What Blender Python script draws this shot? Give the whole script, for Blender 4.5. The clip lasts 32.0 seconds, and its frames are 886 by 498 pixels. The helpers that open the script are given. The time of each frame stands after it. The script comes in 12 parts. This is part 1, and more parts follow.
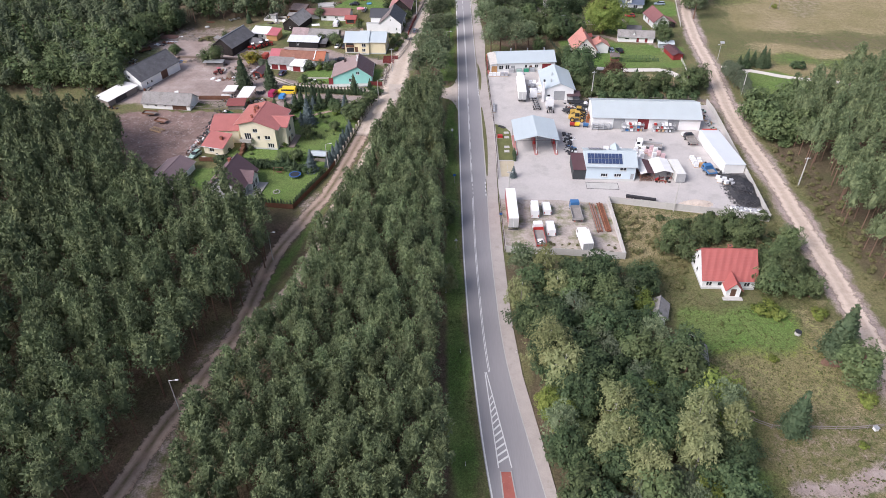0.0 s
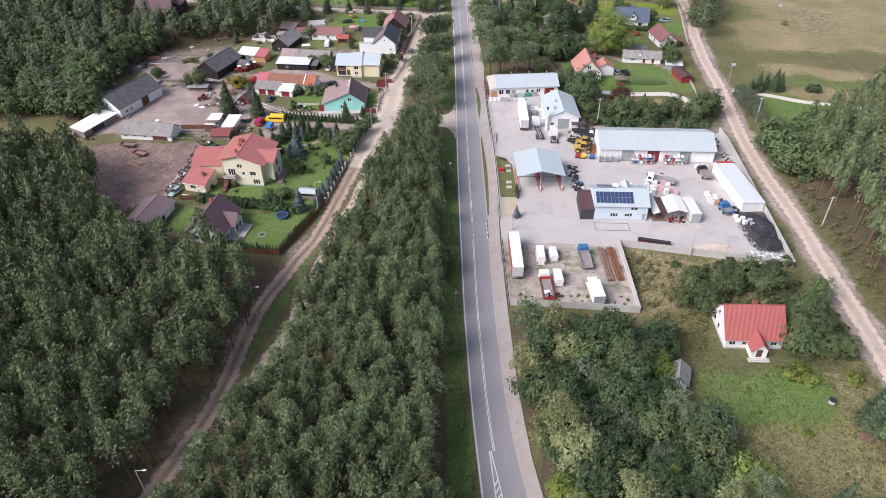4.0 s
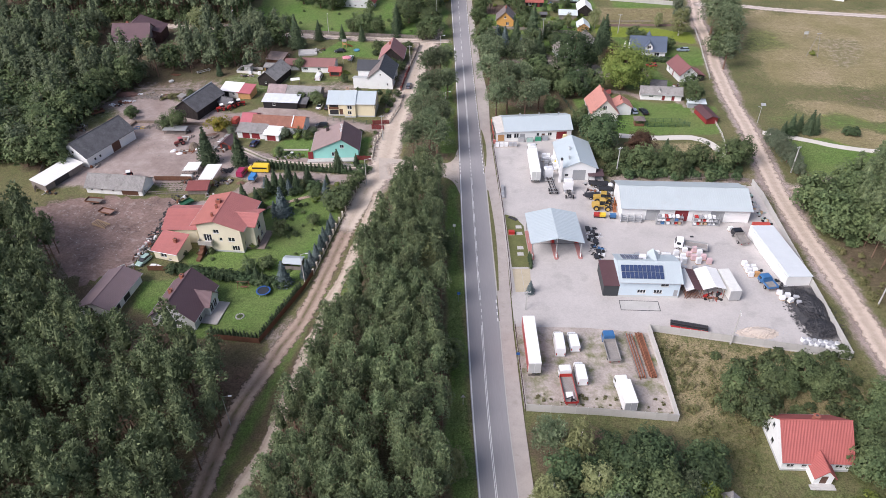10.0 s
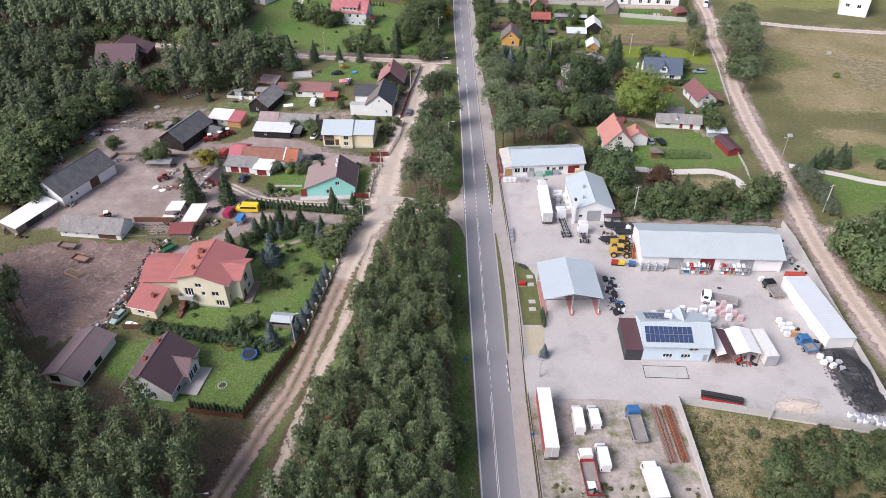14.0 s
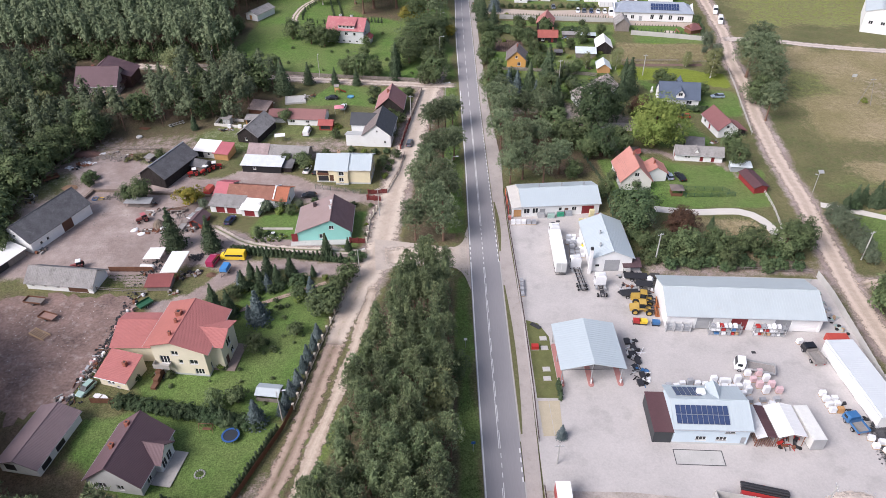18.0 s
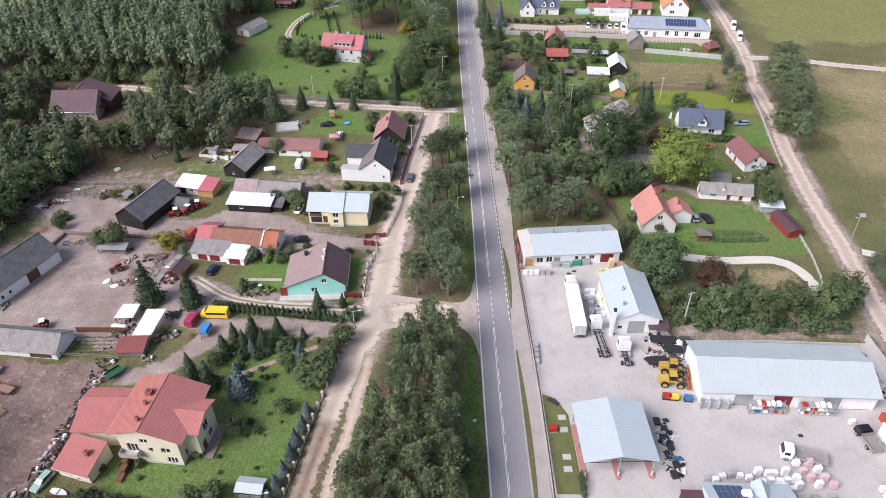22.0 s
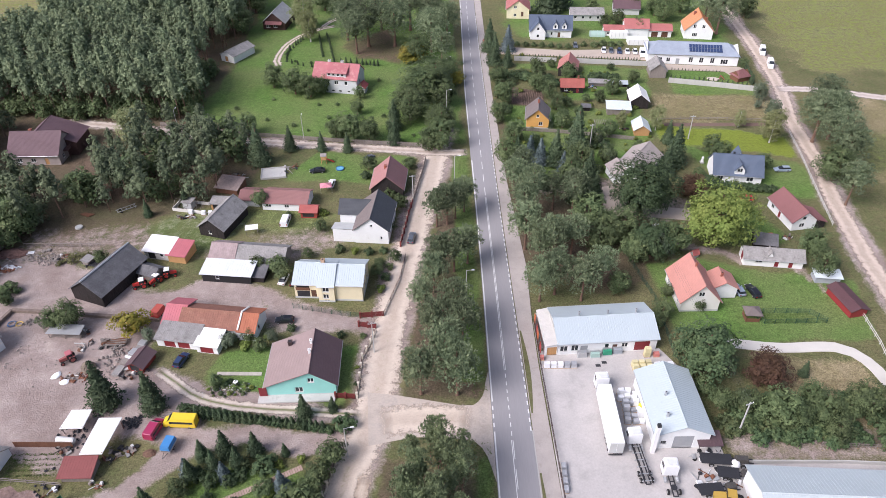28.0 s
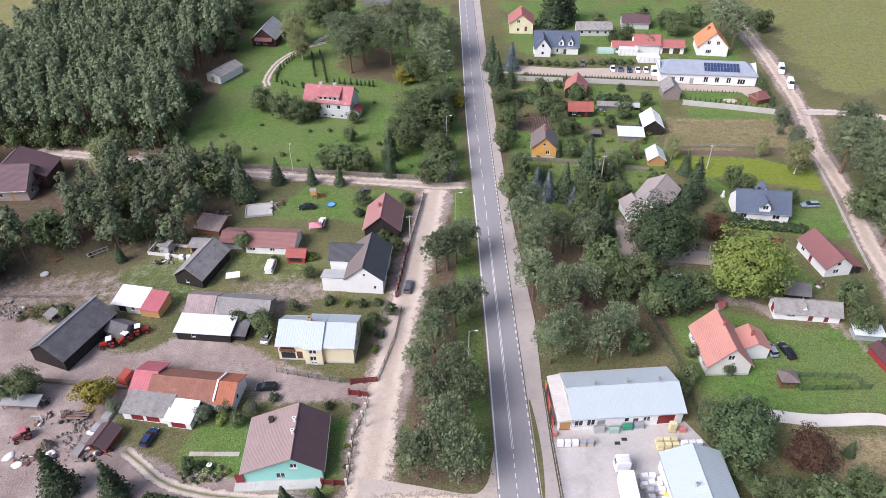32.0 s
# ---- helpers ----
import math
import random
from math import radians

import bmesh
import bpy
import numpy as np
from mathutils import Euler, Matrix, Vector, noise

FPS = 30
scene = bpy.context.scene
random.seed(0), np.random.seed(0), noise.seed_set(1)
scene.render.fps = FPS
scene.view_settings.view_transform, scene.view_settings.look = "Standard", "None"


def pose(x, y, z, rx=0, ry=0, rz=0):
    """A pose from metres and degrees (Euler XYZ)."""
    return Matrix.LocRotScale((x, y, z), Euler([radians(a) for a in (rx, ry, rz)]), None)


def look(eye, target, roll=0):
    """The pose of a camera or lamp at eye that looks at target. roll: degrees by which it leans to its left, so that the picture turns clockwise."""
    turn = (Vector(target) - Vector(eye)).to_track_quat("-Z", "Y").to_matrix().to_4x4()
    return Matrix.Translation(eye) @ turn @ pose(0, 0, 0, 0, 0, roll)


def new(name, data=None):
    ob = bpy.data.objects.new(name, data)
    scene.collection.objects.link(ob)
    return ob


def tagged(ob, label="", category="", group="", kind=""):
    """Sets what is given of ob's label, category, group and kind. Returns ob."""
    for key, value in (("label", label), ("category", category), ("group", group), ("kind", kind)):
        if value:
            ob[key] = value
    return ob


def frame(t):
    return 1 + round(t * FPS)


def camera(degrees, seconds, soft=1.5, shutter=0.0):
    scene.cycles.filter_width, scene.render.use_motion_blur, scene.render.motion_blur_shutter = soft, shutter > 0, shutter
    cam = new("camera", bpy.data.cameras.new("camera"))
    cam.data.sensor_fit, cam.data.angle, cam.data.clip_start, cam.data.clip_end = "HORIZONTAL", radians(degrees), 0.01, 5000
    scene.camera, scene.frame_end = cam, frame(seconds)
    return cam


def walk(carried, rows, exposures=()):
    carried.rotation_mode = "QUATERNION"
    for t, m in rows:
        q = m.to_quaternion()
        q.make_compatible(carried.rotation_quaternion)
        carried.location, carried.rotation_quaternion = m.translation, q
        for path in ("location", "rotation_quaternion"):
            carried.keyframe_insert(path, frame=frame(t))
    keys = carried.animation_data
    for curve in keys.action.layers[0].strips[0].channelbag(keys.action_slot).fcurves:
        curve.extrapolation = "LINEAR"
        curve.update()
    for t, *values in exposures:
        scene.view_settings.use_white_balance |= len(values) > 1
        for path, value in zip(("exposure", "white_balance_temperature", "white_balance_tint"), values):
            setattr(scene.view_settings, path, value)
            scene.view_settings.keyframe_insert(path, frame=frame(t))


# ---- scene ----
cam = camera(65.45, 32.0, soft=0.1)
ROWS = [
    (0.0, 0.0, 0.0, 100.7, -0.39, -37.72, 0.46),
    (0.5, 0.0, 1.98, 100.82, -0.44, -37.71, 0.48),
    (1.0, -0.03, 4.03, 100.91, -0.49, -37.69, 0.48),
    (1.5, -0.07, 6.15, 101.06, -0.54, -37.66, 0.49),
    (2.0, -0.11, 8.27, 101.18, -0.6, -37.65, 0.48),
    (2.5, -0.17, 10.44, 101.33, -0.66, -37.64, 0.48),
    (3.0, -0.23, 12.67, 101.5, -0.7, -37.64, 0.47),
    (3.5, -0.3, 14.93, 101.6, -0.75, -37.62, 0.47),
    (5.5, -0.57, 23.97, 102.19, -0.89, -37.61, 0.46),
    (6.0, -0.63, 26.27, 102.37, -0.9, -37.62, 0.44),
    (6.5, -0.74, 28.54, 102.43, -0.94, -37.61, 0.42),
    (7.0, -0.84, 30.91, 102.55, -0.96, -37.61, 0.41),
    (7.5, -1.0, 33.23, 102.56, -0.98, -37.58, 0.39),
    (8.0, -1.09, 35.58, 102.64, -0.99, -37.56, 0.39),
    (8.5, -1.2, 37.91, 102.67, -1.0, -37.54, 0.38),
    (9.0, -1.2, 40.24, 102.71, -1.0, -37.53, 0.41),
    (9.5, -1.3, 42.58, 102.73, -1.01, -37.49, 0.4),
    (10.0, -1.36, 44.93, 102.71, -1.02, -37.46, 0.42),
    (10.5, -1.37, 47.32, 102.8, -1.02, -37.45, 0.44),
    (11.0, -1.39, 49.67, 102.83, -1.01, -37.42, 0.45),
    (11.5, -1.56, 51.99, 102.88, -1.04, -37.4, 0.44),
    (12.0, -1.59, 54.33, 102.89, -1.03, -37.38, 0.45),
    (12.5, -1.76, 56.73, 102.94, -1.04, -37.37, 0.43),
    (13.0, -1.76, 59.1, 102.95, -1.04, -37.35, 0.46),
    (13.5, -1.83, 61.43, 103.04, -1.03, -37.35, 0.46),
    (14.0, -1.93, 63.76, 103.0, -1.05, -37.31, 0.48),
    (14.5, -2.01, 66.12, 103.06, -1.06, -37.31, 0.48),
    (16.5, -2.34, 75.81, 103.31, -1.1, -37.29, 0.49),
    (17.0, -2.41, 78.35, 103.34, -1.11, -37.26, 0.51),
    (17.5, -2.51, 80.89, 103.45, -1.12, -37.28, 0.49),
    (18.0, -2.63, 83.42, 103.46, -1.14, -37.25, 0.48),
    (18.5, -2.69, 85.99, 103.52, -1.16, -37.26, 0.48),
    (19.0, -2.73, 88.64, 103.57, -1.17, -37.26, 0.47),
    (19.5, -2.93, 91.2, 103.52, -1.2, -37.24, 0.43),
    (20.0, -3.04, 93.88, 103.66, -1.2, -37.31, 0.41),
    (20.5, -3.14, 96.49, 103.6, -1.17, -37.3, 0.4),
    (21.0, -3.23, 99.17, 103.54, -1.14, -37.31, 0.41),
    (21.5, -3.37, 101.88, 103.66, -1.15, -37.38, 0.41),
    (22.0, -3.53, 104.55, 103.64, -1.17, -37.39, 0.39),
    (22.5, -3.7, 107.24, 103.63, -1.18, -37.42, 0.4),
    (23.0, -3.84, 109.92, 103.64, -1.22, -37.45, 0.38),
    (23.5, -3.89, 112.56, 103.58, -1.22, -37.46, 0.38),
    (24.0, -3.97, 115.22, 103.61, -1.24, -37.48, 0.39),
    (24.5, -4.09, 117.87, 103.51, -1.27, -37.46, 0.38),
    (25.0, -4.21, 120.53, 103.52, -1.29, -37.49, 0.37),
    (25.5, -4.24, 123.04, 103.39, -1.29, -37.45, 0.38),
    (27.5, -4.66, 132.17, 103.34, -1.29, -37.49, 0.35),
    (28.0, -4.74, 134.48, 103.36, -1.29, -37.49, 0.35),
    (28.5, -4.76, 136.85, 103.36, -1.31, -37.51, 0.37),
    (29.0, -4.73, 139.2, 103.31, -1.33, -37.51, 0.38),
    (29.5, -4.76, 141.63, 103.36, -1.37, -37.54, 0.37),
    (30.0, -4.67, 143.98, 103.34, -1.37, -37.54, 0.4),
    (30.5, -4.59, 146.36, 103.34, -1.36, -37.55, 0.43),
    (31.0, -4.51, 148.75, 103.27, -1.35, -37.52, 0.43),
    (31.5, -4.44, 151.19, 103.24, -1.37, -37.52, 0.43),
    (32.0, -4.31, 153.55, 103.16, -1.38, -37.51, 0.44),
]
walk(cam, [(t, pose(x, y, z, 90 + pitch, roll, yaw)) for t, x, y, z, yaw, pitch, roll in ROWS], exposures=[(0.0, 0.97, 6250, 18), (6.0, 0.93, 6250, 18), (14.0, 0.88, 6250, 18), (22.0, 0.96, 6250, 18), (32.0, 1.0, 6130, 20)])

# ---- sky and sun ----
SUN_EL, SUN_AZ = 42.0, 238.0   # degrees; azimuth clockwise from +y
world = bpy.data.worlds.new("overcast_sky")
scene.world = world
world.use_nodes = True
wn = world.node_tree
sky = wn.nodes.new("ShaderNodeTexSky")
sky.sky_type, sky.sun_disc = "NISHITA", False
sky.sun_elevation, sky.sun_rotation = radians(SUN_EL), radians(SUN_AZ)
sky.air_density, sky.dust_density, sky.ozone_density = 1.0, 3.0, 1.0
haze = wn.nodes.new("ShaderNodeHueSaturation")
haze.inputs["Saturation"].default_value = 0.75
wn.links.new(sky.outputs[0], haze.inputs["Color"])
wn.links.new(haze.outputs[0], wn.nodes["Background"].inputs[0])
wn.nodes["Background"].inputs[1].default_value = 0.083
sun = new("sun", bpy.data.lights.new("sun", "SUN"))
sun.data.energy, sun.data.angle, sun.data.color = 1.95, radians(34), (1.0, 0.97, 0.93)
_a, _e = radians(SUN_AZ), radians(SUN_EL)
sun.matrix_world = look((0, 0, 300), Vector((0, 0, 300)) - Vector((math.sin(_a) * math.cos(_e), math.cos(_a) * math.cos(_e), math.sin(_e))))

# ---- materials ----
MATS = {}


def node_math(nt, op, a, b=None, clamp=False):
    n = nt.nodes.new("ShaderNodeMath")
    n.operation, n.use_clamp = op, clamp
    for i, v in enumerate((a, b)):
        if v is None:
            continue
        if isinstance(v, (int, float)):
            n.inputs[i].default_value = v
        else:
            nt.links.new(v, n.inputs[i])
    return n.outputs[0]


def node_noise(nt, vec, scale, detail=3.0, rough=0.6):
    n = nt.nodes.new("ShaderNodeTexNoise")
    n.inputs["Scale"].default_value, n.inputs["Detail"].default_value = scale, detail
    n.inputs["Roughness"].default_value = rough
    nt.links.new(vec, n.inputs["Vector"])
    return n.outputs["Fac"]


def node_mix(nt, fac, a, b):
    n = nt.nodes.new("ShaderNodeMix")
    n.data_type = "RGBA"
    for sock, v in ((n.inputs[0], fac), (n.inputs[6], a), (n.inputs[7], b)):
        if isinstance(v, tuple):
            sock.default_value = (*v[:3], 1)
        elif isinstance(v, (int, float)):
            sock.default_value = v
        else:
            nt.links.new(v, sock)
    return n.outputs[2]


def start_mat(name):
    m = bpy.data.materials.new(name)
    m.use_nodes = True
    nt = m.node_tree
    tc = nt.nodes.new("ShaderNodeTexCoord")
    return m, nt, nt.nodes["Principled BSDF"], tc.outputs["Object"]


def surf(name, col, rough=0.8, grain=(6.0, 0.12), stain=(0.5, 0.15), dirt=None, bump=0.0, metal=0.0, rnd=0.0, spec=0.4, stretch=None):
    """A painted, rendered, wooden or metal surface with grain and stains. dirt: (colour, scale, amount)."""
    if name in MATS:
        return MATS[name]
    m, nt, bsdf, vec = start_mat(name)
    if stretch:
        mp = nt.nodes.new("ShaderNodeMapping")
        mp.inputs["Scale"].default_value = stretch
        nt.links.new(vec, mp.inputs["Vector"])
        vec = mp.outputs[0]
    n1, n2 = node_noise(nt, vec, grain[0], 4.0), node_noise(nt, vec, stain[0], 4.0)
    v = node_math(nt, "ADD", node_math(nt, "MULTIPLY", node_math(nt, "SUBTRACT", n1, 0.5), 2.6 * grain[1]),
                  node_math(nt, "MULTIPLY", node_math(nt, "SUBTRACT", n2, 0.5), 2.6 * stain[1]))
    v = node_math(nt, "ADD", v, 1.0)
    if rnd:
        oi = nt.nodes.new("ShaderNodeObjectInfo")
        v = node_math(nt, "ADD", v, node_math(nt, "MULTIPLY", node_math(nt, "SUBTRACT", oi.outputs["Random"], 0.5), 2 * rnd))
    hs = nt.nodes.new("ShaderNodeHueSaturation")
    hs.inputs["Color"].default_value = (*col, 1)
    nt.links.new(v, hs.inputs["Value"])
    out = hs.outputs[0]
    if dirt:
        f = node_noise(nt, vec, dirt[1], 5.0, 0.7)
        f = node_math(nt, "MULTIPLY", node_math(nt, "SUBTRACT", f, 0.62 - 0.25 * dirt[2]), 5.0, True)
        out = node_mix(nt, node_math(nt, "MULTIPLY", f, min(1.0, 0.4 + dirt[2])), out, dirt[0])
    nt.links.new(out, bsdf.inputs["Base Color"])
    bsdf.inputs["Roughness"].default_value, bsdf.inputs["Metallic"].default_value = rough, metal
    bsdf.inputs["Specular IOR Level"].default_value = spec
    if bump:
        b = nt.nodes.new("ShaderNodeBump")
        b.inputs["Strength"].default_value, b.inputs["Distance"].default_value = 0.6, bump
        nt.links.new(n1, b.inputs["Height"])
        nt.links.new(b.outputs[0], bsdf.inputs["Normal"])
    MATS[name] = m
    return m


def foliage(name, dark, mid, light, wide=0.35):
    """Leaves: colour varies leaf by leaf, clump by clump and tree by tree; some light passes through."""
    if name in MATS:
        return MATS[name]
    m, nt, bsdf, vec = start_mat(name)
    geo = nt.nodes.new("ShaderNodeNewGeometry")
    oi = nt.nodes.new("ShaderNodeObjectInfo")
    n = node_noise(nt, geo.outputs["Position"], wide, 3.0)
    n2 = node_noise(nt, geo.outputs["Position"], 1.1, 2.0)
    f = node_math(nt, "ADD", node_math(nt, "MULTIPLY", geo.outputs["Random Per Island"], 0.32), node_math(nt, "MULTIPLY", n, 1.05))
    f = node_math(nt, "ADD", f, node_math(nt, "MULTIPLY", n2, 1.0))
    f = node_math(nt, "ADD", f, node_math(nt, "MULTIPLY", oi.outputs["Random"], 0.4))
    f = node_math(nt, "SUBTRACT", f, 0.9, True)
    c = node_mix(nt, node_math(nt, "MULTIPLY", f, 2.0, True), dark, mid)
    c = node_mix(nt, node_math(nt, "SUBTRACT", node_math(nt, "MULTIPLY", f, 2.0), 1.0, True), c, light)
    hs = nt.nodes.new("ShaderNodeHueSaturation")
    nt.links.new(c, hs.inputs["Color"])
    hue = node_math(nt, "ADD", node_noise(nt, geo.outputs["Position"], 0.16, 2.0), node_math(nt, "MULTIPLY", oi.outputs["Random"], 0.5))
    nt.links.new(node_math(nt, "ADD", 0.5, node_math(nt, "MULTIPLY", node_math(nt, "SUBTRACT", hue, 0.82), 0.055)), hs.inputs["Hue"])
    c = hs.outputs[0]
    nt.links.new(c, bsdf.inputs["Base Color"])
    bsdf.inputs["Roughness"].default_value = 0.7
    bsdf.inputs["Specular IOR Level"].default_value = 0.2
    tr = nt.nodes.new("ShaderNodeBsdfTranslucent")
    nt.links.new(c, tr.inputs["Color"])
    mx = nt.nodes.new("ShaderNodeMixShader")
    mx.inputs[0].default_value = 0.12
    nt.links.new(bsdf.outputs[0], mx.inputs[1])
    nt.links.new(tr.outputs[0], mx.inputs[2])
    nt.links.new(mx.outputs[0], nt.nodes["Material Output"].inputs["Surface"])
    MATS[name] = m
    return m


def tile_mat(name, col, step=0.3, rough=0.6, dirt=None, seam=0.25):
    """Roof tile sheet: waves along the eaves and a dark line at each course."""
    if name in MATS:
        return MATS[name]
    m = surf(name, col, rough, (5.0, 0.08), (0.45, 0.12), dirt)
    nt = m.node_tree
    bsdf = nt.nodes["Principled BSDF"]
    uv = nt.nodes.new("ShaderNodeUVMap")
    sep = nt.nodes.new("ShaderNodeSeparateXYZ")
    nt.links.new(uv.outputs[0], sep.inputs[0])
    wav = node_math(nt, "ABSOLUTE", node_math(nt, "SINE", node_math(nt, "MULTIPLY", sep.outputs["X"], math.pi / seam)))
    fr = node_math(nt, "FRACT", node_math(nt, "MULTIPLY", sep.outputs["Y"], 1 / step))
    line = node_math(nt, "GREATER_THAN", fr, 0.16)
    k = node_math(nt, "MULTIPLY", node_math(nt, "ADD", 0.8, node_math(nt, "MULTIPLY", wav, 0.2)), node_math(nt, "ADD", 0.82, node_math(nt, "MULTIPLY", line, 0.18)))
    src = bsdf.inputs["Base Color"].links[0].from_socket
    out = node_mix(nt, k, (col[0] * 0.55, col[1] * 0.55, col[2] * 0.55), src)
    nt.links.new(out, bsdf.inputs["Base Color"])
    b = nt.nodes.new("ShaderNodeBump")
    b.inputs["Distance"].default_value = 0.03
    nt.links.new(wav, b.inputs["Height"])
    nt.links.new(b.outputs[0], bsdf.inputs["Normal"])
    return m


GREY_METAL = surf("zinc_sheet_roof", (0.47, 0.525, 0.54), 0.5, (3.0, 0.03), (0.25, 0.07), ((0.42, 0.44, 0.44), 0.35, 0.2), metal=0.1)
BLUE_METAL = surf("pale_blue_sheet_roof", (0.47, 0.535, 0.56), 0.48, (3.0, 0.02), (0.3, 0.04), ((0.43, 0.48, 0.50), 0.4, 0.12), metal=0.1)
WHITE_WALL = surf("white_render", (0.78, 0.79, 0.78), 0.85, (8.0, 0.04), (0.5, 0.07), ((0.52, 0.50, 0.46), 0.8, 0.12))
PALE_BLUE_WALL = surf("pale_blue_render", (0.56, 0.66, 0.72), 0.85, (8.0, 0.04), (0.5, 0.06))
MINT_WALL = surf("mint_render", (0.30, 0.64, 0.57), 0.85, (8.0, 0.04), (0.5, 0.07))
CREAM_WALL = surf("cream_render", (0.74, 0.68, 0.52), 0.85, (8.0, 0.04), (0.5, 0.07))
YELLOW_WALL = surf("yellow_render", (0.74, 0.66, 0.46), 0.85, (8.0, 0.04), (0.5, 0.07))
GREY_WALL = surf("grey_render", (0.50, 0.51, 0.50), 0.9, (8.0, 0.06), (0.5, 0.12))
OCHRE_WALL = surf("ochre_boards", (0.62, 0.34, 0.10), 0.8, (9.0, 0.12), (0.6, 0.1), stretch=(1, 1, 6))
CONCRETE = surf("concrete", (0.47, 0.46, 0.44), 0.9, (6.0, 0.10), (0.4, 0.16), ((0.22, 0.22, 0.20), 0.7, 0.2), rnd=0.06)
BLOCKWORK = surf("block_wall", (0.52, 0.51, 0.49), 0.92, (5.0, 0.15), (0.7, 0.18), ((0.3, 0.29, 0.27), 1.2, 0.2))
DARK_WOOD = surf("tarred_boards", (0.034, 0.029, 0.028), 0.9, (4.0, 0.8), (0.7, 0.4), ((0.10, 0.09, 0.085), 1.5, 0.15), stretch=(3, 3, 0.3), spec=0.15)
GREY_WOOD = surf("weathered_boards", (0.23, 0.20, 0.18), 0.9, (7.0, 0.25), (0.8, 0.25), stretch=(5, 5, 0.6), rnd=0.15)
BROWN_WOOD = surf("brown_boards", (0.16, 0.075, 0.045), 0.75, (7.0, 0.25), (0.8, 0.2), stretch=(5, 5, 0.6), rnd=0.1)
ORANGE_WOOD = surf("fresh_boards", (0.50, 0.28, 0.12), 0.8, (7.0, 0.2), (0.8, 0.15), stretch=(6, 6, 0.5), rnd=0.1)
FELT = surf("bitumen_felt", (0.13, 0.128, 0.134), 0.9, (4.0, 0.3), (0.45, 0.4), ((0.24, 0.24, 0.238), 0.6, 0.25), spec=0.2)
ETERNIT = surf("old_fibre_cement", (0.28, 0.268, 0.258), 0.92, (3.0, 0.3), (0.5, 0.3), ((0.12, 0.115, 0.105), 0.8, 0.35))
RED_TILE = tile_mat("red_tile_roof", (0.39, 0.11, 0.098))
PINK_TILE = tile_mat("faded_red_tile_roof", (0.45, 0.17, 0.155), dirt=((0.38, 0.13, 0.112), 0.3, 0.2))
ORANGE_TILE = tile_mat("salmon_tile_roof", (0.53, 0.25, 0.205))
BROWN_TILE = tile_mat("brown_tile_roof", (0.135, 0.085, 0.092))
PLUM_TILE = tile_mat("plum_tile_roof", (0.15, 0.092, 0.102))
MAROON_TILE = tile_mat("maroon_tile_roof", (0.25, 0.11, 0.108))
BLUE_TILE = tile_mat("slate_blue_roof", (0.105, 0.135, 0.19))
DARK_TILE = tile_mat("graphite_tile_roof", (0.075, 0.08, 0.09))
GREYBROWN_TILE = tile_mat("grey_brown_tile_roof", (0.20, 0.165, 0.155))
ROSE_TILE = tile_mat("rose_sheet_roof", (0.47, 0.175, 0.185), dirt=((0.62, 0.38, 0.34), 0.55, 0.4))
RUST_ROOF = surf("rusty_sheet_roof", (0.26, 0.12, 0.085), 0.8, (4.0, 0.2), (0.5, 0.25), ((0.42, 0.26, 0.2), 0.6, 0.2))
MAROON_SHEET = surf("maroon_sheet", (0.10, 0.05, 0.055), 0.6, (4.0, 0.1), (0.5, 0.15))
WHITE_SHEET = surf("white_sheet_roof", (0.80, 0.80, 0.78), 0.6, (4.0, 0.03), (0.4, 0.05), ((0.55, 0.52, 0.48), 0.6, 0.12))
WHITE_PAINT = surf("white_paint", (0.80, 0.80, 0.79), 0.45, (6.0, 0.02), (0.7, 0.04))
WHITE_FRAME = surf("white_window_frame", (0.80, 0.80, 0.78), 0.5, (6.0, 0.02), (0.7, 0.03))
BROWN_FRAME = surf("brown_window_frame", (0.12, 0.06, 0.04), 0.5, (6.0, 0.1), (0.7, 0.1))
BRICK = surf("brick_chimney", (0.30, 0.11, 0.075), 0.9, (9.0, 0.25), (1.0, 0.15))
GLASS = surf("window_glass", (0.025, 0.03, 0.036), 0.08, (1.0, 0.2), (0.3, 0.3), spec=0.6)
DARK_METAL = surf("dark_steel", (0.05, 0.05, 0.055), 0.5, (6.0, 0.2), (0.7, 0.2), metal=0.4)
GALV = surf("galvanised_steel", (0.50, 0.51, 0.52), 0.45, (6.0, 0.1), (0.7, 0.1), metal=0.5)
RED_DOOR = surf("dark_red_door", (0.22, 0.030, 0.035), 0.55, (6.0, 0.08), (0.6, 0.1))
GREY_DOOR = surf("grey_door", (0.33, 0.34, 0.35), 0.55, (6.0, 0.06), (0.6, 0.1))
BARK = surf("bark", (0.17, 0.105, 0.075), 0.95, (6.0, 0.3), (0.8, 0.3), bump=0.02)
BIRCH_BARK = surf("birch_bark", (0.55, 0.53, 0.49), 0.9, (5.0, 0.3), (0.8, 0.2))
OLD_PINE = foliage("old_pine_needles", (0.042, 0.06, 0.036), (0.148, 0.192, 0.106), (0.295, 0.348, 0.198))
PINE = foliage("pine_needles", (0.052, 0.073, 0.041), (0.156, 0.203, 0.103), (0.295, 0.352, 0.178))
FIR = foliage("spruce_needles", (0.032, 0.054, 0.03), (0.07, 0.105, 0.055), (0.13, 0.165, 0.088))
BLUE_FIR = foliage("blue_spruce_needles", (0.06, 0.085, 0.085), (0.12, 0.155, 0.16), (0.20, 0.245, 0.25))
LEAF = foliage("broad_leaves", (0.036, 0.054, 0.026), (0.09, 0.125, 0.054), (0.185, 0.23, 0.10))
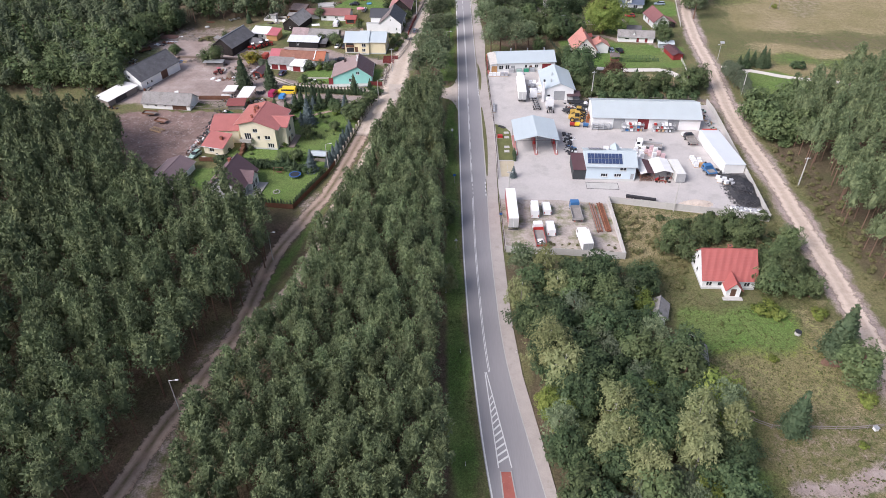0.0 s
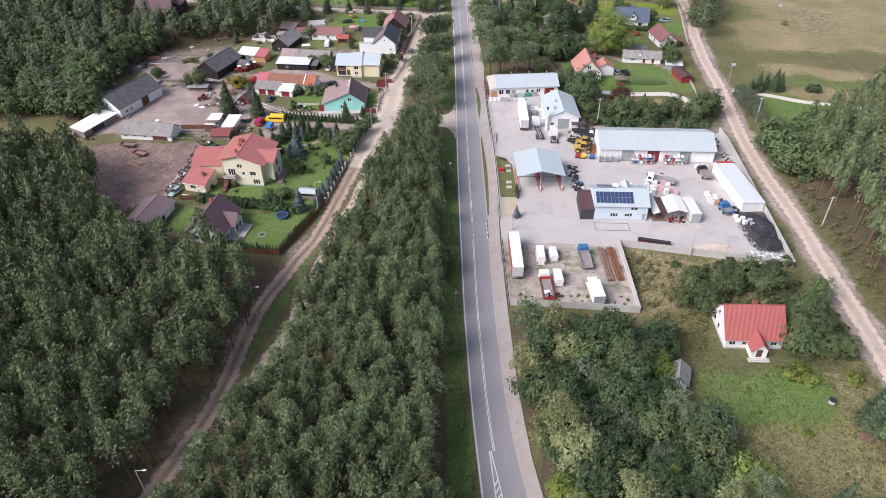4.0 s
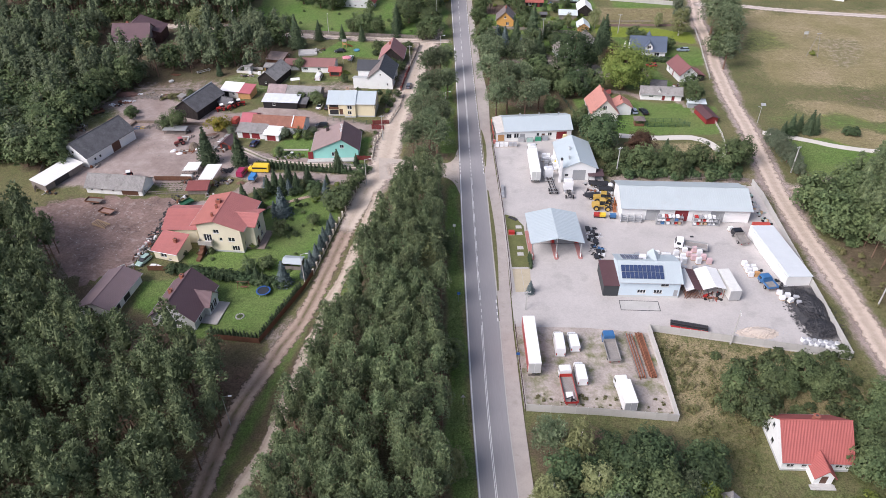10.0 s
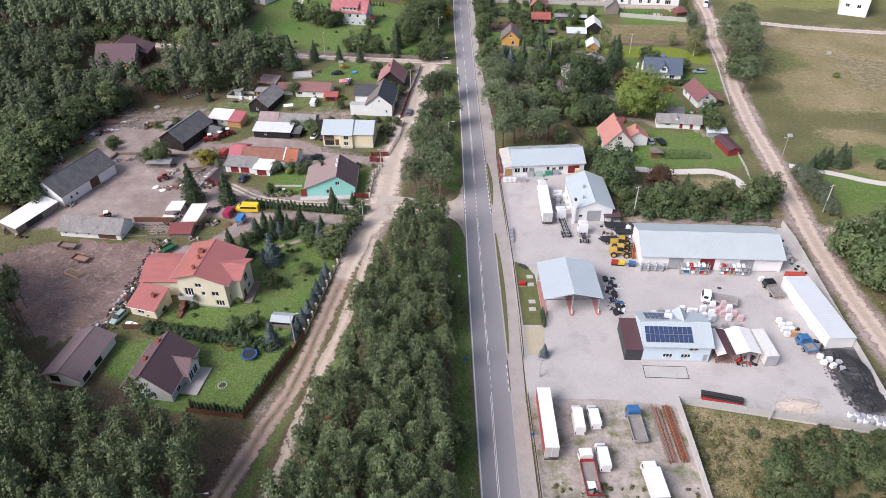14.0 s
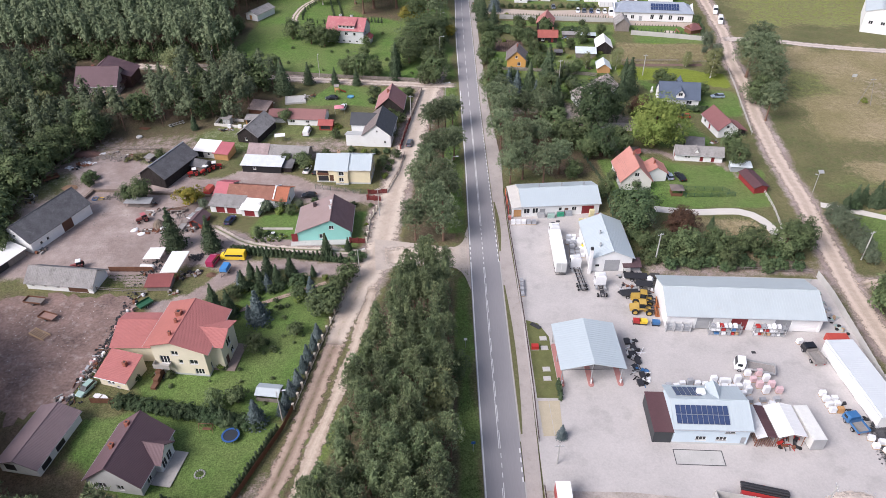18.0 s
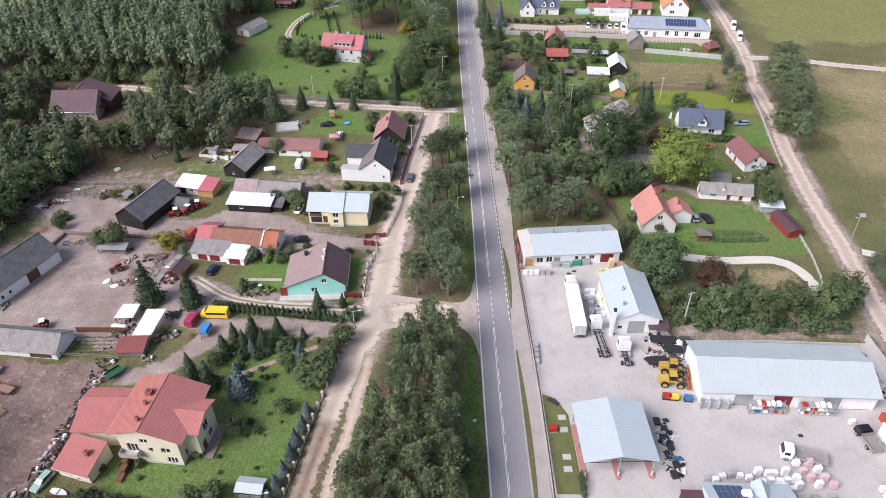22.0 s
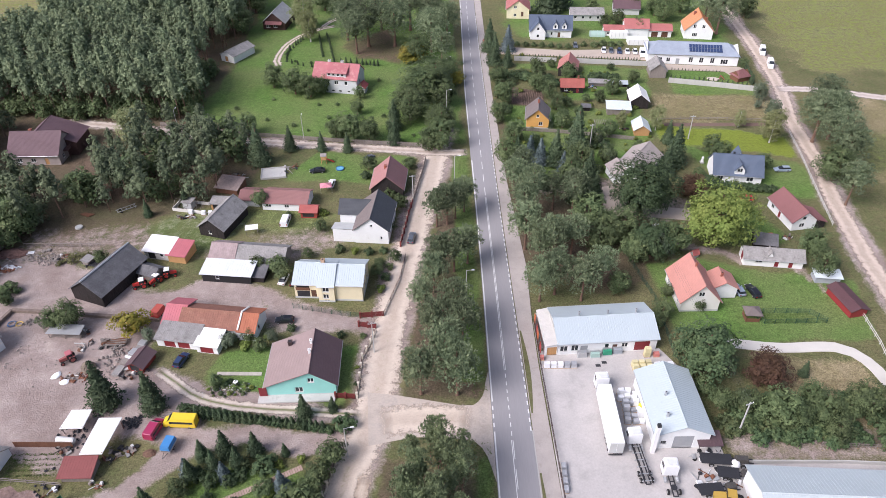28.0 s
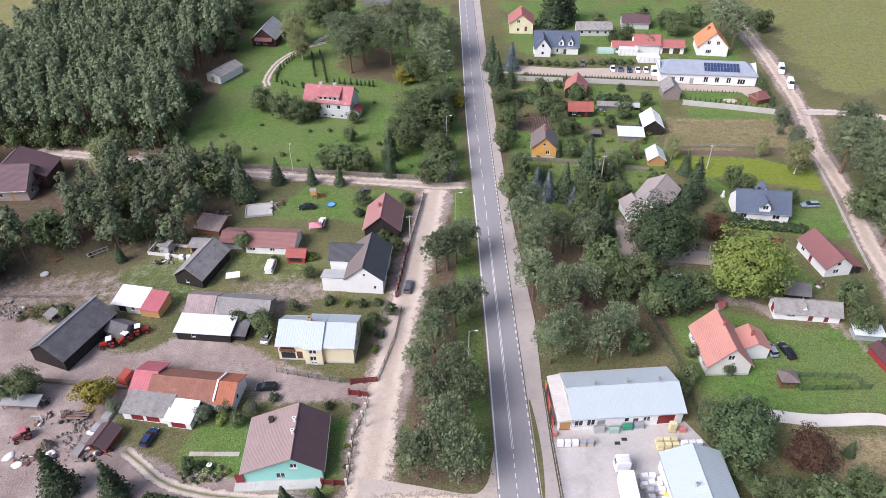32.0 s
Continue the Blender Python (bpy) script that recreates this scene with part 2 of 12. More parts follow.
OAK = foliage("dark_broad_leaves", (0.022, 0.042, 0.02), (0.058, 0.092, 0.042), (0.13, 0.175, 0.078))
LIME = foliage("yellow_green_leaves", (0.075, 0.115, 0.025), (0.165, 0.215, 0.05), (0.27, 0.31, 0.085))
BIRCH = foliage("birch_leaves", (0.11, 0.13, 0.055), (0.20, 0.225, 0.10), (0.29, 0.305, 0.15))
COPPER = foliage("copper_leaves", (0.05, 0.03, 0.02), (0.10, 0.06, 0.037), (0.16, 0.10, 0.055))
AUTUMN = foliage("yellowing_leaves", (0.09, 0.10, 0.02), (0.18, 0.17, 0.03), (0.30, 0.21, 0.04))
DEAD_LEAF = foliage("dry_needles", (0.14, 0.06, 0.035), (0.22, 0.10, 0.06), (0.30, 0.16, 0.10))


# ---- mesh builder ----
class Geo:
    """Collects vertices and faces of one mesh, with UVs for roof sheets."""

    def __init__(self):
        self.v, self.f, self.uv = [], [], {}

    def face(self, pts, uv=None):
        n = len(self.v)
        self.v += [tuple(p) for p in pts]
        if uv:
            self.uv[len(self.f)] = uv
        self.f.append(tuple(range(n, n + len(pts))))
        return self

    def hexa(self, a, b):
        """A solid between two quads of four points each (a below, b above, both anticlockwise from above)."""
        n = len(self.v)
        self.v += [tuple(p) for p in a] + [tuple(p) for p in b]
        for q in ((3, 2, 1, 0), (4, 5, 6, 7), (0, 1, 5, 4), (1, 2, 6, 5), (2, 3, 7, 6), (3, 0, 4, 7)):
            self.f.append(tuple(n + i for i in q))
        return self

    def box(self, x0, y0, z0, x1, y1, z1, taper=0.0):
        t = taper
        return self.hexa(((x0, y0, z0), (x1, y0, z0), (x1, y1, z0), (x0, y1, z0)),
                         ((x0 + t, y0 + t, z1), (x1 - t, y0 + t, z1), (x1 - t, y1 - t, z1), (x0 + t, y1 - t, z1)))

    def tube(self, p, q, r0, r1=None, n=8, caps=True):
        r1 = r0 if r1 is None else r1
        p, q = Vector(p), Vector(q)
        d = (q - p).normalized()
        u = d.orthogonal().normalized()
        w = d.cross(u)
        k = len(self.v)
        for c, r in ((p, r0), (q, r1)):
            for i in range(n):
                a = 2 * math.pi * i / n
                self.v.append(tuple(c + u * (r * math.cos(a)) + w * (r * math.sin(a))))
        for i in range(n):
            j = (i + 1) % n
            self.f.append((k + i, k + j, k + n + j, k + n + i))
        if caps:
            self.f.append(tuple(k + i for i in reversed(range(n))))
            self.f.append(tuple(k + n + i for i in range(n)))
        return self

    def prism(self, poly, z0, z1):
        n, k = len(poly), len(self.v)
        self.v += [(x, y, z0) for x, y in poly] + [(x, y, z1) for x, y in poly]
        self.f.append(tuple(k + i for i in reversed(range(n))))
        self.f.append(tuple(k + n + i for i in range(n)))
        for i in range(n):
            j = (i + 1) % n
            self.f.append((k + i, k + j, k + n + j, k + n + i))
        return self

    def loft(self, rings, close=True):
        """Skin over rings of equal point count; the end rings are capped."""
        n, k = len(rings[0]), len(self.v)
        for r in rings:
            self.v += [tuple(p) for p in r]
        for s in range(len(rings) - 1):
            for i in range(n):
                j = (i + 1) % n
                self.f.append((k + s * n + i, k + s * n + j, k + (s + 1) * n + j, k + (s + 1) * n + i))
        if close:
            self.f.append(tuple(k + i for i in reversed(range(n))))
            e = k + (len(rings) - 1) * n
            self.f.append(tuple(e + i for i in range(n)))
        return self

    def mesh(self, name, mat):
        me = bpy.data.meshes.new(name)
        me.from_pydata(self.v, [], self.f)
        if self.uv:
            lay = me.uv_layers.new(name="UVMap")
            for i, uvs in self.uv.items():
                for li, c in zip(me.polygons[i].loop_indices, uvs):
                    lay.data[li].uv = c
        me.materials.append(mat)
        return me


def thing(name, x, y, z=0.0, rz=0.0, label="", category="", group="", kind=""):
    ob = new(name)
    ob.empty_display_size = 0.3
    ob.matrix_basis = pose(x, y, z, 0, 0, rz)
    return tagged(ob, label, category, group, kind)


def part(name, geo, mat, parent, label="", m=None):
    ob = new(name, geo if isinstance(geo, bpy.types.Mesh) else geo.mesh(name, mat))
    ob.parent = parent
    if m is not None:
        ob.matrix_basis = m
    if label:
        ob["label"] = label
    return ob


def array_mesh(name, verts, tris, mat):
    """A mesh of triangles from arrays."""
    me = bpy.data.meshes.new(name)
    me.vertices.add(len(verts))
    me.vertices.foreach_set("co", np.asarray(verts, np.float32).ravel())
    me.loops.add(len(tris) * 3)
    me.loops.foreach_set("vertex_index", np.asarray(tris, np.int32).ravel())
    me.polygons.add(len(tris))
    me.polygons.foreach_set("loop_start", np.arange(0, len(tris) * 3, 3, dtype=np.int32))
    me.polygons.foreach_set("loop_total", np.full(len(tris), 3, np.int32))
    me.polygons.foreach_set("use_smooth", np.zeros(len(tris), bool))
    me.update(calc_edges=True)
    me.materials.append(mat)
    return me


RNG = np.random.default_rng(7)

# ---- ground: one sheet to the horizon, zones blended by weights ----


def poly_dist(px, py, poly):
    """Signed distance to a polygon, positive inside."""
    best = np.full(px.shape, 1e9)
    inside = np.zeros(px.shape, bool)
    n = len(poly)
    for i in range(n):
        (ax, ay), (bx, by) = poly[i], poly[(i + 1) % n]
        dx, dy = bx - ax, by - ay
        t = np.clip(((px - ax) * dx + (py - ay) * dy) / (dx * dx + dy * dy + 1e-9), 0, 1)
        best = np.minimum(best, np.hypot(px - ax - t * dx, py - ay - t * dy))
        if ay != by:
            inside ^= ((ay > py) != (by > py)) & (px < (bx - ax) * (py - ay) / (by - ay) + ax)
    return np.where(inside, best, -best)


def line_dist(px, py, pts):
    best = np.full(px.shape, 1e9)
    for (ax, ay), (bx, by) in zip(pts, pts[1:]):
        dx, dy = bx - ax, by - ay
        t = np.clip(((px - ax) * dx + (py - ay) * dy) / (dx * dx + dy * dy + 1e-9), 0, 1)
        best = np.minimum(best, np.hypot(px - ax - t * dx, py - ay - t * dy))
    return best


# dirt, lawn, needle floor, dry grass; what is left is rough grass
DIRT, LAWN, FLOOR, DRY, LIMEY = (1, 0, 0, 0), (0, 1, 0, 0), (0, 0, 1, 0), (0, 0, 0, 1), (0, 1, 0, 1)
STREET = [(-62, 40), (-55, 62), (-50, 80), (-43, 102), (-40, 127), (-35, 143), (-30, 157), (-26, 178), (-21.5, 200), (-16.5, 221), (-14.5, 243), (-10.5, 270), (-7, 292), (-3.5, 314), (-2, 330)]
EAST_TRACK = [(80, 40), (84, 70), (87, 104), (88.5, 120), (89.5, 140), (90.7, 162), (90.9, 184), (92.5, 205), (97.2, 238), (99.5, 262), (104, 290), (108, 306), (112, 335), (118, 358), (121, 377), (125, 410), (127.5, 440), (132, 500), (138, 560)]
ZONES = [
    # forest floors
    ([(-260, 20), (-38, 20), (-42, 95), (-36, 122), (-34, 150), (-46, 150), (-80, 165), (-95, 190), (-260, 200)], FLOOR, 6),
    ([(-48, 20), (4, 20), (2, 208), (-16, 208), (-30, 150)], FLOOR, 4),
    ([(-300, 215), (-112, 222), (-112, 262), (-95, 285), (-60, 290), (-52, 325), (-82, 345), (-80, 470), (-300, 480)], FLOOR, 8),
    ([(15, 20), (46, 20), (50, 70), (48, 90), (44, 110), (40, 122), (15, 124)], FLOOR, 5),
    ([(98, 60), (260, 60), (260, 222), (112, 205), (96, 186)], FLOOR, 6),
    ([(15, 262), (40, 250), (52, 262), (56, 300), (30, 330), (16, 350)], FLOOR, 6),
    ([(-12, 222), (4, 222), (6, 315), (-2, 312)], FLOOR, 4),
    ([(-20, 400), (4, 396), (8, 470), (-30, 470)], FLOOR, 8),
    # dry fields
    ([(118, 268), (260, 225), (400, 300), (400, 350), (126, 346)], DRY, 10),
    ([(112, 228), (150, 212), (250, 215), (250, 240), (120, 262)], DRY, 8),
    ([(132, 372), (420, 352), (420, 620), (152, 620)], (0, 0.4, 0, 0.6), 10),
    ([(44, 60), (84, 60), (84, 112), (70, 108), (50, 96)], (0, 0.25, 0, 0.55), 9),
    ([(44, 127), (82, 123), (80, 140), (46, 146)], DRY, 6),
    ([(65, 334), (108, 334), (112, 354), (72, 356)], (0, 0.2, 0, 0.7), 3),
    ([(62, 206), (84, 206), (81, 230), (62, 232)], DRY, 4),
    ([(111, 273), (152, 270), (260, 262), (260, 240), (146, 257), (105, 260)], (0, 0.15, 0.22, 0.22), 9),
    ([(130, 259), (152, 263), (200, 256), (200, 240), (140, 250)], (0.2, 0, 0.42, 0.3), 6),
    ([(104, 247.5), (113, 242), (160, 228), (165, 236), (118, 251)], (0, 0.5, 0, 0.15), 8),
    ([(148, 285), (163, 290), (170, 312), (152, 318), (146, 300)], (0.3, 0, 0.12, 0.6), 8),
    ([(120, 300), (134, 298), (146, 322), (128, 330)], (0, 0.35, 0, 0.4), 8),
    # lawns
    ([(45, 96), (56, 82), (58, 66), (50, 62), (44, 64), (44, 84)], LAWN, 6),
    ([(50, 96), (70, 98), (72, 108), (52, 110)], LAWN, 5),
    ([(-69, 168), (-58, 171), (-32, 166), (-39, 149), (-52, 149), (-70, 160)], LAWN, 2),
    ([(-64, 180), (-60, 172), (-33, 168), (-24, 206), (-44, 209), (-50, 200), (-46, 186)], LAWN, 3),
    ([(47, 240), (62, 235), (88, 236), (92, 254), (80, 258), (68, 259), (58, 264), (46, 262)], LAWN, 2),
    ([(-84, 346), (-66, 331), (5, 322), (5, 470), (-82, 480), (-78, 380)], LAWN, 3),
    ([(-46, 303), (-22, 300), (-12, 296), (-10, 315), (-40, 319)], LAWN, 3),
    ([(66, 321), (103, 311), (106, 324), (67, 333)], LIMEY, 2),
    ([(76, 292), (104, 288), (104, 306), (72, 318)], LAWN, 3),
    ([(66, 268), (84, 270), (80, 290), (66, 292)], LAWN, 3),
    ([(1, 60), (5, 60), (4, 120), (4.5, 208), (2, 208), (0, 120)], LAWN, 2),
    ([(0, 226), (5, 226), (6, 318), (1.5, 318)], LAWN, 2),
    ([(20, 300), (60, 296), (66, 345), (20, 350)], LAWN, 5),
    ([(40, 352), (70, 352), (73, 376), (44, 376)], LAWN, 3),
    ([(80, 356), (108, 354), (109, 374), (80, 377)], LAWN, 3),
    ([(-38, 236), (-21, 236), (-21, 221), (-24, 219), (-50, 222), (-48, 234)], LAWN, 3),
    ([(30, 410), (118, 402), (120, 470), (30, 475)], LAWN, 8),
    ([(18, 328), (36.5, 325), (51, 332), (56, 330), (51, 324), (36, 316), (18, 318)], LAWN, 2),
    ([(30, 299), (44, 299), (46, 308), (29, 309)], LAWN, 2),
    ([(81, 364), (84, 376), (103, 372.5), (101, 361)], LAWN, 1.5),
    ([(53, 381.5), (77, 376.4), (74, 366), (64, 366), (51, 369)], LAWN, 2),
    ([(28, 385), (50, 382), (48, 377), (27, 379)], LAWN, 2),
    ([(104.5, 209), (120, 210), (134, 220), (118, 231), (104, 232)], LAWN, 3),
    # bare yards and tracks
    ([(-60, 40), (-52, 40), (-44, 95), (-40, 120), (-33, 143), (-28, 160), (-33, 160), (-42, 130), (-46, 108), (-52, 80)], (0.5, 0, 0.45, 0), 3),
    ([(-42, 108), (-40, 108), (-29, 152), (-25, 166), (-27, 166), (-32, 150)], (0, 0.7, 0.1, 0), 1.5),
    ([(-116, 262), (-100, 276), (-84, 262), (-72, 254), (-60, 258), (-44, 252), (-22, 246), (-18, 240), (-40, 243), (-62, 247), (-66, 232), (-58, 226), (-54, 214), (-66, 214), (-70, 208), (-84, 212), (-98, 210), (-108, 212), (-112, 226)], DIRT, 4),
    ([(-108, 206), (-72, 202), (-68, 194), (-76, 172), (-88, 170), (-112, 186)], (0.38, 0, 0.8, 0), 5),
    ([(-62, 232), (-48, 227), (-44, 222), (-52, 214), (-60, 216)], DIRT, 3),
    ([(-112, 266), (-92, 268), (-72, 268), (-66, 276), (-84, 284), (-108, 280)], (0.5, 0, 0.6, 0), 6),
    ([(-100, 280), (-80, 283), (-62, 290), (-66, 298), (-98, 292)], (0.15, 0, 0.8, 0), 6),
    ([(-72, 272), (-60, 270), (-55, 274), (-53, 284), (-60, 290), (-72, 287), (-78, 281)], (0.28, 0.5, 0, 0.1), 5),
    ([(-90, 264), (-78, 266), (-70, 264.5), (-72, 269), (-90, 268.5)], (0.1, 0.5, 0, 0.3), 3),
    ([(-118, 246), (-107, 244), (-103, 252), (-108, 260), (-118, 262)], (0.3, 0.4, 0, 0.2), 6),
    ([(-74, 252), (-66, 250), (-56, 254), (-50, 252), (-58, 246), (-72, 247)], (0.75, 0, 0.5, 0), 4),
    ([(-52, 276), (-38, 273), (-30, 284), (-38, 290), (-52, 288)], (0.2, 0.45, 0, 0.3), 4),
    ([(-60, 268), (-40, 266), (-26, 270), (-24, 276), (-34, 279), (-50, 276)], (0.55, 0.1, 0, 0.3), 4),
    ([(66, 214), (86, 212), (88, 206), (48, 206), (46, 212)], (0.6, 0, 0.3, 0), 2),
    ([(20, 294), (46, 292), (52, 278), (66, 282), (66, 290), (54, 298), (38, 304)], (0.6, 0, 0, 0), 4),
    ([(52, 70), (60, 82), (78, 80), (80, 66), (60, 62)], (0.25, 0, 0.3, 0.4), 5),
    ([(22, 349), (31, 347.5), (36, 357), (25, 363)], (0.2, 0, 0.9, 0), 1.5),
    ([(-51.4, 229), (-49, 223.8), (-40, 222), (-38, 228), (-38, 236), (-48, 236)], LAWN, 1.5),
    ([(-23.2, 236.9), (-18.2, 236.9), (-19.6, 222), (-23.4, 223)], LAWN, 1.0),
    ([(-28, 150), (-22, 180), (-17.5, 206), (-14, 206), (-19, 178), (-24, 150)], (0, 0.6, 0, 0.25), 2),
    ([(-38.9, 402.2), (-32.2, 391.1), (-15.7, 385.3), (-15.3, 397.5), (-22.1, 421.2), (-31.2, 417.4)], (0.1, 0, 0.7, 0), 5),
    ([(-420, 380), (-205, 392), (-182, 402), (-164, 428), (-156, 482), (-124, 506), (-130, 620), (-420, 640)], (0.1, 0.35, 0, 0.75), 5),
]
TRACKS = [
    ([p for p in STREET if p[1] >= 190], 4.6, 3.0), (EAST_TRACK, 3.6, 3.0),
    ([(-20, 213), (-30, 211.8), (-39, 214.6), (-48, 214), (-54, 208), (-59, 202), (-66, 200)], 2.2, 1.6),
    ([(-19, 217.5), (-32, 220.5), (-50, 225), (-60, 229), (-66, 229)], 2.0, 1.5),
    ([(-14, 243), (-23, 243.8), (-34, 247), (-43, 253.5), (-57, 257), (-68, 250), (-80, 253)], 2.6, 2.0),
    ([(-122, 341), (-92, 334), (-65, 327), (-42, 323), (-21, 320), (-2, 317)], 2.6, 1.5),
    ([(58, 64.7), (66, 64.4), (74, 67.5), (80, 74), (84, 80)], 1.6, 1.5),
    ([(92, 203.5), (104, 204), (109, 206.5)], 2.6, 3.0),
    ([(44, 274), (52, 270), (66, 266), (70, 262)], 1.2, 2.0),
    ([(86, 246), (78, 268), (76, 286)], 0.8, 2.0),
]


def axis(lo, hi, step, far):
    inner = np.arange(lo, hi + step / 2, step)
    grow = step * 1.35 ** np.arange(1, 40)
    out = np.cumsum(grow)
    out = out[out < far]
    return np.concatenate([(lo - out)[::-1], inner, hi + out])


def build_ground():
    xs, ys = axis(-150, 175, 1.5, 2600), axis(50, 480, 1.5, 2600)
    gx, gy = np.meshgrid(xs, ys)
    w = np.zeros((4,) + gx.shape)
    jit = 1.5 * (np.sin(gx * 0.31 + 1.7 * np.sin(gy * 0.17)) + np.sin(gy * 0.27 + 1.3 * np.sin(gx * 0.23)))
    for poly, kind, soft in ZONES:
        a = np.clip(0.5 + (poly_dist(gx, gy, poly) + 0.35 * soft * jit * 0.4) / soft, 0, 1)
        for i in range(4):
            w[i] = w[i] * (1 - a) + kind[i] * a
    for pts, half, soft in TRACKS:
        a = np.clip((half + soft * 0.5 + 0.25 * jit - line_dist(gx, gy, pts)) / soft, 0, 1)
        for i in range(4):
            w[i] = w[i] * (1 - a) + DIRT[i] * a
    ny, nx = gx.shape
    me = bpy.data.meshes.new("ground")
    v = np.stack([gx, gy, 0.05 * jit * 0.3 - 0.06], -1).reshape(-1, 3)
    idx = np.arange(nx * ny).reshape(ny, nx)
    q = np.stack([idx[:-1, :-1], idx[:-1, 1:], idx[1:, 1:], idx[1:, :-1]], -1).reshape(-1, 4)
    me.vertices.add(len(v))
    me.vertices.foreach_set("co", v.astype(np.float32).ravel())
    me.loops.add(len(q) * 4)
    me.loops.foreach_set("vertex_index", q.astype(np.int32).ravel())
    me.polygons.add(len(q))
    me.polygons.foreach_set("loop_start", np.arange(0, len(q) * 4, 4, dtype=np.int32))
    me.polygons.foreach_set("loop_total", np.full(len(q), 4, np.int32))
    me.update(calc_edges=True)
    att = me.color_attributes.new("zone", "FLOAT_COLOR", "POINT")
    att.data.foreach_set("color", np.moveaxis(w, 0, -1).reshape(-1).astype(np.float32))
    m, nt, bsdf, vec = start_mat("village_ground")
    at = nt.nodes.new("ShaderNodeAttribute")
    at.attribute_name = "zone"
    sep = nt.nodes.new("ShaderNodeSeparateColor")
    nt.links.new(at.outputs["Color"], sep.inputs[0])
    big, mid, fine = node_noise(nt, vec, 0.06, 4.0), node_noise(nt, vec, 0.45, 5.0, 0.7), node_noise(nt, vec, 3.2, 4.0, 0.7)
    mid2 = node_noise(nt, vec, 1.1, 3.0, 0.6)
    jag = node_math(nt, "MULTIPLY", node_math(nt, "SUBTRACT", node_math(nt, "ADD", mid, node_math(nt, "MULTIPLY", fine, 0.5)), 0.75), 1.5)

    def edge(sock):
        f = node_math(nt, "ADD", sock, node_math(nt, "MULTIPLY", jag, node_math(nt, "MULTIPLY", 4.0, node_math(nt, "MULTIPLY", sock, node_math(nt, "SUBTRACT", 1.0, sock)))))
        return node_math(nt, "MULTIPLY", node_math(nt, "SUBTRACT", f, 0.25), 2.0, True)

    def tone(a, b, f, k=3.0):
        return node_mix(nt, node_math(nt, "ADD", node_math(nt, "MULTIPLY", node_math(nt, "SUBTRACT", f, 0.5), k), 0.5, True), a, b)
    grass = tone(tone((0.082, 0.118, 0.04), (0.195, 0.185, 0.085), big), (0.15, 0.132, 0.07), mid, 2.2)
    lawn = tone(tone((0.078, 0.160, 0.033), (0.133, 0.232, 0.056), mid), (0.16, 0.197, 0.072), big, 2.5)
    floor_c = tone(tone((0.115, 0.078, 0.057), (0.185, 0.128, 0.095), mid), (0.098, 0.096, 0.05), big, 2.5)
    dry = tone(tone((0.255, 0.21, 0.115), (0.40, 0.325, 0.21), mid, 2.4), (0.215, 0.19, 0.09), big, 2.4)
    dirt = tone(tone((0.33, 0.268, 0.245), (0.53, 0.448, 0.41), mid, 1.8), (0.255, 0.196, 0.175), node_noise(nt, vec, 0.11, 5.0, 0.65), 2.6)
    c = node_mix(nt, edge(at.outputs["Alpha"]), grass, dry)
    c = node_mix(nt, edge(sep.outputs[1]), c, lawn)
    c = node_mix(nt, node_math(nt, "MULTIPLY", node_math(nt, "MULTIPLY", edge(sep.outputs[1]), edge(at.outputs["Alpha"])), 0.8), c, (0.21, 0.25, 0.035))
    c = node_mix(nt, edge(sep.outputs[2]), c, floor_c)
    c = node_mix(nt, edge(sep.outputs[0]), c, dirt)
    hs = nt.nodes.new("ShaderNodeHueSaturation")
    nt.links.new(c, hs.inputs["Color"])
    rough = node_math(nt, "ADD", node_math(nt, "MULTIPLY", node_math(nt, "SUBTRACT", fine, 0.5), 2.4), node_math(nt, "MULTIPLY", node_math(nt, "SUBTRACT", mid2, 0.5), 0.8))
    rough = node_math(nt, "MULTIPLY", rough, node_math(nt, "SUBTRACT", 1.0, node_math(nt, "MULTIPLY", sep.outputs[0], 0.74)))
    nt.links.new(node_math(nt, "ADD", 1.0, rough), hs.inputs["Value"])
    nt.links.new(hs.outputs[0], bsdf.inputs["Base Color"])
    bsdf.inputs["Roughness"].default_value = 0.95
    bsdf.inputs["Specular IOR Level"].default_value = 0.15
    b = nt.nodes.new("ShaderNodeBump")
    b.inputs["Distance"].default_value = 0.2
    nt.links.new(fine, b.inputs["Height"])
    nt.links.new(b.outputs[0], bsdf.inputs["Normal"])
    me.materials.append(m)
    tagged(new("ground", me), "patchy grass, bare sandy soil and pine needle forest floor", "ground", kind="structure")


build_ground()

# ---- roads ----
ASPHALT = surf("asphalt", (0.30, 0.288, 0.295), 0.88, (7.0, 0.08), (0.6, 0.05), ((0.26, 0.25, 0.256), 0.5, 0.08), stretch=(1, 0.06, 1))
LINE = surf("road_paint", (0.72, 0.72, 0.70), 0.7, (5.0, 0.1), (0.8, 0.12))
PAVE = surf("pavement_blocks", (0.42, 0.375, 0.345), 0.92, (5.0, 0.12), (0.35, 0.15), ((0.27, 0.25, 0.21), 0.5, 0.25))
YARD = surf("yard_paving", (0.465, 0.438, 0.42), 0.9, (3.0, 0.14), (0.14, 0.16), ((0.33, 0.31, 0.295), 0.16, 0.35))
KERB = surf("kerb_stone", (0.45, 0.44, 0.42), 0.9, (5.0, 0.1), (0.8, 0.1))


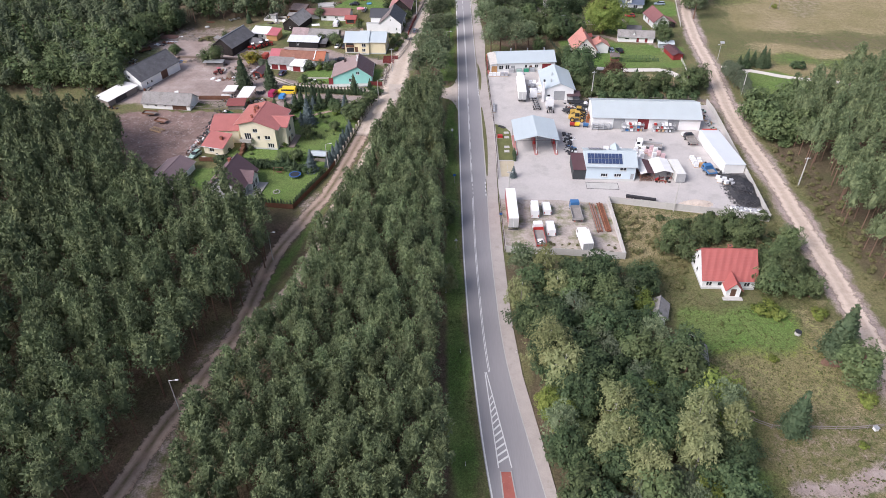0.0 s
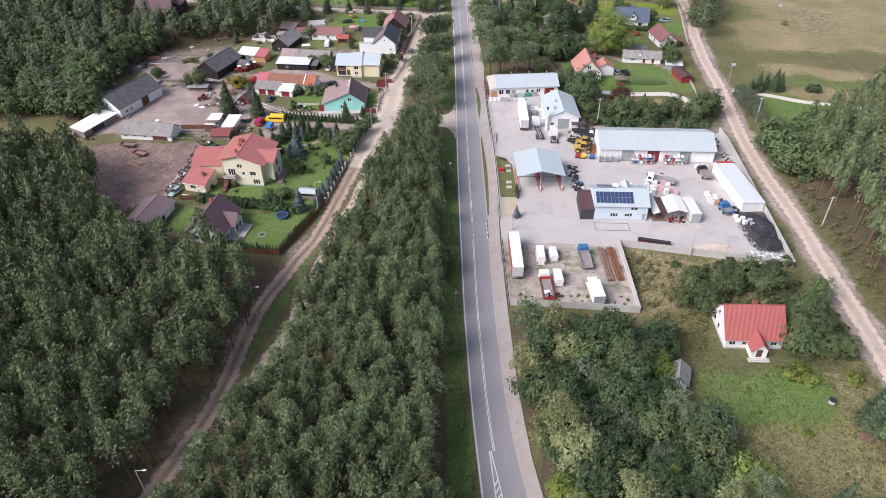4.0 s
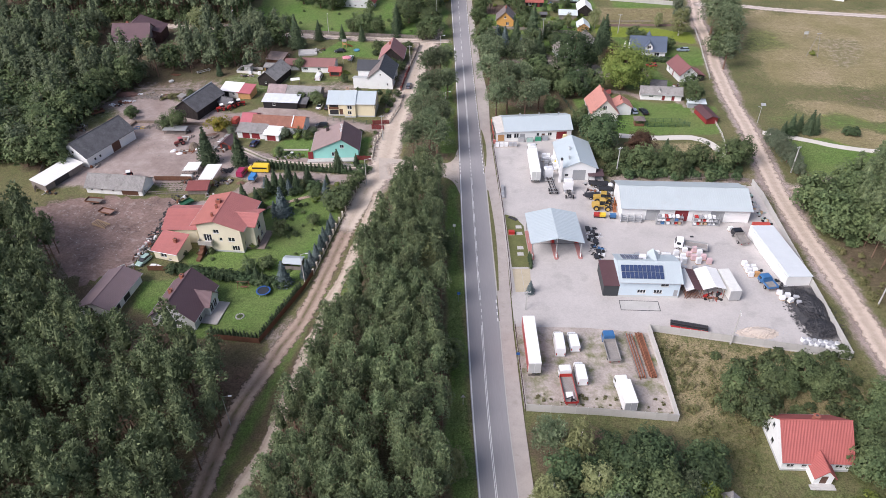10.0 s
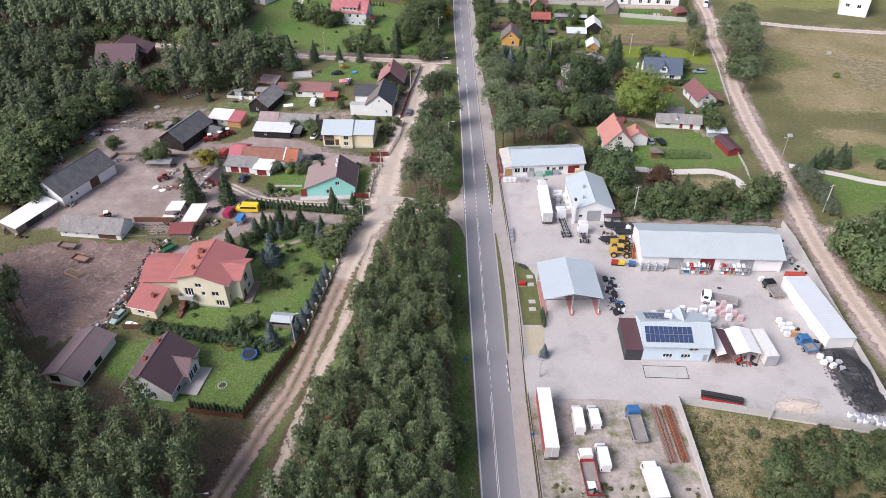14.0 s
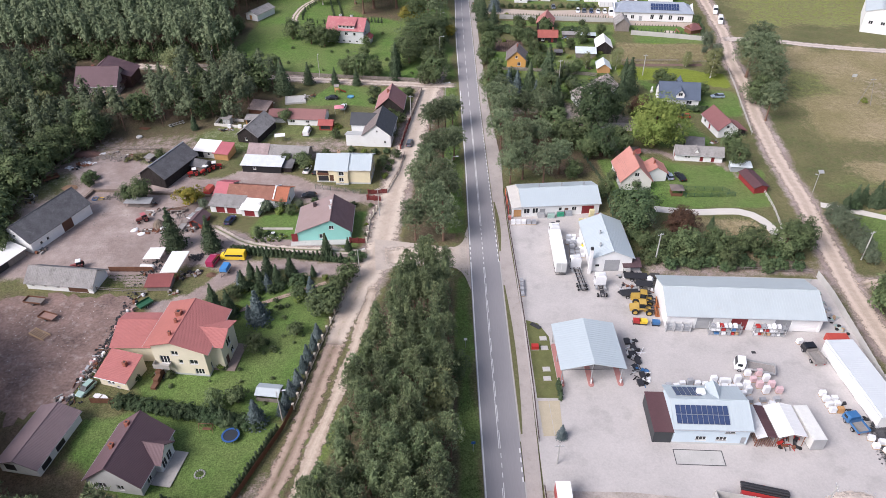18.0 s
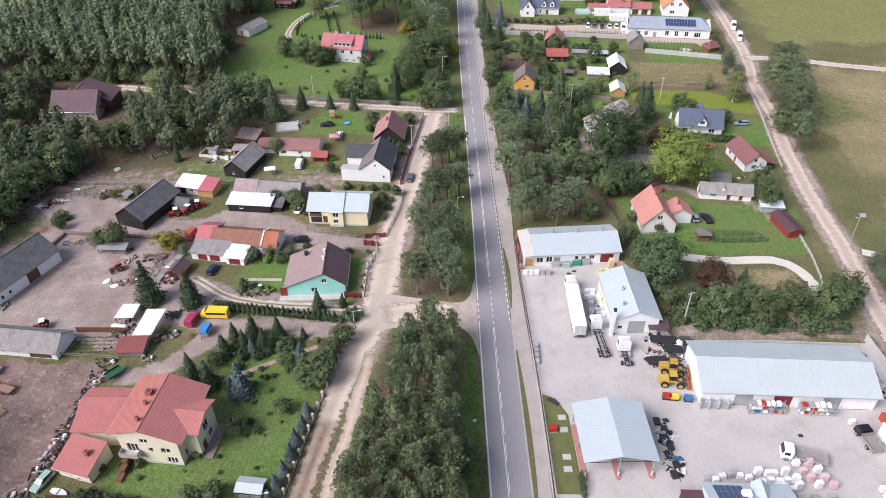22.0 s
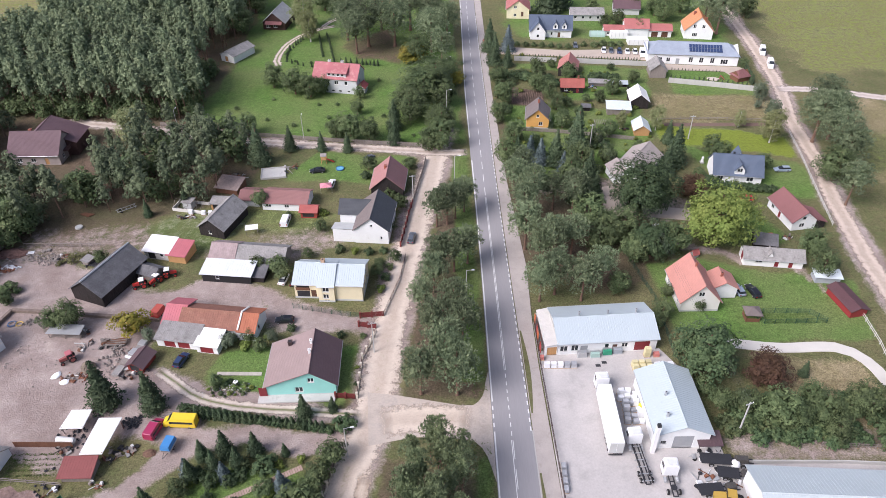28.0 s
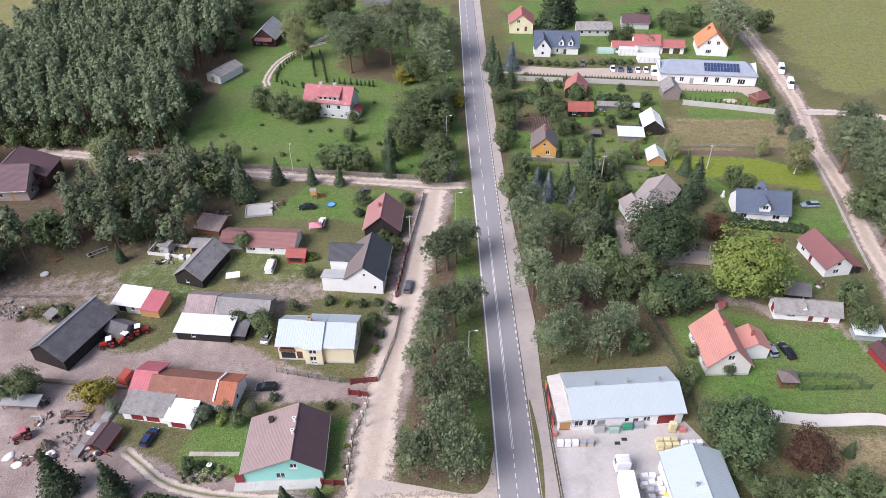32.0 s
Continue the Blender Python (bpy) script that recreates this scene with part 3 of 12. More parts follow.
def soft_road(name, label, pts, half, pale=(0.60, 0.53, 0.46), mud=(0.40, 0.325, 0.27), middle=(0.17, 0.165, 0.075), grown=0.5, z=0.02, category="dirt road", rut=0.42):
    """An unpaved road: wheel ruts, a grown middle and edges that fray into the verge."""
    g, run = Geo(), 0.0
    rows = []
    for i, q in enumerate(pts):
        d = (pts[min(i + 1, len(pts) - 1)] - pts[max(i - 1, 0)]).normalized()
        n = Vector((d.y, -d.x))
        h = half(q.y) if callable(half) else half
        rows.append((run, [q + n * (h * t) for t in (-1, -0.5, 0, 0.5, 1)], h))
        if i + 1 < len(pts):
            run += (pts[i + 1] - q).length
    us = (-1, -0.5, 0, 0.5, 1)
    for (r0, a, _), (r1, b, _) in zip(rows, rows[1:]):
        for k in range(4):
            g.face([(a[k].x, a[k].y, z), (a[k + 1].x, a[k + 1].y, z), (b[k + 1].x, b[k + 1].y, z), (b[k].x, b[k].y, z)], [(us[k], r0), (us[k + 1], r0), (us[k + 1], r1), (us[k], r1)])
    m, nt, bsdf, vec = start_mat(name + "_soil")
    uv = nt.nodes.new("ShaderNodeUVMap")
    sep = nt.nodes.new("ShaderNodeSeparateXYZ")
    nt.links.new(uv.outputs[0], sep.inputs[0])
    big, mid, fine = node_noise(nt, vec, 0.12, 3.0), node_noise(nt, vec, 0.7, 5.0, 0.7), node_noise(nt, vec, 3.5, 4.0, 0.7)
    wob = node_math(nt, "MULTIPLY", node_math(nt, "SUBTRACT", big, 0.5), 0.5)
    u = node_math(nt, "ABSOLUTE", node_math(nt, "ADD", sep.outputs["X"], wob))
    ru = node_math(nt, "SUBTRACT", 1.0, node_math(nt, "MULTIPLY", node_math(nt, "ABSOLUTE", node_math(nt, "SUBTRACT", u, rut)), 3.6), True)
    f = node_math(nt, "ADD", node_math(nt, "MULTIPLY", ru, 0.75), node_math(nt, "MULTIPLY", node_math(nt, "SUBTRACT", mid, 0.42), 2.2), True)
    c = node_mix(nt, f, mud, pale)
    gm = node_math(nt, "SUBTRACT", 1.0, node_math(nt, "MULTIPLY", u, 4.5), True)
    gm = node_math(nt, "MULTIPLY", gm, node_math(nt, "MULTIPLY", node_math(nt, "SUBTRACT", node_math(nt, "ADD", mid, node_math(nt, "MULTIPLY", big, 0.6)), 0.98 - 0.45 * grown), 4.0, True))
    c = node_mix(nt, gm, c, middle)
    hs = nt.nodes.new("ShaderNodeHueSaturation")
    nt.links.new(c, hs.inputs["Color"])
    nt.links.new(node_math(nt, "ADD", 0.72, node_math(nt, "MULTIPLY", fine, 0.56)), hs.inputs["Value"])
    nt.links.new(hs.outputs[0], bsdf.inputs["Base Color"])
    bsdf.inputs["Roughness"].default_value, bsdf.inputs["Specular IOR Level"].default_value = 0.95, 0.15
    al = node_math(nt, "MULTIPLY", node_math(nt, "SUBTRACT", 1.0, node_math(nt, "ABSOLUTE", sep.outputs["X"])), 2.6)
    al = node_math(nt, "ADD", al, node_math(nt, "MULTIPLY", node_math(nt, "SUBTRACT", node_math(nt, "ADD", mid, node_math(nt, "MULTIPLY", fine, 0.4)), 0.85), 3.2))
    al = node_math(nt, "MULTIPLY", al, 1.6, True)
    ends = node_math(nt, "MULTIPLY", node_math(nt, "MINIMUM", sep.outputs["Y"], node_math(nt, "SUBTRACT", run, sep.outputs["Y"])), 0.35, True)
    nt.links.new(node_math(nt, "MULTIPLY", al, ends), bsdf.inputs["Alpha"])
    bmp = nt.nodes.new("ShaderNodeBump")
    bmp.inputs["Distance"].default_value = 0.05
    nt.links.new(fine, bmp.inputs["Height"])
    nt.links.new(bmp.outputs[0], bsdf.inputs["Normal"])
    return tagged(new(name, g.mesh(name, m)), label, category, kind="structure")


SAND = surf("packed_sand", (0.55, 0.475, 0.41), 0.95, (2.2, 0.13), (0.22, 0.16), ((0.33, 0.27, 0.225), 0.3, 0.3), stretch=(1, 0.5, 1))


def smooth_path(pts, step=2.0):
    """Points on a smooth curve through pts."""
    p = [Vector((*q, 0)).to_2d() if len(q) == 2 else Vector(q) for q in pts]
    out = []
    for i in range(len(p) - 1):
        a, b, c, d = p[max(i - 1, 0)], p[i], p[i + 1], p[min(i + 2, len(p) - 1)]
        n = max(1, int((c - b).length / step))
        for k in range(n):
            t = k / n
            out.append(0.5 * ((2 * b) + (c - a) * t + (2 * a - 5 * b + 4 * c - d) * t * t + (3 * b - a - 3 * c + d) * t ** 3))
    return out + [p[-1]]


def ribbon(pts, left, right, z0, z1, jag=0.0, seed=1):
    """A strip along pts between two offsets (to the right of the way), with thickness."""
    g, rnd = Geo(), random.Random(seed)
    ring = []
    for i, q in enumerate(pts):
        d = (pts[min(i + 1, len(pts) - 1)] - pts[max(i - 1, 0)]).normalized()
        nrm = Vector((d.y, -d.x))
        l = left(q.y) if callable(left) else left
        r = right(q.y) if callable(right) else right
        a, b = q + nrm * (l + rnd.uniform(-jag, jag)), q + nrm * (r + rnd.uniform(-jag, jag))
        ring.append(((a.x, a.y, z0), (b.x, b.y, z0), (b.x, b.y, z1), (a.x, a.y, z1)))
    return g.loft(ring)


ROAD_L = [(20, 13.0), (50, 9.0), (65, 7.2), (77, 6.2), (100, 5.1), (128, 4.7), (160, 4.9), (190, 5.2), (225, 5.8), (257, 6.4), (297, 6.8), (361, 7.2), (400, 8.2), (478, 10.0), (560, 12.0), (900, 20.0)]
ROAD_R = [(20, 23.5), (50, 18.4), (65, 16.1), (77, 14.3), (88, 12.7), (100, 11.7), (128, 11.3), (160, 12.0), (190, 12.4), (225, 12.9), (257, 13.1), (297, 13.4), (361, 14.4), (400, 15.0), (478, 16.6), (560, 18.6), (900, 26.5)]


def road_strip(f0, f1, y0, y1, z0, z1, step=3.0):
    """A strip of the main road between two functions of y."""
    ys = np.linspace(y0, y1, max(2, int((y1 - y0) / step) + 1))
    return Geo().loft([((f0(y), y, z0), (f1(y), y, z0), (f1(y), y, z1), (f0(y), y, z1)) for y in ys])


def smooth_tab(tab):
    ys = np.arange(20, 900, 2.0)
    x = np.interp(ys, [p[0] for p in tab], [p[1] for p in tab])
    k = np.ones(9) / 9
    x = np.convolve(np.pad(x, 4, mode="edge"), k, "valid")
    return lambda y: float(np.interp(y, ys, x))


LX, RX = smooth_tab(ROAD_L), smooth_tab(ROAD_R)
road = tagged(new("road", road_strip(LX, RX, 20, 900, -0.1, 0.03).mesh("road", ASPHALT)), "grey asphalt country road with white markings", "road", kind="structure")


def road_line(name, f, w, y0, y1):
    return part(name, road_strip(lambda y: f(y) - w / 2, lambda y: f(y) + w / 2, y0, y1, 0.03, 0.036), LINE, road)


def dashes(name, f, w, on, gap, y0, y1):
    y = y0
    while y + on <= y1:
        road_line(name, f, w, y, y + on)
        y += on + gap


MID = lambda y: 0.5 * (LX(y) + RX(y)) - 0.25
road_line("edge_line", lambda y: LX(y) + 0.25, 0.26, 30, 213)
road_line("edge_line", lambda y: LX(y) + 0.25, 0.26, 222, 312)
road_line("edge_line", lambda y: LX(y) + 0.25, 0.26, 326, 700)
for off in (-0.13, 0.13):
    road_line("centre_line", lambda y, o=off: MID(y) + o, 0.13, 91, 152)
    road_line("centre_line", lambda y, o=off: MID(y) + o, 0.13, 229, 292)
road_line("centre_line", lambda y: MID(y) - 0.13, 0.13, 160, 212)
dashes("centre_dash", lambda y: MID(y) + 0.13, 0.13, 1.0, 1.0, 152, 160)
dashes("centre_dash", lambda y: MID(y) + 0.13, 0.13, 4.0, 2.0, 160, 212)
dashes("centre_dash", MID, 0.15, 1.0, 1.0, 213, 228)
dashes("centre_dash", MID, 0.15, 4.0, 3.0, 293, 560)
dashes("edge_dash", lambda y: RX(y) - 0.2, 0.22, 1.0, 1.0, 153, 161)
dashes("edge_dash", lambda y: RX(y) - 0.2, 0.22, 1.0, 1.0, 214, 300)
dashes("edge_dash", lambda y: RX(y) - 0.2, 0.22, 1.0, 1.0, 302, 440)
dashes("edge_dash", lambda y: LX(y) + 0.25, 0.24, 1.0, 1.0, 213, 222)
# hatched wedge and the red splitter island
HL = lambda y: float(np.interp(y, (69.5, 91), (9.05, 7.95)))
HR = lambda y: float(np.interp(y, (69.5, 91), (11.3, 8.2)))
road_line("hatch_border", HL, 0.2, 69.5, 91)
road_line("hatch_border", HR, 0.2, 69.5, 91)
for k in range(11):
    y = 70.5 + 1.35 * k
    xr, yr = HR(y + 1.4), y + 1.4
    part("hatch_bar", Geo().prism([(HL(y), y - 0.25), (xr, yr - 0.25), (xr, yr + 0.2), (HL(y), y + 0.2)], 0.03, 0.036), LINE, road)
RED_PAVE = surf("red_concrete_blocks", (0.40, 0.13, 0.10), 0.9, (6.0, 0.15), (0.6, 0.15), ((0.5, 0.42, 0.38), 1.5, 0.1))
isl = tagged(new("traffic_island", road_strip(lambda y: HL(y) + 0.35 + (69 - y) * 0.03, lambda y: HR(y) - 0.3 + (69 - y) * 0.08, 40, 68.6, 0.0, 0.17).mesh("traffic_island", RED_PAVE)), "red block paved splitter island with kerbs", "traffic island", kind="structure")
part("kerb", road_strip(lambda y: HL(y) + 0.15 + (69 - y) * 0.03, lambda y: HL(y) + 0.35 + (69 - y) * 0.03, 40, 68.8, 0.0, 0.18), KERB, isl)
part("kerb", road_strip(lambda y: HR(y) - 0.3 + (69 - y) * 0.08, lambda y: HR(y) - 0.1 + (69 - y) * 0.08, 40, 68.8, 0.0, 0.18), KERB, isl)
# pavement and kerb east of the road
FENCE_X = lambda y: float(np.interp(y, (60, 75, 90, 105, 128, 150, 160, 173, 193, 204, 230, 243, 262, 300, 360, 478), (19, 17.3, 15.4, 14.6, 14.6, 14.9, 15.3, 15.8, 16.3, 16.3, 16.3, 16.6, 17.6, 16.6, 17.0, 20)))
pavement = tagged(new("pavement", road_strip(lambda y: RX(y) + 0.16, lambda y: FENCE_X(y) - 0.25, 30, 478, -0.1, 0.10).mesh("pavement", PAVE)), "worn grey block pavement beside the road", "pavement", kind="structure")
part("kerb", road_strip(lambda y: RX(y), lambda y: RX(y) + 0.16, 30, 153, -0.1, 0.14), KERB, pavement)
part("kerb", road_strip(lambda y: RX(y), lambda y: RX(y) + 0.16, 161.5, 214, -0.1, 0.14), KERB, pavement)
VERGE_G = surf("verge_grass", (0.13, 0.13, 0.055), 0.95, (3.0, 0.3), (0.5, 0.3), ((0.24, 0.2, 0.13), 0.8, 0.3))
for y0, y1 in ((163, 205), (218, 240)):
    g = Geo().loft([((RX(y) + 0.3, y, 0.05), (RX(y) + 0.3 + w, y, 0.05), (RX(y) + 0.3 + w, y, 0.14), (RX(y) + 0.3, y, 0.14)) for y, w in [(y0 + (y1 - y0) * i / 14, 0.25 + 0.75 * math.sin(math.pi * (i + 0.4) / 14.8)) for i in range(15)]])
    tagged(new("verge", g.mesh("verge", VERGE_G)), "narrow strip of dry grass between kerb and pavement", "verge", kind="structure")
# sand roads
soft_road("dirt_road_west", "pale sandy village street with wheel ruts", smooth_path([(-24.6, 186)] + [p for p in STREET if p[1] > 190]), lambda y: 2.5 + 2.5 * min(1, max(0, (y - 185) / 25)), pale=(0.62, 0.535, 0.45), mud=(0.48, 0.395, 0.325), grown=0.3)
soft_road("street_track", "brown rutted earth track under the pines", smooth_path([p for p in STREET if p[1] < 190] + [(-22.6, 195)]), 2.7, pale=(0.45, 0.35, 0.28), mud=(0.30, 0.22, 0.175), middle=(0.13, 0.12, 0.06), grown=0.7, z=0.012)
soft_road("dirt_road_east", "pinkish sandy track along the fields", smooth_path(EAST_TRACK), 3.3, pale=(0.60, 0.50, 0.42), mud=(0.44, 0.355, 0.29), grown=0.2, z=0.024)
soft_road("dirt_road_branch", "sandy branch track into the wood", smooth_path([(94.5, 202), (98, 203.4), (103, 203.6), (109, 206.5)]), 2.1, pale=(0.56, 0.46, 0.38), mud=(0.40, 0.315, 0.25), grown=0.4, z=0.03)
soft_road("dirt_road_cross", "sandy cross street in front of a meadow", smooth_path([(-122, 341), (-92, 334), (-65, 327), (-42, 323), (-21, 320), (-2, 317), (6.5, 317)]), 2.9, grown=0.3, z=0.036)
APRON = surf("patched_asphalt", (0.47, 0.405, 0.35), 0.92, (3.0, 0.2), (0.35, 0.3), ((0.30, 0.27, 0.25), 0.35, 0.4))
apron = [(LX(203.5) - 0.05, 203.5)] + [(LX(210) - 4.2 * (1 - math.cos(a)) - 0.6, 203.8 + 8.6 * math.sin(a)) for a in (0.3, 0.6, 0.9, 1.2, 1.5)] + [(-3, 213.0), (-9, 213.2), (-17, 211.5), (-18, 224), (-12, 223.0), (-5, 221.4), (0.2, 220.2)] + [(1.2 + 3.8 * math.sin(a), 226.2 - 6.2 * math.cos(a)) for a in (0.3, 0.6, 0.9, 1.2, 1.5)] + [(LX(229) - 0.05, 229)]
tagged(new("link_road", Geo().prism(apron[::-1], -0.1, 0.024).mesh("link_road", APRON)), "short patched link with flared corners between road and street", "road", kind="structure")
soft_road("link_track", "sandy wheel tracks over the patched link", smooth_path([(-15.5, 216.5), (-10, 217.2), (-4, 217.2), (2, 216.8)]), 4.4, pale=(0.62, 0.535, 0.45), mud=(0.48, 0.395, 0.325), grown=0.1, z=0.034)
soft_road("villa_drive", "curved sandy drive with a grassy middle", smooth_path([(-61.4, 383.8), (-63.2, 388.9), (-63.5, 395.0), (-62.6, 403.2), (-60.5, 410.7), (-56.5, 417.5), (-51.9, 422.9), (-48.3, 425.5), (-43.8, 427.0)]), 1.9, grown=1.2, z=0.03, middle=(0.12, 0.18, 0.05))
soft_road("villa_drive", "sandy branch of the drive towards the pines", smooth_path([(-50.8, 423.5), (-48.1, 430.9), (-44.0, 437.4), (-41.1, 441.9)]), 1.5, grown=0.9, z=0.034, middle=(0.12, 0.18, 0.05))
PATHC = surf("pale_concrete_path", (0.60, 0.57, 0.52), 0.9, (5.0, 0.05), (0.5, 0.08))
soft_road("side_road", "pale gravel side road between the fields", smooth_path([(116, 358), (133, 356), (162, 346), (230, 330), (330, 306)]), 3.2, pale=(0.60, 0.53, 0.48), mud=(0.46, 0.39, 0.34), grown=0.2, z=0.04, category="road")
tagged(new("field_path", ribbon(smooth_path([(101, 236), (112, 231), (124, 225), (150, 218)]), -1.2, 1.2, -0.1, 0.03, 0.1, 9).mesh("field_path", PATHC)), "pale concrete drive past a hedge", "path", kind="structure")
tagged(new("garden_drive", ribbon(smooth_path([(56, 235.5), (66, 233.6), (78, 233.4), (82.5, 229.5), (84, 222), (84, 219)]), -1.4, 1.4, -0.1, 0.04, 0.05, 10).mesh("garden_drive", PATHC)), "pale concrete drive curving through grass", "path", kind="structure")
soft_road("sand_path", "narrow pale sand path along the pines", smooth_path([(-41, 96), (-38.5, 103), (-35, 114), (-32, 123), (-29.4, 139), (-27.1, 151), (-24.9, 162), (-22.4, 173), (-20.4, 184), (-18.6, 195), (-17.0, 206)], 1.5), lambda y: 1.8 + 0.3 * math.sin(y * 0.4), grown=0.05, z=0.03, category="path", rut=0.1, pale=(0.58, 0.49, 0.40), mud=(0.42, 0.335, 0.265))


def soil_patch(name, label, poly, col, seed, z=0.0, fleck=(0.42, 0.36, 0.33)):
    """Bare trodden earth with an uneven outline."""
    rnd, out = random.Random(seed), []
    for a, b in zip(poly, poly[1:] + poly[:1]):
        n = max(1, int(math.dist(a, b) / 1.1))
        out += [(a[0] + (b[0] - a[0]) * k / n + rnd.uniform(-1.0, 1.0), a[1] + (b[1] - a[1]) * k / n + rnd.uniform(-1.0, 1.0)) for k in range(n)]
    m = surf(name + "_earth", col, 0.95, (1.6, 0.6), (0.16, 0.6), (fleck, 0.5, 0.35), bump=0.15)
    tagged(new(name, Geo().prism(out, -0.15, z).mesh(name, m)), label, "soil", kind="structure")


soil_patch("paddock", "bare reddish brown trodden paddock", [(-74, 204), (-70.5, 203), (-72.5, 190), (-75, 172), (-84, 168), (-92, 176), (-104, 188), (-110, 200), (-98, 205)], (0.215, 0.148, 0.128), 3)
soft_road("garden_track", "two sandy wheel tracks beside a mint house", smooth_path([(-18.5, 218.4), (-26.1, 219.4), (-40.4, 220.9), (-50.0, 223.4), (-56, 227.5), (-61, 231.5)]), 1.7, grown=1.0, z=0.028, middle=(0.13, 0.16, 0.06))
# depot yard
YARD_POLY = [(15.0, 129), (42.6, 125.8), (43.2, 149.3), (59, 145.6), (81.6, 140.0), (83.2, 157), (86.4, 200), (86.2, 205), (46, 206), (45.5, 226), (42.5, 232), (41.5, 234), (16.6, 234), (16.2, 205), (15.6, 172), (15.0, 150)]
yard = tagged(new("yard", Geo().prism(YARD_POLY, -0.1, 0.12).mesh("yard", YARD)), "pale grey paved builders' yard", "yard", kind="structure")
GRAVEL = surf("dusty_gravel", (0.40, 0.35, 0.315), 0.95, (2.5, 0.3), (0.35, 0.4), ((0.15, 0.16, 0.065), 0.25, 0.65))
tagged(new("gravel_yard", Geo().prism([(15.2, 129.2), (42.3, 126.1), (42.8, 148.6), (30, 150.5), (15.3, 151.2)], -0.05, 0.13).mesh("gravel_yard", GRAVEL)), "dusty gravel lorry park with weeds", "yard", kind="structure")
LAWN_M = surf("mown_lawn", (0.125, 0.135, 0.05), 0.95, (3.0, 0.25), (0.4, 0.25), ((0.2, 0.17, 0.09), 0.7, 0.25))
tagged(new("depot_lawn", Geo().prism([(16.4, 171.4), (20.9, 171.2), (21.0, 188), (19.2, 192), (16.7, 193.2)], 0.0, 0.16).mesh("depot_lawn", LAWN_M)), "small lawn with display slabs behind the fence", "lawn", kind="structure")
tagged(new("display_paving", Geo().prism([(16.3, 162.4), (20.0, 162.4), (20.6, 170.6), (16.4, 170.6)], 0.0, 0.16).mesh("display_paving", surf("yellow_paving", (0.46, 0.40, 0.29), 0.9, (5.0, 0.12), (0.6, 0.12)))), "yellowish sample paving squares", "paving", kind="structure")


# ---- trees ----
def tufts(centres, radii, per, size, up=0.35, rnd=None, flat=0.75, axis_z=None, spike=0):
    """Leaf tufts (small triangles) on clumps; arrays of vertices and triangles. axis_z: height of a crown's middle, from which the leaves face outwards."""
    rnd = rnd or RNG
    n = len(centres)
    c = np.repeat(np.asarray(centres, float), per, 0)
    r = np.repeat(np.asarray(radii, float), per)
    d = rnd.normal(size=(n * per, 3))
    d /= np.linalg.norm(d, axis=1)[:, None] + 1e-9
    if axis_z is None:
        k, face = rnd.uniform(0.35, 1.05, n * per) ** 0.6, d * 0.75
    else:
        out = c - np.array([0, 0, axis_z])
        out /= np.linalg.norm(out, axis=1)[:, None] + 0.4
        d = d + out * 0.45 + np.array([0, 0, 0.25])
        d /= np.linalg.norm(d, axis=1)[:, None] + 1e-9
        k, face = rnd.uniform(0.72, 1.12, n * per), d * 0.55 + out * 0.4
    p = c + d * (r * k)[:, None] * np.array([1, 1, flat])
    nrm = face + rnd.normal(size=d.shape) * 0.25 + np.array([0, 0, up])
    nrm /= np.linalg.norm(nrm, axis=1)[:, None] + 1e-9
    t = np.cross(nrm, rnd.normal(size=d.shape))
    t /= np.linalg.norm(t, axis=1)[:, None] + 1e-9
    b = np.cross(nrm, t)
    s = rnd.uniform(0.6, 1.35, n * per)[:, None] * size
    if spike:
        ax = d * 0.8 + rnd.normal(size=d.shape) * 0.22 + np.array([0, 0, 0.45 * spike])
        ax /= np.linalg.norm(ax, axis=1)[:, None] + 1e-9
        t = np.cross(ax, nrm * 0.5 + np.array([0, 0, 1.0]) + rnd.normal(size=d.shape) * 0.4)
        t /= np.linalg.norm(t, axis=1)[:, None] + 1e-9
        v = np.stack([p - t * s * 0.4, p + t * s * 0.4, p + ax * s * 1.3], 1).reshape(-1, 3)
        return v, np.arange(n * per * 3).reshape(-1, 3)
    v = np.stack([p - t * s * 0.5 - b * s * 0.3, p + t * s * 0.5 - b * s * 0.3, p + b * s * 0.75 + nrm * s * 0.2], 1).reshape(-1, 3)
    f = np.arange(n * per * 3).reshape(-1, 3)
    return v, f


def hull(profile, seed, sectors=9, jag=0.2):
    """The dense shaded inside of a crown: an uneven shell. profile: (height, radius) from the bottom to the top."""
    rnd = np.random.default_rng(seed + 900)
    v = [(r * math.cos(a) * k, r * math.sin(a) * k, z + rnd.uniform(-0.3, 0.3) * r * jag) for z, r in profile for a, k in zip(np.arange(sectors) * 2 * math.pi / sectors + rnd.uniform(0, 1), rnd.uniform(1 - jag, 1 + jag, sectors))]
    f = []
    for i in range(len(profile) - 1):
        for j in range(sectors):
            p, q = i * sectors + j, i * sectors + (j + 1) % sectors
            f += [(p, q, q + sectors), (p, q + sectors, p + sectors)]
    v += [(0, 0, profile[0][0]), (0, 0, profile[-1][0] + 0.1)]
    n, top = len(v) - 2, (len(profile) - 1) * sectors
    f += [((j + 1) % sectors, j, n) for j in range(sectors)] + [(top + j, top + (j + 1) % sectors, n + 1) for j in range(sectors)]
    return np.array(v), np.array(f)


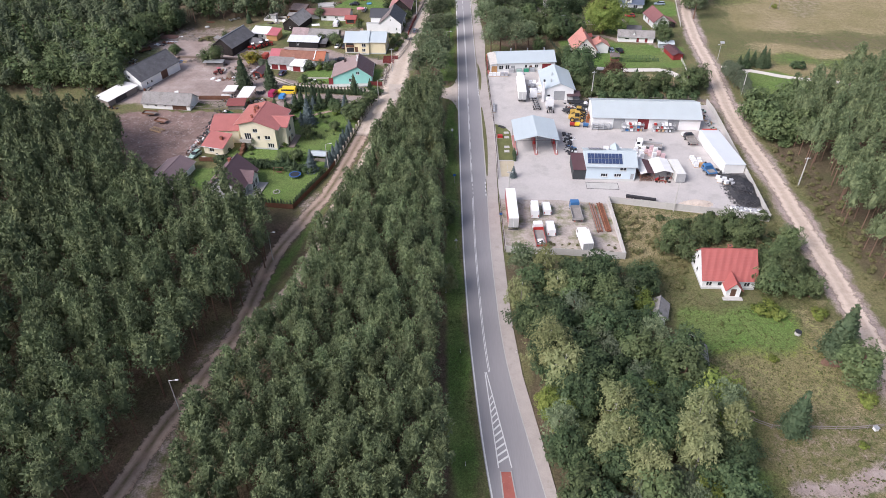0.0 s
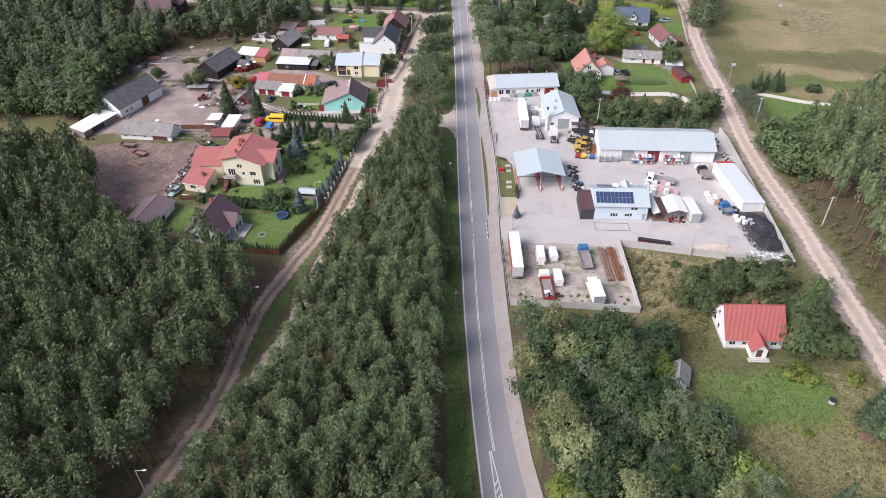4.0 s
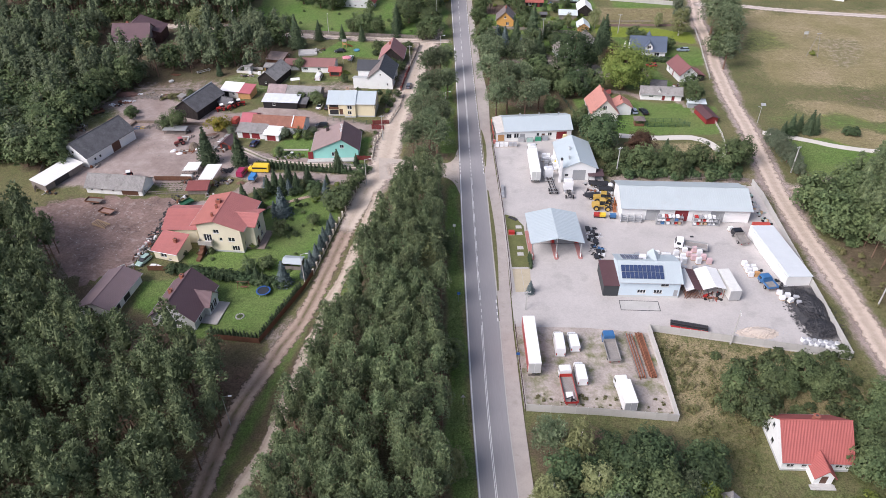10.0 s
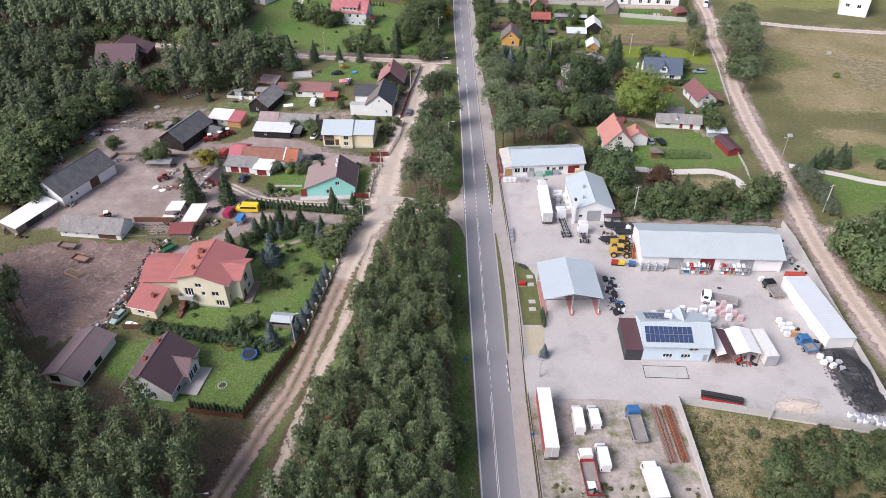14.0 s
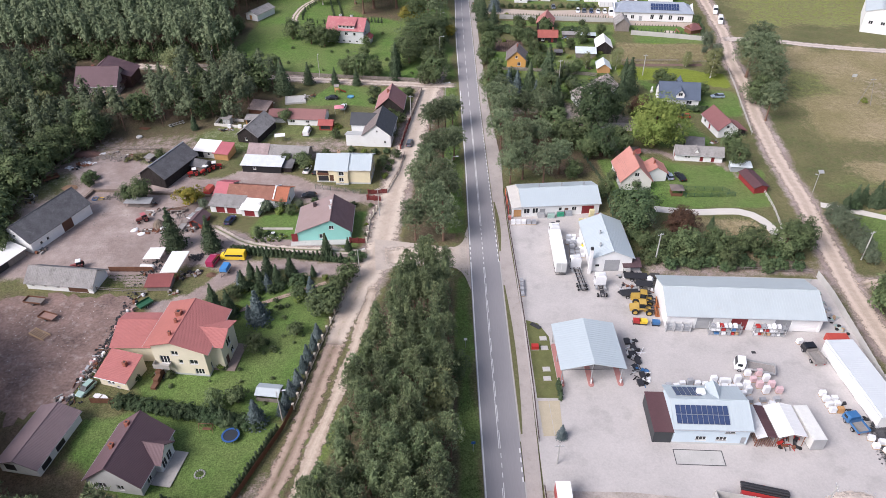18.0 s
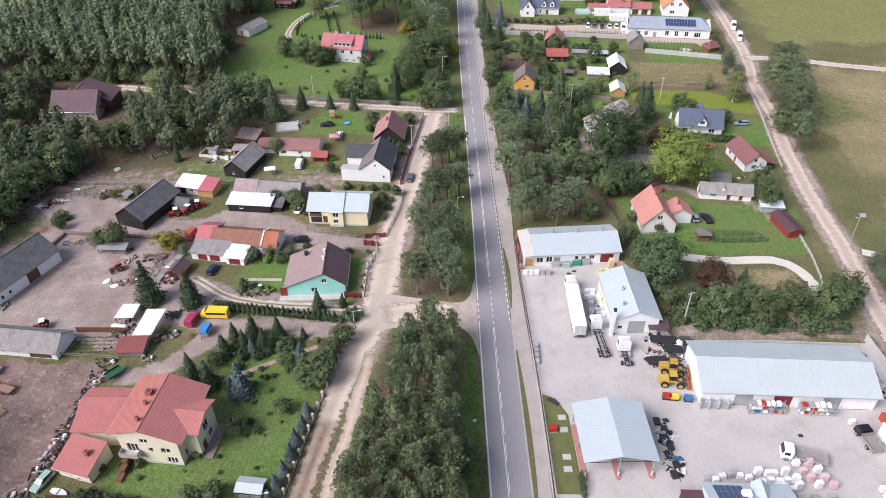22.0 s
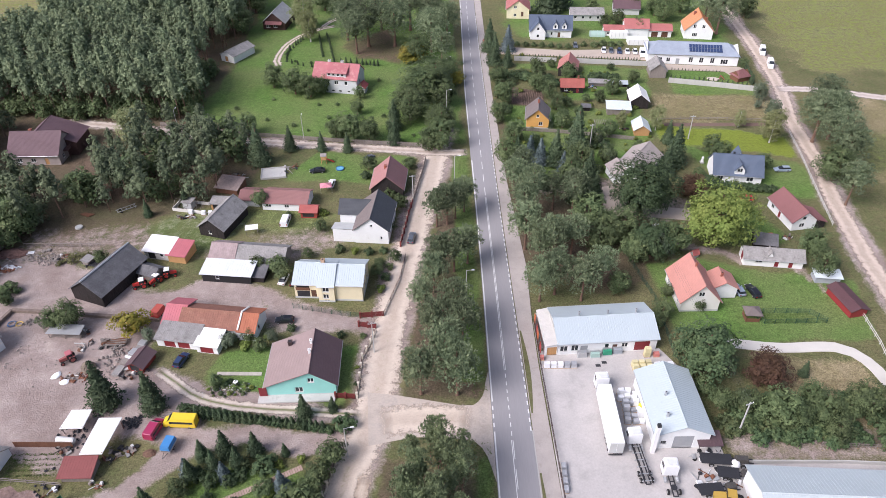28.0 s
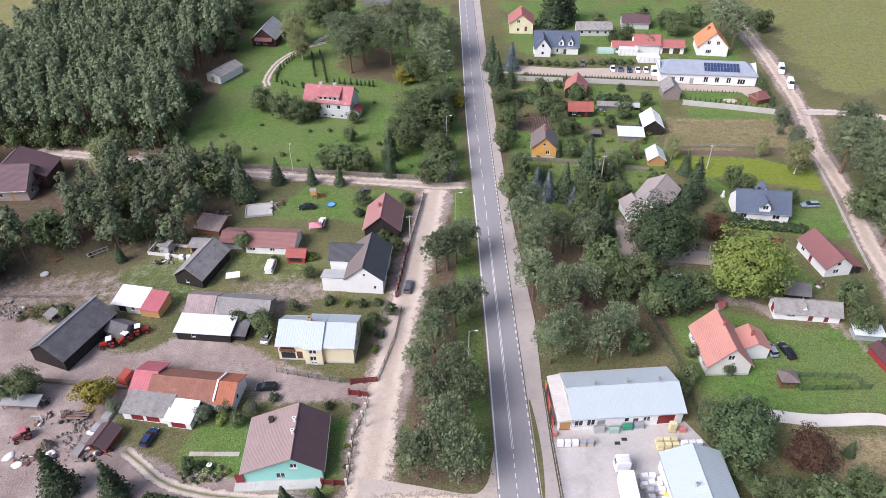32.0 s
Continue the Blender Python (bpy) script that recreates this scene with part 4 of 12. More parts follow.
def inner(h0, h1, r, seed, n, size):
    """The shaded inside of a broad crown: large leafy sprays facing outwards."""
    rnd = np.random.default_rng(seed + 500)
    d = rnd.normal(size=(n, 3))
    d /= np.linalg.norm(d, axis=1)[:, None]
    mid, half = (h0 + h1) / 2, (h1 - h0) / 2
    c = d * rnd.uniform(0.45, 0.66, (n, 1)) * np.array([r, r, half]) + np.array([0, 0, mid])
    return tufts(c, np.full(n, 0.1), 1, size, 0.1, rnd, 1.0, mid)


def crown_pine(h, r, seed, per=24, clumps=34, size=0.3, low=0.5, spire=True, soft=False):
    """Pine crown: whorls of clumps, narrowing to a spire, or a spreading old crown."""
    rnd = np.random.default_rng(seed)
    t = (np.arange(clumps) + rnd.uniform(0, 1, clumps)) / clumps
    t = t ** (1.0 if spire else 0.8)
    z = h * (low + (0.96 - low) * t)
    taper = 0.45 if soft else 0.62
    wide = ((1 - t) ** taper * 0.95 + 0.05) * np.minimum(1, 0.65 + 2.5 * t) if spire else np.sqrt(np.clip(1 - (np.abs(t - 0.35) / 0.72) ** 2, 0.03, 1))
    rr = r * wide * rnd.uniform(0.25, 1.0, clumps) ** 0.5
    a = rnd.uniform(0, 0.9, clumps) + np.arange(clumps) * 2.4
    c = np.stack([rr * np.cos(a), rr * np.sin(a), z + 0.14 * rr], 1)
    c[-1], c[-2] = (0, 0, h * 0.965), (0.15, 0.1, h * 0.90)
    size_c = rnd.uniform(0.65, 1.1, clumps) * max(0.6, r * (0.33 if spire else 0.29)) * (1.1 - 0.45 * t if spire else 1.0)
    ts = np.linspace(0, 0.95, 6)
    ws = ((1 - ts) ** taper * 0.95 + 0.05) * np.minimum(1, 0.65 + 2.5 * ts) if spire else np.sqrt(np.clip(1 - (np.abs(ts - 0.35) / 0.72) ** 2, 0.03, 1))
    shell = hull([(h * (low + 0.03 + (0.88 - low) * q), r * w * 0.5) for q, w in zip(ts, ws)], seed, 8, 0.25) if spire else inner(h * (low - 0.02), h, r, seed, 130, r * 0.3)
    return (*tufts(c, size_c, per, size, 0.45, rnd, 0.8 if spire else 0.66, h * (low + 0.1), 0 if soft else 1), *shell)


def crown_round(h, r, seed, per=38, clumps=60, size=0.35, low=0.0, droop=False):
    rnd = np.random.default_rng(seed)
    d = rnd.normal(size=(clumps, 3))
    d /= np.linalg.norm(d, axis=1)[:, None]
    ang = np.arctan2(d[:, 1], d[:, 0])
    lob = 1 + (0.18 * np.sin(3 * ang + seed) + 0.1 * np.sin(5 * ang + 2 * seed)) * (1 - np.abs(d[:, 2]))
    k = rnd.uniform(0.55, 0.95, clumps) * lob
    mid, half = h * (1 + low) / 2, h * (1 - low) / 2
    c = np.stack([d[:, 0] * r * k, d[:, 1] * r * k, mid + d[:, 2] * half * k * 0.95], 1)
    shell = inner(mid - half, mid + half, r, seed, int(clumps * 2.6), r * 0.29 * (60 / max(clumps, 60)) ** 0.5)
    return (*tufts(c, rnd.uniform(0.6, 1.1, clumps) * r * 0.31 * (60 / max(clumps, 60)) ** 0.33, per, size, 0.35, rnd, 1.1 if droop else 0.8, mid * 0.8, -2 if droop else 0), *shell)


def crown_cone(h, r, seed, per=9, size=0.24, low=0.03, tiers=None):
    """Spruce or thuja crown: tiers of drooping clumps round a jagged core."""
    rnd = np.random.default_rng(seed)
    tiers = tiers or max(6, int(h * 2.2))
    cs, rs = [], []
    for i in range(tiers):
        t = (i + 0.5) / tiers
        ring = r * (1 - t) ** 0.85 * rnd.uniform(0.85, 1.1)
        n = max(3, int(12 * (1 - t) * min(1.5, r)) + 2)
        for j in range(n):
            a = 2 * math.pi * (j + rnd.uniform(0, 0.8)) / n + i
            q = ring * rnd.uniform(0.55, 0.95)
            cs.append((q * math.cos(a), q * math.sin(a), h * (low + (1 - low) * t) - 0.12 * q))
            rs.append(max(0.16, 0.34 * ring))
    cs.append((0, 0, h * 0.98)), rs.append(0.14)
    v, f = tufts(np.array(cs), np.array(rs), per, size, 0.3, rnd, 0.6)
    cv, cf = [], []
    for i in range(7):
        z0, z1, q = h * (low + (1 - low) * i / 7), h * min(1.0, low + (1 - low) * (i + 1.9) / 7), r * 0.82 * (1 - i / 7) ** 0.85
        k = len(cv)
        cv += [(q * rnd.uniform(0.75, 1.05) * math.cos(a), q * rnd.uniform(0.75, 1.05) * math.sin(a), z0 + rnd.uniform(-0.04, 0.06) * h * 0.3) for a in np.linspace(0, 6.283, 10, endpoint=False)] + [(0, 0, z1)]
        cf += [(k + j, k + (j + 1) % 10, k + 10) for j in range(10)]
    return v, f, np.array(cv), np.array(cf)


def trunk_geo(h, r, limbs, seed, top=0.9, lo=0.5):
    g, rnd = Geo(), random.Random(seed)
    lean = (rnd.uniform(-0.3, 0.3), rnd.uniform(-0.3, 0.3))
    at = lambda t: (lean[0] * t * t, lean[1] * t * t, h * top * t)
    for a, b in ((0, 0.08), (0.08, 0.5), (0.5, 1)):
        ra, rb = r * (1.35 - 0.35 * min(1, a / 0.08) - 0.75 * a * 0.9), r * (1 - 0.75 * b * 0.9)
        g.tube(at(a), at(b), ra, rb, 7, caps=False)
    for k in range(limbs):
        t = lo + (0.97 - lo) * (k + rnd.random() * 0.7) / limbs
        a = k * 2.4 + rnd.random()
        p = at(t)
        ln = h * 0.2 * (1.25 - t)
        g.tube(p, (p[0] + ln * math.cos(a), p[1] + ln * math.sin(a), p[2] + ln * 0.45), r * 0.32 * (1.1 - t), 0.02, 4, caps=False)
    return g


class Tree:
    """A kind of tree: shared meshes for trunk and crown; put() sets a copy in the place. big: a richer crown, 1.7 times the size, for large trees."""

    def __init__(self, name, label, category, crown, leaf, trunk=None, bark=BARK, big=None):
        self.name, self.label, self.category, self.arrays = name, label, category, crown
        self.crown = self.crown_mesh(crown, leaf)
        self.big = self.crown_mesh(big, leaf) if big else None
        self.trunk = trunk.mesh("trunk", bark) if trunk else None

    def crown_mesh(self, crown, leaf):
        v, f, cv, cf = crown
        return array_mesh("crown", np.concatenate([v, cv]), np.concatenate([f, cf + len(v)]), leaf)

    def put(self, x, y, s=1.0, rz=0.0, group="", sz=None, label=""):
        ob = thing(self.name, x, y, 0.0, rz, label or self.label, self.category, group)
        ob.scale = (s, s, sz or s)
        if self.big and s > 1.3:
            part("crown", self.big, None, ob, "", Matrix.Scale(1 / 1.7, 4))
        else:
            part("crown", self.crown, None, ob)
        if self.trunk:
            part("trunk", self.trunk, None, ob)
        return ob


def rounds(h, r, seed, clumps=60, per=38, size=0.35, low=0.0, droop=False):
    """A round crown and its richer large form."""
    return {"crown": crown_round(h, r, seed, per, clumps, size, low, droop), "big": crown_round(h * 1.7, r * 1.7, seed, per, int(clumps * 2.1), size * 1.15, low, droop)}


def olds(h, r, seed, clumps=62, per=38, size=0.36, low=0.36):
    return {"crown": crown_pine(h, r, seed, per, clumps, size, low, False), "big": crown_pine(h * 1.7, r * 1.7, seed, per, int(clumps * 1.9), size * 1.15, low, False)}


PINES = [Tree("pine_tree", "tall Scots pine with a bare reddish trunk", "tree", crown_pine(13.0, 2.3, 11 + i, 30, 34, 0.265, low=(0.46, 0.52, 0.42, 0.5, 0.48)[i]), PINE, trunk_geo(13.0, 0.18, 8, i)) for i in range(5)]
FAR_PINES = [Tree("pine_tree", "tall Scots pine with a bare reddish trunk", "tree", crown_pine(13.0, 2.4, 211 + i, 24, 26, 0.4, (0.4, 0.46, 0.5)[i], True, True), OLD_PINE, trunk_geo(13.0, 0.18, 8, i)) for i in range(3)]
BIG_PINES = [Tree("pine_tree", "broad old Scots pine with spreading crown", "tree", leaf=OLD_PINE, trunk=trunk_geo(13.0, 0.32, 14, 40 + i, lo=0.4), **olds(13.0, 3.9, 31 + i)) for i in range(3)]
BROADS = [Tree("broadleaf_tree", "leafy green broadleaf tree", "tree", leaf=LEAF, trunk=trunk_geo(9.0, 0.25, 10, 60 + i, 0.8, 0.25), **rounds(9.0, 3.8, 51 + i)) for i in range(3)]
DARKS = [Tree("broadleaf_tree", "dark green broadleaf tree", "tree", leaf=OAK, trunk=trunk_geo(9.5, 0.22, 10, 175 + i, 0.8, 0.25), **rounds(9.5, 3.4, 171 + i)) for i in range(2)]
FAR_BROADS = [Tree("broadleaf_tree", "leafy green broadleaf tree", "tree", crown_round(9.0, 3.8, 251 + i, 20, 28, 0.5), (LEAF, OAK, OAK)[i], trunk_geo(9.0, 0.25, 10, 60 + i, 0.8, 0.25)) for i in range(3)]
WILLOWS = [Tree("willow_tree", "grey-green feathery willow tree", "tree", leaf=foliage("grey_leaves", (0.06, 0.08, 0.05), (0.12, 0.15, 0.095), (0.2, 0.235, 0.155)), trunk=trunk_geo(8.0, 0.2, 10, 185, 0.8, 0.25), **rounds(8.0, 3.0, 181, 62, 34, 0.3, 0.0, True))]
OAKS = [Tree("oak_tree", "large dark green broadleaf tree", "tree", leaf=OAK, trunk=trunk_geo(12.0, 0.45, 14, 75 + i, 0.8, 0.25), **rounds(12.0, 6.2, 71 + i, 120, 34, 0.42)) for i in range(2)]
LIMES = [Tree("maple_tree", "yellow-green leafy maple tree", "tree", leaf=LIME, trunk=trunk_geo(9.0, 0.3, 10, 85, 0.8, 0.25), **rounds(9.0, 4.6, 81, 92, 34, 0.38))]
BIRCHES = [Tree("birch_tree", "pale drooping birch with white trunk", "tree", leaf=BIRCH, trunk=trunk_geo(11.0, 0.18, 10, 95 + i, 0.85, 0.3), bark=BIRCH_BARK, **rounds(11.0, 3.1, 91 + i, 66, 36, 0.3, 0.04, True)) for i in range(2)]
COPPERS = [Tree("copper_tree", "reddish brown leafy tree", "tree", leaf=COPPER, trunk=trunk_geo(6.0, 0.2, 8, 105, 0.8, 0.25), **rounds(6.0, 2.8, 101, 52, 30, 0.3))]
SPRUCES = [Tree("spruce_tree", "dark green conical spruce", "tree", crown_cone(7.0, 2.0, 111 + i, per=11, size=0.25), FIR, trunk_geo(7.0, 0.14, 0, 115)) for i in range(2)]
BLUES = [Tree("blue_spruce", "bluish conical garden spruce", "tree", crown_cone(5.0, 1.6, 121, per=11, size=0.22), BLUE_FIR, trunk_geo(5.0, 0.1, 0, 125))]
THUJAS = [Tree("thuja", "slim green columnar thuja", "shrub", crown_cone(2.0, 0.5, 131 + i, per=8, size=0.2, tiers=7), FIR) for i in range(2)]
BUSHES = [Tree("bush", "rounded leafy garden bush", "shrub", crown_round(1.8, 1.3, 141 + i, 22, 26, 0.24, -0.05), (LEAF, OAK, LIME)[i]) for i in range(3)]
WEEDS = [Tree("weed_clump", "clump of rough weeds", "weeds", crown_round(1.0, 1.0, 161, 14, 14, 0.2, 0.0), foliage("rough_weeds", (0.07, 0.085, 0.03), (0.15, 0.15, 0.065), (0.25, 0.215, 0.115)))]
FRUITS = [Tree("fruit_tree", "small garden fruit tree", "tree", crown_round(4.2, 2.3, 151 + i, 26, 42, 0.28, 0.05), (LEAF, AUTUMN)[i], trunk_geo(4.2, 0.12, 7, 155 + i, 0.75, 0.25)) for i in range(2)]


def scatter(poly, spacing, seed, keep=0.92):
    """Jittered hexagonal points inside a polygon."""
    rnd = random.Random(seed)
    xs, ys = [p[0] for p in poly], [p[1] for p in poly]
    out, row, y = [], 0, min(ys)
    while y < max(ys):
        x = min(xs) + (spacing / 2 if row % 2 else 0)
        while x < max(xs):
            if rnd.random() < keep:
                out.append((x + rnd.uniform(-0.38, 0.38) * spacing, y + rnd.uniform(-0.38, 0.38) * spacing))
            x += spacing
        y += spacing * 0.87
        row += 1
    p = np.array(out)
    d = poly_dist(p[:, 0], p[:, 1], poly)
    return [tuple(q) for q, k in zip(out, d) if k > 0]


def woods(name, label, places, kinds, seed, lo=0.8, hi=1.15, thin=1.0, group="", tall=1.0):
    """Many trees as one object: crowns (thinned) and trunks in one mesh each."""
    rnd = np.random.default_rng(seed)
    vs, fs, n = [], [], 0
    tv, tf, tn = [], [], 0
    for i, (x, y) in enumerate(places):
        k = kinds[int(rnd.integers(len(kinds)))]
        v, f, cv, cf = k.arrays
        if thin < 1:
            q = len(v) // 3
            pick = np.sort(rnd.choice(q, int(q * thin), replace=False))
            v = v.reshape(-1, 3, 3)[pick]
            mid = v.mean(1, keepdims=True)
            v = (mid + (v - mid) / math.sqrt(thin)).reshape(-1, 3)
            f = np.arange(len(v)).reshape(-1, 3)
        s, a = rnd.uniform(lo, hi), rnd.uniform(0, 6.28)
        ca, sa = math.cos(a) * s, math.sin(a) * s
        sz = s * tall * rnd.uniform(0.92, 1.08)
        v, f = np.concatenate([v, cv]), np.concatenate([f, cf + len(v)])
        w = np.stack([v[:, 0] * ca - v[:, 1] * sa + x, v[:, 0] * sa + v[:, 1] * ca + y, v[:, 2] * sz], 1)
        vs.append(w), fs.append(f + n)
        n += len(v)
        h = float(v[:, 2].max()) * sz * 0.9
        r = 0.17 * s
        for z0, z1, r0, r1 in ((0, h, r, r * 0.3),):
            ring = [(x + q * math.cos(b), y + q * math.sin(b), z) for z, q in ((z0, r0), (z1, r1)) for b in (0, 1.571, 3.142, 4.712)]
            tv += ring
            for b in range(4):
                c = (b + 1) % 4
                tf += [(tn + b, tn + c, tn + 4 + c), (tn + b, tn + 4 + c, tn + 4 + b)]
            tn += 8
    ob = thing(name, 0, 0, 0, 0, label, "woodland", group, "stuff")
    part("crowns", array_mesh("crowns", np.concatenate(vs), np.concatenate(fs), kinds[0].crown.materials[0]), None, ob)
    if kinds[0].trunk:
        part("trunks", array_mesh("trunks", np.array(tv), np.array(tf), kinds[0].trunk.materials[0]), None, ob)
    return ob


def plant(places, kinds, seed, lo=0.85, hi=1.15, group=""):
    rnd = random.Random(seed)
    for x, y in places:
        rnd.choice(kinds).put(x, y, rnd.uniform(lo, hi), rnd.uniform(0, 360), group, None)


STRIP = [(-44, 50), (0, 50), (-0.3, 100), (-0.5, 150), (0.5, 207), (-9, 208), (-13, 196), (-18, 174), (-22.5, 150), (-27.5, 128), (-30, 112), (-36, 97), (-41, 80)]
P1 = scatter(STRIP, 3.1, 5, 0.94)
near = [p for p in P1 if 84 < p[1] < 175]
plant(near[:300], PINES, 8, 0.8, 1.12, "pines beside the road")
woods("pine_wood", "dense young pine plantation between road and street", [p for p in P1 if not 84 < p[1] < 175] + near[300:], PINES, 21, 0.8, 1.12, 0.7)
WEST = [(-85, 46), (-64, 46), (-57, 62), (-51, 86), (-47, 100), (-42.5, 112), (-41, 124), (-39, 136), (-43, 142), (-57, 142), (-72, 147), (-81, 153), (-85, 162), (-93, 181), (-104, 188), (-146, 194)]
P2 = scatter(WEST, 3.7, 6, 0.9)
woods("pine_forest", "dark open pine forest west of the street", [p for p in P2 if p[0] > -82], PINES, 22, 0.9, 1.3, 0.6)
woods("pine_forest", "dark pine forest behind the paddock", [p for p in P2 if p[0] <= -82], PINES, 32, 0.9, 1.35, 0.3)
FAR_W = [(-165, 215), (-114, 222), (-114, 262), (-98, 284), (-84, 288), (-64, 292), (-58, 318), (-66, 324), (-92, 331), (-140, 338), (-205, 345)]
FW = [p for p in scatter(FAR_W, 4.5, 7, 0.86) if not (-136 < p[0] < -99 and 296 < p[1] < 337)]
woods("mixed_wood", "mixed broadleaf wood behind the farm yards", [p for i, p in enumerate(FW) if (p[1] < 270) == (i % 4 != 0)], FAR_BROADS, 24, 0.75, 1.3, 0.8)
woods("pine_grove", "pines and a few birches behind the farm yards", [p for i, p in enumerate(FW) if (p[1] < 270) != (i % 4 != 0)], FAR_PINES + FAR_BROADS[:1], 27, 0.8, 1.2, 1.0)
TALL_W = [(-205, 352), (-150, 344), (-92, 340), (-78, 344), (-84, 366), (-88, 386), (-84, 410), (-80, 430), (-84, 470), (-120, 500), (-150, 480), (-158, 425), (-176, 396), (-200, 384)]
woods("tall_pine_wood", "tall dense pine wood beyond the meadow", scatter(TALL_W, 4.7, 9, 0.92), FAR_PINES, 25, 1.0, 1.35, 0.6, tall=1.15)
EAST_W = [(101, 106), (160, 186), (170, 232), (142, 222), (126, 211), (112, 204), (108, 198), (104, 190), (101, 178), (102, 160), (99, 140), (98, 110)]
woods("east_wood", "mixed pine wood beyond the sandy track", scatter(EAST_W, 3.9, 10, 0.88), PINES, 26, 0.8, 1.2, 0.5)
MIX = [(17.5, 44), (46, 44), (47, 62), (50, 78), (47, 90), (43, 101), (42, 114), (38, 119), (17, 121), (15.5, 110), (16, 95), (18.5, 80)]
rm = random.Random(31)
for q in scatter(MIX, 4.9, 12, 0.95):
    k = rm.choice(BROADS[:2] + DARKS + DARKS + BIG_PINES[:1] + OAKS[:1] + BIRCHES + WILLOWS + LIMES)
    s = rm.uniform(0.6, 0.8) if k in OAKS + LIMES + BIG_PINES else rm.uniform(0.8, 1.25)
    k.put(*q, s, rm.uniform(0, 360), "trees south of the depot")
Tree("dead_pine", "dry reddish brown dead pine", "tree", crown_pine(12.0, 1.9, 17, clumps=20), DEAD_LEAF, trunk_geo(12.0, 0.18, 8, 17)).put(-20.6, 139.0, 0.9)

woods("roadside_scrub", "dense leafy bushes along the sandy track", scatter([(95, 180), (101, 176), (108, 184), (114, 197), (110, 202), (104, 199.5), (97, 199.5), (95.6, 194)], 2.8, 14, 0.9), BUSHES[:1] + BROADS[:1] + BUSHES[1:2], 15, 0.7, 1.4, 0.6)
woods("scrub", "dense green scrub between the depot wall and a cottage", scatter([(54.5, 142.0), (66, 142.5), (79, 137.5), (85, 129), (84, 114), (74, 112.5), (73, 122), (71.5, 125), (58, 124), (52.5, 133)], 2.7, 16, 0.8), BUSHES[:1] + BUSHES[:2], 17, 0.6, 1.5, 0.7, tall=0.85)
woods("tall_weeds", "rough brownish green weeds on waste land", scatter([(44.2, 146.8), (55.1, 143.6), (53.0, 135.2), (58, 127), (52.5, 114.0), (44, 122.1)], 1.9, 18, 0.6), WEEDS, 19, 0.5, 1.1, 0.5)
woods("thicket", "low dense thicket behind the warehouse", scatter([(48, 211), (84, 207), (86, 214), (78, 219), (60, 221), (50, 219)], 2.6, 20, 0.85), BUSHES[1:2] + BUSHES[:1], 21, 0.9, 1.6, 0.6)
woods("dry_brush", "dry brownish brush under the pines beside the track", scatter([(94.5, 112), (101, 112), (104, 150), (104, 176), (96, 178), (94, 150)], 2.2, 23, 0.7), WEEDS, 24, 0.5, 1.3, 0.5)
woods("wood_edge", "low broadleaf undergrowth along the tall pine wood", scatter([(-150, 343), (-94, 339.5), (-79, 343), (-83, 353), (-84, 380), (-90, 384), (-90, 352), (-150, 352)], 3.4, 26, 0.8), FAR_BROADS, 28, 0.45, 0.9, 0.6)
GARDENS = [(-60, 173), (-33, 169), (-26, 204), (-42, 206), (-45, 196), (-43, 183), (-58, 177)]
woods("garden_plants", "small shrubs and flower clumps on a garden lawn", scatter(GARDENS, 4.2, 29, 0.7), BUSHES[:1], 30, 0.2, 0.55, 0.4)
woods("garden_plants", "small shrubs and flower clumps in gardens", scatter([(20, 300), (60, 296), (66, 345), (62, 378), (22, 400)], 5.5, 31, 0.7), BUSHES[2:], 32, 0.25, 0.8, 0.4)
woods("meadow_shrubs", "low shrubs dotted over a meadow", scatter([(-74, 346), (-40, 330), (2, 326), (2, 360), (-60, 400)], 9.0, 33, 0.6), BUSHES[:1], 34, 0.25, 0.7, 0.4)
woods("depot_weeds", "weeds along a concrete wall", scatter([(15.5, 129.4), (42, 126.4), (42.4, 131), (15.5, 133.5)], 1.7, 35, 0.5), WEEDS, 36, 0.25, 0.6, 0.4)


# ---- buildings ----
def clip_poly(poly, a, b, c):
    """Part of a polygon where a*u + b*z <= c."""
    out = []
    for i in range(len(poly)):
        p, q = poly[i], poly[(i + 1) % len(poly)]
        dp, dq = a * p[0] + b * p[1] - c, a * q[0] + b * q[1] - c
        if dp <= 0:
            out.append(p)
        if dp * dq < 0:
            t = dp / (dp - dq)
            out.append((p[0] + t * (q[0] - p[0]), p[1] + t * (q[1] - p[1])))
    return out


def wall_sheet(g, origin, du, dn, length, top, holes, slopes=(), depth=0.16):
    """A wall face with openings cut through and their reveals. origin: lower left seen from outside; du: along; dn: outward."""
    us = sorted({0.0, length, *[h[0] for h in holes], *[h[0] + h[2] for h in holes]})
    zs = sorted({0.0, top, *[h[1] for h in holes], *[h[1] + h[3] for h in holes]})
    at = lambda u, z, d=0.0: (origin[0] + du[0] * u - dn[0] * d, origin[1] + du[1] * u - dn[1] * d, origin[2] + z)
    for u0, u1 in zip(us, us[1:]):
        for z0, z1 in zip(zs, zs[1:]):
            um, zm = (u0 + u1) / 2, (z0 + z1) / 2
            if any(h[0] < um < h[0] + h[2] and h[1] < zm < h[1] + h[3] for h in holes):
                continue
            poly = [(u0, z0), (u1, z0), (u1, z1), (u0, z1)]
            for s in slopes:
                poly = clip_poly(poly, *s) if len(poly) > 2 else []
            if len(poly) > 2:
                g.face([at(u, z) for u, z in poly])
    for u, z, w, h in [h[:4] for h in holes]:
        c = [(u, z), (u + w, z), (u + w, z + h), (u, z + h)]
        for i in range(4):
            p, q = c[i], c[(i + 1) % 4]
            g.face([at(*q), at(*p), at(*p, depth), at(*q, depth)])


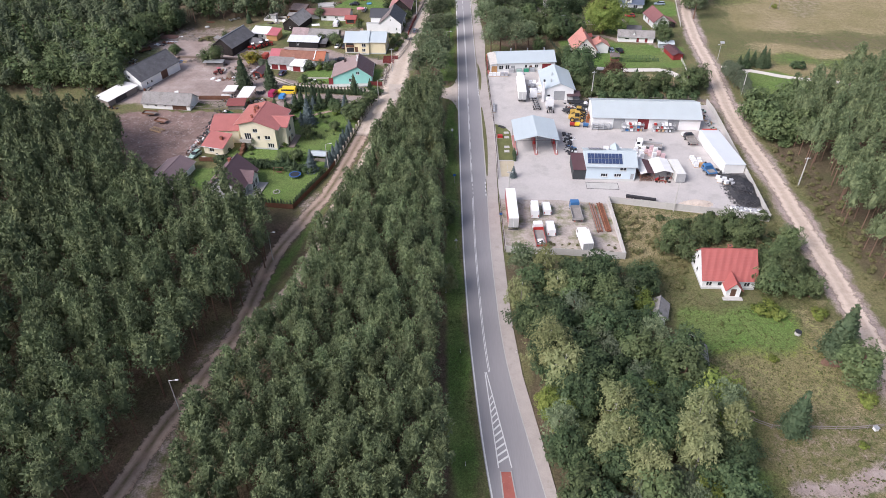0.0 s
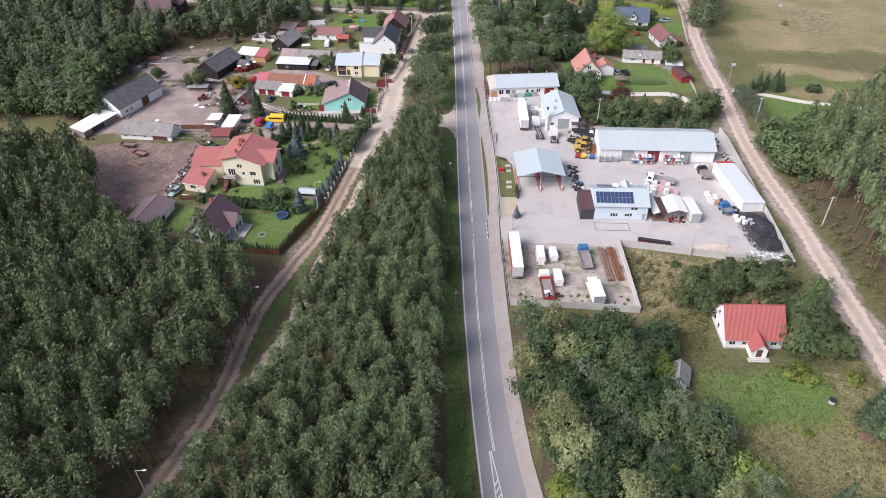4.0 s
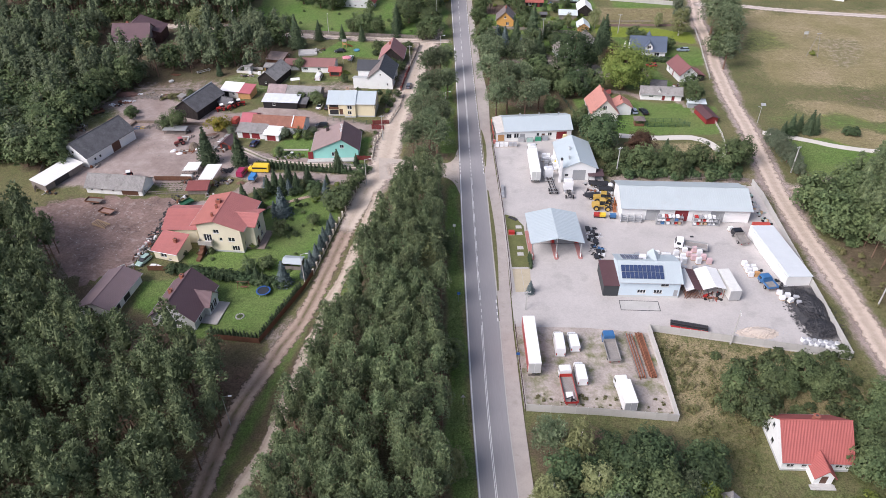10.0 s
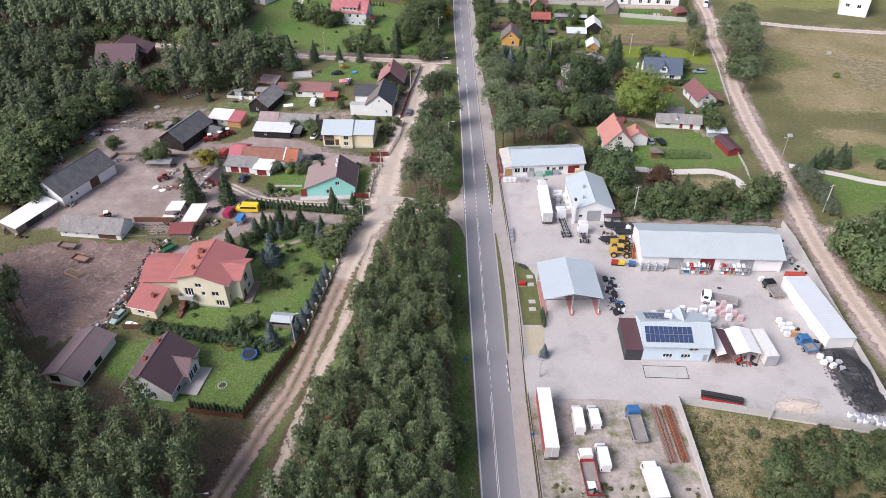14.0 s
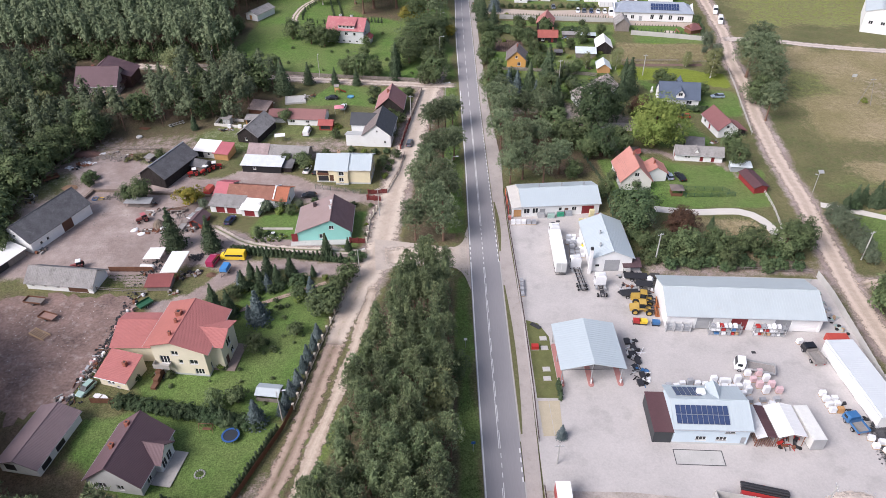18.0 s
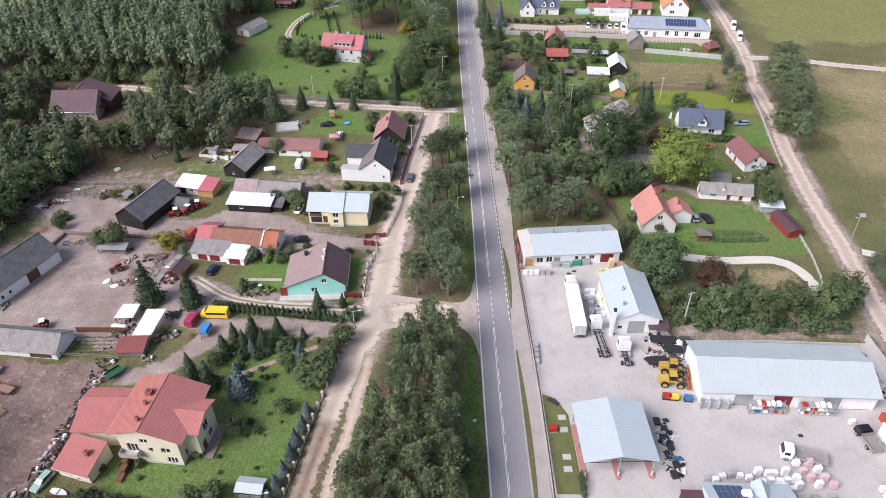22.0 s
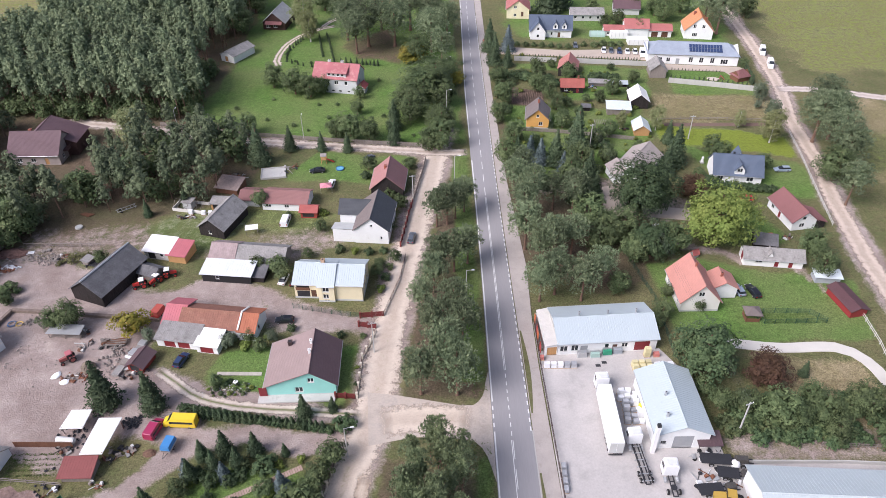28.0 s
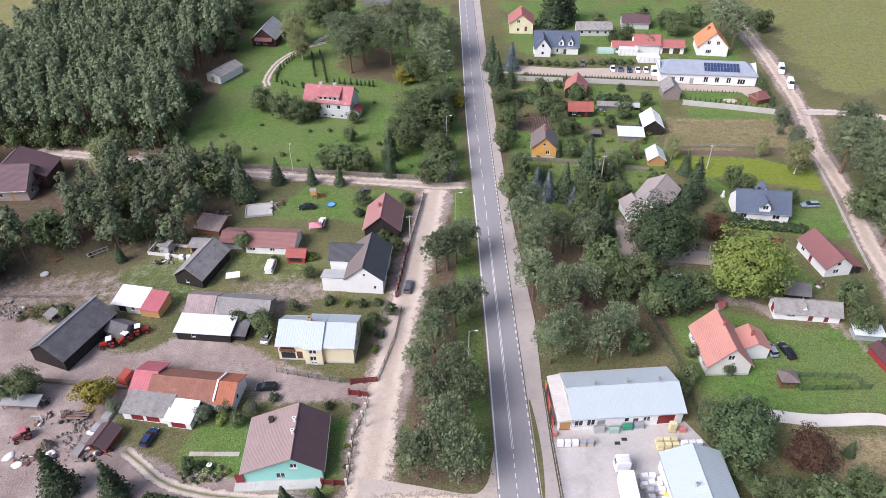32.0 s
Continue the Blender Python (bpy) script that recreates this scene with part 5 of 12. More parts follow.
def fill_opening(parent, origin, du, dn, hole, frame_mat, depth=0.12):
    """A window (frame, mullions, pane), a door, or a dark slab for an open shaded bay, in an opening. hole: u, z, w, h,
    kind.
    """
    u, z, w, h = hole[:4]
    kind = hole[4] if len(hole) > 4 else "w"
    rz = math.degrees(math.atan2(du[1], du[0]))
    m = pose(origin[0] + du[0] * u - dn[0] * depth, origin[1] + du[1] * u - dn[1] * depth, origin[2] + z, 0, 0, rz)
    if kind[0] == "w":
        fw = 0.09
        fr = Geo()
        fr.box(0, -0.03, 0, w, 0.03, fw).box(0, -0.03, h - fw, w, 0.03, h).box(0, -0.03, fw, fw, 0.03, h - fw).box(w - fw, -0.03, fw, w, 0.03, h - fw)
        for i in range(1, max(1, round(w / 0.75))):
            x = w * i / round(w / 0.75)
            fr.box(x - 0.05, -0.03, fw, x + 0.05, 0.03, h - fw)
        win = part("window", fr, frame_mat, parent, "", m)
        part("pane", Geo().box(fw, 0.0, fw, w - fw, 0.02, h - fw), GLASS, win)
        part("sill", Geo().box(-0.06, -0.2, -0.06, w + 0.06, -0.03, 0.0), frame_mat, win)
    else:
        # kind o: dark slab in place of the shade inside an open bay
        mat = {"d": BROWN_FRAME, "r": RED_DOOR, "g": GREY_DOOR, "o": DARK_METAL, "k": ORANGE_WOOD, "b": WHITE_PAINT}[kind[-1]]
        d = part("door", Geo().box(0, -0.03, 0, w, 0.04, h), mat, parent, "", m)
        lines = Geo()
        n = max(2, round(h / 0.5)) if w > 1.8 else 2
        for i in range(1, n):
            lines.box(0.05, -0.045, h * i / n - 0.02, w - 0.05, -0.03, h * i / n + 0.02)
        part("door_ribs", lines, mat, d)
        if w <= 1.8:
            part("handle", Geo().box(w - 0.2, -0.08, h * 0.47, w - 0.08, -0.03, h * 0.5), GALV, d)


def roof_slope(parent, corners, mat, ribs=0.0, courses=0.0, thick=0.12, name="roof_slope", label=""):
    """A sloping roof slab from its corners: eave left, eave right, top right, top left, as seen from outside below."""
    a, b, c, d = [Vector(p) for p in corners]
    nrm = (b - a).cross(d - a).normalized()
    g = Geo()
    run = ((d - a).length + (c - b).length) / 2
    low = nrm * -thick
    if ribs:
        n = max(1, int((b - a).length / ribs))
        w, prof = 0.04 / (b - a).length, [(0.0, 0.0)]
        for i in range(n + 1):
            t = min(max(i / n, 2 * w), 1 - 2 * w)
            prof += [(t - w, 0.0), (t - w * 0.6, 0.026), (t + w * 0.6, 0.026), (t + w, 0.0)]
        prof.append((1.0, 0.0))
        g.loft([[p.lerp(q, t) + nrm * h for t, h in prof] + [q + low, p + low] for p, q in ((a, b), (d, c))])
    elif courses:
        n = max(2, int(run / courses))
        prof = []
        for i in range(n):
            prof += [(i / n, 0.045), ((i + 1) / n, 0.005)]
        g.loft([[p.lerp(q, t) + nrm * h for t, h in prof] + [q + low, p + low] for p, q in ((a, d), (b, c))][::-1])
        L0 = (b - a).length
        for i in range(2 * n - 1):
            (t0, _), (t1, _) = prof[i], prof[i + 1]
            u0, u1 = (d - a).dot((b - a).normalized()) * t0, L0 + ((c - b).dot((b - a).normalized())) * t0
            v0, v1 = run * t0 + 1e-3, max(run * t1 - 1e-3, run * t0 + 2e-3)
            g.uv[i] = [(u1, v0), (u1, v1), (u0, v1), (u0, v0)]
    else:
        g.hexa([p + low for p in (a, b, c, d)], [p for p in (a, b, c, d)])
    return part(name, g, mat, parent, label)


def volume(parent, x, y, rz, L, W, eave, ridge, wall, roof, ro=0.0, eave_n=None, over=0.45, end=0.4, ribs=0.0, courses=0.32, s=(), n=(), e=(), w=(),
           frames=WHITE_FRAME, plinth=None, gutter=True, chimneys=(), z0=0.0, hip=0.0, roofn=None, cap=None):
    """A gabled volume, ridge along local x, in the parent's frame. s, n, e, w: openings in the four walls (u, z, w, h, kind)."""
    c, sn = math.cos(radians(rz)), math.sin(radians(rz))
    P = lambda px, py, pz=0.0: (x + c * px - sn * py, y + sn * px + c * py, pz + z0)
    D = lambda dx, dy: (c * dx - sn * dy, sn * dx + c * dy)
    eave_n = eave if eave_n is None else eave_n
    hw = W / 2
    ks, kn = (ridge - eave) / (hw + ro), ((ridge - eave_n) / (hw - ro) if hw - ro > 0.05 else 0)
    g = Geo()
    sets = (("s", P(-L / 2, -hw), D(1, 0), D(0, -1), L, eave, s, ()), ("n", P(L / 2, hw), D(-1, 0), D(0, 1), L, eave_n, n, ()))
    slope_e = [(-ks, 1, eave)] + ([(kn, 1, eave_n + kn * W)] if kn else [])
    slope_w = [(ks, 1, eave + ks * W)] + ([(-kn, 1, eave_n)] if kn else [])
    sets += (("e", P(L / 2, -hw), D(0, 1), D(1, 0), W, ridge, e, slope_e), ("w", P(-L / 2, hw), D(0, -1), D(-1, 0), W, ridge, w, slope_w))
    for key, o, du, dn, ln, top, holes, slopes in sets:
        wall_sheet(g, o, du, dn, ln, top, [h[:4] for h in holes], slopes)
    part("wall", g, wall, parent)
    for key, o, du, dn, ln, top, holes, slopes in sets:
        for h in holes:
            fill_opening(parent, o, du, dn, h, frames)
    le, hx = L / 2 + end, L / 2 + end - hip
    zs, zn = eave - ks * over, eave_n - kn * over
    lift = 0.10
    roof_slope(parent, (P(-le, -hw - over, zs + lift), P(le, -hw - over, zs + lift), P(hx, ro, ridge + lift), P(-hx, ro, ridge + lift)), roof, ribs, courses)
    if kn:
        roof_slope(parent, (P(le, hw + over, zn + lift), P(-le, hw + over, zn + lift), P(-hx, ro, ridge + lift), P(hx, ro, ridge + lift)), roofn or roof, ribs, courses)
        part("ridge_cap", Geo().tube(P(-hx, ro, ridge + lift + 0.02), P(hx, ro, ridge + lift + 0.02), 0.11 if cap is None else 0.2, n=6), cap or roof, parent)
    if hip:
        roof_slope(parent, (P(le, -hw - over, zs + lift), P(le, hw + over, zn + lift), P(hx, ro + 0.01, ridge + lift), P(hx, ro - 0.01, ridge + lift)), roof, 0, courses)
        roof_slope(parent, (P(-le, hw + over, zn + lift), P(-le, -hw - over, zs + lift), P(-hx, ro - 0.01, ridge + lift), P(-hx, ro + 0.01, ridge + lift)), roof, 0, courses)
    if gutter:
        part("gutter", Geo().tube(P(-le, -hw - over - 0.06, zs + 0.04), P(le, -hw - over - 0.06, zs + 0.04), 0.07, n=6), GALV, parent)
        if kn:
            part("gutter", Geo().tube(P(-le, hw + over + 0.06, zn + 0.04), P(le, hw + over + 0.06, zn + 0.04), 0.07, n=6), GALV, parent)
    if plinth:
        g, t = Geo(), 0.04
        g.box(-L / 2 - t, -hw - t, 0, L / 2 + t, -hw, 0.45).box(-L / 2 - t, hw, 0, L / 2 + t, hw + t, 0.45)
        g.box(-L / 2 - t, -hw, 0, -L / 2, hw, 0.45).box(L / 2, -hw, 0, L / 2 + t, hw, 0.45)
        g.v = [P(*q) for q in g.v]
        part("plinth", g, plinth, parent)
    for ch in chimneys:
        cx, cy = ch[0], ch[1]
        zz = ridge - (ks * (ro - cy) if cy < ro else kn * (cy - ro))
        sz = ch[2] if len(ch) > 2 else 0.6
        cm = ch[3] if len(ch) > 3 else BRICK
        g = Geo().box(cx - sz / 2, cy - sz / 2, zz - 0.7, cx + sz / 2, cy + sz / 2, zz + 1.0).box(cx - sz / 2 - 0.07, cy - sz / 2 - 0.07, zz + 1.0, cx + sz / 2 + 0.07, cy + sz / 2 + 0.07, zz + 1.1)
        g.v = [P(*q) for q in g.v]
        chim = part("chimney", g, cm, parent)
        g = Geo().box(cx - sz / 4, cy - sz / 4, zz + 1.1, cx + sz / 4, cy + sz / 4, zz + 1.14)
        g.v = [P(*q) for q in g.v]
        part("flue", g, DARK_METAL, chim)


def flat_block(parent, x, y, L, W, h, wall, roof, name="annex", parapet=0.12, rz=0.0):
    m = pose(x, y, 0, 0, 0, rz)
    part("wall", Geo().box(-L / 2, -W / 2, 0, L / 2, W / 2, h), wall, parent, "", m)
    g = Geo().box(-L / 2 - 0.15, -W / 2 - 0.15, h, L / 2 + 0.15, W / 2 + 0.15, h + parapet)
    part("flat_roof", g, roof, parent, "", m)


def row(n, u0, gap, z, w, h, kind="w"):
    return [(u0 + i * gap, z, w, h, kind) for i in range(n)]


# depot
ob = thing("office_building", 46.0, 164.6, 0.12, -3.5, "pale blue rendered office with grey metal roof and solar panels", "office")
volume(ob, 0, 0, 0, 13.2, 9.4, 4.5, 6.4, PALE_BLUE_WALL, BLUE_METAL, ribs=0.5, courses=0, s=((4.0, 1.1, 1.9, 1.0), (7.6, 1.1, 1.9, 1.0), (8.9, 3.1, 1.8, 0.9), (12.0, 0.05, 0.9, 2.1, "g")), e=((2.5, 1.0, 1.2, 1.2),), plinth=GREY_WALL)
volume(ob, 1.9, 2.6, 90, 4.2, 2.2, 5.4, 6.3, WHITE_WALL, BLUE_METAL, ribs=0.5, courses=0, gutter=False, over=0.15, end=0.15)
part("roof_unit", Geo().box(-1.6, 1.6, 5.0, -0.2, 2.7, 6.5), WHITE_PAINT, ob)
flat_block(ob, -8.35, -0.1, 3.3, 9.0, 3.0, surf("anthracite_cladding", (0.045, 0.05, 0.055), 0.6), MAROON_SHEET)
ob = thing("warehouse", 62.8, 195.0, 0.12, -4.3, "long white workshop hall with ribbed grey metal roof", "warehouse")
volume(ob, 0, 0, 0, 32.2, 12.4, 4.0, 6.3, WHITE_WALL, GREY_METAL, ribs=0.6, courses=0, over=0.6, s=((0.6, 0, 5.2, 3.4, "b"), (6.2, 0, 3.4, 3.4, "g"), (13.4, 0, 3.4, 3.4, "r"), (22.4, 0, 3.4, 3.4, "g"), (26.6, 0, 5.0, 3.4, "b")))
ob = thing("filling_canopy", 27.3, 180.5, 0.12, 0.0, "open steel filling station canopy with pale metal roof", "canopy")
roof_slope(ob, ((-6.4, 6.4, 4.7), (-6.4, -6.4, 4.7), (0, -6.4, 6.2), (0, 6.4, 6.2)), BLUE_METAL, 0.6)
roof_slope(ob, ((6.4, -6.4, 4.7), (6.4, 6.4, 4.7), (0, 6.4, 6.2), (0, -6.4, 6.2)), BLUE_METAL, 0.6)
for px in (-5.8, 0, 5.8):
    for py in (-5.6, 0.2, 5.8):
        part("post", Geo().tube((px, py, 0), (px, py, 4.75 + 1.35 * (1 - abs(px) / 5.8)), 0.11), GALV, ob)
for py in (-6.2, 0.2, 6.2):
    part("truss", Geo().tube((-6.3, py, 4.5), (6.3, py, 4.5), 0.06).tube((-6.3, py, 4.55), (0, py, 6.0), 0.06).tube((6.3, py, 4.55), (0, py, 6.0), 0.06).tube((0, py, 4.5), (0, py, 6.0), 0.05), DARK_METAL, ob)
ob = thing("white_hall", 38.6, 216.9, 0.12, 90.0, "white block hall with grey gabled metal roof and grey gate", "hall")
volume(ob, 0, 0, 0, 14.8, 9.6, 4.0, 6.1, WHITE_WALL, BLUE_METAL, ribs=0.5, courses=0, w=((3.2, 0, 3.6, 3.3, "g"), (1.0, 1.3, 1.1, 0.8)), chimneys=((-4.5, 2.4, 0.35, GALV), (0, 1.6, 0.3, GALV)))
ob = thing("shop_building", 30.2, 238.4, 0.12, 2.8, "white depot shop with grey ribbed metal roof and brown gate", "shop")
volume(ob, 0, 0, 0, 20.4, 10.4, 3.4, 5.4, WHITE_WALL, BLUE_METAL, ribs=0.5, courses=0, s=((0.4, 0.9, 1.6, 1.5), (2.7, 0.9, 1.5, 1.6), (4.6, 0.05, 1.5, 2.2, "g"), (9.6, 1.3, 0.9, 1.1), (11.2, 0.05, 1.0, 2.1, "d"), (13.1, 1.2, 1.3, 1.2), (15.8, 0.05, 3.2, 2.5, "r")), chimneys=((-5, 0.6, 0.3, GALV), (1.0, 0.6, 0.3, GALV), (7.0, 0.6, 0.3, GALV)))
volume(ob, -11.6, 0, 90, 10.2, 2.5, 2.9, 3.3, WHITE_WALL, surf("pale_fibre_roof", (0.52, 0.50, 0.47), 0.9, (4.0, 0.1), (0.6, 0.15)), ribs=0.4, courses=0, ro=-1.2, eave_n=2.8, over=0.1, gutter=False, w=((0.4, 0, 2.0, 2.2, "k"),))
ob = thing("long_shed", 79.8, 172.6, 0.12, 93.4, "long white sheet metal storage shed", "shed")
volume(ob, 0, 0, 0, 19.6, 5.8, 2.6, 2.95, WHITE_SHEET, surf("off_white_sheet_roof", (0.60, 0.635, 0.655), 0.5, (3, 0.02), (0.3, 0.05)), ro=2.7, eave_n=2.9, over=0.15, end=0.15, ribs=0.5, courses=0, gutter=False, n=((2, 0, 4.4, 2.3, "b"), (8, 0, 4.4, 2.3, "b"), (14, 0, 4.4, 2.3, "b")))

# east houses
ob = thing("red_roof_house", 63.0, 119.4, 0.0, -3.0, "white cottage with bright red tiled roof and gabled porch", "house")
volume(ob, 0, 0, 0, 11.4, 9.6, 2.9, 7.5, WHITE_WALL, RED_TILE, s=((0.8, 0.9, 1.3, 1.3), (9.0, 0.9, 1.3, 1.3), (3.3, 0.9, 1.0, 1.3)), w=((1.4, 0.9, 1.1, 1.2), (3.9, 0.9, 1.1, 1.2), (2.7, 3.6, 1.0, 1.1)), plinth=GREY_WALL, chimneys=((0.3, 0.7, 0.8),))
volume(ob, 0.2, -5.9, 90, 3.4, 3.0, 2.5, 4.2, WHITE_WALL, RED_TILE, over=0.4, gutter=False, w=((0.9, 0.35, 1.2, 2.1, "d"),))
part("steps", Geo().box(-1.9, -8.6, 0, 2.3, -7.6, 0.17).box(-1.6, -8.3, 0.17, 2.0, -7.6, 0.34), CONCRETE, ob)
ob = thing("salmon_roof_house", 53.2, 250.6, 0.0, 90.0, "white house with salmon tiled roof, dormers and side wing", "house")
volume(ob, 0, 0, 0, 11.0, 8.4, 3.0, 7.4, surf("off_white_render", (0.72, 0.70, 0.66), 0.85, (8.0, 0.04), (0.5, 0.06)), ORANGE_TILE, w=((3.4, 4.2, 1.3, 1.2),), n=((1.2, 0.9, 1.3, 1.3), (4.6, 0.9, 1.3, 1.3), (8.2, 0.9, 1.3, 1.3)), chimneys=((1.0, 0.0, 0.4),), plinth=GREY_WALL)
volume(ob, 1.2, -6.6, 0, 5.0, 6.0, 2.8, 4.6, WHITE_WALL, ORANGE_TILE, s=((1.2, 0.8, 1.2, 1.2),), chimneys=((-0.3, 0.3, 0.45),), gutter=False)
ob = thing("outbuilding", 75.8, 262.0, 0.0, -8.5, "long white outbuilding with grey roof and dark red doors", "outbuilding")
volume(ob, 0, 0, 0, 13.4, 4.4, 2.3, 3.9, WHITE_WALL, ETERNIT, courses=0, ribs=0.35, s=((7.0, 0.05, 0.95, 2.0, "r"), (10.2, 0.05, 0.95, 2.0, "r"), (2.6, 1.0, 1.6, 0.6)), w=((1.4, 0.2, 1.6, 2.4, "r"),))
volume(ob, -0.9, -0.6, 90, 2.4, 1.3, 2.8, 3.9, WHITE_WALL, ETERNIT, courses=0, over=0.1, end=0.1, gutter=False)
ob = thing("slate_blue_house", 80.9, 301.0, 0.0, -9.0, "house with slate blue tiled roof and white gabled dormer", "house")
volume(ob, 0, 0, 0, 13.0, 8.4, 2.9, 6.8, WHITE_WALL, BLUE_TILE, s=((1.2, 0.9, 1.5, 1.3), (9.0, 0.9, 1.8, 1.3)), chimneys=((-1.0, 1.0, 0.5, DARK_METAL),))
volume(ob, 0.2, -2.4, 90, 3.6, 2.6, 4.4, 6.0, WHITE_WALL, BLUE_TILE, over=0.25, end=0.3, gutter=False, w=((0.6, 3.6, 1.4, 1.2, "w"),))
volume(ob, 0.6, 2.6, 90, 3.6, 2.4, 5.2, 7.2, WHITE_WALL, BLUE_TILE, over=0.25, end=0.2, gutter=False)
ob = thing("maroon_roof_house", 88.4, 280.2, 0.0, 97.0, "white cottage with maroon tiled roof and lean-to", "house")
volume(ob, 0, 0, 0, 11.4, 6.4, 2.8, 5.4, WHITE_WALL, MAROON_TILE, w=((2.4, 3.0, 1.0, 1.0), (2.0, 0.8, 1.4, 1.2)), n=((1.5, 0.8, 1.2, 1.2), (5.0, 0.0, 1.0, 2.0, "r")))
volume(ob, -2.6, -4.5, 0, 6.0, 2.8, 1.9, 2.9, DARK_WOOD, MAROON_TILE, ro=1.3, eave_n=2.9, gutter=False)
ob = thing("timber_shed", 76.6, 268.6, 0.0, -12.0, "low dark shed with felt roof", "shed")
volume(ob, 0, 0, 0, 5.0, 4.4, 1.9, 3.4, DARK_WOOD, FELT, courses=0, gutter=False)
ob = thing("garden_hut", 47.2, 267.2, 0.0, -3.0, "small dark garden hut with flat felt roof", "shed")
volume(ob, 0, 0, 0, 3.7, 3.0, 2.2, 2.7, surf("dark_brown_boards", (0.075, 0.04, 0.032), 0.8), ETERNIT, ro=1.4, eave_n=2.7, courses=0, gutter=False, s=((1.1, 0.9, 0.9, 0.9), (2.3, 0.05, 0.9, 1.9, "k")))
ob = thing("beige_house", 54.4, 305.0, 0.0, 54.0, "house with light grey-brown roof behind trees", "house")
BEIGE = surf("beige_sheet_roof", (0.36, 0.315, 0.295), 0.6)
volume(ob, 0, 0, 0, 14.0, 8.4, 3.2, 6.0, WHITE_WALL, BEIGE, ribs=0.5, courses=0, w=((2, 0.9, 1.3, 1.3),), s=((2, 0.9, 1.3, 1.3), (6, 0.9, 1.3, 1.3)))
volume(ob, -6.4, 2.6, 45, 6.4, 6.0, 2.6, 4.2, WHITE_WALL, BEIGE, ribs=0.5, courses=0, gutter=False, w=((2, 0.9, 1.3, 1.3),))
ob = thing("ochre_house", 29.6, 335.6, 0.0, 82.0, "ochre boarded cottage with grey-brown gabled roof", "house")
volume(ob, 0, 0, 0, 8.6, 7.0, 3.4, 6.6, OCHRE_WALL, GREYBROWN_TILE, w=((3.0, 3.9, 0.9, 0.9), (3.9, 1.1, 1.2, 1.3)), chimneys=((0.5, 0, 0.6),), plinth=GREY_WALL)
ob = thing("white_roof_shed", 65.2, 348.4, 0.0, 84.0, "dark timber barn with white metal roof", "barn")
volume(ob, 0, 0, 0, 8.2, 5.8, 2.8, 5.0, DARK_WOOD, WHITE_SHEET, ribs=0.5, courses=0, gutter=False)
ob = thing("garage", 57.2, 342.3, 0.0, -8.0, "low garage with pale metal roof", "garage")
volume(ob, 0, 0, 0, 7.4, 5.4, 2.2, 2.7, GREY_WOOD, surf("pale_sheet_roof", (0.62, 0.68, 0.70), 0.5), ro=2.6, eave_n=2.7, ribs=0.5, courses=0, gutter=False)
ob = thing("red_cottage", 44.7, 359.4, 0.0, -4.0, "small dark boarded cottage with rusty red roof", "cottage")
volume(ob, 0, 0, 0, 7.6, 4.6, 2.4, 4.3, DARK_WOOD, surf("red_rust_roof", (0.33, 0.10, 0.08), 0.75, (4.0, 0.2), (0.5, 0.25)), ribs=0.5, courses=0, s=((1.1, 0.8, 1.3, 1.3), (5.2, 0.1, 0.9, 1.9, "r")), gutter=False, chimneys=((2.0, 0, 0.5),))
ob = thing("pink_roof_barn", 46.0, 374.6, 0.0, 76.0, "dark wooden barn with faded pink gabled roof", "barn")
volume(ob, 0, 0, 0, 7.6, 6.6, 3.2, 6.2, DARK_WOOD, tile_mat("dusty_pink_roof", (0.46, 0.19, 0.165)), gutter=False)
ob = thing("grey_barn", 78.0, 372.4, 0.0, 84.0, "grey weathered timber barn with felt roof", "barn")
volume(ob, 0, 0, 0, 7.6, 5.6, 3.0, 5.4, GREY_WOOD, ETERNIT, courses=0, ribs=0.5, gutter=False)
ob = thing("solar_hall", 94.4, 385.8, 0.0, -8.0, "long white hall with arched windows, grey roof and solar panels", "hall")
volume(ob, 0, 0, 0, 33.0, 11.0, 3.9, 6.6, WHITE_WALL, surf("grey_blue_roof", (0.30, 0.34, 0.40), 0.6), courses=0, ribs=0.5, hip=4.0, s=((4, 0.8, 1.4, 1.6), (7, 0.8, 1.4, 1.6), (10.5, 0.05, 1.3, 2.1, "g"), (15.2, 0.8, 1.5, 2.0), (19, 0.8, 1.5, 2.0), (23, 0.8, 1.5, 2.0), (26.8, 0.6, 2.6, 1.8)))
ob = thing("pink_roof_row", 80.2, 413.0, 0.0, -6.0, "low white outbuildings with pinkish red roofs", "outbuilding")
volume(ob, 0, 0.5, 0, 9.5, 8.0, 3.6, 6.0, WHITE_WALL, PINK_TILE)
volume(ob, 9.5, 0, 0, 9.0, 6.5, 2.8, 4.3, WHITE_WALL, PINK_TILE, s=((1, 0, 2.6, 2.2, "d"), (5, 0, 2.6, 2.2, "d")))
volume(ob, -9.0, -0.5, 0, 8.0, 6.0, 2.4, 3.6, WHITE_WALL, PINK_TILE, s=((1, 0.8, 1.2, 1.1),))
ob = thing("white_dormer_house", 45.2, 414.8, 0.0, -6.0, "white house with dark grey roof, front gable and two dormers", "house")
volume(ob, 0, 0, 0, 17.0, 9.0, 3.4, 7.6, WHITE_WALL, BLUE_TILE, s=((8.6, 0.9, 1.5, 1.3), (11.4, 0.05, 1.1, 2.1, "d"), (13.2, 0.9, 1.5, 1.3)))
volume(ob, -5.2, -3.4, 90, 8.0, 6.0, 3.4, 7.2, WHITE_WALL, BLUE_TILE, w=((2.5, 0.9, 1.0, 1.2), (2.5, 3.8, 1.0, 1.2)), gutter=False)
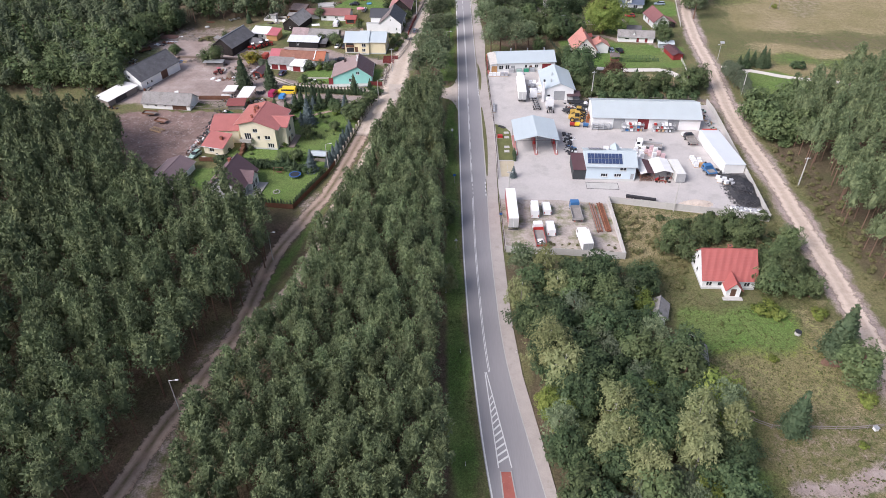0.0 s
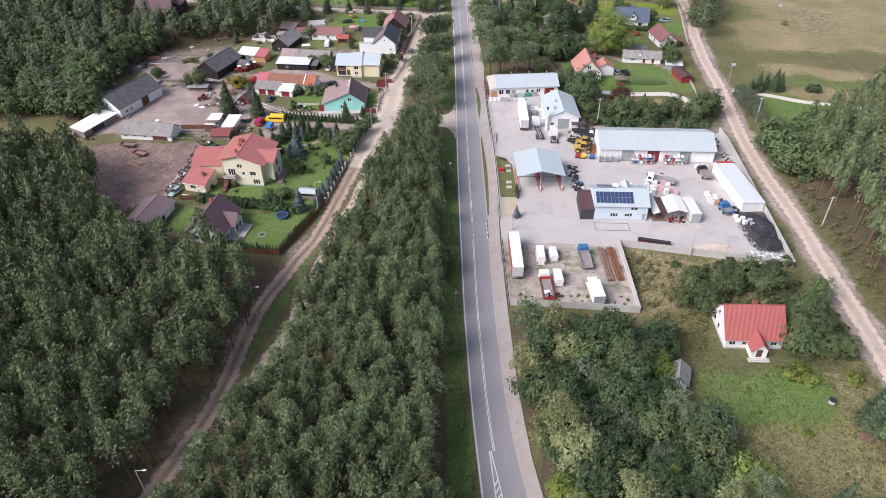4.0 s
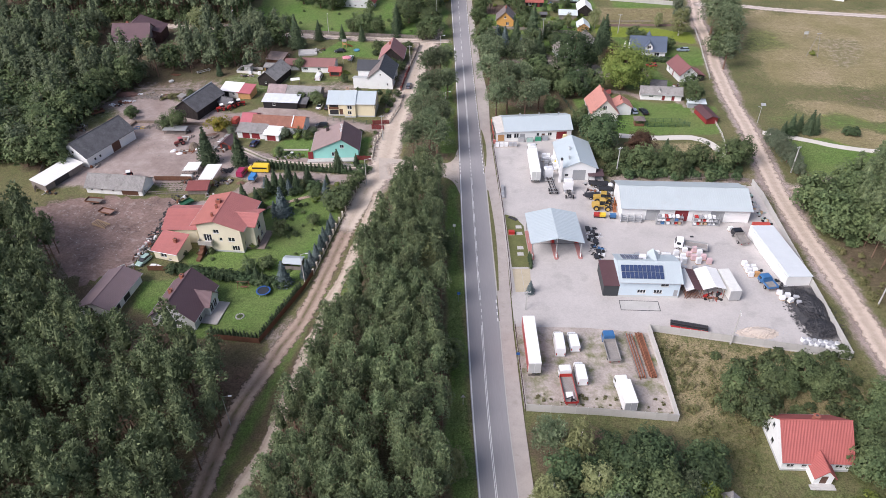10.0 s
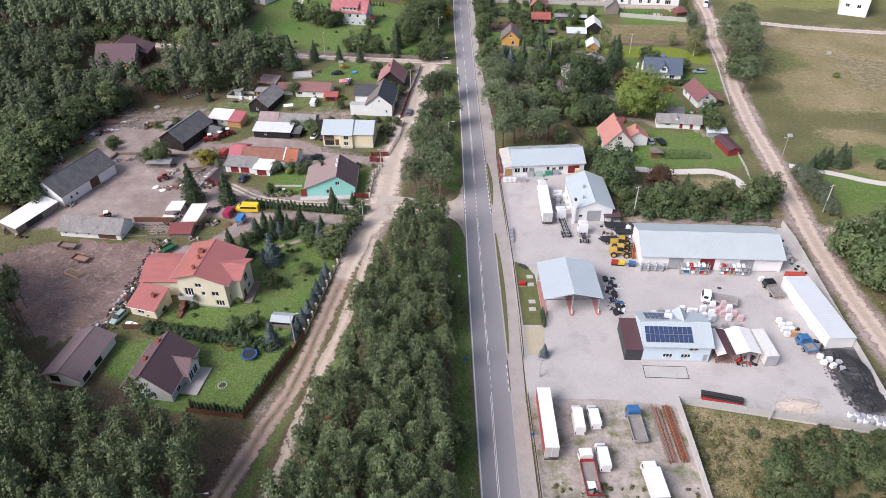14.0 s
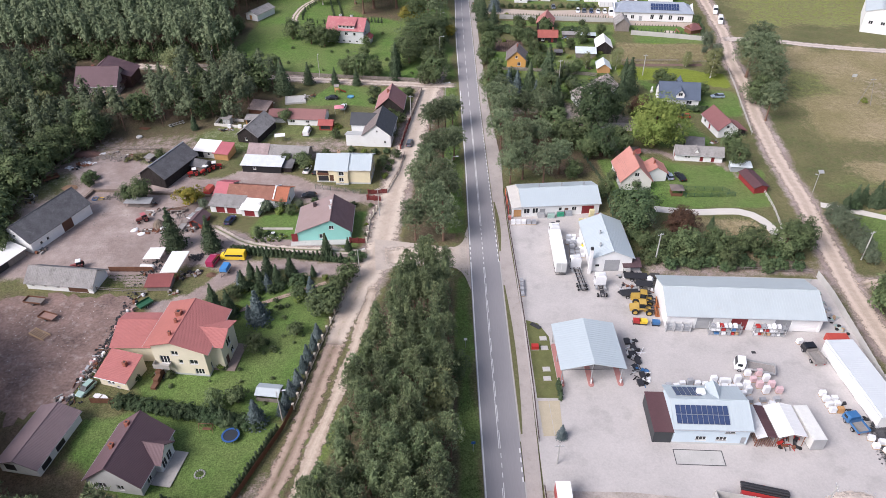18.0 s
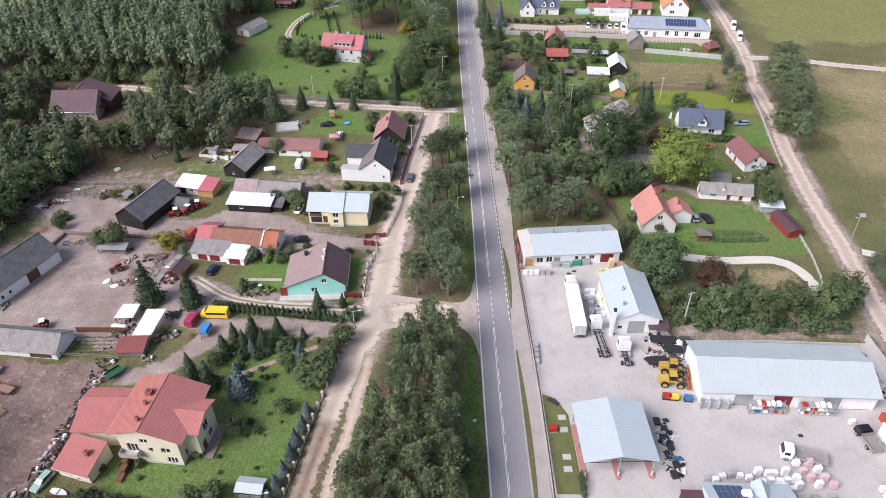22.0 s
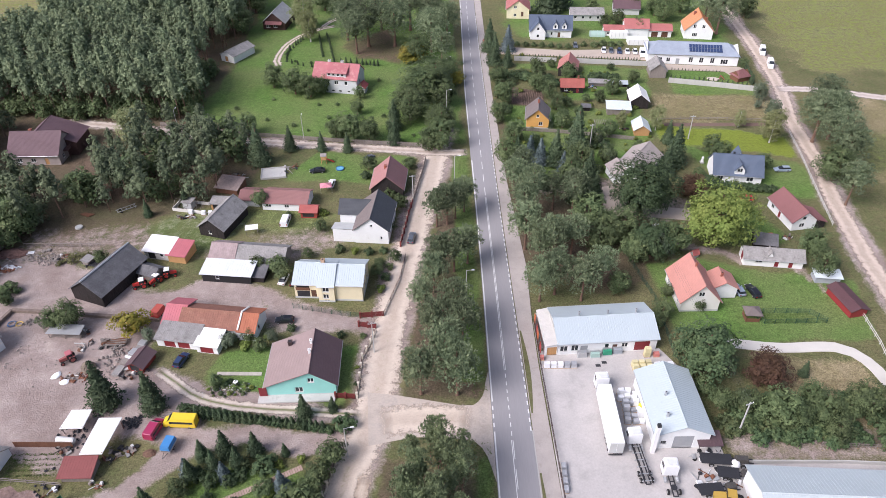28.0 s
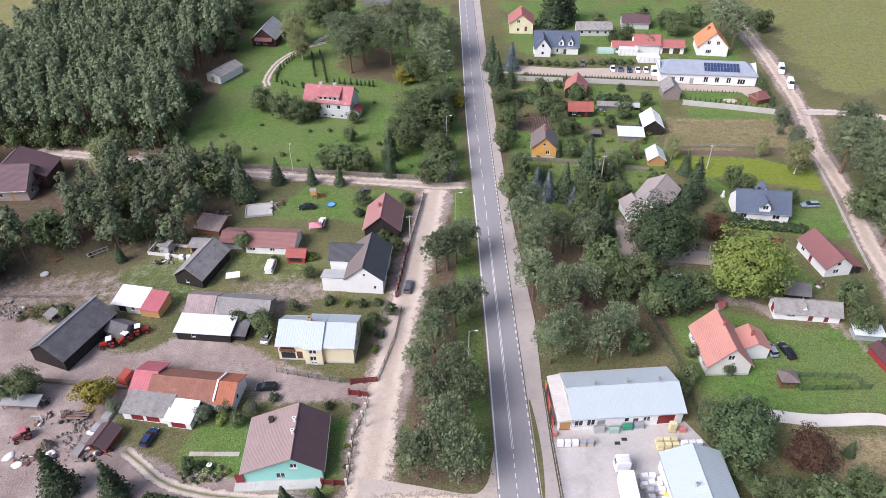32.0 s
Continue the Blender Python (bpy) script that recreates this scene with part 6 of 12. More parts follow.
for dx in (1.8, 5.4):
    volume(ob, dx, -3.0, 90, 3.0, 1.9, 5.0, 6.4, WHITE_WALL, BLUE_TILE, over=0.15, end=0.2, gutter=False, w=((0.5, 3.7, 0.9, 1.3),))
ob = thing("yellow_pink_house", 34.4, 438.5, 0.0, 84.0, "pale yellow house with pinkish roof", "house")
volume(ob, 0, 0, 0, 11.0, 9.6, 4.2, 7.8, surf("pale_yellow_render", (0.75, 0.68, 0.47), 0.85), PINK_TILE, w=((3.0, 4.4, 1.2, 1.2), (3.0, 1.0, 1.2, 1.2), (6.2, 1.0, 1.0, 2.0, "d")), chimneys=((0, 0, 0.6),))
ob = thing("orange_roof_house", 105.0, 411.5, 0.0, 80.0, "white house with orange tiled steep roof", "house")
volume(ob, 0, 0, 0, 11.0, 11.0, 3.6, 9.0, WHITE_WALL, tile_mat("orange_tile_roof", (0.62, 0.27, 0.13)), w=((3.0, 4.4, 1.2, 1.4), (6.4, 4.4, 1.2, 1.4), (3.0, 1.0, 2.0, 1.4)), chimneys=((2, 1.5, 0.9), (0, -3.0, 0.6)))
ob = thing("grey_long_house", 63.5, 432.5, 0.0, -4.0, "long low grey house far along the road", "house")
volume(ob, 0, 0, 0, 14.0, 7.0, 2.8, 4.6, GREY_WALL, ETERNIT, courses=0, s=row(4, 1.5, 3.2, 0.9, 1.1, 1.2))
ob = thing("plum_roof_house", 82.5, 440.0, 0.0, -8.0, "low house with plum coloured roof", "house")
volume(ob, 0, 0, 0, 11.0, 8.0, 2.8, 5.0, GREY_WALL, PLUM_TILE)

# west houses
ob = thing("mint_house", -30.6, 229.2, 0.0, 91.0, "mint green house with brown tiled roof", "house")
# west slope: taupe tile with the light it catches put into its colour
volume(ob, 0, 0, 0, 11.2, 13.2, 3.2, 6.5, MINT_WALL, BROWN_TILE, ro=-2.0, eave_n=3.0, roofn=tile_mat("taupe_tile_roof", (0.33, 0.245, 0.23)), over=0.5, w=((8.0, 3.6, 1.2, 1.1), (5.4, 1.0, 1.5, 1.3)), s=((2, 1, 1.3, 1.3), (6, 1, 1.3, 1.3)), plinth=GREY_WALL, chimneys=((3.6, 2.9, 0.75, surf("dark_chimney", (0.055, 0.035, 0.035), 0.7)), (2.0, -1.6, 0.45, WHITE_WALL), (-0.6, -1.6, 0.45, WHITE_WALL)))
part("terrace", Geo().box(-7.4, -6.4, 0, -5.6, 8.3, 0.3), CONCRETE, ob)
part("porch_door", Geo().box(-5.75, 6.62, 0.3, -5.66, 8.1, 2.6), RED_DOOR, ob)
ob = thing("yellow_house", -28.0, 255.3, 0.0, -4.5, "yellow two-storey house with pale blue metal roofs", "house")
volume(ob, 4.6, 0.2, 0, 6.2, 8.8, 4.8, 6.9, YELLOW_WALL, BLUE_METAL, courses=0, ribs=0.5, e=((1.5, 1.2, 1.1, 1.5), (3.6, 1.2, 1.1, 1.5), (5.9, 1.2, 1.1, 1.5), (2.4, 3.7, 1.1, 1.2), (5.2, 3.7, 1.1, 1.2)), plinth=GREY_WALL)
volume(ob, -0.3, -0.1, 0, 3.6, 9.4, 4.8, 7.2, YELLOW_WALL, BLUE_METAL, courses=0, ribs=0.5, end=0.2, s=((1.0, 2.9, 1.5, 1.3), (1.0, 1.0, 1.3, 1.2), (1.1, 0.1, 1.3, 0.5)), plinth=GREY_WALL, chimneys=((-1.2, 0.4, 0.8, surf("tan_brick", (0.45, 0.31, 0.21), 0.9)),))
volume(ob, -4.9, 0.4, 0, 5.6, 8.2, 4.3, 6.5, YELLOW_WALL, BLUE_METAL, courses=0, ribs=0.5, ro=0.6, s=((0.5, 0.1, 2.9, 2.0, "o"), (3.7, 0.3, 1.2, 2.1, "d"), (0.5, 2.7, 2.9, 1.1, "o")), plinth=GREY_WALL)
part("balcony_rail", Geo().box(-7.4, -3.82, 2.3, -4.2, -3.72, 3.1), BROWN_WOOD, ob)
ob = thing("white_grey_house", -20.4, 279.0, 0.0, 84.0, "white house with dark grey and brown cross gabled roof", "house")
volume(ob, -0.5, -1.2, 0, 12.6, 8.4, 4.2, 7.6, WHITE_WALL, DARK_TILE, roofn=GREYBROWN_TILE, w=((4.0, 4.9, 0.6, 0.7), (6.3, 1.3, 0.6, 0.9)), s=((3, 1, 1.2, 1.2), (8, 1, 1.2, 1.2)))
volume(ob, 2.6, 4.2, 90, 7.4, 6.2, 4.4, 6.6, WHITE_WALL, DARK_TILE, w=((1.5, 2.4, 0.8, 1.2),), gutter=False, e=((1.2, 1.0, 1.3, 1.3),))
volume(ob, -4.6, 5.6, 90, 5.8, 4.0, 2.7, 3.7, WHITE_WALL, GREY_WALL, courses=0, ro=1.8, eave_n=3.7, w=((1.0, 0.9, 0.1, 1.0),), s=(), gutter=False)
ob = thing("dark_red_roof_house", -16.6, 297.6, 0.0, 86.0, "dark boarded house with dusty red gabled roof", "house")
# west slope takes a paler rose tile than the east slope
volume(ob, 0, 0, 0, 10.4, 8.6, 3.2, 7.0, DARK_WOOD, tile_mat("dusty_red_roof", (0.29, 0.15, 0.145)), roofn=tile_mat("faded_rose_roof", (0.40, 0.20, 0.19)), chimneys=((0, 0.8, 0.6),))
ob = thing("red_roof_bungalow", -43.6, 290.8, 0.0, -6.0, "low white bungalow with dark red roof", "house")
volume(ob, 0, 0, 0, 12.0, 7.0, 2.4, 4.0, WHITE_WALL, tile_mat("brownish_red_roof", (0.30, 0.155, 0.145)), s=((1.0, 0.9, 1.4, 0.9), (6.0, 0.9, 1.2, 0.9)), gutter=False)
volume(ob, -9.2, 0.6, 0, 6.6, 5.6, 2.2, 3.3, GREY_WALL, tile_mat("dull_red_roof", (0.24, 0.12, 0.115)), gutter=False)
ob = thing("weathered_barn", -58.6, 281.5, 0.0, 72.0, "grey weathered barn with old felt gabled roof", "barn")
volume(ob, 0, 0, 0, 11.6, 7.0, 2.8, 5.4, DARK_WOOD, ETERNIT, courses=0, gutter=False, w=((2.6, 0.9, 0.8, 0.9),))
ob = thing("grey_shed_row", -48.5, 266.8, 0.0, -8.0, "long low shed with mossy grey roof", "shed")
volume(ob, 2.8, 0, 0, 12.0, 6.4, 2.3, 4.0, GREY_WOOD, ETERNIT, courses=0, ribs=0.4, gutter=False)
volume(ob, -6.2, 0, 0, 5.8, 6.4, 2.4, 4.2, WHITE_WALL, surf("striped_sheet", (0.33, 0.255, 0.25), 0.7, (4, 0.1), (0.9, 0.35)), courses=0, ribs=0.5, gutter=False)
ob = thing("black_garage", -52.4, 260.4, 0.0, -7.0, "long black boarded garage with white metal roof", "garage")
volume(ob, 0, 0, 0, 11.6, 5.0, 2.4, 3.0, surf("black_cladding", (0.018, 0.018, 0.02), 0.6), surf("pale_metal_roof", (0.66, 0.69, 0.71), 0.5), ro=2.4, eave_n=3.0, courses=0, ribs=0.6, gutter=False, s=((3.2, 1.0, 0.9, 0.8),))
volume(ob, 7.2, 0.4, 0, 2.8, 4.2, 1.7, 2.3, DARK_WOOD, FELT, ro=1.9, eave_n=2.3, courses=0, gutter=False)
ob = thing("red_roof_stable", -53.0, 243.8, 0.0, -8.5, "long white stable with rusty and rose sheet roofs", "stable")
volume(ob, 1.4, 0, 0, 13.0, 6.6, 2.7, 4.4, WHITE_WALL, RUST_ROOF, courses=0, ribs=0.5, s=((2.0, 0.9, 1.1, 0.8), (5.8, 0.9, 1.1, 0.8), (9.6, 0.9, 1.1, 0.8)), gutter=False)
volume(ob, -6.9, 0.8, 0, 4.0, 7.6, 2.7, 4.4, GREY_WALL, surf("rose_sheet", (0.46, 0.14, 0.16), 0.6), courses=0, ribs=0.5, gutter=False)
volume(ob, 9.6, -0.2, 0, 3.4, 7.0, 2.8, 4.6, WHITE_WALL, surf("rust_orange_sheet", (0.38, 0.135, 0.075), 0.75, (4, 0.15), (0.6, 0.2)), courses=0, ribs=0.5, gutter=False, e=((2.4, 1.0, 1.0, 1.2),))
volume(ob, 7.85, -0.1, 0, 0.3, 7.2, 3.1, 4.85, WHITE_WALL, WHITE_WALL, courses=0, over=0.05, end=0.02, gutter=False)
ob = thing("garage_row", -55.6, 239.0, 0.0, -10.0, "low garages with grey and white roofs and dark red doors", "garage")
volume(ob, -2.4, 0, 0, 8.6, 4.6, 2.2, 3.0, WHITE_WALL, ETERNIT, ro=2.2, eave_n=3.0, courses=0, ribs=0.4, gutter=False, s=((1.6, 0, 2.4, 1.9, "r"), (4.6, 0, 2.6, 1.9, "r")))
volume(ob, 4.6, -0.6, 0, 4.6, 4.6, 2.2, 2.8, WHITE_WALL, WHITE_SHEET, ro=2.2, eave_n=2.8, courses=0, gutter=False, s=((0.8, 0, 2.8, 1.9, "r"),))
ob = thing("play_house", -64.2, 232.8, 0.0, 75.0, "small red playhouse with brown gabled roof", "shed")
volume(ob, 0, 0, 0, 4.4, 3.4, 1.6, 2.6, surf("red_boards", (0.30, 0.055, 0.04), 0.75), BROWN_TILE, gutter=False, w=((0.6, 0.1, 2.0, 1.5, "o"),))
ob = thing("rubble_house", -69.0, 269.4, 0.0, -12.0, "small whitewashed shed with patched white and rose roof", "shed")
volume(ob, -2.0, 0, 0, 6.4, 5.4, 2.4, 3.3, BLOCKWORK, WHITE_SHEET, ro=2.6, eave_n=3.3, courses=0, ribs=0.6, gutter=False, s=((1.0, 0.1, 1.8, 1.9, "o"), (4.0, 0.9, 0.9, 0.9)))
volume(ob, 3.4, -0.4, 0, 4.4, 5.4, 2.3, 3.2, ORANGE_WOOD, surf("rose_sheet", (0.46, 0.14, 0.16), 0.6), ro=2.6, eave_n=3.2, courses=0, ribs=0.5, gutter=False)
ob = thing("black_barn", -79.3, 258.6, 0.0, 68.0, "large tarred timber barn with dark felt roof", "barn")
volume(ob, 0, 0, 0, 14.6, 8.6, 3.2, 6.2, DARK_WOOD, FELT, courses=0, gutter=False, over=0.4, cap=GALV)
volume(ob, 5.4, -6.4, 90, 5.4, 3.6, 1.8, 2.8, GREY_WOOD, FELT, courses=0, gutter=False)
ob = thing("stone_barn", -102.6, 231.4, 0.0, 66.0, "long whitewashed barn with dark felt roof", "barn")
volume(ob, 0, 0, 0, 19.0, 9.8, 3.4, 6.9, WHITE_WALL, FELT, courses=0, gutter=False, s=((9.6, 0, 3.2, 2.9, "d"), (2.4, 1.0, 0.8, 0.9), (4.4, 1.0, 0.8, 0.9)), w=((4.3, 3.6, 1.0, 0.8),))
ob = thing("white_lean_to", -108.6, 215.2, 0.0, 66.0, "open lean-to with white sheet roof", "shed")
volume(ob, 0, 0, 0, 13.0, 5.4, 2.1, 2.8, GREY_WOOD, WHITE_SHEET, ro=2.5, eave_n=2.8, courses=0, ribs=0.8, gutter=False, s=((3.0, 0, 5.0, 1.8, "o"),))
ob = thing("low_barn", -88.9, 209.3, 0.0, -8.0, "low whitewashed barn with weathered grey plank roof", "barn")
volume(ob, 0, 0, 0, 16.2, 6.4, 2.0, 4.3, WHITE_WALL, ETERNIT, courses=0, ribs=0.4, gutter=False, s=((1.2, 0.9, 0.8, 0.5), (4.2, 0.9, 0.8, 0.5), (7.4, 0.9, 0.8, 0.5), (10.2, 0.0, 4.8, 1.5, "d")))
ob = thing("cream_house", -53.35, 185.5, 0.0, 82.6, "large cream house with faded red tiled cross roofs", "house")
volume(ob, 0, -0.7, 0, 12.0, 10.6, 7.1, 9.2, CREAM_WALL, PINK_TILE, ro=0.7, eave_n=8.0, over=1.2, end=0.6, roofn=tile_mat("sunlit_pink_tile_roof", (0.46, 0.17, 0.14)), w=((1.2, 2.9, 2.0, 2.1), (3.9, 5.4, 1.4, 1.1), (5.0, 3.2, 0.8, 1.0), (7.2, 3.2, 1.7, 1.2), (7.8, 0.5, 1.9, 1.5)), s=((1.5, 0.8, 1.2, 1.6), (3.6, 3.2, 1.2, 1.4)), chimneys=((1.8, 2.3, 1.1), (-0.6, 1.9, 0.5), (-4.2, 1.6, 0.5)), plinth=GREY_WALL)
volume(ob, -0.4, -5.9, 90, 5.4, 7.0, 6.7, 8.0, CREAM_WALL, PINK_TILE, over=0.5, end=0.7, gutter=False, w=((1.0, 0.2, 1.4, 2.3, "d"), (3.6, 0.9, 1.4, 1.5), (2.6, 3.6, 1.8, 2.0)))
volume(ob, 0.9, 11.0, -84.6, 8.2, 8.8, 4.3, 6.0, CREAM_WALL, PINK_TILE, ro=1.6, eave_n=5.0, over=0.5, end=0.3, gutter=False)
bal = part("balcony", Geo().box(-7.3, 1.2, 2.55, -6.0, 4.6, 2.75), CONCRETE, ob)
part("balcony_rail", Geo().box(-7.32, 1.2, 2.75, -7.24, 4.6, 3.65).box(-7.24, 1.2, 2.75, -6.0, 1.28, 3.65).box(-7.24, 4.52, 2.75, -6.0, 4.6, 3.65), surf("mesh_rail", (0.40, 0.38, 0.35), 0.6), bal)
part("terrace", Geo().box(-4.2, -10.4, 0, 3.4, -6.0, 0.2), surf("brown_paving", (0.27, 0.215, 0.185), 0.9, (4, 0.2), (0.6, 0.2)), ob)
part("outside_stair", Geo().box(-10.5, 3.4, 0, -6.1, 4.4, 0.5, 0.0).box(-9.0, 3.4, 0.5, -6.1, 4.4, 1.2).box(-7.6, 3.4, 1.2, -6.1, 4.4, 1.9), BROWN_WOOD, ob)
ob = thing("cream_garage", -65.4, 179.2, 0.0, -17.0, "cream annex with faded red tiled roof", "garage")
volume(ob, 0, 0, 0, 6.4, 5.8, 2.7, 4.3, CREAM_WALL, PINK_TILE, ro=2.8, eave_n=4.3, over=0.6, s=((1.8, 0.8, 1.6, 1.2), (3.6, 0.1, 0.9, 0.5)), chimneys=((1.4, 0.0, 0.7),))
ob = thing("brown_roof_house", -56.6, 158.5, 0.0, 80.0, "grey house with dark plum brown tiled roof", "house")
volume(ob, 0, 0, 0, 11.4, 9.8, 2.9, 7.0, GREY_WALL, PLUM_TILE, w=((2.0, 0.8, 1.4, 1.3), (5.4, 0.8, 1.2, 1.3)), s=((2, 0.2, 1.3, 2.1), (7.5, 0.8, 1.3, 1.3)), chimneys=((-1.0, 1.8, 0.7), (3.4, 1.2, 0.7)))
volume(ob, 1.2, -4.2, 90, 3.8, 4.4, 2.9, 5.0, WHITE_WALL, PLUM_TILE, gutter=False, w=((0.5, 0.3, 1.4, 2.1), (2.2, 0.3, 1.4, 2.1)))
part("terrace", Geo().box(-3.6, -8.6, 0, 3.6, -5.0, 0.2), surf("terrace_slabs", (0.42, 0.395, 0.37), 0.9, (3, 0.12), (0.6, 0.2)), ob)
ob = thing("brown_roof_garage", -74.4, 163.0, 0.0, 79.0, "low white garage with brown gabled roof", "garage")
volume(ob, 0, 0, 0, 12.4, 7.4, 2.4, 3.9, WHITE_WALL, tile_mat("mauve_tile_roof", (0.23, 0.168, 0.175)), w=((1, 0.6, 2.2, 1.8, "o"),), s=((1.0, 0.1, 2.4, 2.0, "o"), (5, 0.1, 2.4, 2.0, "o")))
ob = thing("plum_roof_villa", -121.0, 319.0, 0.0, 0.0, "timber house with large plum tiled roof and balcony among trees", "house")
DARK_TIMBER = surf("dark_house_timber", (0.085, 0.045, 0.04), 0.8, (5, 0.25), (0.8, 0.2))
volume(ob, 0, 0, 0, 14.4, 11.0, 3.8, 8.2, surf("brown_grey_render", (0.36, 0.31, 0.29), 0.85), PLUM_TILE, over=0.7, s=((2, 1, 1.4, 1.2), (6, 1, 1.4, 1.2), (10, 0.1, 1.1, 2.1, "k")), e=((2.2, 1.0, 1.2, 1.2), (6.4, 1.0, 1.2, 1.2)), chimneys=((-2.0, 1.0, 0.7),))
volume(ob, 3.6, 5.2, 90, 9.6, 13.0, 4.4, 8.2, DARK_TIMBER, PLUM_TILE, ro=3.5, eave_n=6.2, over=0.6, gutter=False)
part("balcony", Geo().box(7.3, -2.6, 3.0, 9.0, 4.6, 3.2), DARK_TIMBER, ob)
for k in range(9):
    part("baluster", Geo().box(8.9, -2.55 + 0.88 * k, 3.2, 8.98, -2.47 + 0.88 * k, 4.1), DARK_TIMBER, ob)
part("handrail", Geo().box(8.86, -2.6, 4.1, 9.02, 4.6, 4.18), DARK_TIMBER, ob)
for py in (-2.5, 4.5):
    part("post", Geo().box(8.8, py - 0.08, 0, 8.96, py + 0.08, 3.0), DARK_TIMBER, ob)
for k in range(10):
    part("stair", Geo().box(9.05 + 0.28 * k, 3.2, 2.9 - 0.3 * k, 9.33 + 0.28 * k, 4.6, 3.0 - 0.3 * k), DARK_TIMBER, ob)
ob = thing("rose_roof_manor", -36.8, 364.8, 0.0, -12.0, "grey two-storey villa with rose red roof and wide dormer", "house")
volume(ob, 0, 0, 0, 15.6, 9.6, 5.4, 9.0, surf("light_grey_render", (0.56, 0.57, 0.58), 0.9), ROSE_TILE, s=((1.4, 3.2, 1.2, 1.4), (4.6, 3.2, 1.2, 1.4), (7.6, 3.2, 1.4, 1.4), (11.2, 3.2, 1.1, 1.3), (1.6, 0.5, 1.1, 0.7), (4.0, 0.5, 1.1, 0.7), (6.4, 0.5, 1.1, 0.7), (9.0, 0.5, 1.1, 0.7), (12.0, 0.5, 1.1, 0.7)), e=((3.0, 3.2, 1.1, 1.3), (3.6, 6.4, 0.9, 1.0)), chimneys=((-3.0, 0.4, 0.9, GREY_WALL), (1.6, 0.4, 0.9, GREY_WALL)), gutter=False)
volume(ob, 0.6, -2.2, 0, 6.8, 4.4, 7.3, 8.9, surf("light_grey_render", (0.5, 0.5, 0.5), 0.9), ROSE_TILE, ro=2.0, eave_n=8.9, gutter=False, s=((0.3, 6.1, 1.0, 0.9), (1.9, 6.1, 1.0, 0.9), (3.5, 6.1, 1.0, 0.9), (5.1, 6.1, 1.0, 0.9)))
volume(ob, 9.0, -2.2, 90, 3.6, 2.6, 2.4, 3.4, GREY_WALL, tile_mat("red_porch_roof", (0.33, 0.075, 0.075)), gutter=False)
ob = thing("cabin", -69.0, 430.5, 0.0, 82.0, "dark log cabin with pale weathered roof", "cabin")
volume(ob, 0, 0, 0, 14.0, 9.5, 3.2, 7.2, surf("dark_logs", (0.06, 0.03, 0.025), 0.8, (3, 0.3), (0.8, 0.2)), surf("bleached_shingles", (0.42, 0.42, 0.42), 0.9, (5, 0.2), (0.7, 0.3)), courses=0, w=((1.4, 0.9, 1.6, 1.3), (4.4, 0.9, 1.6, 1.3)), gutter=False)
roof_slope(ob, ((-8.4, 3.6, 2.5), (-8.4, -3.6, 2.5), (-6.9, -3.6, 3.6), (-6.9, 3.6, 3.6)), MAROON_TILE, 0, 0.3)
ob = thing("field_shed", -79.0, 394.5, 0.0, 62.0, "small white shed with grey roof", "shed")
volume(ob, 0, 0, 0, 12.0, 6.4, 2.8, 4.2, WHITE_WALL, ETERNIT, courses=0, gutter=False, w=((2.0, 0.2, 1.4, 2.0, "k"),))
ob = thing("red_timber_house", -25.6, 456.5, 0.0, -6.0, "tall red-brown timber building among pines", "house")
volume(ob, 0, 0, 0, 11.0, 9.0, 6.4, 8.6, surf("red_brown_boards", (0.27, 0.10, 0.05), 0.8, (7, 0.2), (0.7, 0.1)), surf("grey_slate", (0.14, 0.13, 0.15), 0.8), courses=0, gutter=False)


# ---- single trees and bushes ----
def place(kinds, group, spots):
    rnd = random.Random(len(spots) * 7 + len(group))
    size = {"villa pines": 0.8, "roadside trees east": 0.88}.get(group, 1.0)
    for x, y, s in spots:
        s *= size
        rnd.choice(kinds).put(x, y, s, rnd.uniform(0, 360), group, s if kinds in (OAKS, LIMES, SPRUCES, BLUES) else min(s, 0.55 + 0.45 * s))


place(BIG_PINES, "pines along the street", [(-7.6, 223.3, 0.9), (-0.6, 222.9, 1.0), (-2.7, 228.6, 1.0), (-5.0, 237.4, 0.85), (1.0, 236.8, 0.88), (-0.5, 242.4, 0.92), (-7.4, 246.3, 0.72), (-4.7, 253.2, 0.82), (0.1, 260.5, 0.88), (-3.4, 259.8, 0.82), (3.4, 263.4, 0.82), (-3.7, 278.7, 0.82), (-1.0, 279.8, 0.9), (1.2, 282.2, 0.82), (3.6, 285.4, 0.78)])
place(BROADS, "trees by the crossing", [(-1.7, 319.9, 1.25), (-5.6, 318.4, 0.9)])
place(BIG_PINES, "roadside trees east", [(18.8, 249.4, 0.99), (22.5, 251.7, 1.06), (28.1, 249.3, 1.05), (33.2, 254.2, 0.94), (20.1, 262.5, 0.84), (23.1, 263.0, 1.14), (28.6, 266.0, 1.01), (17.7, 268.5, 1.18), (18.5, 279.7, 1.08), (21.6, 285.9, 1.12), (27.0, 285.4, 0.95), (31.8, 283.4, 1.11), (17.3, 292.5, 0.98), (20.2, 299.2, 0.94)])
place(BIRCHES, "roadside trees east", [(25.0, 271.6, 0.85)])
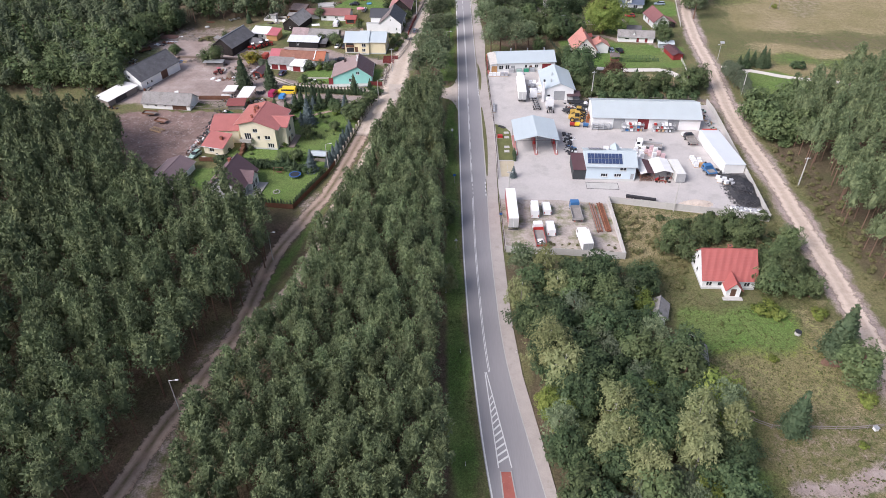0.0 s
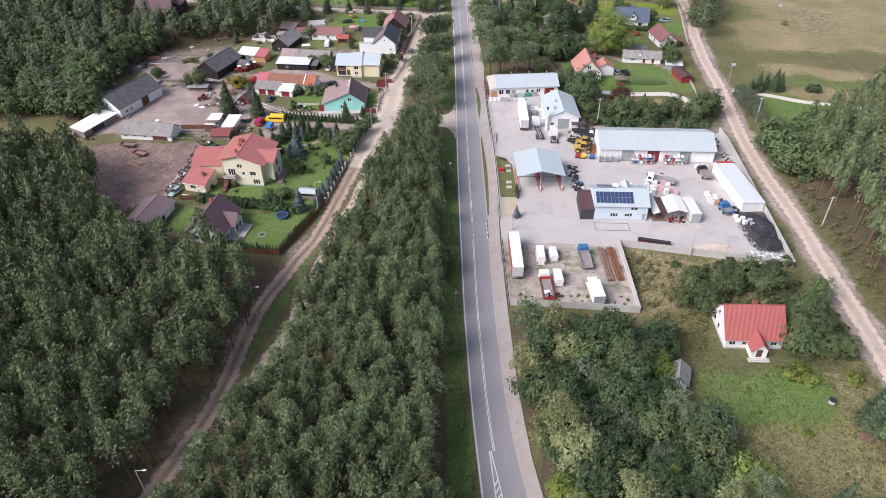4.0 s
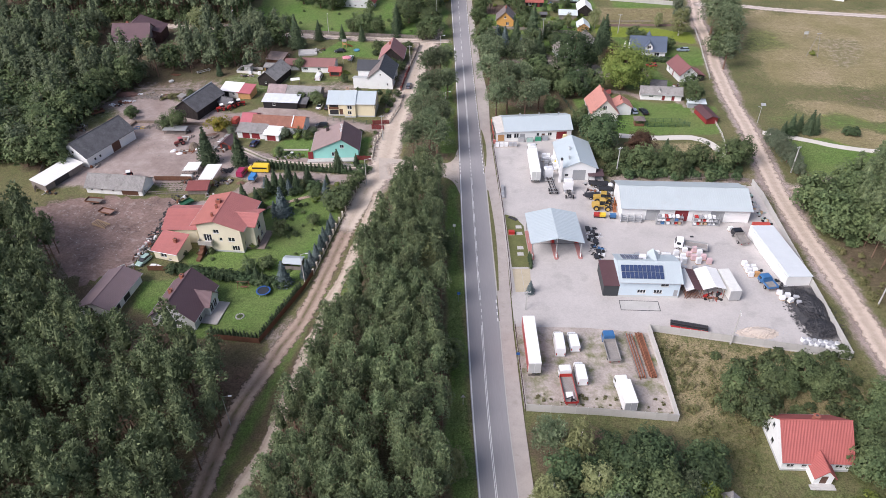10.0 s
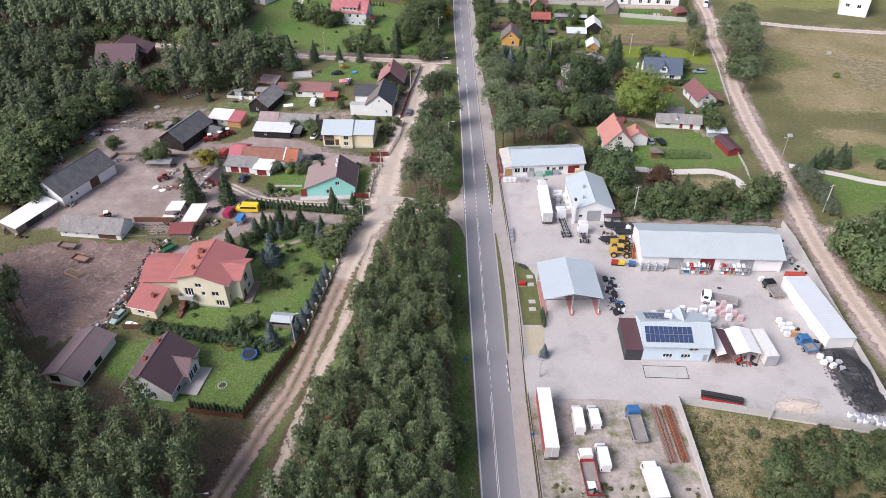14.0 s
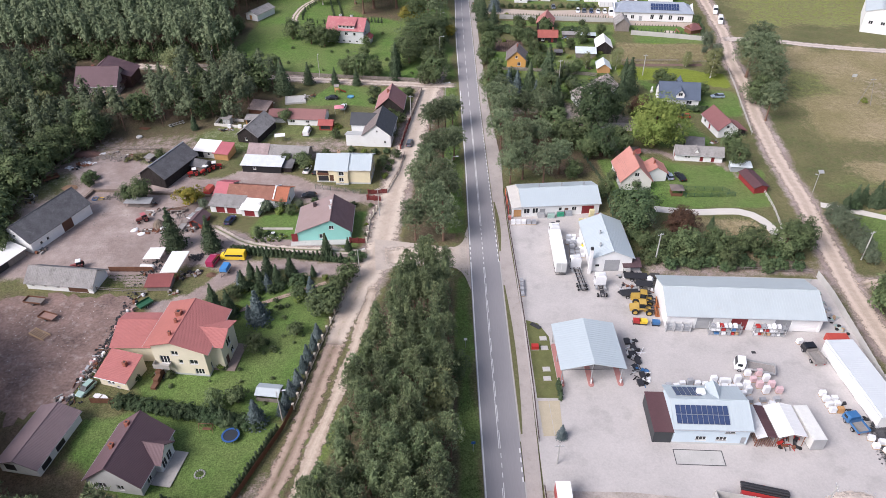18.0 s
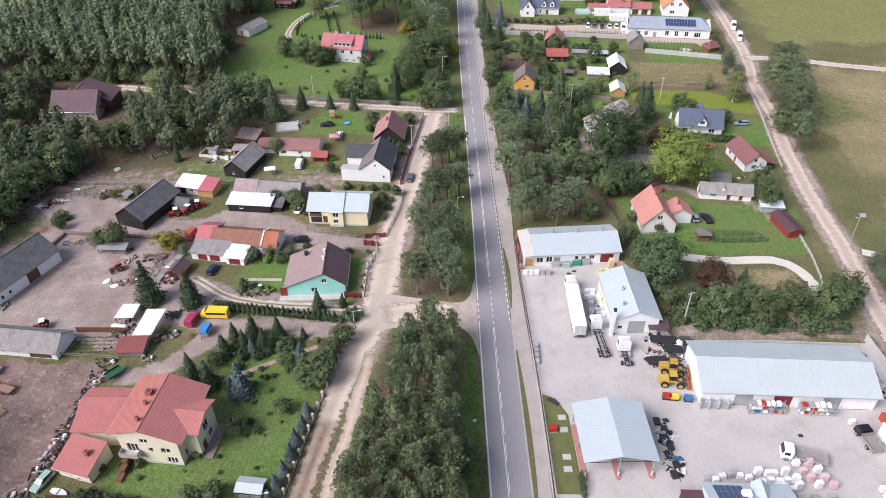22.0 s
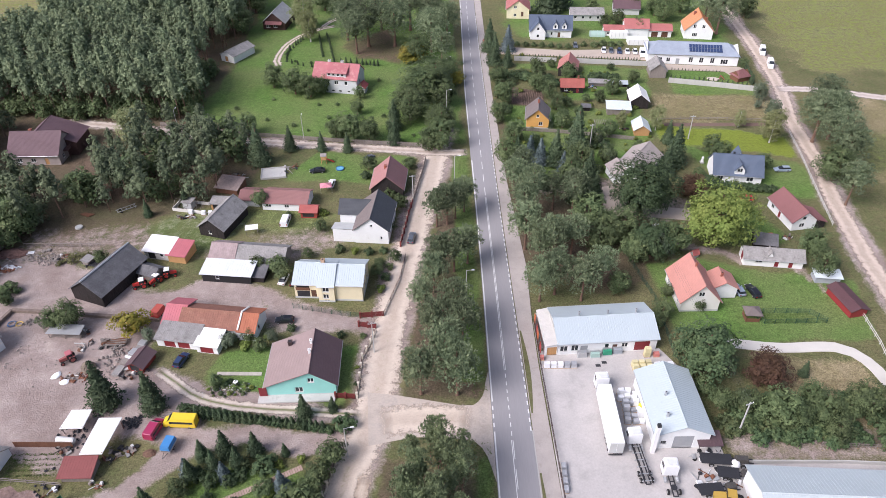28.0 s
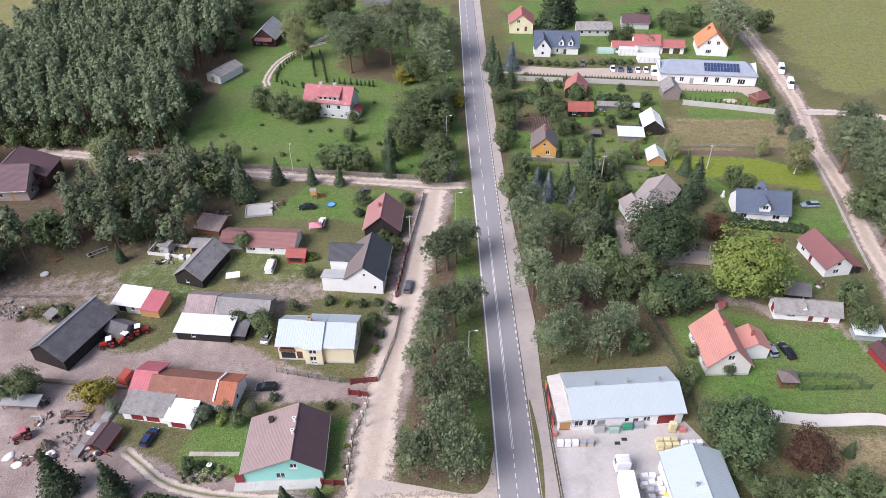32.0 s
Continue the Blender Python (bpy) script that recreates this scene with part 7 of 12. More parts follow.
place(BROADS, "roadside trees east", [(36.9, 251.7, 0.8), (34.9, 277.8, 1.39), (33.7, 298.4, 1.14), (16.9, 310.0, 1.12), (20.7, 322.7, 1.01), (38.0, 305.9, 1.18), (17.2, 336.5, 0.97), (20.1, 349.3, 1.17), (19.0, 365.7, 0.98), (35.4, 267.5, 1.11), (26.7, 319.3, 0.65), (37.1, 344.5, 0.82), (32.1, 359.0, 0.96), (36.0, 353.9, 0.85), (46.2, 308.1, 0.86), (45.8, 320.2, 0.83)])
place(SPRUCES, "roadside trees east", [(31.2, 308.8, 1.91), (38.9, 317.3, 2.37), (19.6, 383.5, 2.02), (18.6, 396.3, 2.1), (38.8, 297.8, 1.75), (24.3, 380.9, 1.4)])
place(BLUES, "blue garden spruces", [(24.0, 310.9, 1.73), (26.9, 309.3, 1.72), (25.9, 396.1, 2.1), (33.0, 305.3, 1.31), (-41.4, 194.8, 1.74), (-28.0, 189.3, 0.84), (-28.4, 186.1, 0.83), (-29.2, 182.8, 0.9), (-29.6, 179.8, 0.88), (-30.3, 176.3, 0.87), (-31.2, 173.7, 0.85), (-31.7, 170.8, 0.84), (-32.2, 168.9, 0.76), (-36.4, 166.7, 1.36)])
place(OAKS, "garden trees east", [(49.3, 282.2, 1.48), (48.2, 227.8, 1.04), (47.5, 264.5, 0.87)])
place(LIMES, "garden trees east", [(64.4, 269.6, 1.93)])
place(COPPERS, "garden trees east", [(65.0, 290.1, 1.51), (59.7, 224.7, 1.57)])
place(BROADS, "garden trees east", [(38.7, 270.9, 1.16), (42.6, 271.7, 1.17), (52.8, 265.8, 1.13), (42.9, 262.6, 0.95), (86.4, 264.2, 0.9), (85.5, 256.4, 0.86), (78.4, 313.1, 0.8), (79.9, 308.9, 0.79), (90.4, 304.3, 0.62), (53.2, 245.4, 0.4), (44.5, 243.2, 0.62), (47.5, 250.1, 0.41), (41.3, 239.3, 0.55), (58.2, 355.2, 0.82), (67.5, 364.5, 0.6), (45.0, 368.6, 0.75), (34.5, 370.6, 0.8), (52.5, 349.5, 0.55), (50.5, 325.0, 0.7), (37.0, 331.5, 0.8)])
place(SPRUCES, "garden trees east", [(65.7, 307.6, 1.9), (61.9, 302.5, 1.34), (33.0, 332.0, 0.8), (67.6, 320.7, 1.12)])
place(BIRCHES, "birches east", [(55.2, 330.2, 0.62), (66.2, 329.0, 0.82), (98.8, 319.8, 1.19), (92.9, 330.1, 0.6)])
place(BIG_PINES, "pines by the east track", [(112.0, 319.8, 1.51), (112.7, 309.0, 1.44), (119.4, 331.5, 1.42), (112.0, 301.9, 1.25), (105.5, 285.3, 0.99), (113.5, 411.5, 1.62), (117.5, 321.3, 1.36), (111.5, 421.7, 1.68)])
place(BROADS, "trees by the east track", [(107.3, 297.6, 1.54), (111.3, 375.9, 0.5), (96.0, 428.0, 1.45), (132.1, 430.9, 1.23), (75.0, 423.0, 0.82), (81.6, 413.8, 0.8), (68.9, 420.6, 0.7), (93.8, 434.5, 1.11), (66.3, 436.0, 0.85), (106.7, 438.6, 1.25), (86.5, 441.8, 0.87)])
place(SPRUCES, "trees by the villa", [(48.2, 440.5, 3.59), (54.1, 447.3, 3.05), (-16.3, 332.1, 1.51), (-16.0, 323.0, 1.29), (-55.0, 311.9, 1.92), (-47.4, 320.0, 1.19), (-37.9, 319.4, 0.94), (-30.0, 318.5, 0.94), (-64.7, 321.1, 1.75)])
place(BROADS, "trees by the villa", [(-7.2, 352.0, 2.38), (-11.4, 338.9, 1.81), (-2.6, 362.1, 1.73), (-29.6, 326.2, 1.19), (-24.0, 325.1, 0.93), (-34.2, 326.8, 0.84), (-1.4, 330.6, 1.31), (-60.2, 365.7, 1.08), (-51.8, 359.8, 1.21), (-46.1, 357.1, 1.05), (-62.0, 330.4, 0.85), (1.3, 370.6, 1.21), (-42.5, 454.3, 1.96), (-51.4, 447.4, 1.92), (-42.1, 359.9, 0.76), (-28.9, 343.3, 0.63), (-29.0, 355.4, 0.56), (-0.2, 348.2, 1.16), (-81.9, 445.3, 1.91), (-83.0, 419.1, 1.77)])
place(BIG_PINES, "villa pines", [(-28.9, 403.3, 2.31), (-37.8, 409.6, 2.09), (-18.5, 402.9, 2.31), (-12.6, 420.8, 2.44), (-4.0, 396.6, 2.01), (-0.3, 380.6, 1.43), (-3.9, 414.1, 2.12), (2.4, 407.8, 1.77), (-24.7, 421.4, 2.17), (-33.0, 396.0, 1.9)])
place(BIRCHES, "villa pines", [(-57.3, 424.6, 2.43), (-52.9, 409.1, 1.91)])
place(BROADS, "villa pines", [(-9.2, 388.0, 1.94)])
place(SPRUCES, "farm trees", [(-67.6, 222.4, 1.7), (-58.2, 221.3, 1.45)])
place(BROADS, "farm trees", [(-82.7, 244.0, 0.84), (-84.5, 266.3, 0.44), (-40.8, 235.8, 0.4), (-43.5, 238.6, 0.38), (-50.5, 289.0, 0.64), (-47.6, 226.5, 0.35)])
place(FRUITS[1:], "farm trees", [(-69.0, 242.2, 1.64)])
place(FRUITS[:1], "farm trees", [(-39.7, 259.0, 1.03), (-46.4, 262.5, 0.94), (-41.4, 261.8, 1.15), (-35.1, 266.9, 0.64), (-15.8, 277.9, 0.68), (-14.0, 265.0, 0.74), (-13.4, 287.8, 0.96), (-16.3, 291.7, 0.85), (-33.4, 278.1, 0.79), (-17.5, 262.7, 0.63), (-23.0, 307.9, 1.05), (-11.0, 307.9, 0.92), (-15.4, 304.5, 0.77), (-18.0, 259.9, 0.72)])
place(SPRUCES, "garden conifers west", [(-46.1, 209.7, 0.75), (-42.2, 210.4, 0.97), (-43.7, 207.6, 0.74), (-36.9, 210.5, 0.86), (-31.6, 210.0, 0.48), (-52.3, 199.3, 1.01), (-48.1, 196.6, 1.09), (-29.4, 218.4, 0.91), (-24.2, 219.7, 0.57), (-39.7, 208.1, 0.74), (-47.0, 205.4, 0.84), (-51.3, 196.8, 0.79), (-42.6, 167.2, 0.72), (-40.9, 166.3, 0.59), (-44.8, 168.7, 0.6)])
place(BLUES, "garden conifers west", [(-30.9, 202.7, 1.17), (-47.9, 206.4, 0.93), (-41.4, 205.6, 0.92), (-43.8, 196.0, 0.74)])
place(FRUITS[:1], "garden trees west", [(-23.0, 208.5, 1.22), (-28.1, 197.6, 1.4), (-24.9, 204.7, 1.1), (-26.1, 201.5, 1.07), (-34.0, 202.2, 0.81), (-48.5, 202.6, 0.81), (-27.2, 198.0, 1.96), (-32.6, 190.3, 0.82), (-45.2, 171.2, 0.96), (-41.1, 172.0, 0.96)])
place(BUSHES[1:2], "garden bushes west", [(-34.7, 207.0, 1.82), (-21.8, 215.7, 1.74), (-43.4, 204.4, 1.3), (-45.9, 205.9, 1.14), (-40.3, 204.4, 1.13), (-38.5, 205.8, 0.98), (-43.3, 201.5, 0.79)])
place(BUSHES[2:], "garden bushes west", [(-32.4, 207.6, 0.74), (-28.8, 208.8, 0.67), (-46.8, 204.1, 0.65), (-47.2, 198.6, 0.7), (-33.8, 201.8, 1.28), (-46.4, 181.2, 0.9), (-46.9, 198.2, 0.76)])
place(BUSHES[:1], "garden bushes west", [(-41.1, 199.6, 0.55), (-43.1, 198.2, 0.54), (-38.9, 201.0, 0.55), (-37.4, 198.7, 0.55), (-39.5, 197.3, 0.54), (-38.3, 207.7, 0.83), (-56.2, 179.0, 0.79), (-62.4, 178.3, 0.69), (-45.8, 180.7, 0.6), (-36.7, 185.6, 0.71), (-38.5, 187.9, 0.62)])
place(BROADS, "garden trees west", [(-40.4, 185.7, 0.54)])
place(BUSHES[1:2], "hedge behind the lawn", [(-63.6 + 1.35 * i, 172.1 - 0.305 * i, 1.35 + 0.2 * math.sin(i * 2.1)) for i in range(21)])
place(BUSHES[1:2], "hedge by the drive", [(-52.7 + 1.42 * i, 220.7 - 0.3 * i, 0.8) for i in range(21)])
place(BUSHES[1:2], "dark hedge", [(71.6 + 1.2 * i, 295.6 - 0.235 * i, 1.22) for i in range(15)])
place(BUSHES[:1], "thicket behind the depot", [(49.3, 212.9, 1.73), (52.0, 213.6, 1.73), (55.7, 213.1, 1.9), (58.2, 212.7, 1.72), (59.8, 212.2, 1.89), (62.4, 212.6, 1.55), (64.1, 212.1, 1.72), (48.1, 214.5, 1.39)])
place(BROADS, "thicket behind the depot", [(52.6, 217.1, 0.74), (57.1, 214.4, 1.02), (60.7, 213.8, 0.75), (66.3, 214.8, 0.82), (67.1, 210.5, 0.68), (74.2, 216.1, 0.94), (81.8, 214.7, 1.18), (71.0, 215.1, 0.64), (65.9, 219.1, 0.65), (48.4, 218.3, 0.59), (46.6, 221.9, 0.54)])
place(COPPERS, "thicket behind the depot", [(58.8, 224.7, 1.06)])
place(SPRUCES, "thicket behind the depot", [(67.9, 225.9, 0.59)])
place(BIRCHES, "meadow trees", [(19.9, 90.8, 1.52), (21.8, 85.8, 1.3), (40.9, 67.0, 1.14)])
place(LIMES, "meadow trees", [(48.8, 81.5, 1.05), (47.9, 87.3, 0.68)])
place(SPRUCES, "meadow trees", [(61.6, 76.6, 1.49), (77.5, 94.9, 1.89), (80.7, 98.1, 1.36)])
place(BROADS, "meadow trees", [(77.6, 87.7, 1.25), (76.3, 112.1, 0.69), (70.6, 113.1, 0.96), (75.9, 117.1, 0.91), (76.2, 122.4, 0.87), (72.4, 119.0, 0.78), (54.7, 132.2, 0.77), (56.6, 125.4, 0.88), (68.5, 133.9, 0.92), (73.3, 132.1, 0.84), (62.0, 132.3, 0.84), (81.1, 128.0, 0.82), (70.6, 131.3, 0.69), (52.3, 127.7, 0.61), (63.9, 131.4, 0.69), (79.5, 111.7, 0.69)])
place(OAKS, "meadow trees", [(43.4, 113.8, 0.69)])
place(BUSHES[2:], "meadow bushes", [(68.5, 106.6, 2.02), (78.7, 105.6, 1.46), (77.5, 82.6, 1.44), (72.3, 72.7, 0.67), (64.6, 93.1, 0.76), (66.5, 107.4, 1.11), (70.2, 105.5, 1.28)])
place(BUSHES[:1], "meadow bushes", [(80.3, 141.3, 1.53), (59.5, 138.0, 1.51), (77.1, 140.3, 1.3), (65.1, 127.0, 1.02)])
place(BROADS, "trees by the field", [(86.3, 216.9, 1.13)])
place(WILLOWS, "trees by the track", [(100.8, 210.6, 0.62), (101.0, 214.0, 0.75), (100.8, 217.6, 0.8), (100.4, 221.2, 0.9), (100.2, 225.0, 0.85), (99.8, 228.6, 0.7)])
place(SPRUCES, "trees by the field", [(105.6, 232.6, 0.81), (109.0, 234.9, 0.99), (114.6, 234.8, 1.16), (116.3, 234.7, 0.99), (112.4, 236.7, 0.83)])
place(BUSHES[1:2], "trees by the field", [(115.9, 236.0, 2.06), (108.6, 234.6, 1.79), (128.2, 234.0, 1.79), (126.6, 234.0, 1.53)])
place(BUSHES[:1], "farm trees", [(-101.6, 255.7, 1.92)])
place(BIRCHES, "strip birches", [(-2.5, 168.0, 1.15), (-4.6, 161.3, 0.84), (0.6, 114.5, 0.78)])
place(BROADS, "strip broadleaves", [(0.4, 177.3, 0.77), (1.1, 139.8, 0.83), (-3.3, 179.9, 0.62)])
place(BIRCHES, "west edge birches", [(-126.8, 288.3, 1.47), (-95.7, 325.4, 1.55)])
place(BROADS, "west wood edge", [(-121.9, 240.2, 1.51), (-119.0, 252.7, 1.58), (-116.1, 262.3, 1.64), (-110.8, 222.3, 1.23), (-117.4, 224.1, 1.41), (-115.8, 270.6, 1.49), (-109.7, 279.3, 1.53)])


# ---- vehicles ----
TYRE = surf("tyre_rubber", (0.02, 0.02, 0.02), 0.85, (8, 0.2), (1, 0.2))
RIM = surf("wheel_rim", (0.42, 0.42, 0.43), 0.4, (8, 0.1), (1, 0.1), metal=0.6)
LAMP_W = surf("headlamp_glass", (0.75, 0.76, 0.78), 0.15)
LAMP_R = surf("tail_lamp", (0.35, 0.02, 0.02), 0.25)
WHEELS = {}


def paint(name, col, rough=0.3):
    return surf(name, col, rough, (4, 0.04), (0.8, 0.08), spec=0.5)


def wheel(parent, x, y, r=0.32, w=0.22, rim=RIM):
    key = (round(r, 2), round(w, 2), rim.name)
    if key not in WHEELS:
        WHEELS[key] = (Geo().loft([[(q * math.cos(a), s, q * math.sin(a)) for a in np.linspace(0, 2 * math.pi, 14, endpoint=False)] for s, q in ((-w / 2, r * 0.88), (-w * 0.36, r), (w * 0.36, r), (w / 2, r * 0.88))]).mesh("wheel", TYRE),
                       Geo().tube((0, -w / 2 - 0.012, 0), (0, w / 2 + 0.012, 0), r * 0.6, n=12).mesh("rim", rim))
    ob = part("wheel", WHEELS[key][0], None, parent, "", Matrix.Translation((x, y, r)))
    part("rim", WHEELS[key][1], None, ob)


def ring_car(x, zb, zt, hw, tuck=0.08):
    return [(x, -hw + tuck, zb), (x, hw - tuck, zb), (x, hw, zb + 0.18), (x, hw, (zb + zt) / 2 + 0.1), (x, hw - 0.1, zt), (x, -hw + 0.1, zt), (x, -hw, (zb + zt) / 2 + 0.1), (x, -hw, zb + 0.18)]




def car(x, y, rz, col, label, long=4.4, estate=False, group=""):
    """A passenger car: body, greenhouse, roof, wheels, lamps. It faces local +x."""
    ob = thing("car", x, y, -0.02, rz, label, "car", group)
    h, w = long / 2, 0.88
    part("body", Geo().loft([ring_car(-h, 0.45, 0.72, w - 0.14), ring_car(-h + 0.12, 0.28, 0.92, w - 0.03), ring_car(-h * 0.45, 0.2, 0.95, w), ring_car(h * 0.35, 0.2, 0.93, w), ring_car(h * 0.72, 0.22, 0.80, w - 0.02), ring_car(h - 0.1, 0.28, 0.68, w - 0.08), ring_car(h, 0.4, 0.56, w - 0.22)]), col, ob)
    back, mid = (-h + 0.2, -h + 0.45) if estate else (-h + 0.45, -h + 1.15)
    g = Geo().loft([[(back, -0.70, 0.92), (back, 0.70, 0.92), (back + 0.02, 0.68, 0.95), (back + 0.02, -0.68, 0.95)],
                    [(mid, -0.76, 0.92), (mid, 0.76, 0.92), (mid, 0.60, 1.40), (mid, -0.60, 1.40)],
                    [(h * 0.05, -0.78, 0.92), (h * 0.05, 0.78, 0.92), (h * 0.05, 0.62, 1.43), (h * 0.05, -0.62, 1.43)],
                    [(h * 0.47, -0.74, 0.90), (h * 0.47, 0.74, 0.90), (h * 0.46, 0.72, 0.93), (h * 0.46, -0.72, 0.93)]])
    part("glasshouse", g, GLASS, ob)
    part("roof", Geo().loft([[(mid + 0.02, -0.60, 1.395), (mid + 0.02, 0.60, 1.395), (mid + 0.04, 0.5, 1.44), (mid + 0.04, -0.5, 1.44)], [(h * 0.06, -0.62, 1.42), (h * 0.06, 0.62, 1.42), (h * 0.05, 0.52, 1.47), (h * 0.05, -0.52, 1.47)]]), col, ob)
    for sx in (-h * 0.6, h * 0.62):
        for sy in (-0.8, 0.8):
            wheel(ob, sx, sy)
    for sy in (-0.55, 0.55):
        part("headlight", Geo().box(h - 0.2, sy - 0.2, 0.55, h - 0.03, sy + 0.2, 0.68), LAMP_W, ob)
        part("tail_light", Geo().box(-h + 0.0, sy - 0.17, 0.62, -h + 0.1, sy + 0.17, 0.82), LAMP_R, ob)
        part("mirror", Geo().box(h * 0.34, sy * 1.72 - 0.08, 0.9, h * 0.42, sy * 1.72 + 0.08, 1.03), col, ob)
    return ob


def van(x, y, rz, col, label, long=5.6, high=2.4, windows=False, group=""):
    ob = thing("van", x, y, 0.03, rz, label, "van", group)
    h, w = long / 2, 0.98
    R = lambda px, zt, hw: [(px, -hw, 0.35), (px, hw, 0.35), (px, hw, zt - 0.5), (px, hw - 0.16, zt), (px, -hw + 0.16, zt), (px, -hw, zt - 0.5)]
    part("body", Geo().loft([R(-h, high - 0.05, w - 0.05), R(-h + 0.1, high, w), R(h - 1.75, high, w), R(h - 1.0, high * 0.66, w - 0.02), R(h - 0.15, high * 0.5, w - 0.06), R(h, high * 0.42, w - 0.2)]), col, ob)
    part("windscreen", Geo().hexa(((h - 1.72, -w + 0.2, high - 0.06), (h - 1.02, -w + 0.14, high * 0.66 + 0.04), (h - 1.02, w - 0.14, high * 0.66 + 0.04), (h - 1.72, w - 0.2, high - 0.06)), ((h - 1.68, -w + 0.2, high - 0.02), (h - 0.98, -w + 0.14, high * 0.66 + 0.07), (h - 0.98, w - 0.14, high * 0.66 + 0.07), (h - 1.68, w - 0.2, high - 0.02))), GLASS, ob)
    for sy in (-1, 1):
        x0 = -h + 0.4 if windows else h - 2.3
        part("side_window", Geo().box(x0, sy * w - 0.015, high * 0.55, h - 1.45, sy * w + 0.015, high * 0.78), GLASS, ob)
        part("headlight", Geo().box(h - 0.25, sy * 0.6 - 0.16, high * 0.36, h - 0.04, sy * 0.6 + 0.16, high * 0.44), LAMP_W, ob)
        part("tail_light", Geo().box(-h - 0.02, sy * 0.84 - 0.08, 0.7, -h + 0.05, sy * 0.84 + 0.08, 1.3), LAMP_R, ob)
        for sx in (-h * 0.6, h * 0.62):
            wheel(ob, sx, sy * 0.86, 0.34, 0.22)
    return ob


def cab(ob, x, col, high=2.7, long=2.0, w=1.2):
    """A forward-control lorry cab from x to x + long."""
    R = lambda px, z0, z1, hw: [(px, -hw, z0), (px, hw, z0), (px, hw, z1 - 0.2), (px, hw - 0.15, z1), (px, -hw + 0.15, z1), (px, -hw, z1 - 0.2)]
    part("cab", Geo().loft([R(x, 0.9, high, w - 0.03), R(x + 0.2, 0.6, high, w), R(x + long - 0.35, 0.55, high - 0.02, w), R(x + long - 0.08, 0.5, high * 0.62, w), R(x + long, 0.5, high * 0.5, w - 0.06)]), col, ob)
    part("windscreen", Geo().hexa(((x + long - 0.33, -w + 0.15, high - 0.14), (x + long - 0.07, -w + 0.12, high * 0.62), (x + long - 0.07, w - 0.12, high * 0.62), (x + long - 0.33, w - 0.15, high - 0.14)), ((x + long - 0.29, -w + 0.15, high - 0.14), (x + long - 0.03, -w + 0.12, high * 0.62), (x + long - 0.03, w - 0.12, high * 0.62), (x + long - 0.29, w - 0.15, high - 0.14))), GLASS, ob)
    for sy in (-1, 1):
        part("side_window", Geo().box(x + 0.55, sy * w - 0.015, high * 0.6, x + long - 0.45, sy * w + 0.015, high * 0.86), GLASS, ob)
        part("headlight", Geo().box(x + long - 0.04, sy * 0.85 - 0.2, 0.7, x + long + 0.02, sy * 0.85 + 0.2, 0.92), LAMP_W, ob)


def chassis(ob, x0, x1, axles, r=0.48, z=0.85):
    part("chassis", Geo().box(x0, -0.45, z - 0.12, x1, -0.3, z + 0.12).box(x0, 0.3, z - 0.12, x1, 0.45, z + 0.12).box(x0, -0.3, z - 0.1, x0 + 0.12, 0.3, z + 0.1).box((x0 + x1) / 2, -0.3, z - 0.1, (x0 + x1) / 2 + 0.15, 0.3, z + 0.1), DARK_METAL, ob)
    for ax in axles:
        for sy in (-0.98, 0.98):
            wheel(ob, ax, sy, r, 0.34)


def flatbed(ob, x0, x1, floor_mat, side_mat, z=1.15, side=0.5, w=1.22):
    part("load_floor", Geo().box(x0, -w, z - 0.1, x1, w, z), floor_mat, ob)
    for nm, q in (("side_board", (x0, -w - 0.04, z, x1, -w, z + side)), ("side_board", (x0, w, z, x1, w + 0.04, z + side)), ("tail_board", (x0 - 0.04, -w, z, x0, w, z + side)), ("head_board", (x1, -w, z, x1 + 0.05, w, z + side + 0.3))):
        part(nm, Geo().box(*q), side_mat, ob)


def lorry(x, y, rz, cabcol, label, long=8.0, bed=None, side=None, box=None, group="", high=2.6):
    ob = thing("lorry", x, y, 0.13, rz, label, "lorry", group)
    h = long / 2
    cab(ob, h - 1.9, cabcol, high, 1.9, 1.15)
    chassis(ob, -h + 0.3, h - 0.6, (-h + 1.5, h - 1.0), 0.44)
    if box:
        part("cargo_box", Geo().box(-h, -1.22, 1.0, h - 2.1, 1.22, 3.3), box, ob)
        part("roof_frame", Geo().box(-h - 0.02, -1.25, 3.3, h - 2.08, 1.25, 3.34), WHITE_PAINT, ob)
        part("rear_doors", Geo().box(-h - 0.03, -1.1, 1.1, -h, -0.02, 3.2).box(-h - 0.03, 0.02, 1.1, -h, 1.1, 3.2), GREY_DOOR, ob)
    elif bed:
        flatbed(ob, -h, h - 2.2, bed, side or bed)
    for sy in (-0.9, 0.9):
        part("tail_light", Geo().box(-h - 0.03, sy - 0.16, 0.8, -h + 0.03, sy + 0.16, 0.95), LAMP_R, ob)
    return ob


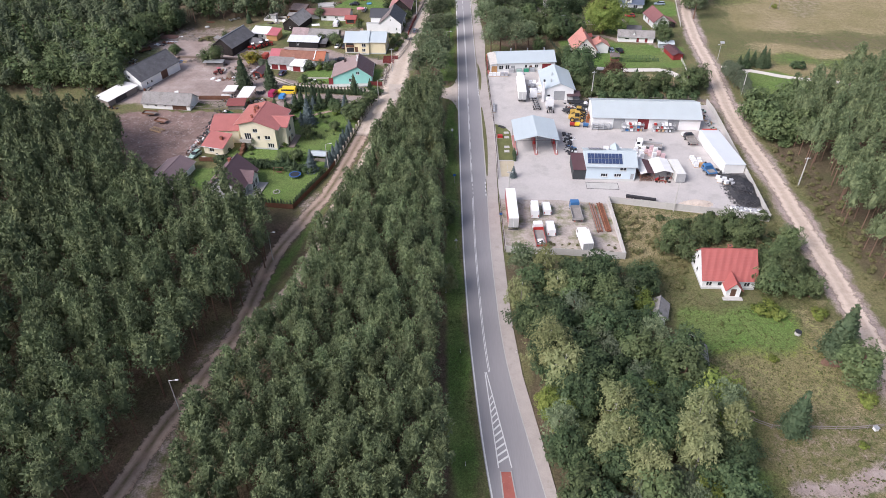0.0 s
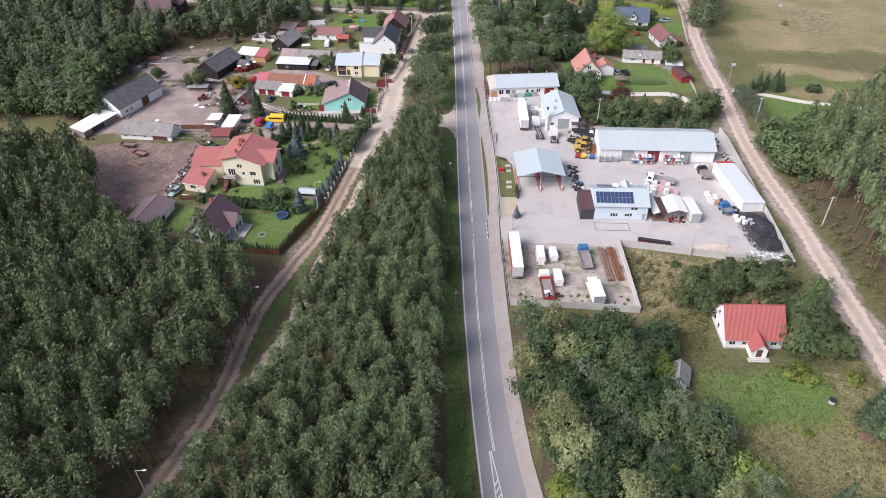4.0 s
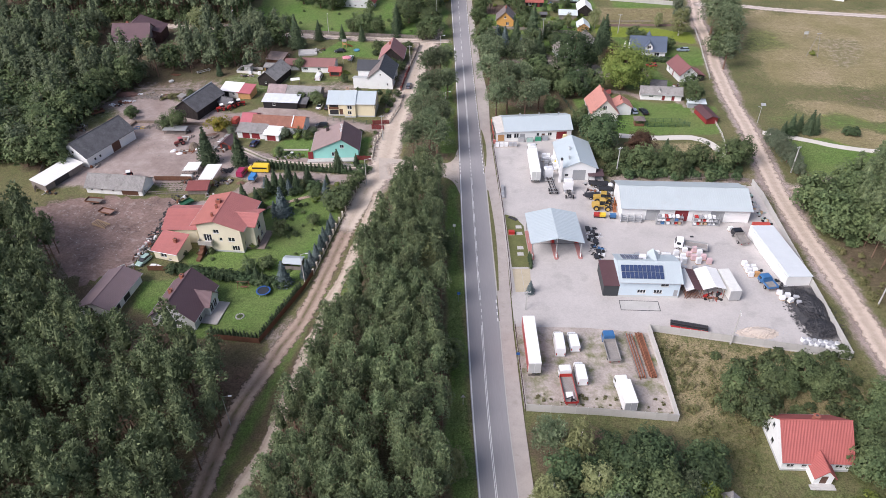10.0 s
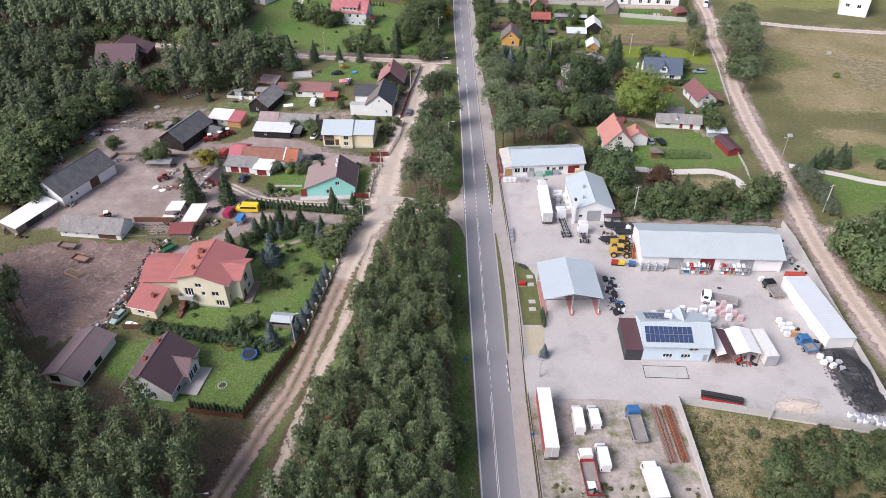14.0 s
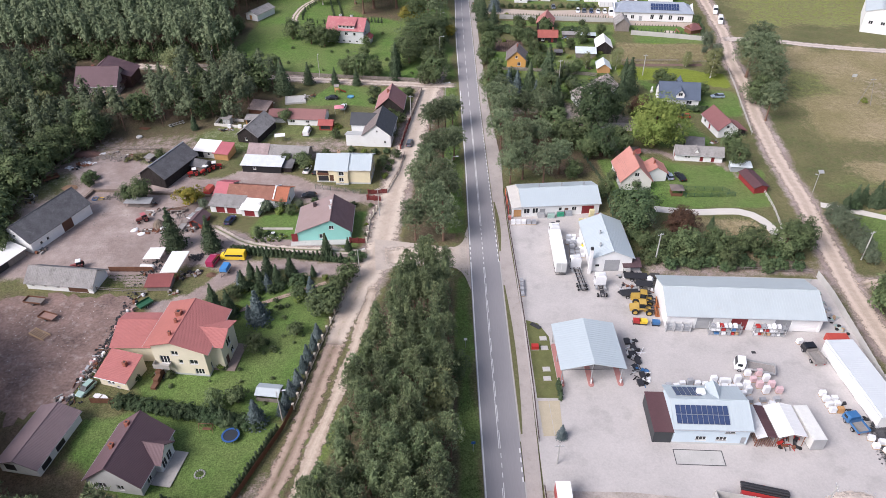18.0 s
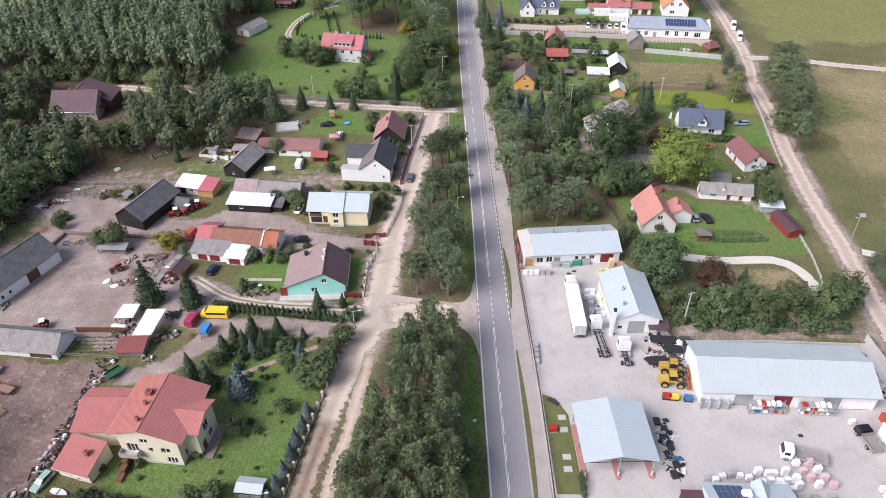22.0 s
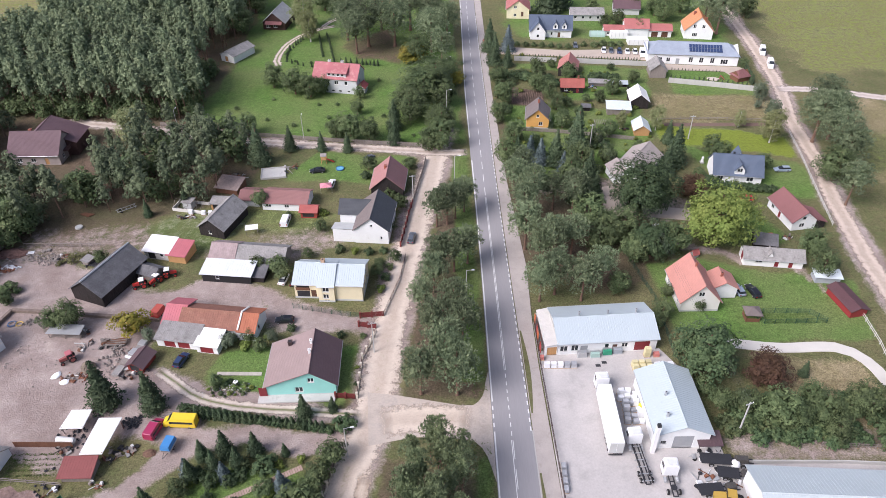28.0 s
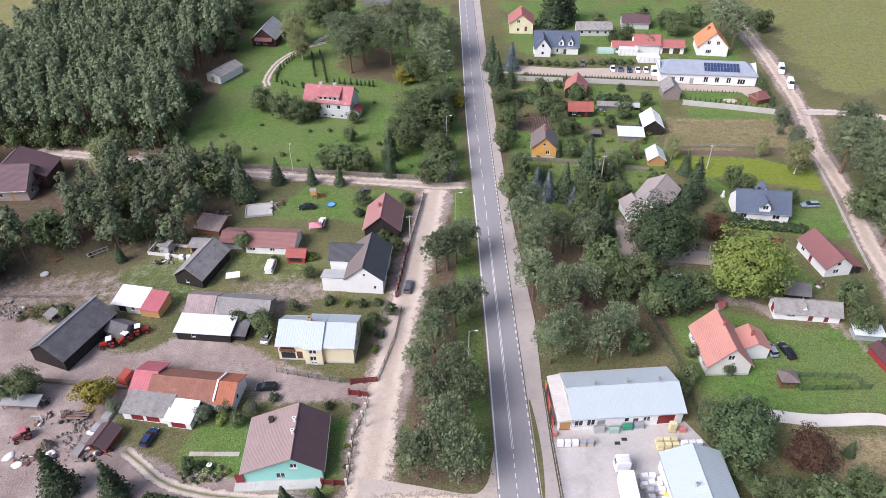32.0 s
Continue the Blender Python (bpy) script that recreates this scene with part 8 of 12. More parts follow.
def semi_trailer(x, y, rz, label, side=WHITE_PAINT, group=""):
    ob = thing("semi_trailer", x, y, 0.13, rz, label, "trailer", group)
    part("cargo_box", Geo().box(-6.7, -1.24, 1.15, 6.7, 1.24, 3.95), WHITE_PAINT, ob)
    part("side_curtain", Geo().box(-6.6, 1.24, 1.25, 6.6, 1.265, 3.8), side, ob)
    part("side_curtain", Geo().box(-6.6, -1.265, 1.25, 6.6, -1.24, 3.8), side, ob)
    for sy in (-0.62, 0.62):
        part("rear_door", Geo().box(-6.75, sy - 0.58, 1.2, -6.7, sy + 0.58, 3.85), GREY_WALL, ob)
    chassis(ob, -6.6, 6.0, (-5.2, -3.9, -2.6), 0.48, 0.95)
    part("bumper", Geo().box(-6.72, -1.2, 0.5, -6.6, 1.2, 0.65), DARK_METAL, ob)
    return ob


def tractor_unit(x, y, rz, label, col, tail=6.0, group=""):
    ob = thing("lorry", x, y, 0.13, rz, label, "lorry", group)
    h = tail / 2
    cab(ob, h - 2.2, col, 3.4, 2.2, 1.22)
    part("roof_deflector", Geo().loft([[(h - 2.1, -0.9, 3.38), (h - 2.1, 0.9, 3.38), (h - 2.1, 0.8, 3.85), (h - 2.1, -0.8, 3.85)], [(h - 0.7, -0.9, 3.36), (h - 0.7, 0.9, 3.36), (h - 0.75, 0.8, 3.42), (h - 0.75, -0.8, 3.42)]]), col, ob)
    axles = (-h + 1.1, h - 1.2) if tail < 8 else (-h + 1.1, -h + 2.4, h - 1.3)
    chassis(ob, -h, h - 0.6, axles)
    if tail < 8:
        part("fifth_wheel", Geo().tube((-h + 1.6, 0, 1.0), (-h + 1.6, 0, 1.12), 0.55, n=12), DARK_METAL, ob)
    else:
        for k in range(6):
            cx = -h + 0.5 + k * (tail - 3.4) / 5
            part("cross_member", Geo().box(cx, -1.1, 1.0, cx + 0.14, 1.1, 1.14), GALV, ob)
        part("body_rail", Geo().box(-h, -0.75, 1.14, h - 2.6, -0.62, 1.3), DARK_METAL, ob)
        part("body_rail", Geo().box(-h, 0.62, 1.14, h - 2.6, 0.75, 1.3), DARK_METAL, ob)
    for sy in (-1.0, 1.0):
        part("fuel_tank", Geo().tube((h - 3.4, sy, 0.75), (h - 2.5, sy, 0.75), 0.3, n=10), GALV, ob)
    return ob


def farm_tractor(x, y, rz, label, col, canopy=None, group=""):
    ob = thing("tractor", x, y, 0.0, rz, label, "tractor", group)
    part("bonnet", Geo().loft([[(0.2, -0.34, 0.75), (0.2, 0.34, 0.75), (0.2, 0.30, 1.45), (0.2, -0.30, 1.45)], [(1.7, -0.28, 0.75), (1.7, 0.28, 0.75), (1.68, 0.22, 1.3), (1.68, -0.22, 1.3)]]), col, ob)
    part("gearbox", Geo().box(-0.9, -0.25, 0.5, 1.6, 0.25, 0.8), DARK_METAL, ob)
    part("cab_glass", Geo().box(-0.85, -0.62, 1.0, 0.2, 0.62, 2.1, 0.05), GLASS, ob)
    part("cab_roof", Geo().box(-0.95, -0.72, 2.1, 0.3, 0.72, 2.25, 0.06), canopy or WHITE_PAINT, ob)
    for sy in (-1, 1):
        part("mudguard", Geo().box(-1.2, sy * 0.8 - 0.2, 1.25, -0.1, sy * 0.8 + 0.2, 1.4), col, ob)
        wheel(ob, -0.65, sy * 0.82, 0.72, 0.4, col)
        wheel(ob, 1.3, sy * 0.7, 0.42, 0.25, col)
    return ob


def wheel_loader(x, y, rz, label, col, s=1.0):
    ob = thing("wheel_loader", x, y, 0.13, rz, label, "loader")
    part("rear_body", Geo().loft([[(-2.9, -0.9, 0.9), (-2.9, 0.9, 0.9), (-2.9, 0.75, 1.7), (-2.9, -0.75, 1.7)], [(-1.0, -1.0, 0.8), (-1.0, 1.0, 0.8), (-1.0, 0.85, 2.0), (-1.0, -0.85, 2.0)]]), col, ob)
    part("front_frame", Geo().box(0.3, -0.7, 0.7, 1.7, 0.7, 1.4, 0.1), col, ob)
    part("cab_frame", Geo().box(-1.0, -0.75, 1.2, 0.4, 0.75, 1.7), col, ob)
    part("cab_roof", Geo().box(-1.05, -0.8, 2.95, 0.45, 0.8, 3.1, 0.05), col, ob)
    part("cab_glass", Geo().box(-0.95, -0.72, 1.7, 0.35, 0.72, 2.95, 0.04), GLASS, ob)
    for sy in (-1, 1):
        wheel(ob, -1.7, sy * 1.0, 0.75, 0.5, col)
        wheel(ob, 1.3, sy * 1.0, 0.75, 0.5, col)
        part("lift_arm", Geo().tube((0.6, sy * 0.55, 1.6), (2.6, sy * 0.55, 1.0), 0.13, n=6), DARK_METAL, ob)
    part("bucket", Geo().loft([[(2.6, sy, 0.2), (3.6, sy, 0.12), (3.6, sy, 0.2), (2.85, sy, 0.35), (2.8, sy, 1.15), (2.6, sy, 1.15)] for sy in (-1.35, 1.35)]), surf("worn_bucket", (0.36, 0.13, 0.05), 0.7, (5, 0.25), (0.8, 0.3)), ob)
    return ob


C_WHITE, C_BLACK, C_GREY = paint("white_car_paint", (0.78, 0.79, 0.80)), paint("black_car_paint", (0.012, 0.013, 0.017)), paint("grey_car_paint", (0.10, 0.115, 0.14))
C_BLUE, C_RED, C_SILVER = paint("dark_blue_car_paint", (0.025, 0.045, 0.11)), paint("red_paint", (0.42, 0.035, 0.03)), paint("silver_blue_paint", (0.28, 0.34, 0.42))
C_YELLOW, C_MAGENTA, C_SKY = paint("yellow_van_paint", (0.80, 0.56, 0.04)), paint("crimson_paint", (0.36, 0.035, 0.10)), paint("bright_blue_paint", (0.045, 0.15, 0.33))
C_LOADER, C_TEAL = paint("loader_yellow", (0.5, 0.33, 0.08), 0.5), paint("mint_car_paint", (0.33, 0.47, 0.42), 0.5)
RUSTY = surf("rusty_steel", (0.20, 0.085, 0.05), 0.85, (4, 0.3), (0.7, 0.3))
WORN_BED = surf("worn_load_floor", (0.27, 0.25, 0.235), 0.85, (4, 0.2), (0.7, 0.25))

semi_trailer(17.5, 143.6, 89, "white box semi-trailer with a red side parked on gravel", C_RED, "parked lorries")
van(23.5, 145.2, 88, C_WHITE, "white boxy camper van parked on gravel", 6.3, 2.7, group="parked lorries")
van(26.6, 145.9, 91, C_WHITE, "white panel van parked on gravel", 5.2, 2.1, group="parked lorries")
van(26.5, 137.1, 90, C_WHITE, "white panel van beside a red lorry", 5.6, 2.3, group="parked lorries")
ob = lorry(23.4, 133.6, 91, C_WHITE, "white flatbed lorry with red boards and crane", 8.8, WORN_BED, C_RED, group="parked lorries")
part("load_sheet", Geo().box(-3.2, -0.8, 1.16, -1.6, 0.7, 1.5, 0.25), WHITE_PAINT, ob)
part("crane", Geo().tube((-4.0, 0, 1.0), (-4.0, 0, 2.6), 0.18).tube((-4.0, 0, 2.5), (-3.6, 1.0, 1.6), 0.12).tube((-4.1, 0.1, 2.3), (-4.3, -1.1, 1.4), 0.12), DARK_METAL, ob)
lorry(33.8, 143.5, 90, C_SKY, "blue tipper lorry with worn grey bed", 7.6, WORN_BED, surf("grey_boards_side", (0.3, 0.29, 0.28), 0.8), group="parked lorries")
lorry(33.8, 131.2, 92, C_WHITE, "white box lorry at the block wall", 7.8, box=WHITE_PAINT, group="parked lorries")
lorry(60.4, 177.2, 163, C_WHITE, "white lorry with grey drop-side bed", 7.6, WORN_BED, GALV, group="yard lorries")
lorry(73.6, 180.4, 95, C_BLACK, "small black pickup lorry with grey bed", 5.6, WORN_BED, WORN_BED, group="yard lorries", high=2.1)
lorry(73.6, 163.0, 99, C_SKY, "small blue flatbed lorry", 4.6, WORN_BED, C_SKY, group="yard lorries", high=2.2)
semi_trailer(26.8, 214.6, 88, "white box semi-trailer behind a white cab", WHITE_PAINT, "yard lorries")
tractor_unit(27.3, 222.4, 90, "white lorry tractor coupled to a trailer", C_WHITE, 5.6, "yard lorries")
tractor_unit(30.6, 206.9, 93, "white lorry with bare chassis frame", C_WHITE, 10.4, "yard lorries")
tractor_unit(34.9, 202.4, 88, "white lorry tractor without trailer", C_WHITE, 6.2, "yard lorries")
wheel_loader(42.6, 195.0, -8, "yellow wheel loader with rusty bucket", C_LOADER)
wheel_loader(43.6, 198.2, -14, "yellow and black backhoe loader", paint("dull_yellow", (0.42, 0.27, 0.05), 0.6))
C_SPECS = ((-10.1, 273.4, 82, C_GREY, "dark grey estate car parked on the sandy street", 4.6, True), (-39.6, 258.3, 81, C_WHITE, "white car parked beside a black garage", 4.4, False),
           (-36.8, 257.7, 81, C_BLACK, "black car parked beside the yellow house", 4.5, False), (-37.2, 244.4, 180, C_BLACK, "black hatchback on the farm drive", 4.1, True),
           (-37.7, 306.9, 185, C_BLACK, "black car on the grass by a play tower", 4.5, False), (-32.9, 299.6, 85, C_WHITE, "white estate car by a bungalow", 4.4, True),
           (-23.2, 313.6, 59, C_GREY, "dark car under garden trees", 4.1, True), (64.3, 251.3, 96, C_SILVER, "silver blue car on the lawn", 4.2, True),
           (67.4, 250.8, 100, C_BLACK, "black estate car on the lawn", 4.8, True), (95.8, 303.2, 180, C_SILVER, "silver estate car on a grass verge", 4.7, True),
           (63.4, 394.2, -100, C_WHITE, "white car in a row before the hall", 4.4, True), (66.2, 394.0, -100, C_GREY, "grey car in a row before the hall", 4.4, False),
           (69.3, 393.2, -100, C_BLUE, "dark blue car in a row before the hall", 4.3, True), (72.3, 392.8, -100, C_WHITE, "white car in a row before the hall", 4.4, False),
           (75.2, 392.4, -100, C_WHITE, "white hatchback in a row before the hall", 4.1, True), (53.2, 399.9, -95, C_GREY, "grey car on a house drive", 4.3, True),
           (-56.4, 233.1, 75, C_BLUE, "dark blue car on a patchy drive", 4.2, True), (-71.6, 175.8, -112, C_TEAL, "old mint green car among scrap", 4.4, True),
           (79.6, 288.4, 175, C_RED, "red car behind a tree", 4.2, True))
for x, y, rz, col, lab, ln, es in C_SPECS:
    car(x, y, rz, col, lab, ln, es)
van(-42.8, 281.8, 86, C_WHITE, "white passenger van parked in a farm yard", 5.2, 2.0, True)
van(-52.0, 217.2, 176, C_YELLOW, "yellow passenger van beside a thuja hedge", 6.2, 2.4, True)
van(-56.4, 215.8, 78, C_MAGENTA, "crimson van beside a white carport", 4.6, 2.0, True)
van(77.4, 390.0, -100, C_WHITE, "white van at the end of the car row", 5.6, 2.3)
van(124.1, 390.0, -108, C_WHITE, "white van on the sandy track", 6.0, 2.6, group="vans on the track")
van(122.1, 377.4, -107, C_WHITE, "white van on the sandy track", 6.0, 2.6, group="vans on the track")
farm_tractor(-69.2, 258.4, -120, "red farm tractor with white roof", C_RED, group="farm tractors")
farm_tractor(-66.8, 260.8, 15, "large red farm tractor with white roof", C_RED, group="farm tractors")
farm_tractor(-72.2, 257.0, 200, "small red farm tractor", C_RED, group="farm tractors")
farm_tractor(-79.4, 234.0, 215, "old faded red tractor in the dirt yard", paint("faded_red", (0.28, 0.08, 0.075), 0.6), surf("rose_sheet", (0.46, 0.14, 0.16), 0.6), group="farm tractors")
farm_tractor(-88.6, 214.6, 200, "faded red tractor behind the low barn", paint("faded_red", (0.28, 0.08, 0.075), 0.6), group="farm tractors")


def farm_trailer(x, y, rz, label, bed, side, long=3.6, w=1.9, hood=None):
    ob = thing("farm_trailer", x, y, 0.0, rz, label, "trailer")
    part("load_floor", Geo().box(-long / 2, -w / 2, 0.7, long / 2, w / 2, 0.8), bed, ob)
    for q in ((-long / 2, -w / 2 - 0.04, 0.8, long / 2, -w / 2, 1.2), (-long / 2, w / 2, 0.8, long / 2, w / 2 + 0.04, 1.2), (-long / 2 - 0.04, -w / 2, 0.8, -long / 2, w / 2, 1.2)):
        part("side_board", Geo().box(*q), side, ob)
    if hood:
        part("cover", Geo().box(-long / 2, -w / 2, 1.2, long / 2, w / 2, 2.1, 0.12), hood, ob)
    part("drawbar", Geo().tube((long / 2, 0.4, 0.6), (long / 2 + 1.2, 0, 0.5), 0.05).tube((long / 2, -0.4, 0.6), (long / 2 + 1.2, 0, 0.5), 0.05), DARK_METAL, ob)
    for sy in (-1, 1):
        wheel(ob, 0.0, sy * (w / 2 - 0.15), 0.33, 0.22)


farm_trailer(-65.2, 247.2, 74, "red farm trailer with mesh top", C_RED, C_RED, 3.0, 1.9, surf("red_mesh", (0.40, 0.08, 0.06), 0.8))
farm_trailer(-52.6, 211.9, -100, "small trailer with bright blue cover", GREY_WOOD, GALV, 2.8, 1.8, paint("blue_tarpaulin", (0.05, 0.22, 0.50), 0.6))
farm_trailer(-68.0, 200.3, -131, "green mesh farm trailer", paint("dark_green", (0.02, 0.10, 0.05), 0.6), paint("dark_green", (0.02, 0.10, 0.05), 0.6), 3.2, 2.0)
farm_trailer(-93.4, 202.1, -10, "old wooden farm trailer on bare soil", GREY_WOOD, BROWN_WOOD, 4.2, 2.0)
farm_trailer(-88.1, 196.7, -20, "low wooden farm trailer on bare soil", surf("pinkish_boards", (0.34, 0.21, 0.17), 0.9), BROWN_WOOD, 3.6, 1.9)
farm_trailer(-54.0, 218.6, 176, "small open trailer behind the van", GREY_WOOD, GREY_WOOD, 2.4, 1.5)

# ---- depot yard goods ----
rg = random.Random(77)
PLASTIC = surf("white_wrap", (0.76, 0.77, 0.78), 0.45, (5, 0.06), (1.0, 0.08), rnd=0.08)
PALLET = surf("pallet_wood", (0.42, 0.30, 0.19), 0.9, (6, 0.2), (0.8, 0.15), rnd=0.1)


def pallet(x, y, rz, mat, label, h=1.1, z=0.12, base=True, w=1.2, d=0.9, group="goods on pallets", rows=2):
    """A wrapped stack of goods on a wooden pallet."""
    ob = thing("pallet", x, y, z, rz, label, "pallet", group)
    if base:
        part("pallet_base", Geo().box(-w / 2, -d / 2, 0, w / 2, d / 2, 0.14, 0.01), PALLET, ob)
    for r in range(rows):
        j = rg.uniform(-0.02, 0.02)
        part("package", Geo().box(-w / 2 + 0.03 + j, -d / 2 + 0.03, 0.14 + h * r / rows, w / 2 - 0.03 + j, d / 2 - 0.03, 0.14 + h * (r + 1) / rows - 0.02, 0.04), mat, ob)


PINK_WRAP = surf("pink_wrap", (0.64, 0.46, 0.475), 0.5, (5, 0.1), (1, 0.12), rnd=0.1)
YELLOW_WRAP = surf("straw_yellow_goods", (0.62, 0.56, 0.33), 0.7, (5, 0.1), (1, 0.12), rnd=0.1)
CEMENT = surf("grey_blocks", (0.36, 0.37, 0.39), 0.85, (5, 0.15), (1, 0.15), rnd=0.15)
for i in range(8):
    pallet(58.6 + (i % 2) * 2.0 + rg.uniform(-0.15, 0.15) + i * 0.35, 176.0 - (i // 2) * 1.5, rg.uniform(-6, 6), PINK_WRAP if i % 3 else PLASTIC, "pallet of goods in pink or white wrap", rg.uniform(1.0, 1.7))
for i in range(14):
    pallet(51.4 + (i % 5) * 1.45 + rg.uniform(-0.2, 0.2), 171.2 + (i // 5) * 1.5 + rg.uniform(-0.2, 0.2), rg.uniform(-8, 8), PLASTIC, "pallet of white wrapped building goods", rg.uniform(0.9, 2.1))
for i in range(7):
    pallet(42.2 + i * 1.45, 173.4 + rg.uniform(-0.4, 0.6), rg.uniform(-8, 8), PLASTIC if i % 3 else CEMENT, "pallet of building goods behind the office", rg.uniform(0.5, 1.4))
for i in range(5):
    pallet(56.6 + i * 1.3, 169.4 - (i % 2) * 1.1, rg.uniform(-15, 15), PLASTIC if i % 2 else CEMENT, "low pallet of wrapped stone", rg.uniform(0.4, 0.9))
for i in range(6):
    pallet(35.2 + (i % 3) * 1.35, 228.2 + (i // 3) * 1.1, 0, YELLOW_WRAP, "pallet of yellow packed boards", 1.3)
for i in range(6):
    pallet(39.3 + (i % 3) * 1.3, 226.6 + (i // 3) * 1.5, 4, PLASTIC, "tall pallet of white insulation", 1.9)
for i in range(5):
    pallet(17.6 + i * 1.35, 229.4, 0, PLASTIC if i < 3 else CEMENT, "pallet of white bags by the fence", 1.2)
pallet(38.4, 232.0, 0, YELLOW_WRAP, "tall stack of yellow boards at the gate", 2.2, w=1.3, d=1.0)
pallet(40.3, 231.9, 0, surf("red_white_bags", (0.55, 0.2, 0.17), 0.6), "pallet of red packed bags", 0.8)
pallet(16.9, 231.6, 0, surf("red_white_bags", (0.55, 0.2, 0.17), 0.6), "small pallet of red goods", 0.9, w=0.9, d=0.8)
for i in range(18):
    pallet(30.7 + (i % 3) * 1.25 + rg.uniform(-0.3, 0.3), 215.2 + (i // 3) * 1.35 + rg.uniform(-0.2, 0.2), rg.uniform(-15, 15), (CEMENT, CEMENT, PLASTIC)[i % 3] if i < 11 else PLASTIC, "pallet of grey blocks and white goods", rg.uniform(0.6, 1.6))
pallet(34.0, 218.6, 5, paint("yellow_plastic", (0.72, 0.58, 0.05), 0.5), "yellow plastic crate on a pallet", 0.9)
for i in range(4):
    pallet(16.9 + 0.1 * i, 201.5 + i * 1.5, 90, CEMENT, "grey block pallet at the fence", 0.7)
for i in range(7):
    pallet(71.2 + (i % 2) * 1.4 + rg.uniform(-0.1, 0.1), 166.5 + (i // 2) * 1.35, rg.uniform(-5, 5), ORANGE_WOOD if i == 1 else PLASTIC, "white bulk bag on a pallet", 1.1)
for i in range(6):
    pallet(75.2 + (i % 3) * 1.5, 158.4 + (i // 3) * 1.7 - (i % 3) * 0.9, rg.uniform(-20, 20), PLASTIC if i % 3 != 2 else CEMENT, "white bulk bag beside the coal heap", 0.9)
pallet(72.8, 184.6, 10, PLASTIC, "white bulk bag near the workshop", 1.0)


def shelf_rack(x, y, rz, label, w=6.5):
    ob = thing("storage_rack", x, y, 0.12, rz, label, "rack", "racks before the workshop")
    for k in range(4):
        for dy in (0, 1.1):
            px = -w / 2 + k * w / 3
            part("upright", Geo().box(px - 0.06, dy - 0.06, 0, px + 0.06, dy + 0.06, 2.9), GALV, ob)
    for z in (0.25, 1.3, 2.3):
        part("shelf", Geo().box(-w / 2, -0.05, z - 0.06, w / 2, 1.15, z), GALV, ob)
    mats = (PLASTIC, C_SKY, CEMENT, C_RED, PALLET, PLASTIC)
    for z in (0.27, 1.32, 2.32):
        u = -w / 2 + 0.25
        while u < w / 2 - 0.9:
            ww, hh = rg.uniform(0.5, 1.0), rg.uniform(0.35, 0.75)
            part("package", Geo().box(u, 0.05, z, u + ww, 1.0, z + hh, 0.04), rg.choice(mats), ob)
            u += ww + rg.uniform(0.1, 0.4)


shelf_rack(58.0, 187.2, -4.3, "steel rack full of paint tubs and tools")
shelf_rack(67.2, 186.6, -4.3, "steel rack full of boxed goods")
ob = thing("steel_rack", 48.6, 188.6, 0.12, -4.3, "rack of galvanised tubes and profiles", "rack")
for k in range(4):
    part("upright", Geo().box(-2.6 + k * 1.7, -0.1, 0, -2.5 + k * 1.7, 0.9, 2.2), GALV, ob)
for k in range(18):
    part("tube", Geo().tube((-2.9 + rg.uniform(0, 0.4), 0.05 + (k % 6) * 0.15, 0.4 + 0.6 * (k // 6)), (2.9 - rg.uniform(0, 0.5), 0.05 + (k % 6) * 0.15, 0.4 + 0.6 * (k // 6)), 0.06, n=6), GALV, ob)
# small machines and scrap between loader and canopy
for x, y, c, lab in ((41.8, 191.2, C_YELLOW, "small yellow machine"), (40.4, 191.4, C_RED, "red harrow frame"), (44.4, 190.8, C_SKY, "blue steel hopper")):
    ob = thing("machine", x, y, 0.12, -8, lab + " beside the workshop", "machine")
    part("frame", Geo().box(-0.8, -0.5, 0.2, 0.8, 0.5, 0.45).box(-0.7, -0.4, 0.0, -0.5, 0.4, 0.2).box(0.5, -0.4, 0.0, 0.7, 0.4, 0.2), DARK_METAL, ob)
    part("hopper", Geo().box(-0.7, -0.45, 0.45, 0.7, 0.45, 1.2, -0.12), c, ob)
PALE_PINK = surf("faded_pink_sheet", (0.5, 0.3, 0.29), 0.7)
SCRAP = (DARK_METAL, GALV, RUSTY, C_WHITE, GREY_WOOD, TYRE, C_SKY)


def scrap(x, y, w, d, n, label, mats=SCRAP, h=0.7, name="scrap_heap", z=0.0, group=""):
    """A heap of odd beams, plates, boxes and wheels; each piece a part."""
    ob = thing(name, x, y, z, rg.uniform(0, 360) if w == d else 0, label, "scrap", group)
    for i in range(int(n * 1.5)):
        px, py, a = rg.uniform(-w / 2, w / 2), rg.uniform(-d / 2, d / 2), rg.uniform(0, 360)
        k = rg.random()
        m = pose(px, py, 0, rg.uniform(-12, 12), rg.uniform(-12, 12), a)
        if k < 0.35:
            ln = rg.uniform(0.4, 1.3)
            part("beam", Geo().box(-ln, -0.05, 0.05, ln, 0.05, rg.uniform(0.14, 0.3)), rg.choice(mats), ob, "", m)
        elif k < 0.6:
            part("plate", Geo().box(-0.5, -0.3, 0.05, 0.5, 0.3, 0.1 + h * rg.random() * 0.4), rg.choice(mats), ob, "", m)
        elif k < 0.85:
            part("crate", Geo().box(-0.3, -0.25, 0, 0.3, 0.25, h * rg.uniform(0.4, 1.0), 0.04), rg.choice(mats), ob, "", m)
        else:
            part("old_wheel", Geo().tube((0, 0, 0.02), (0, 0, 0.24), 0.38, n=12), TYRE, ob, "", m)


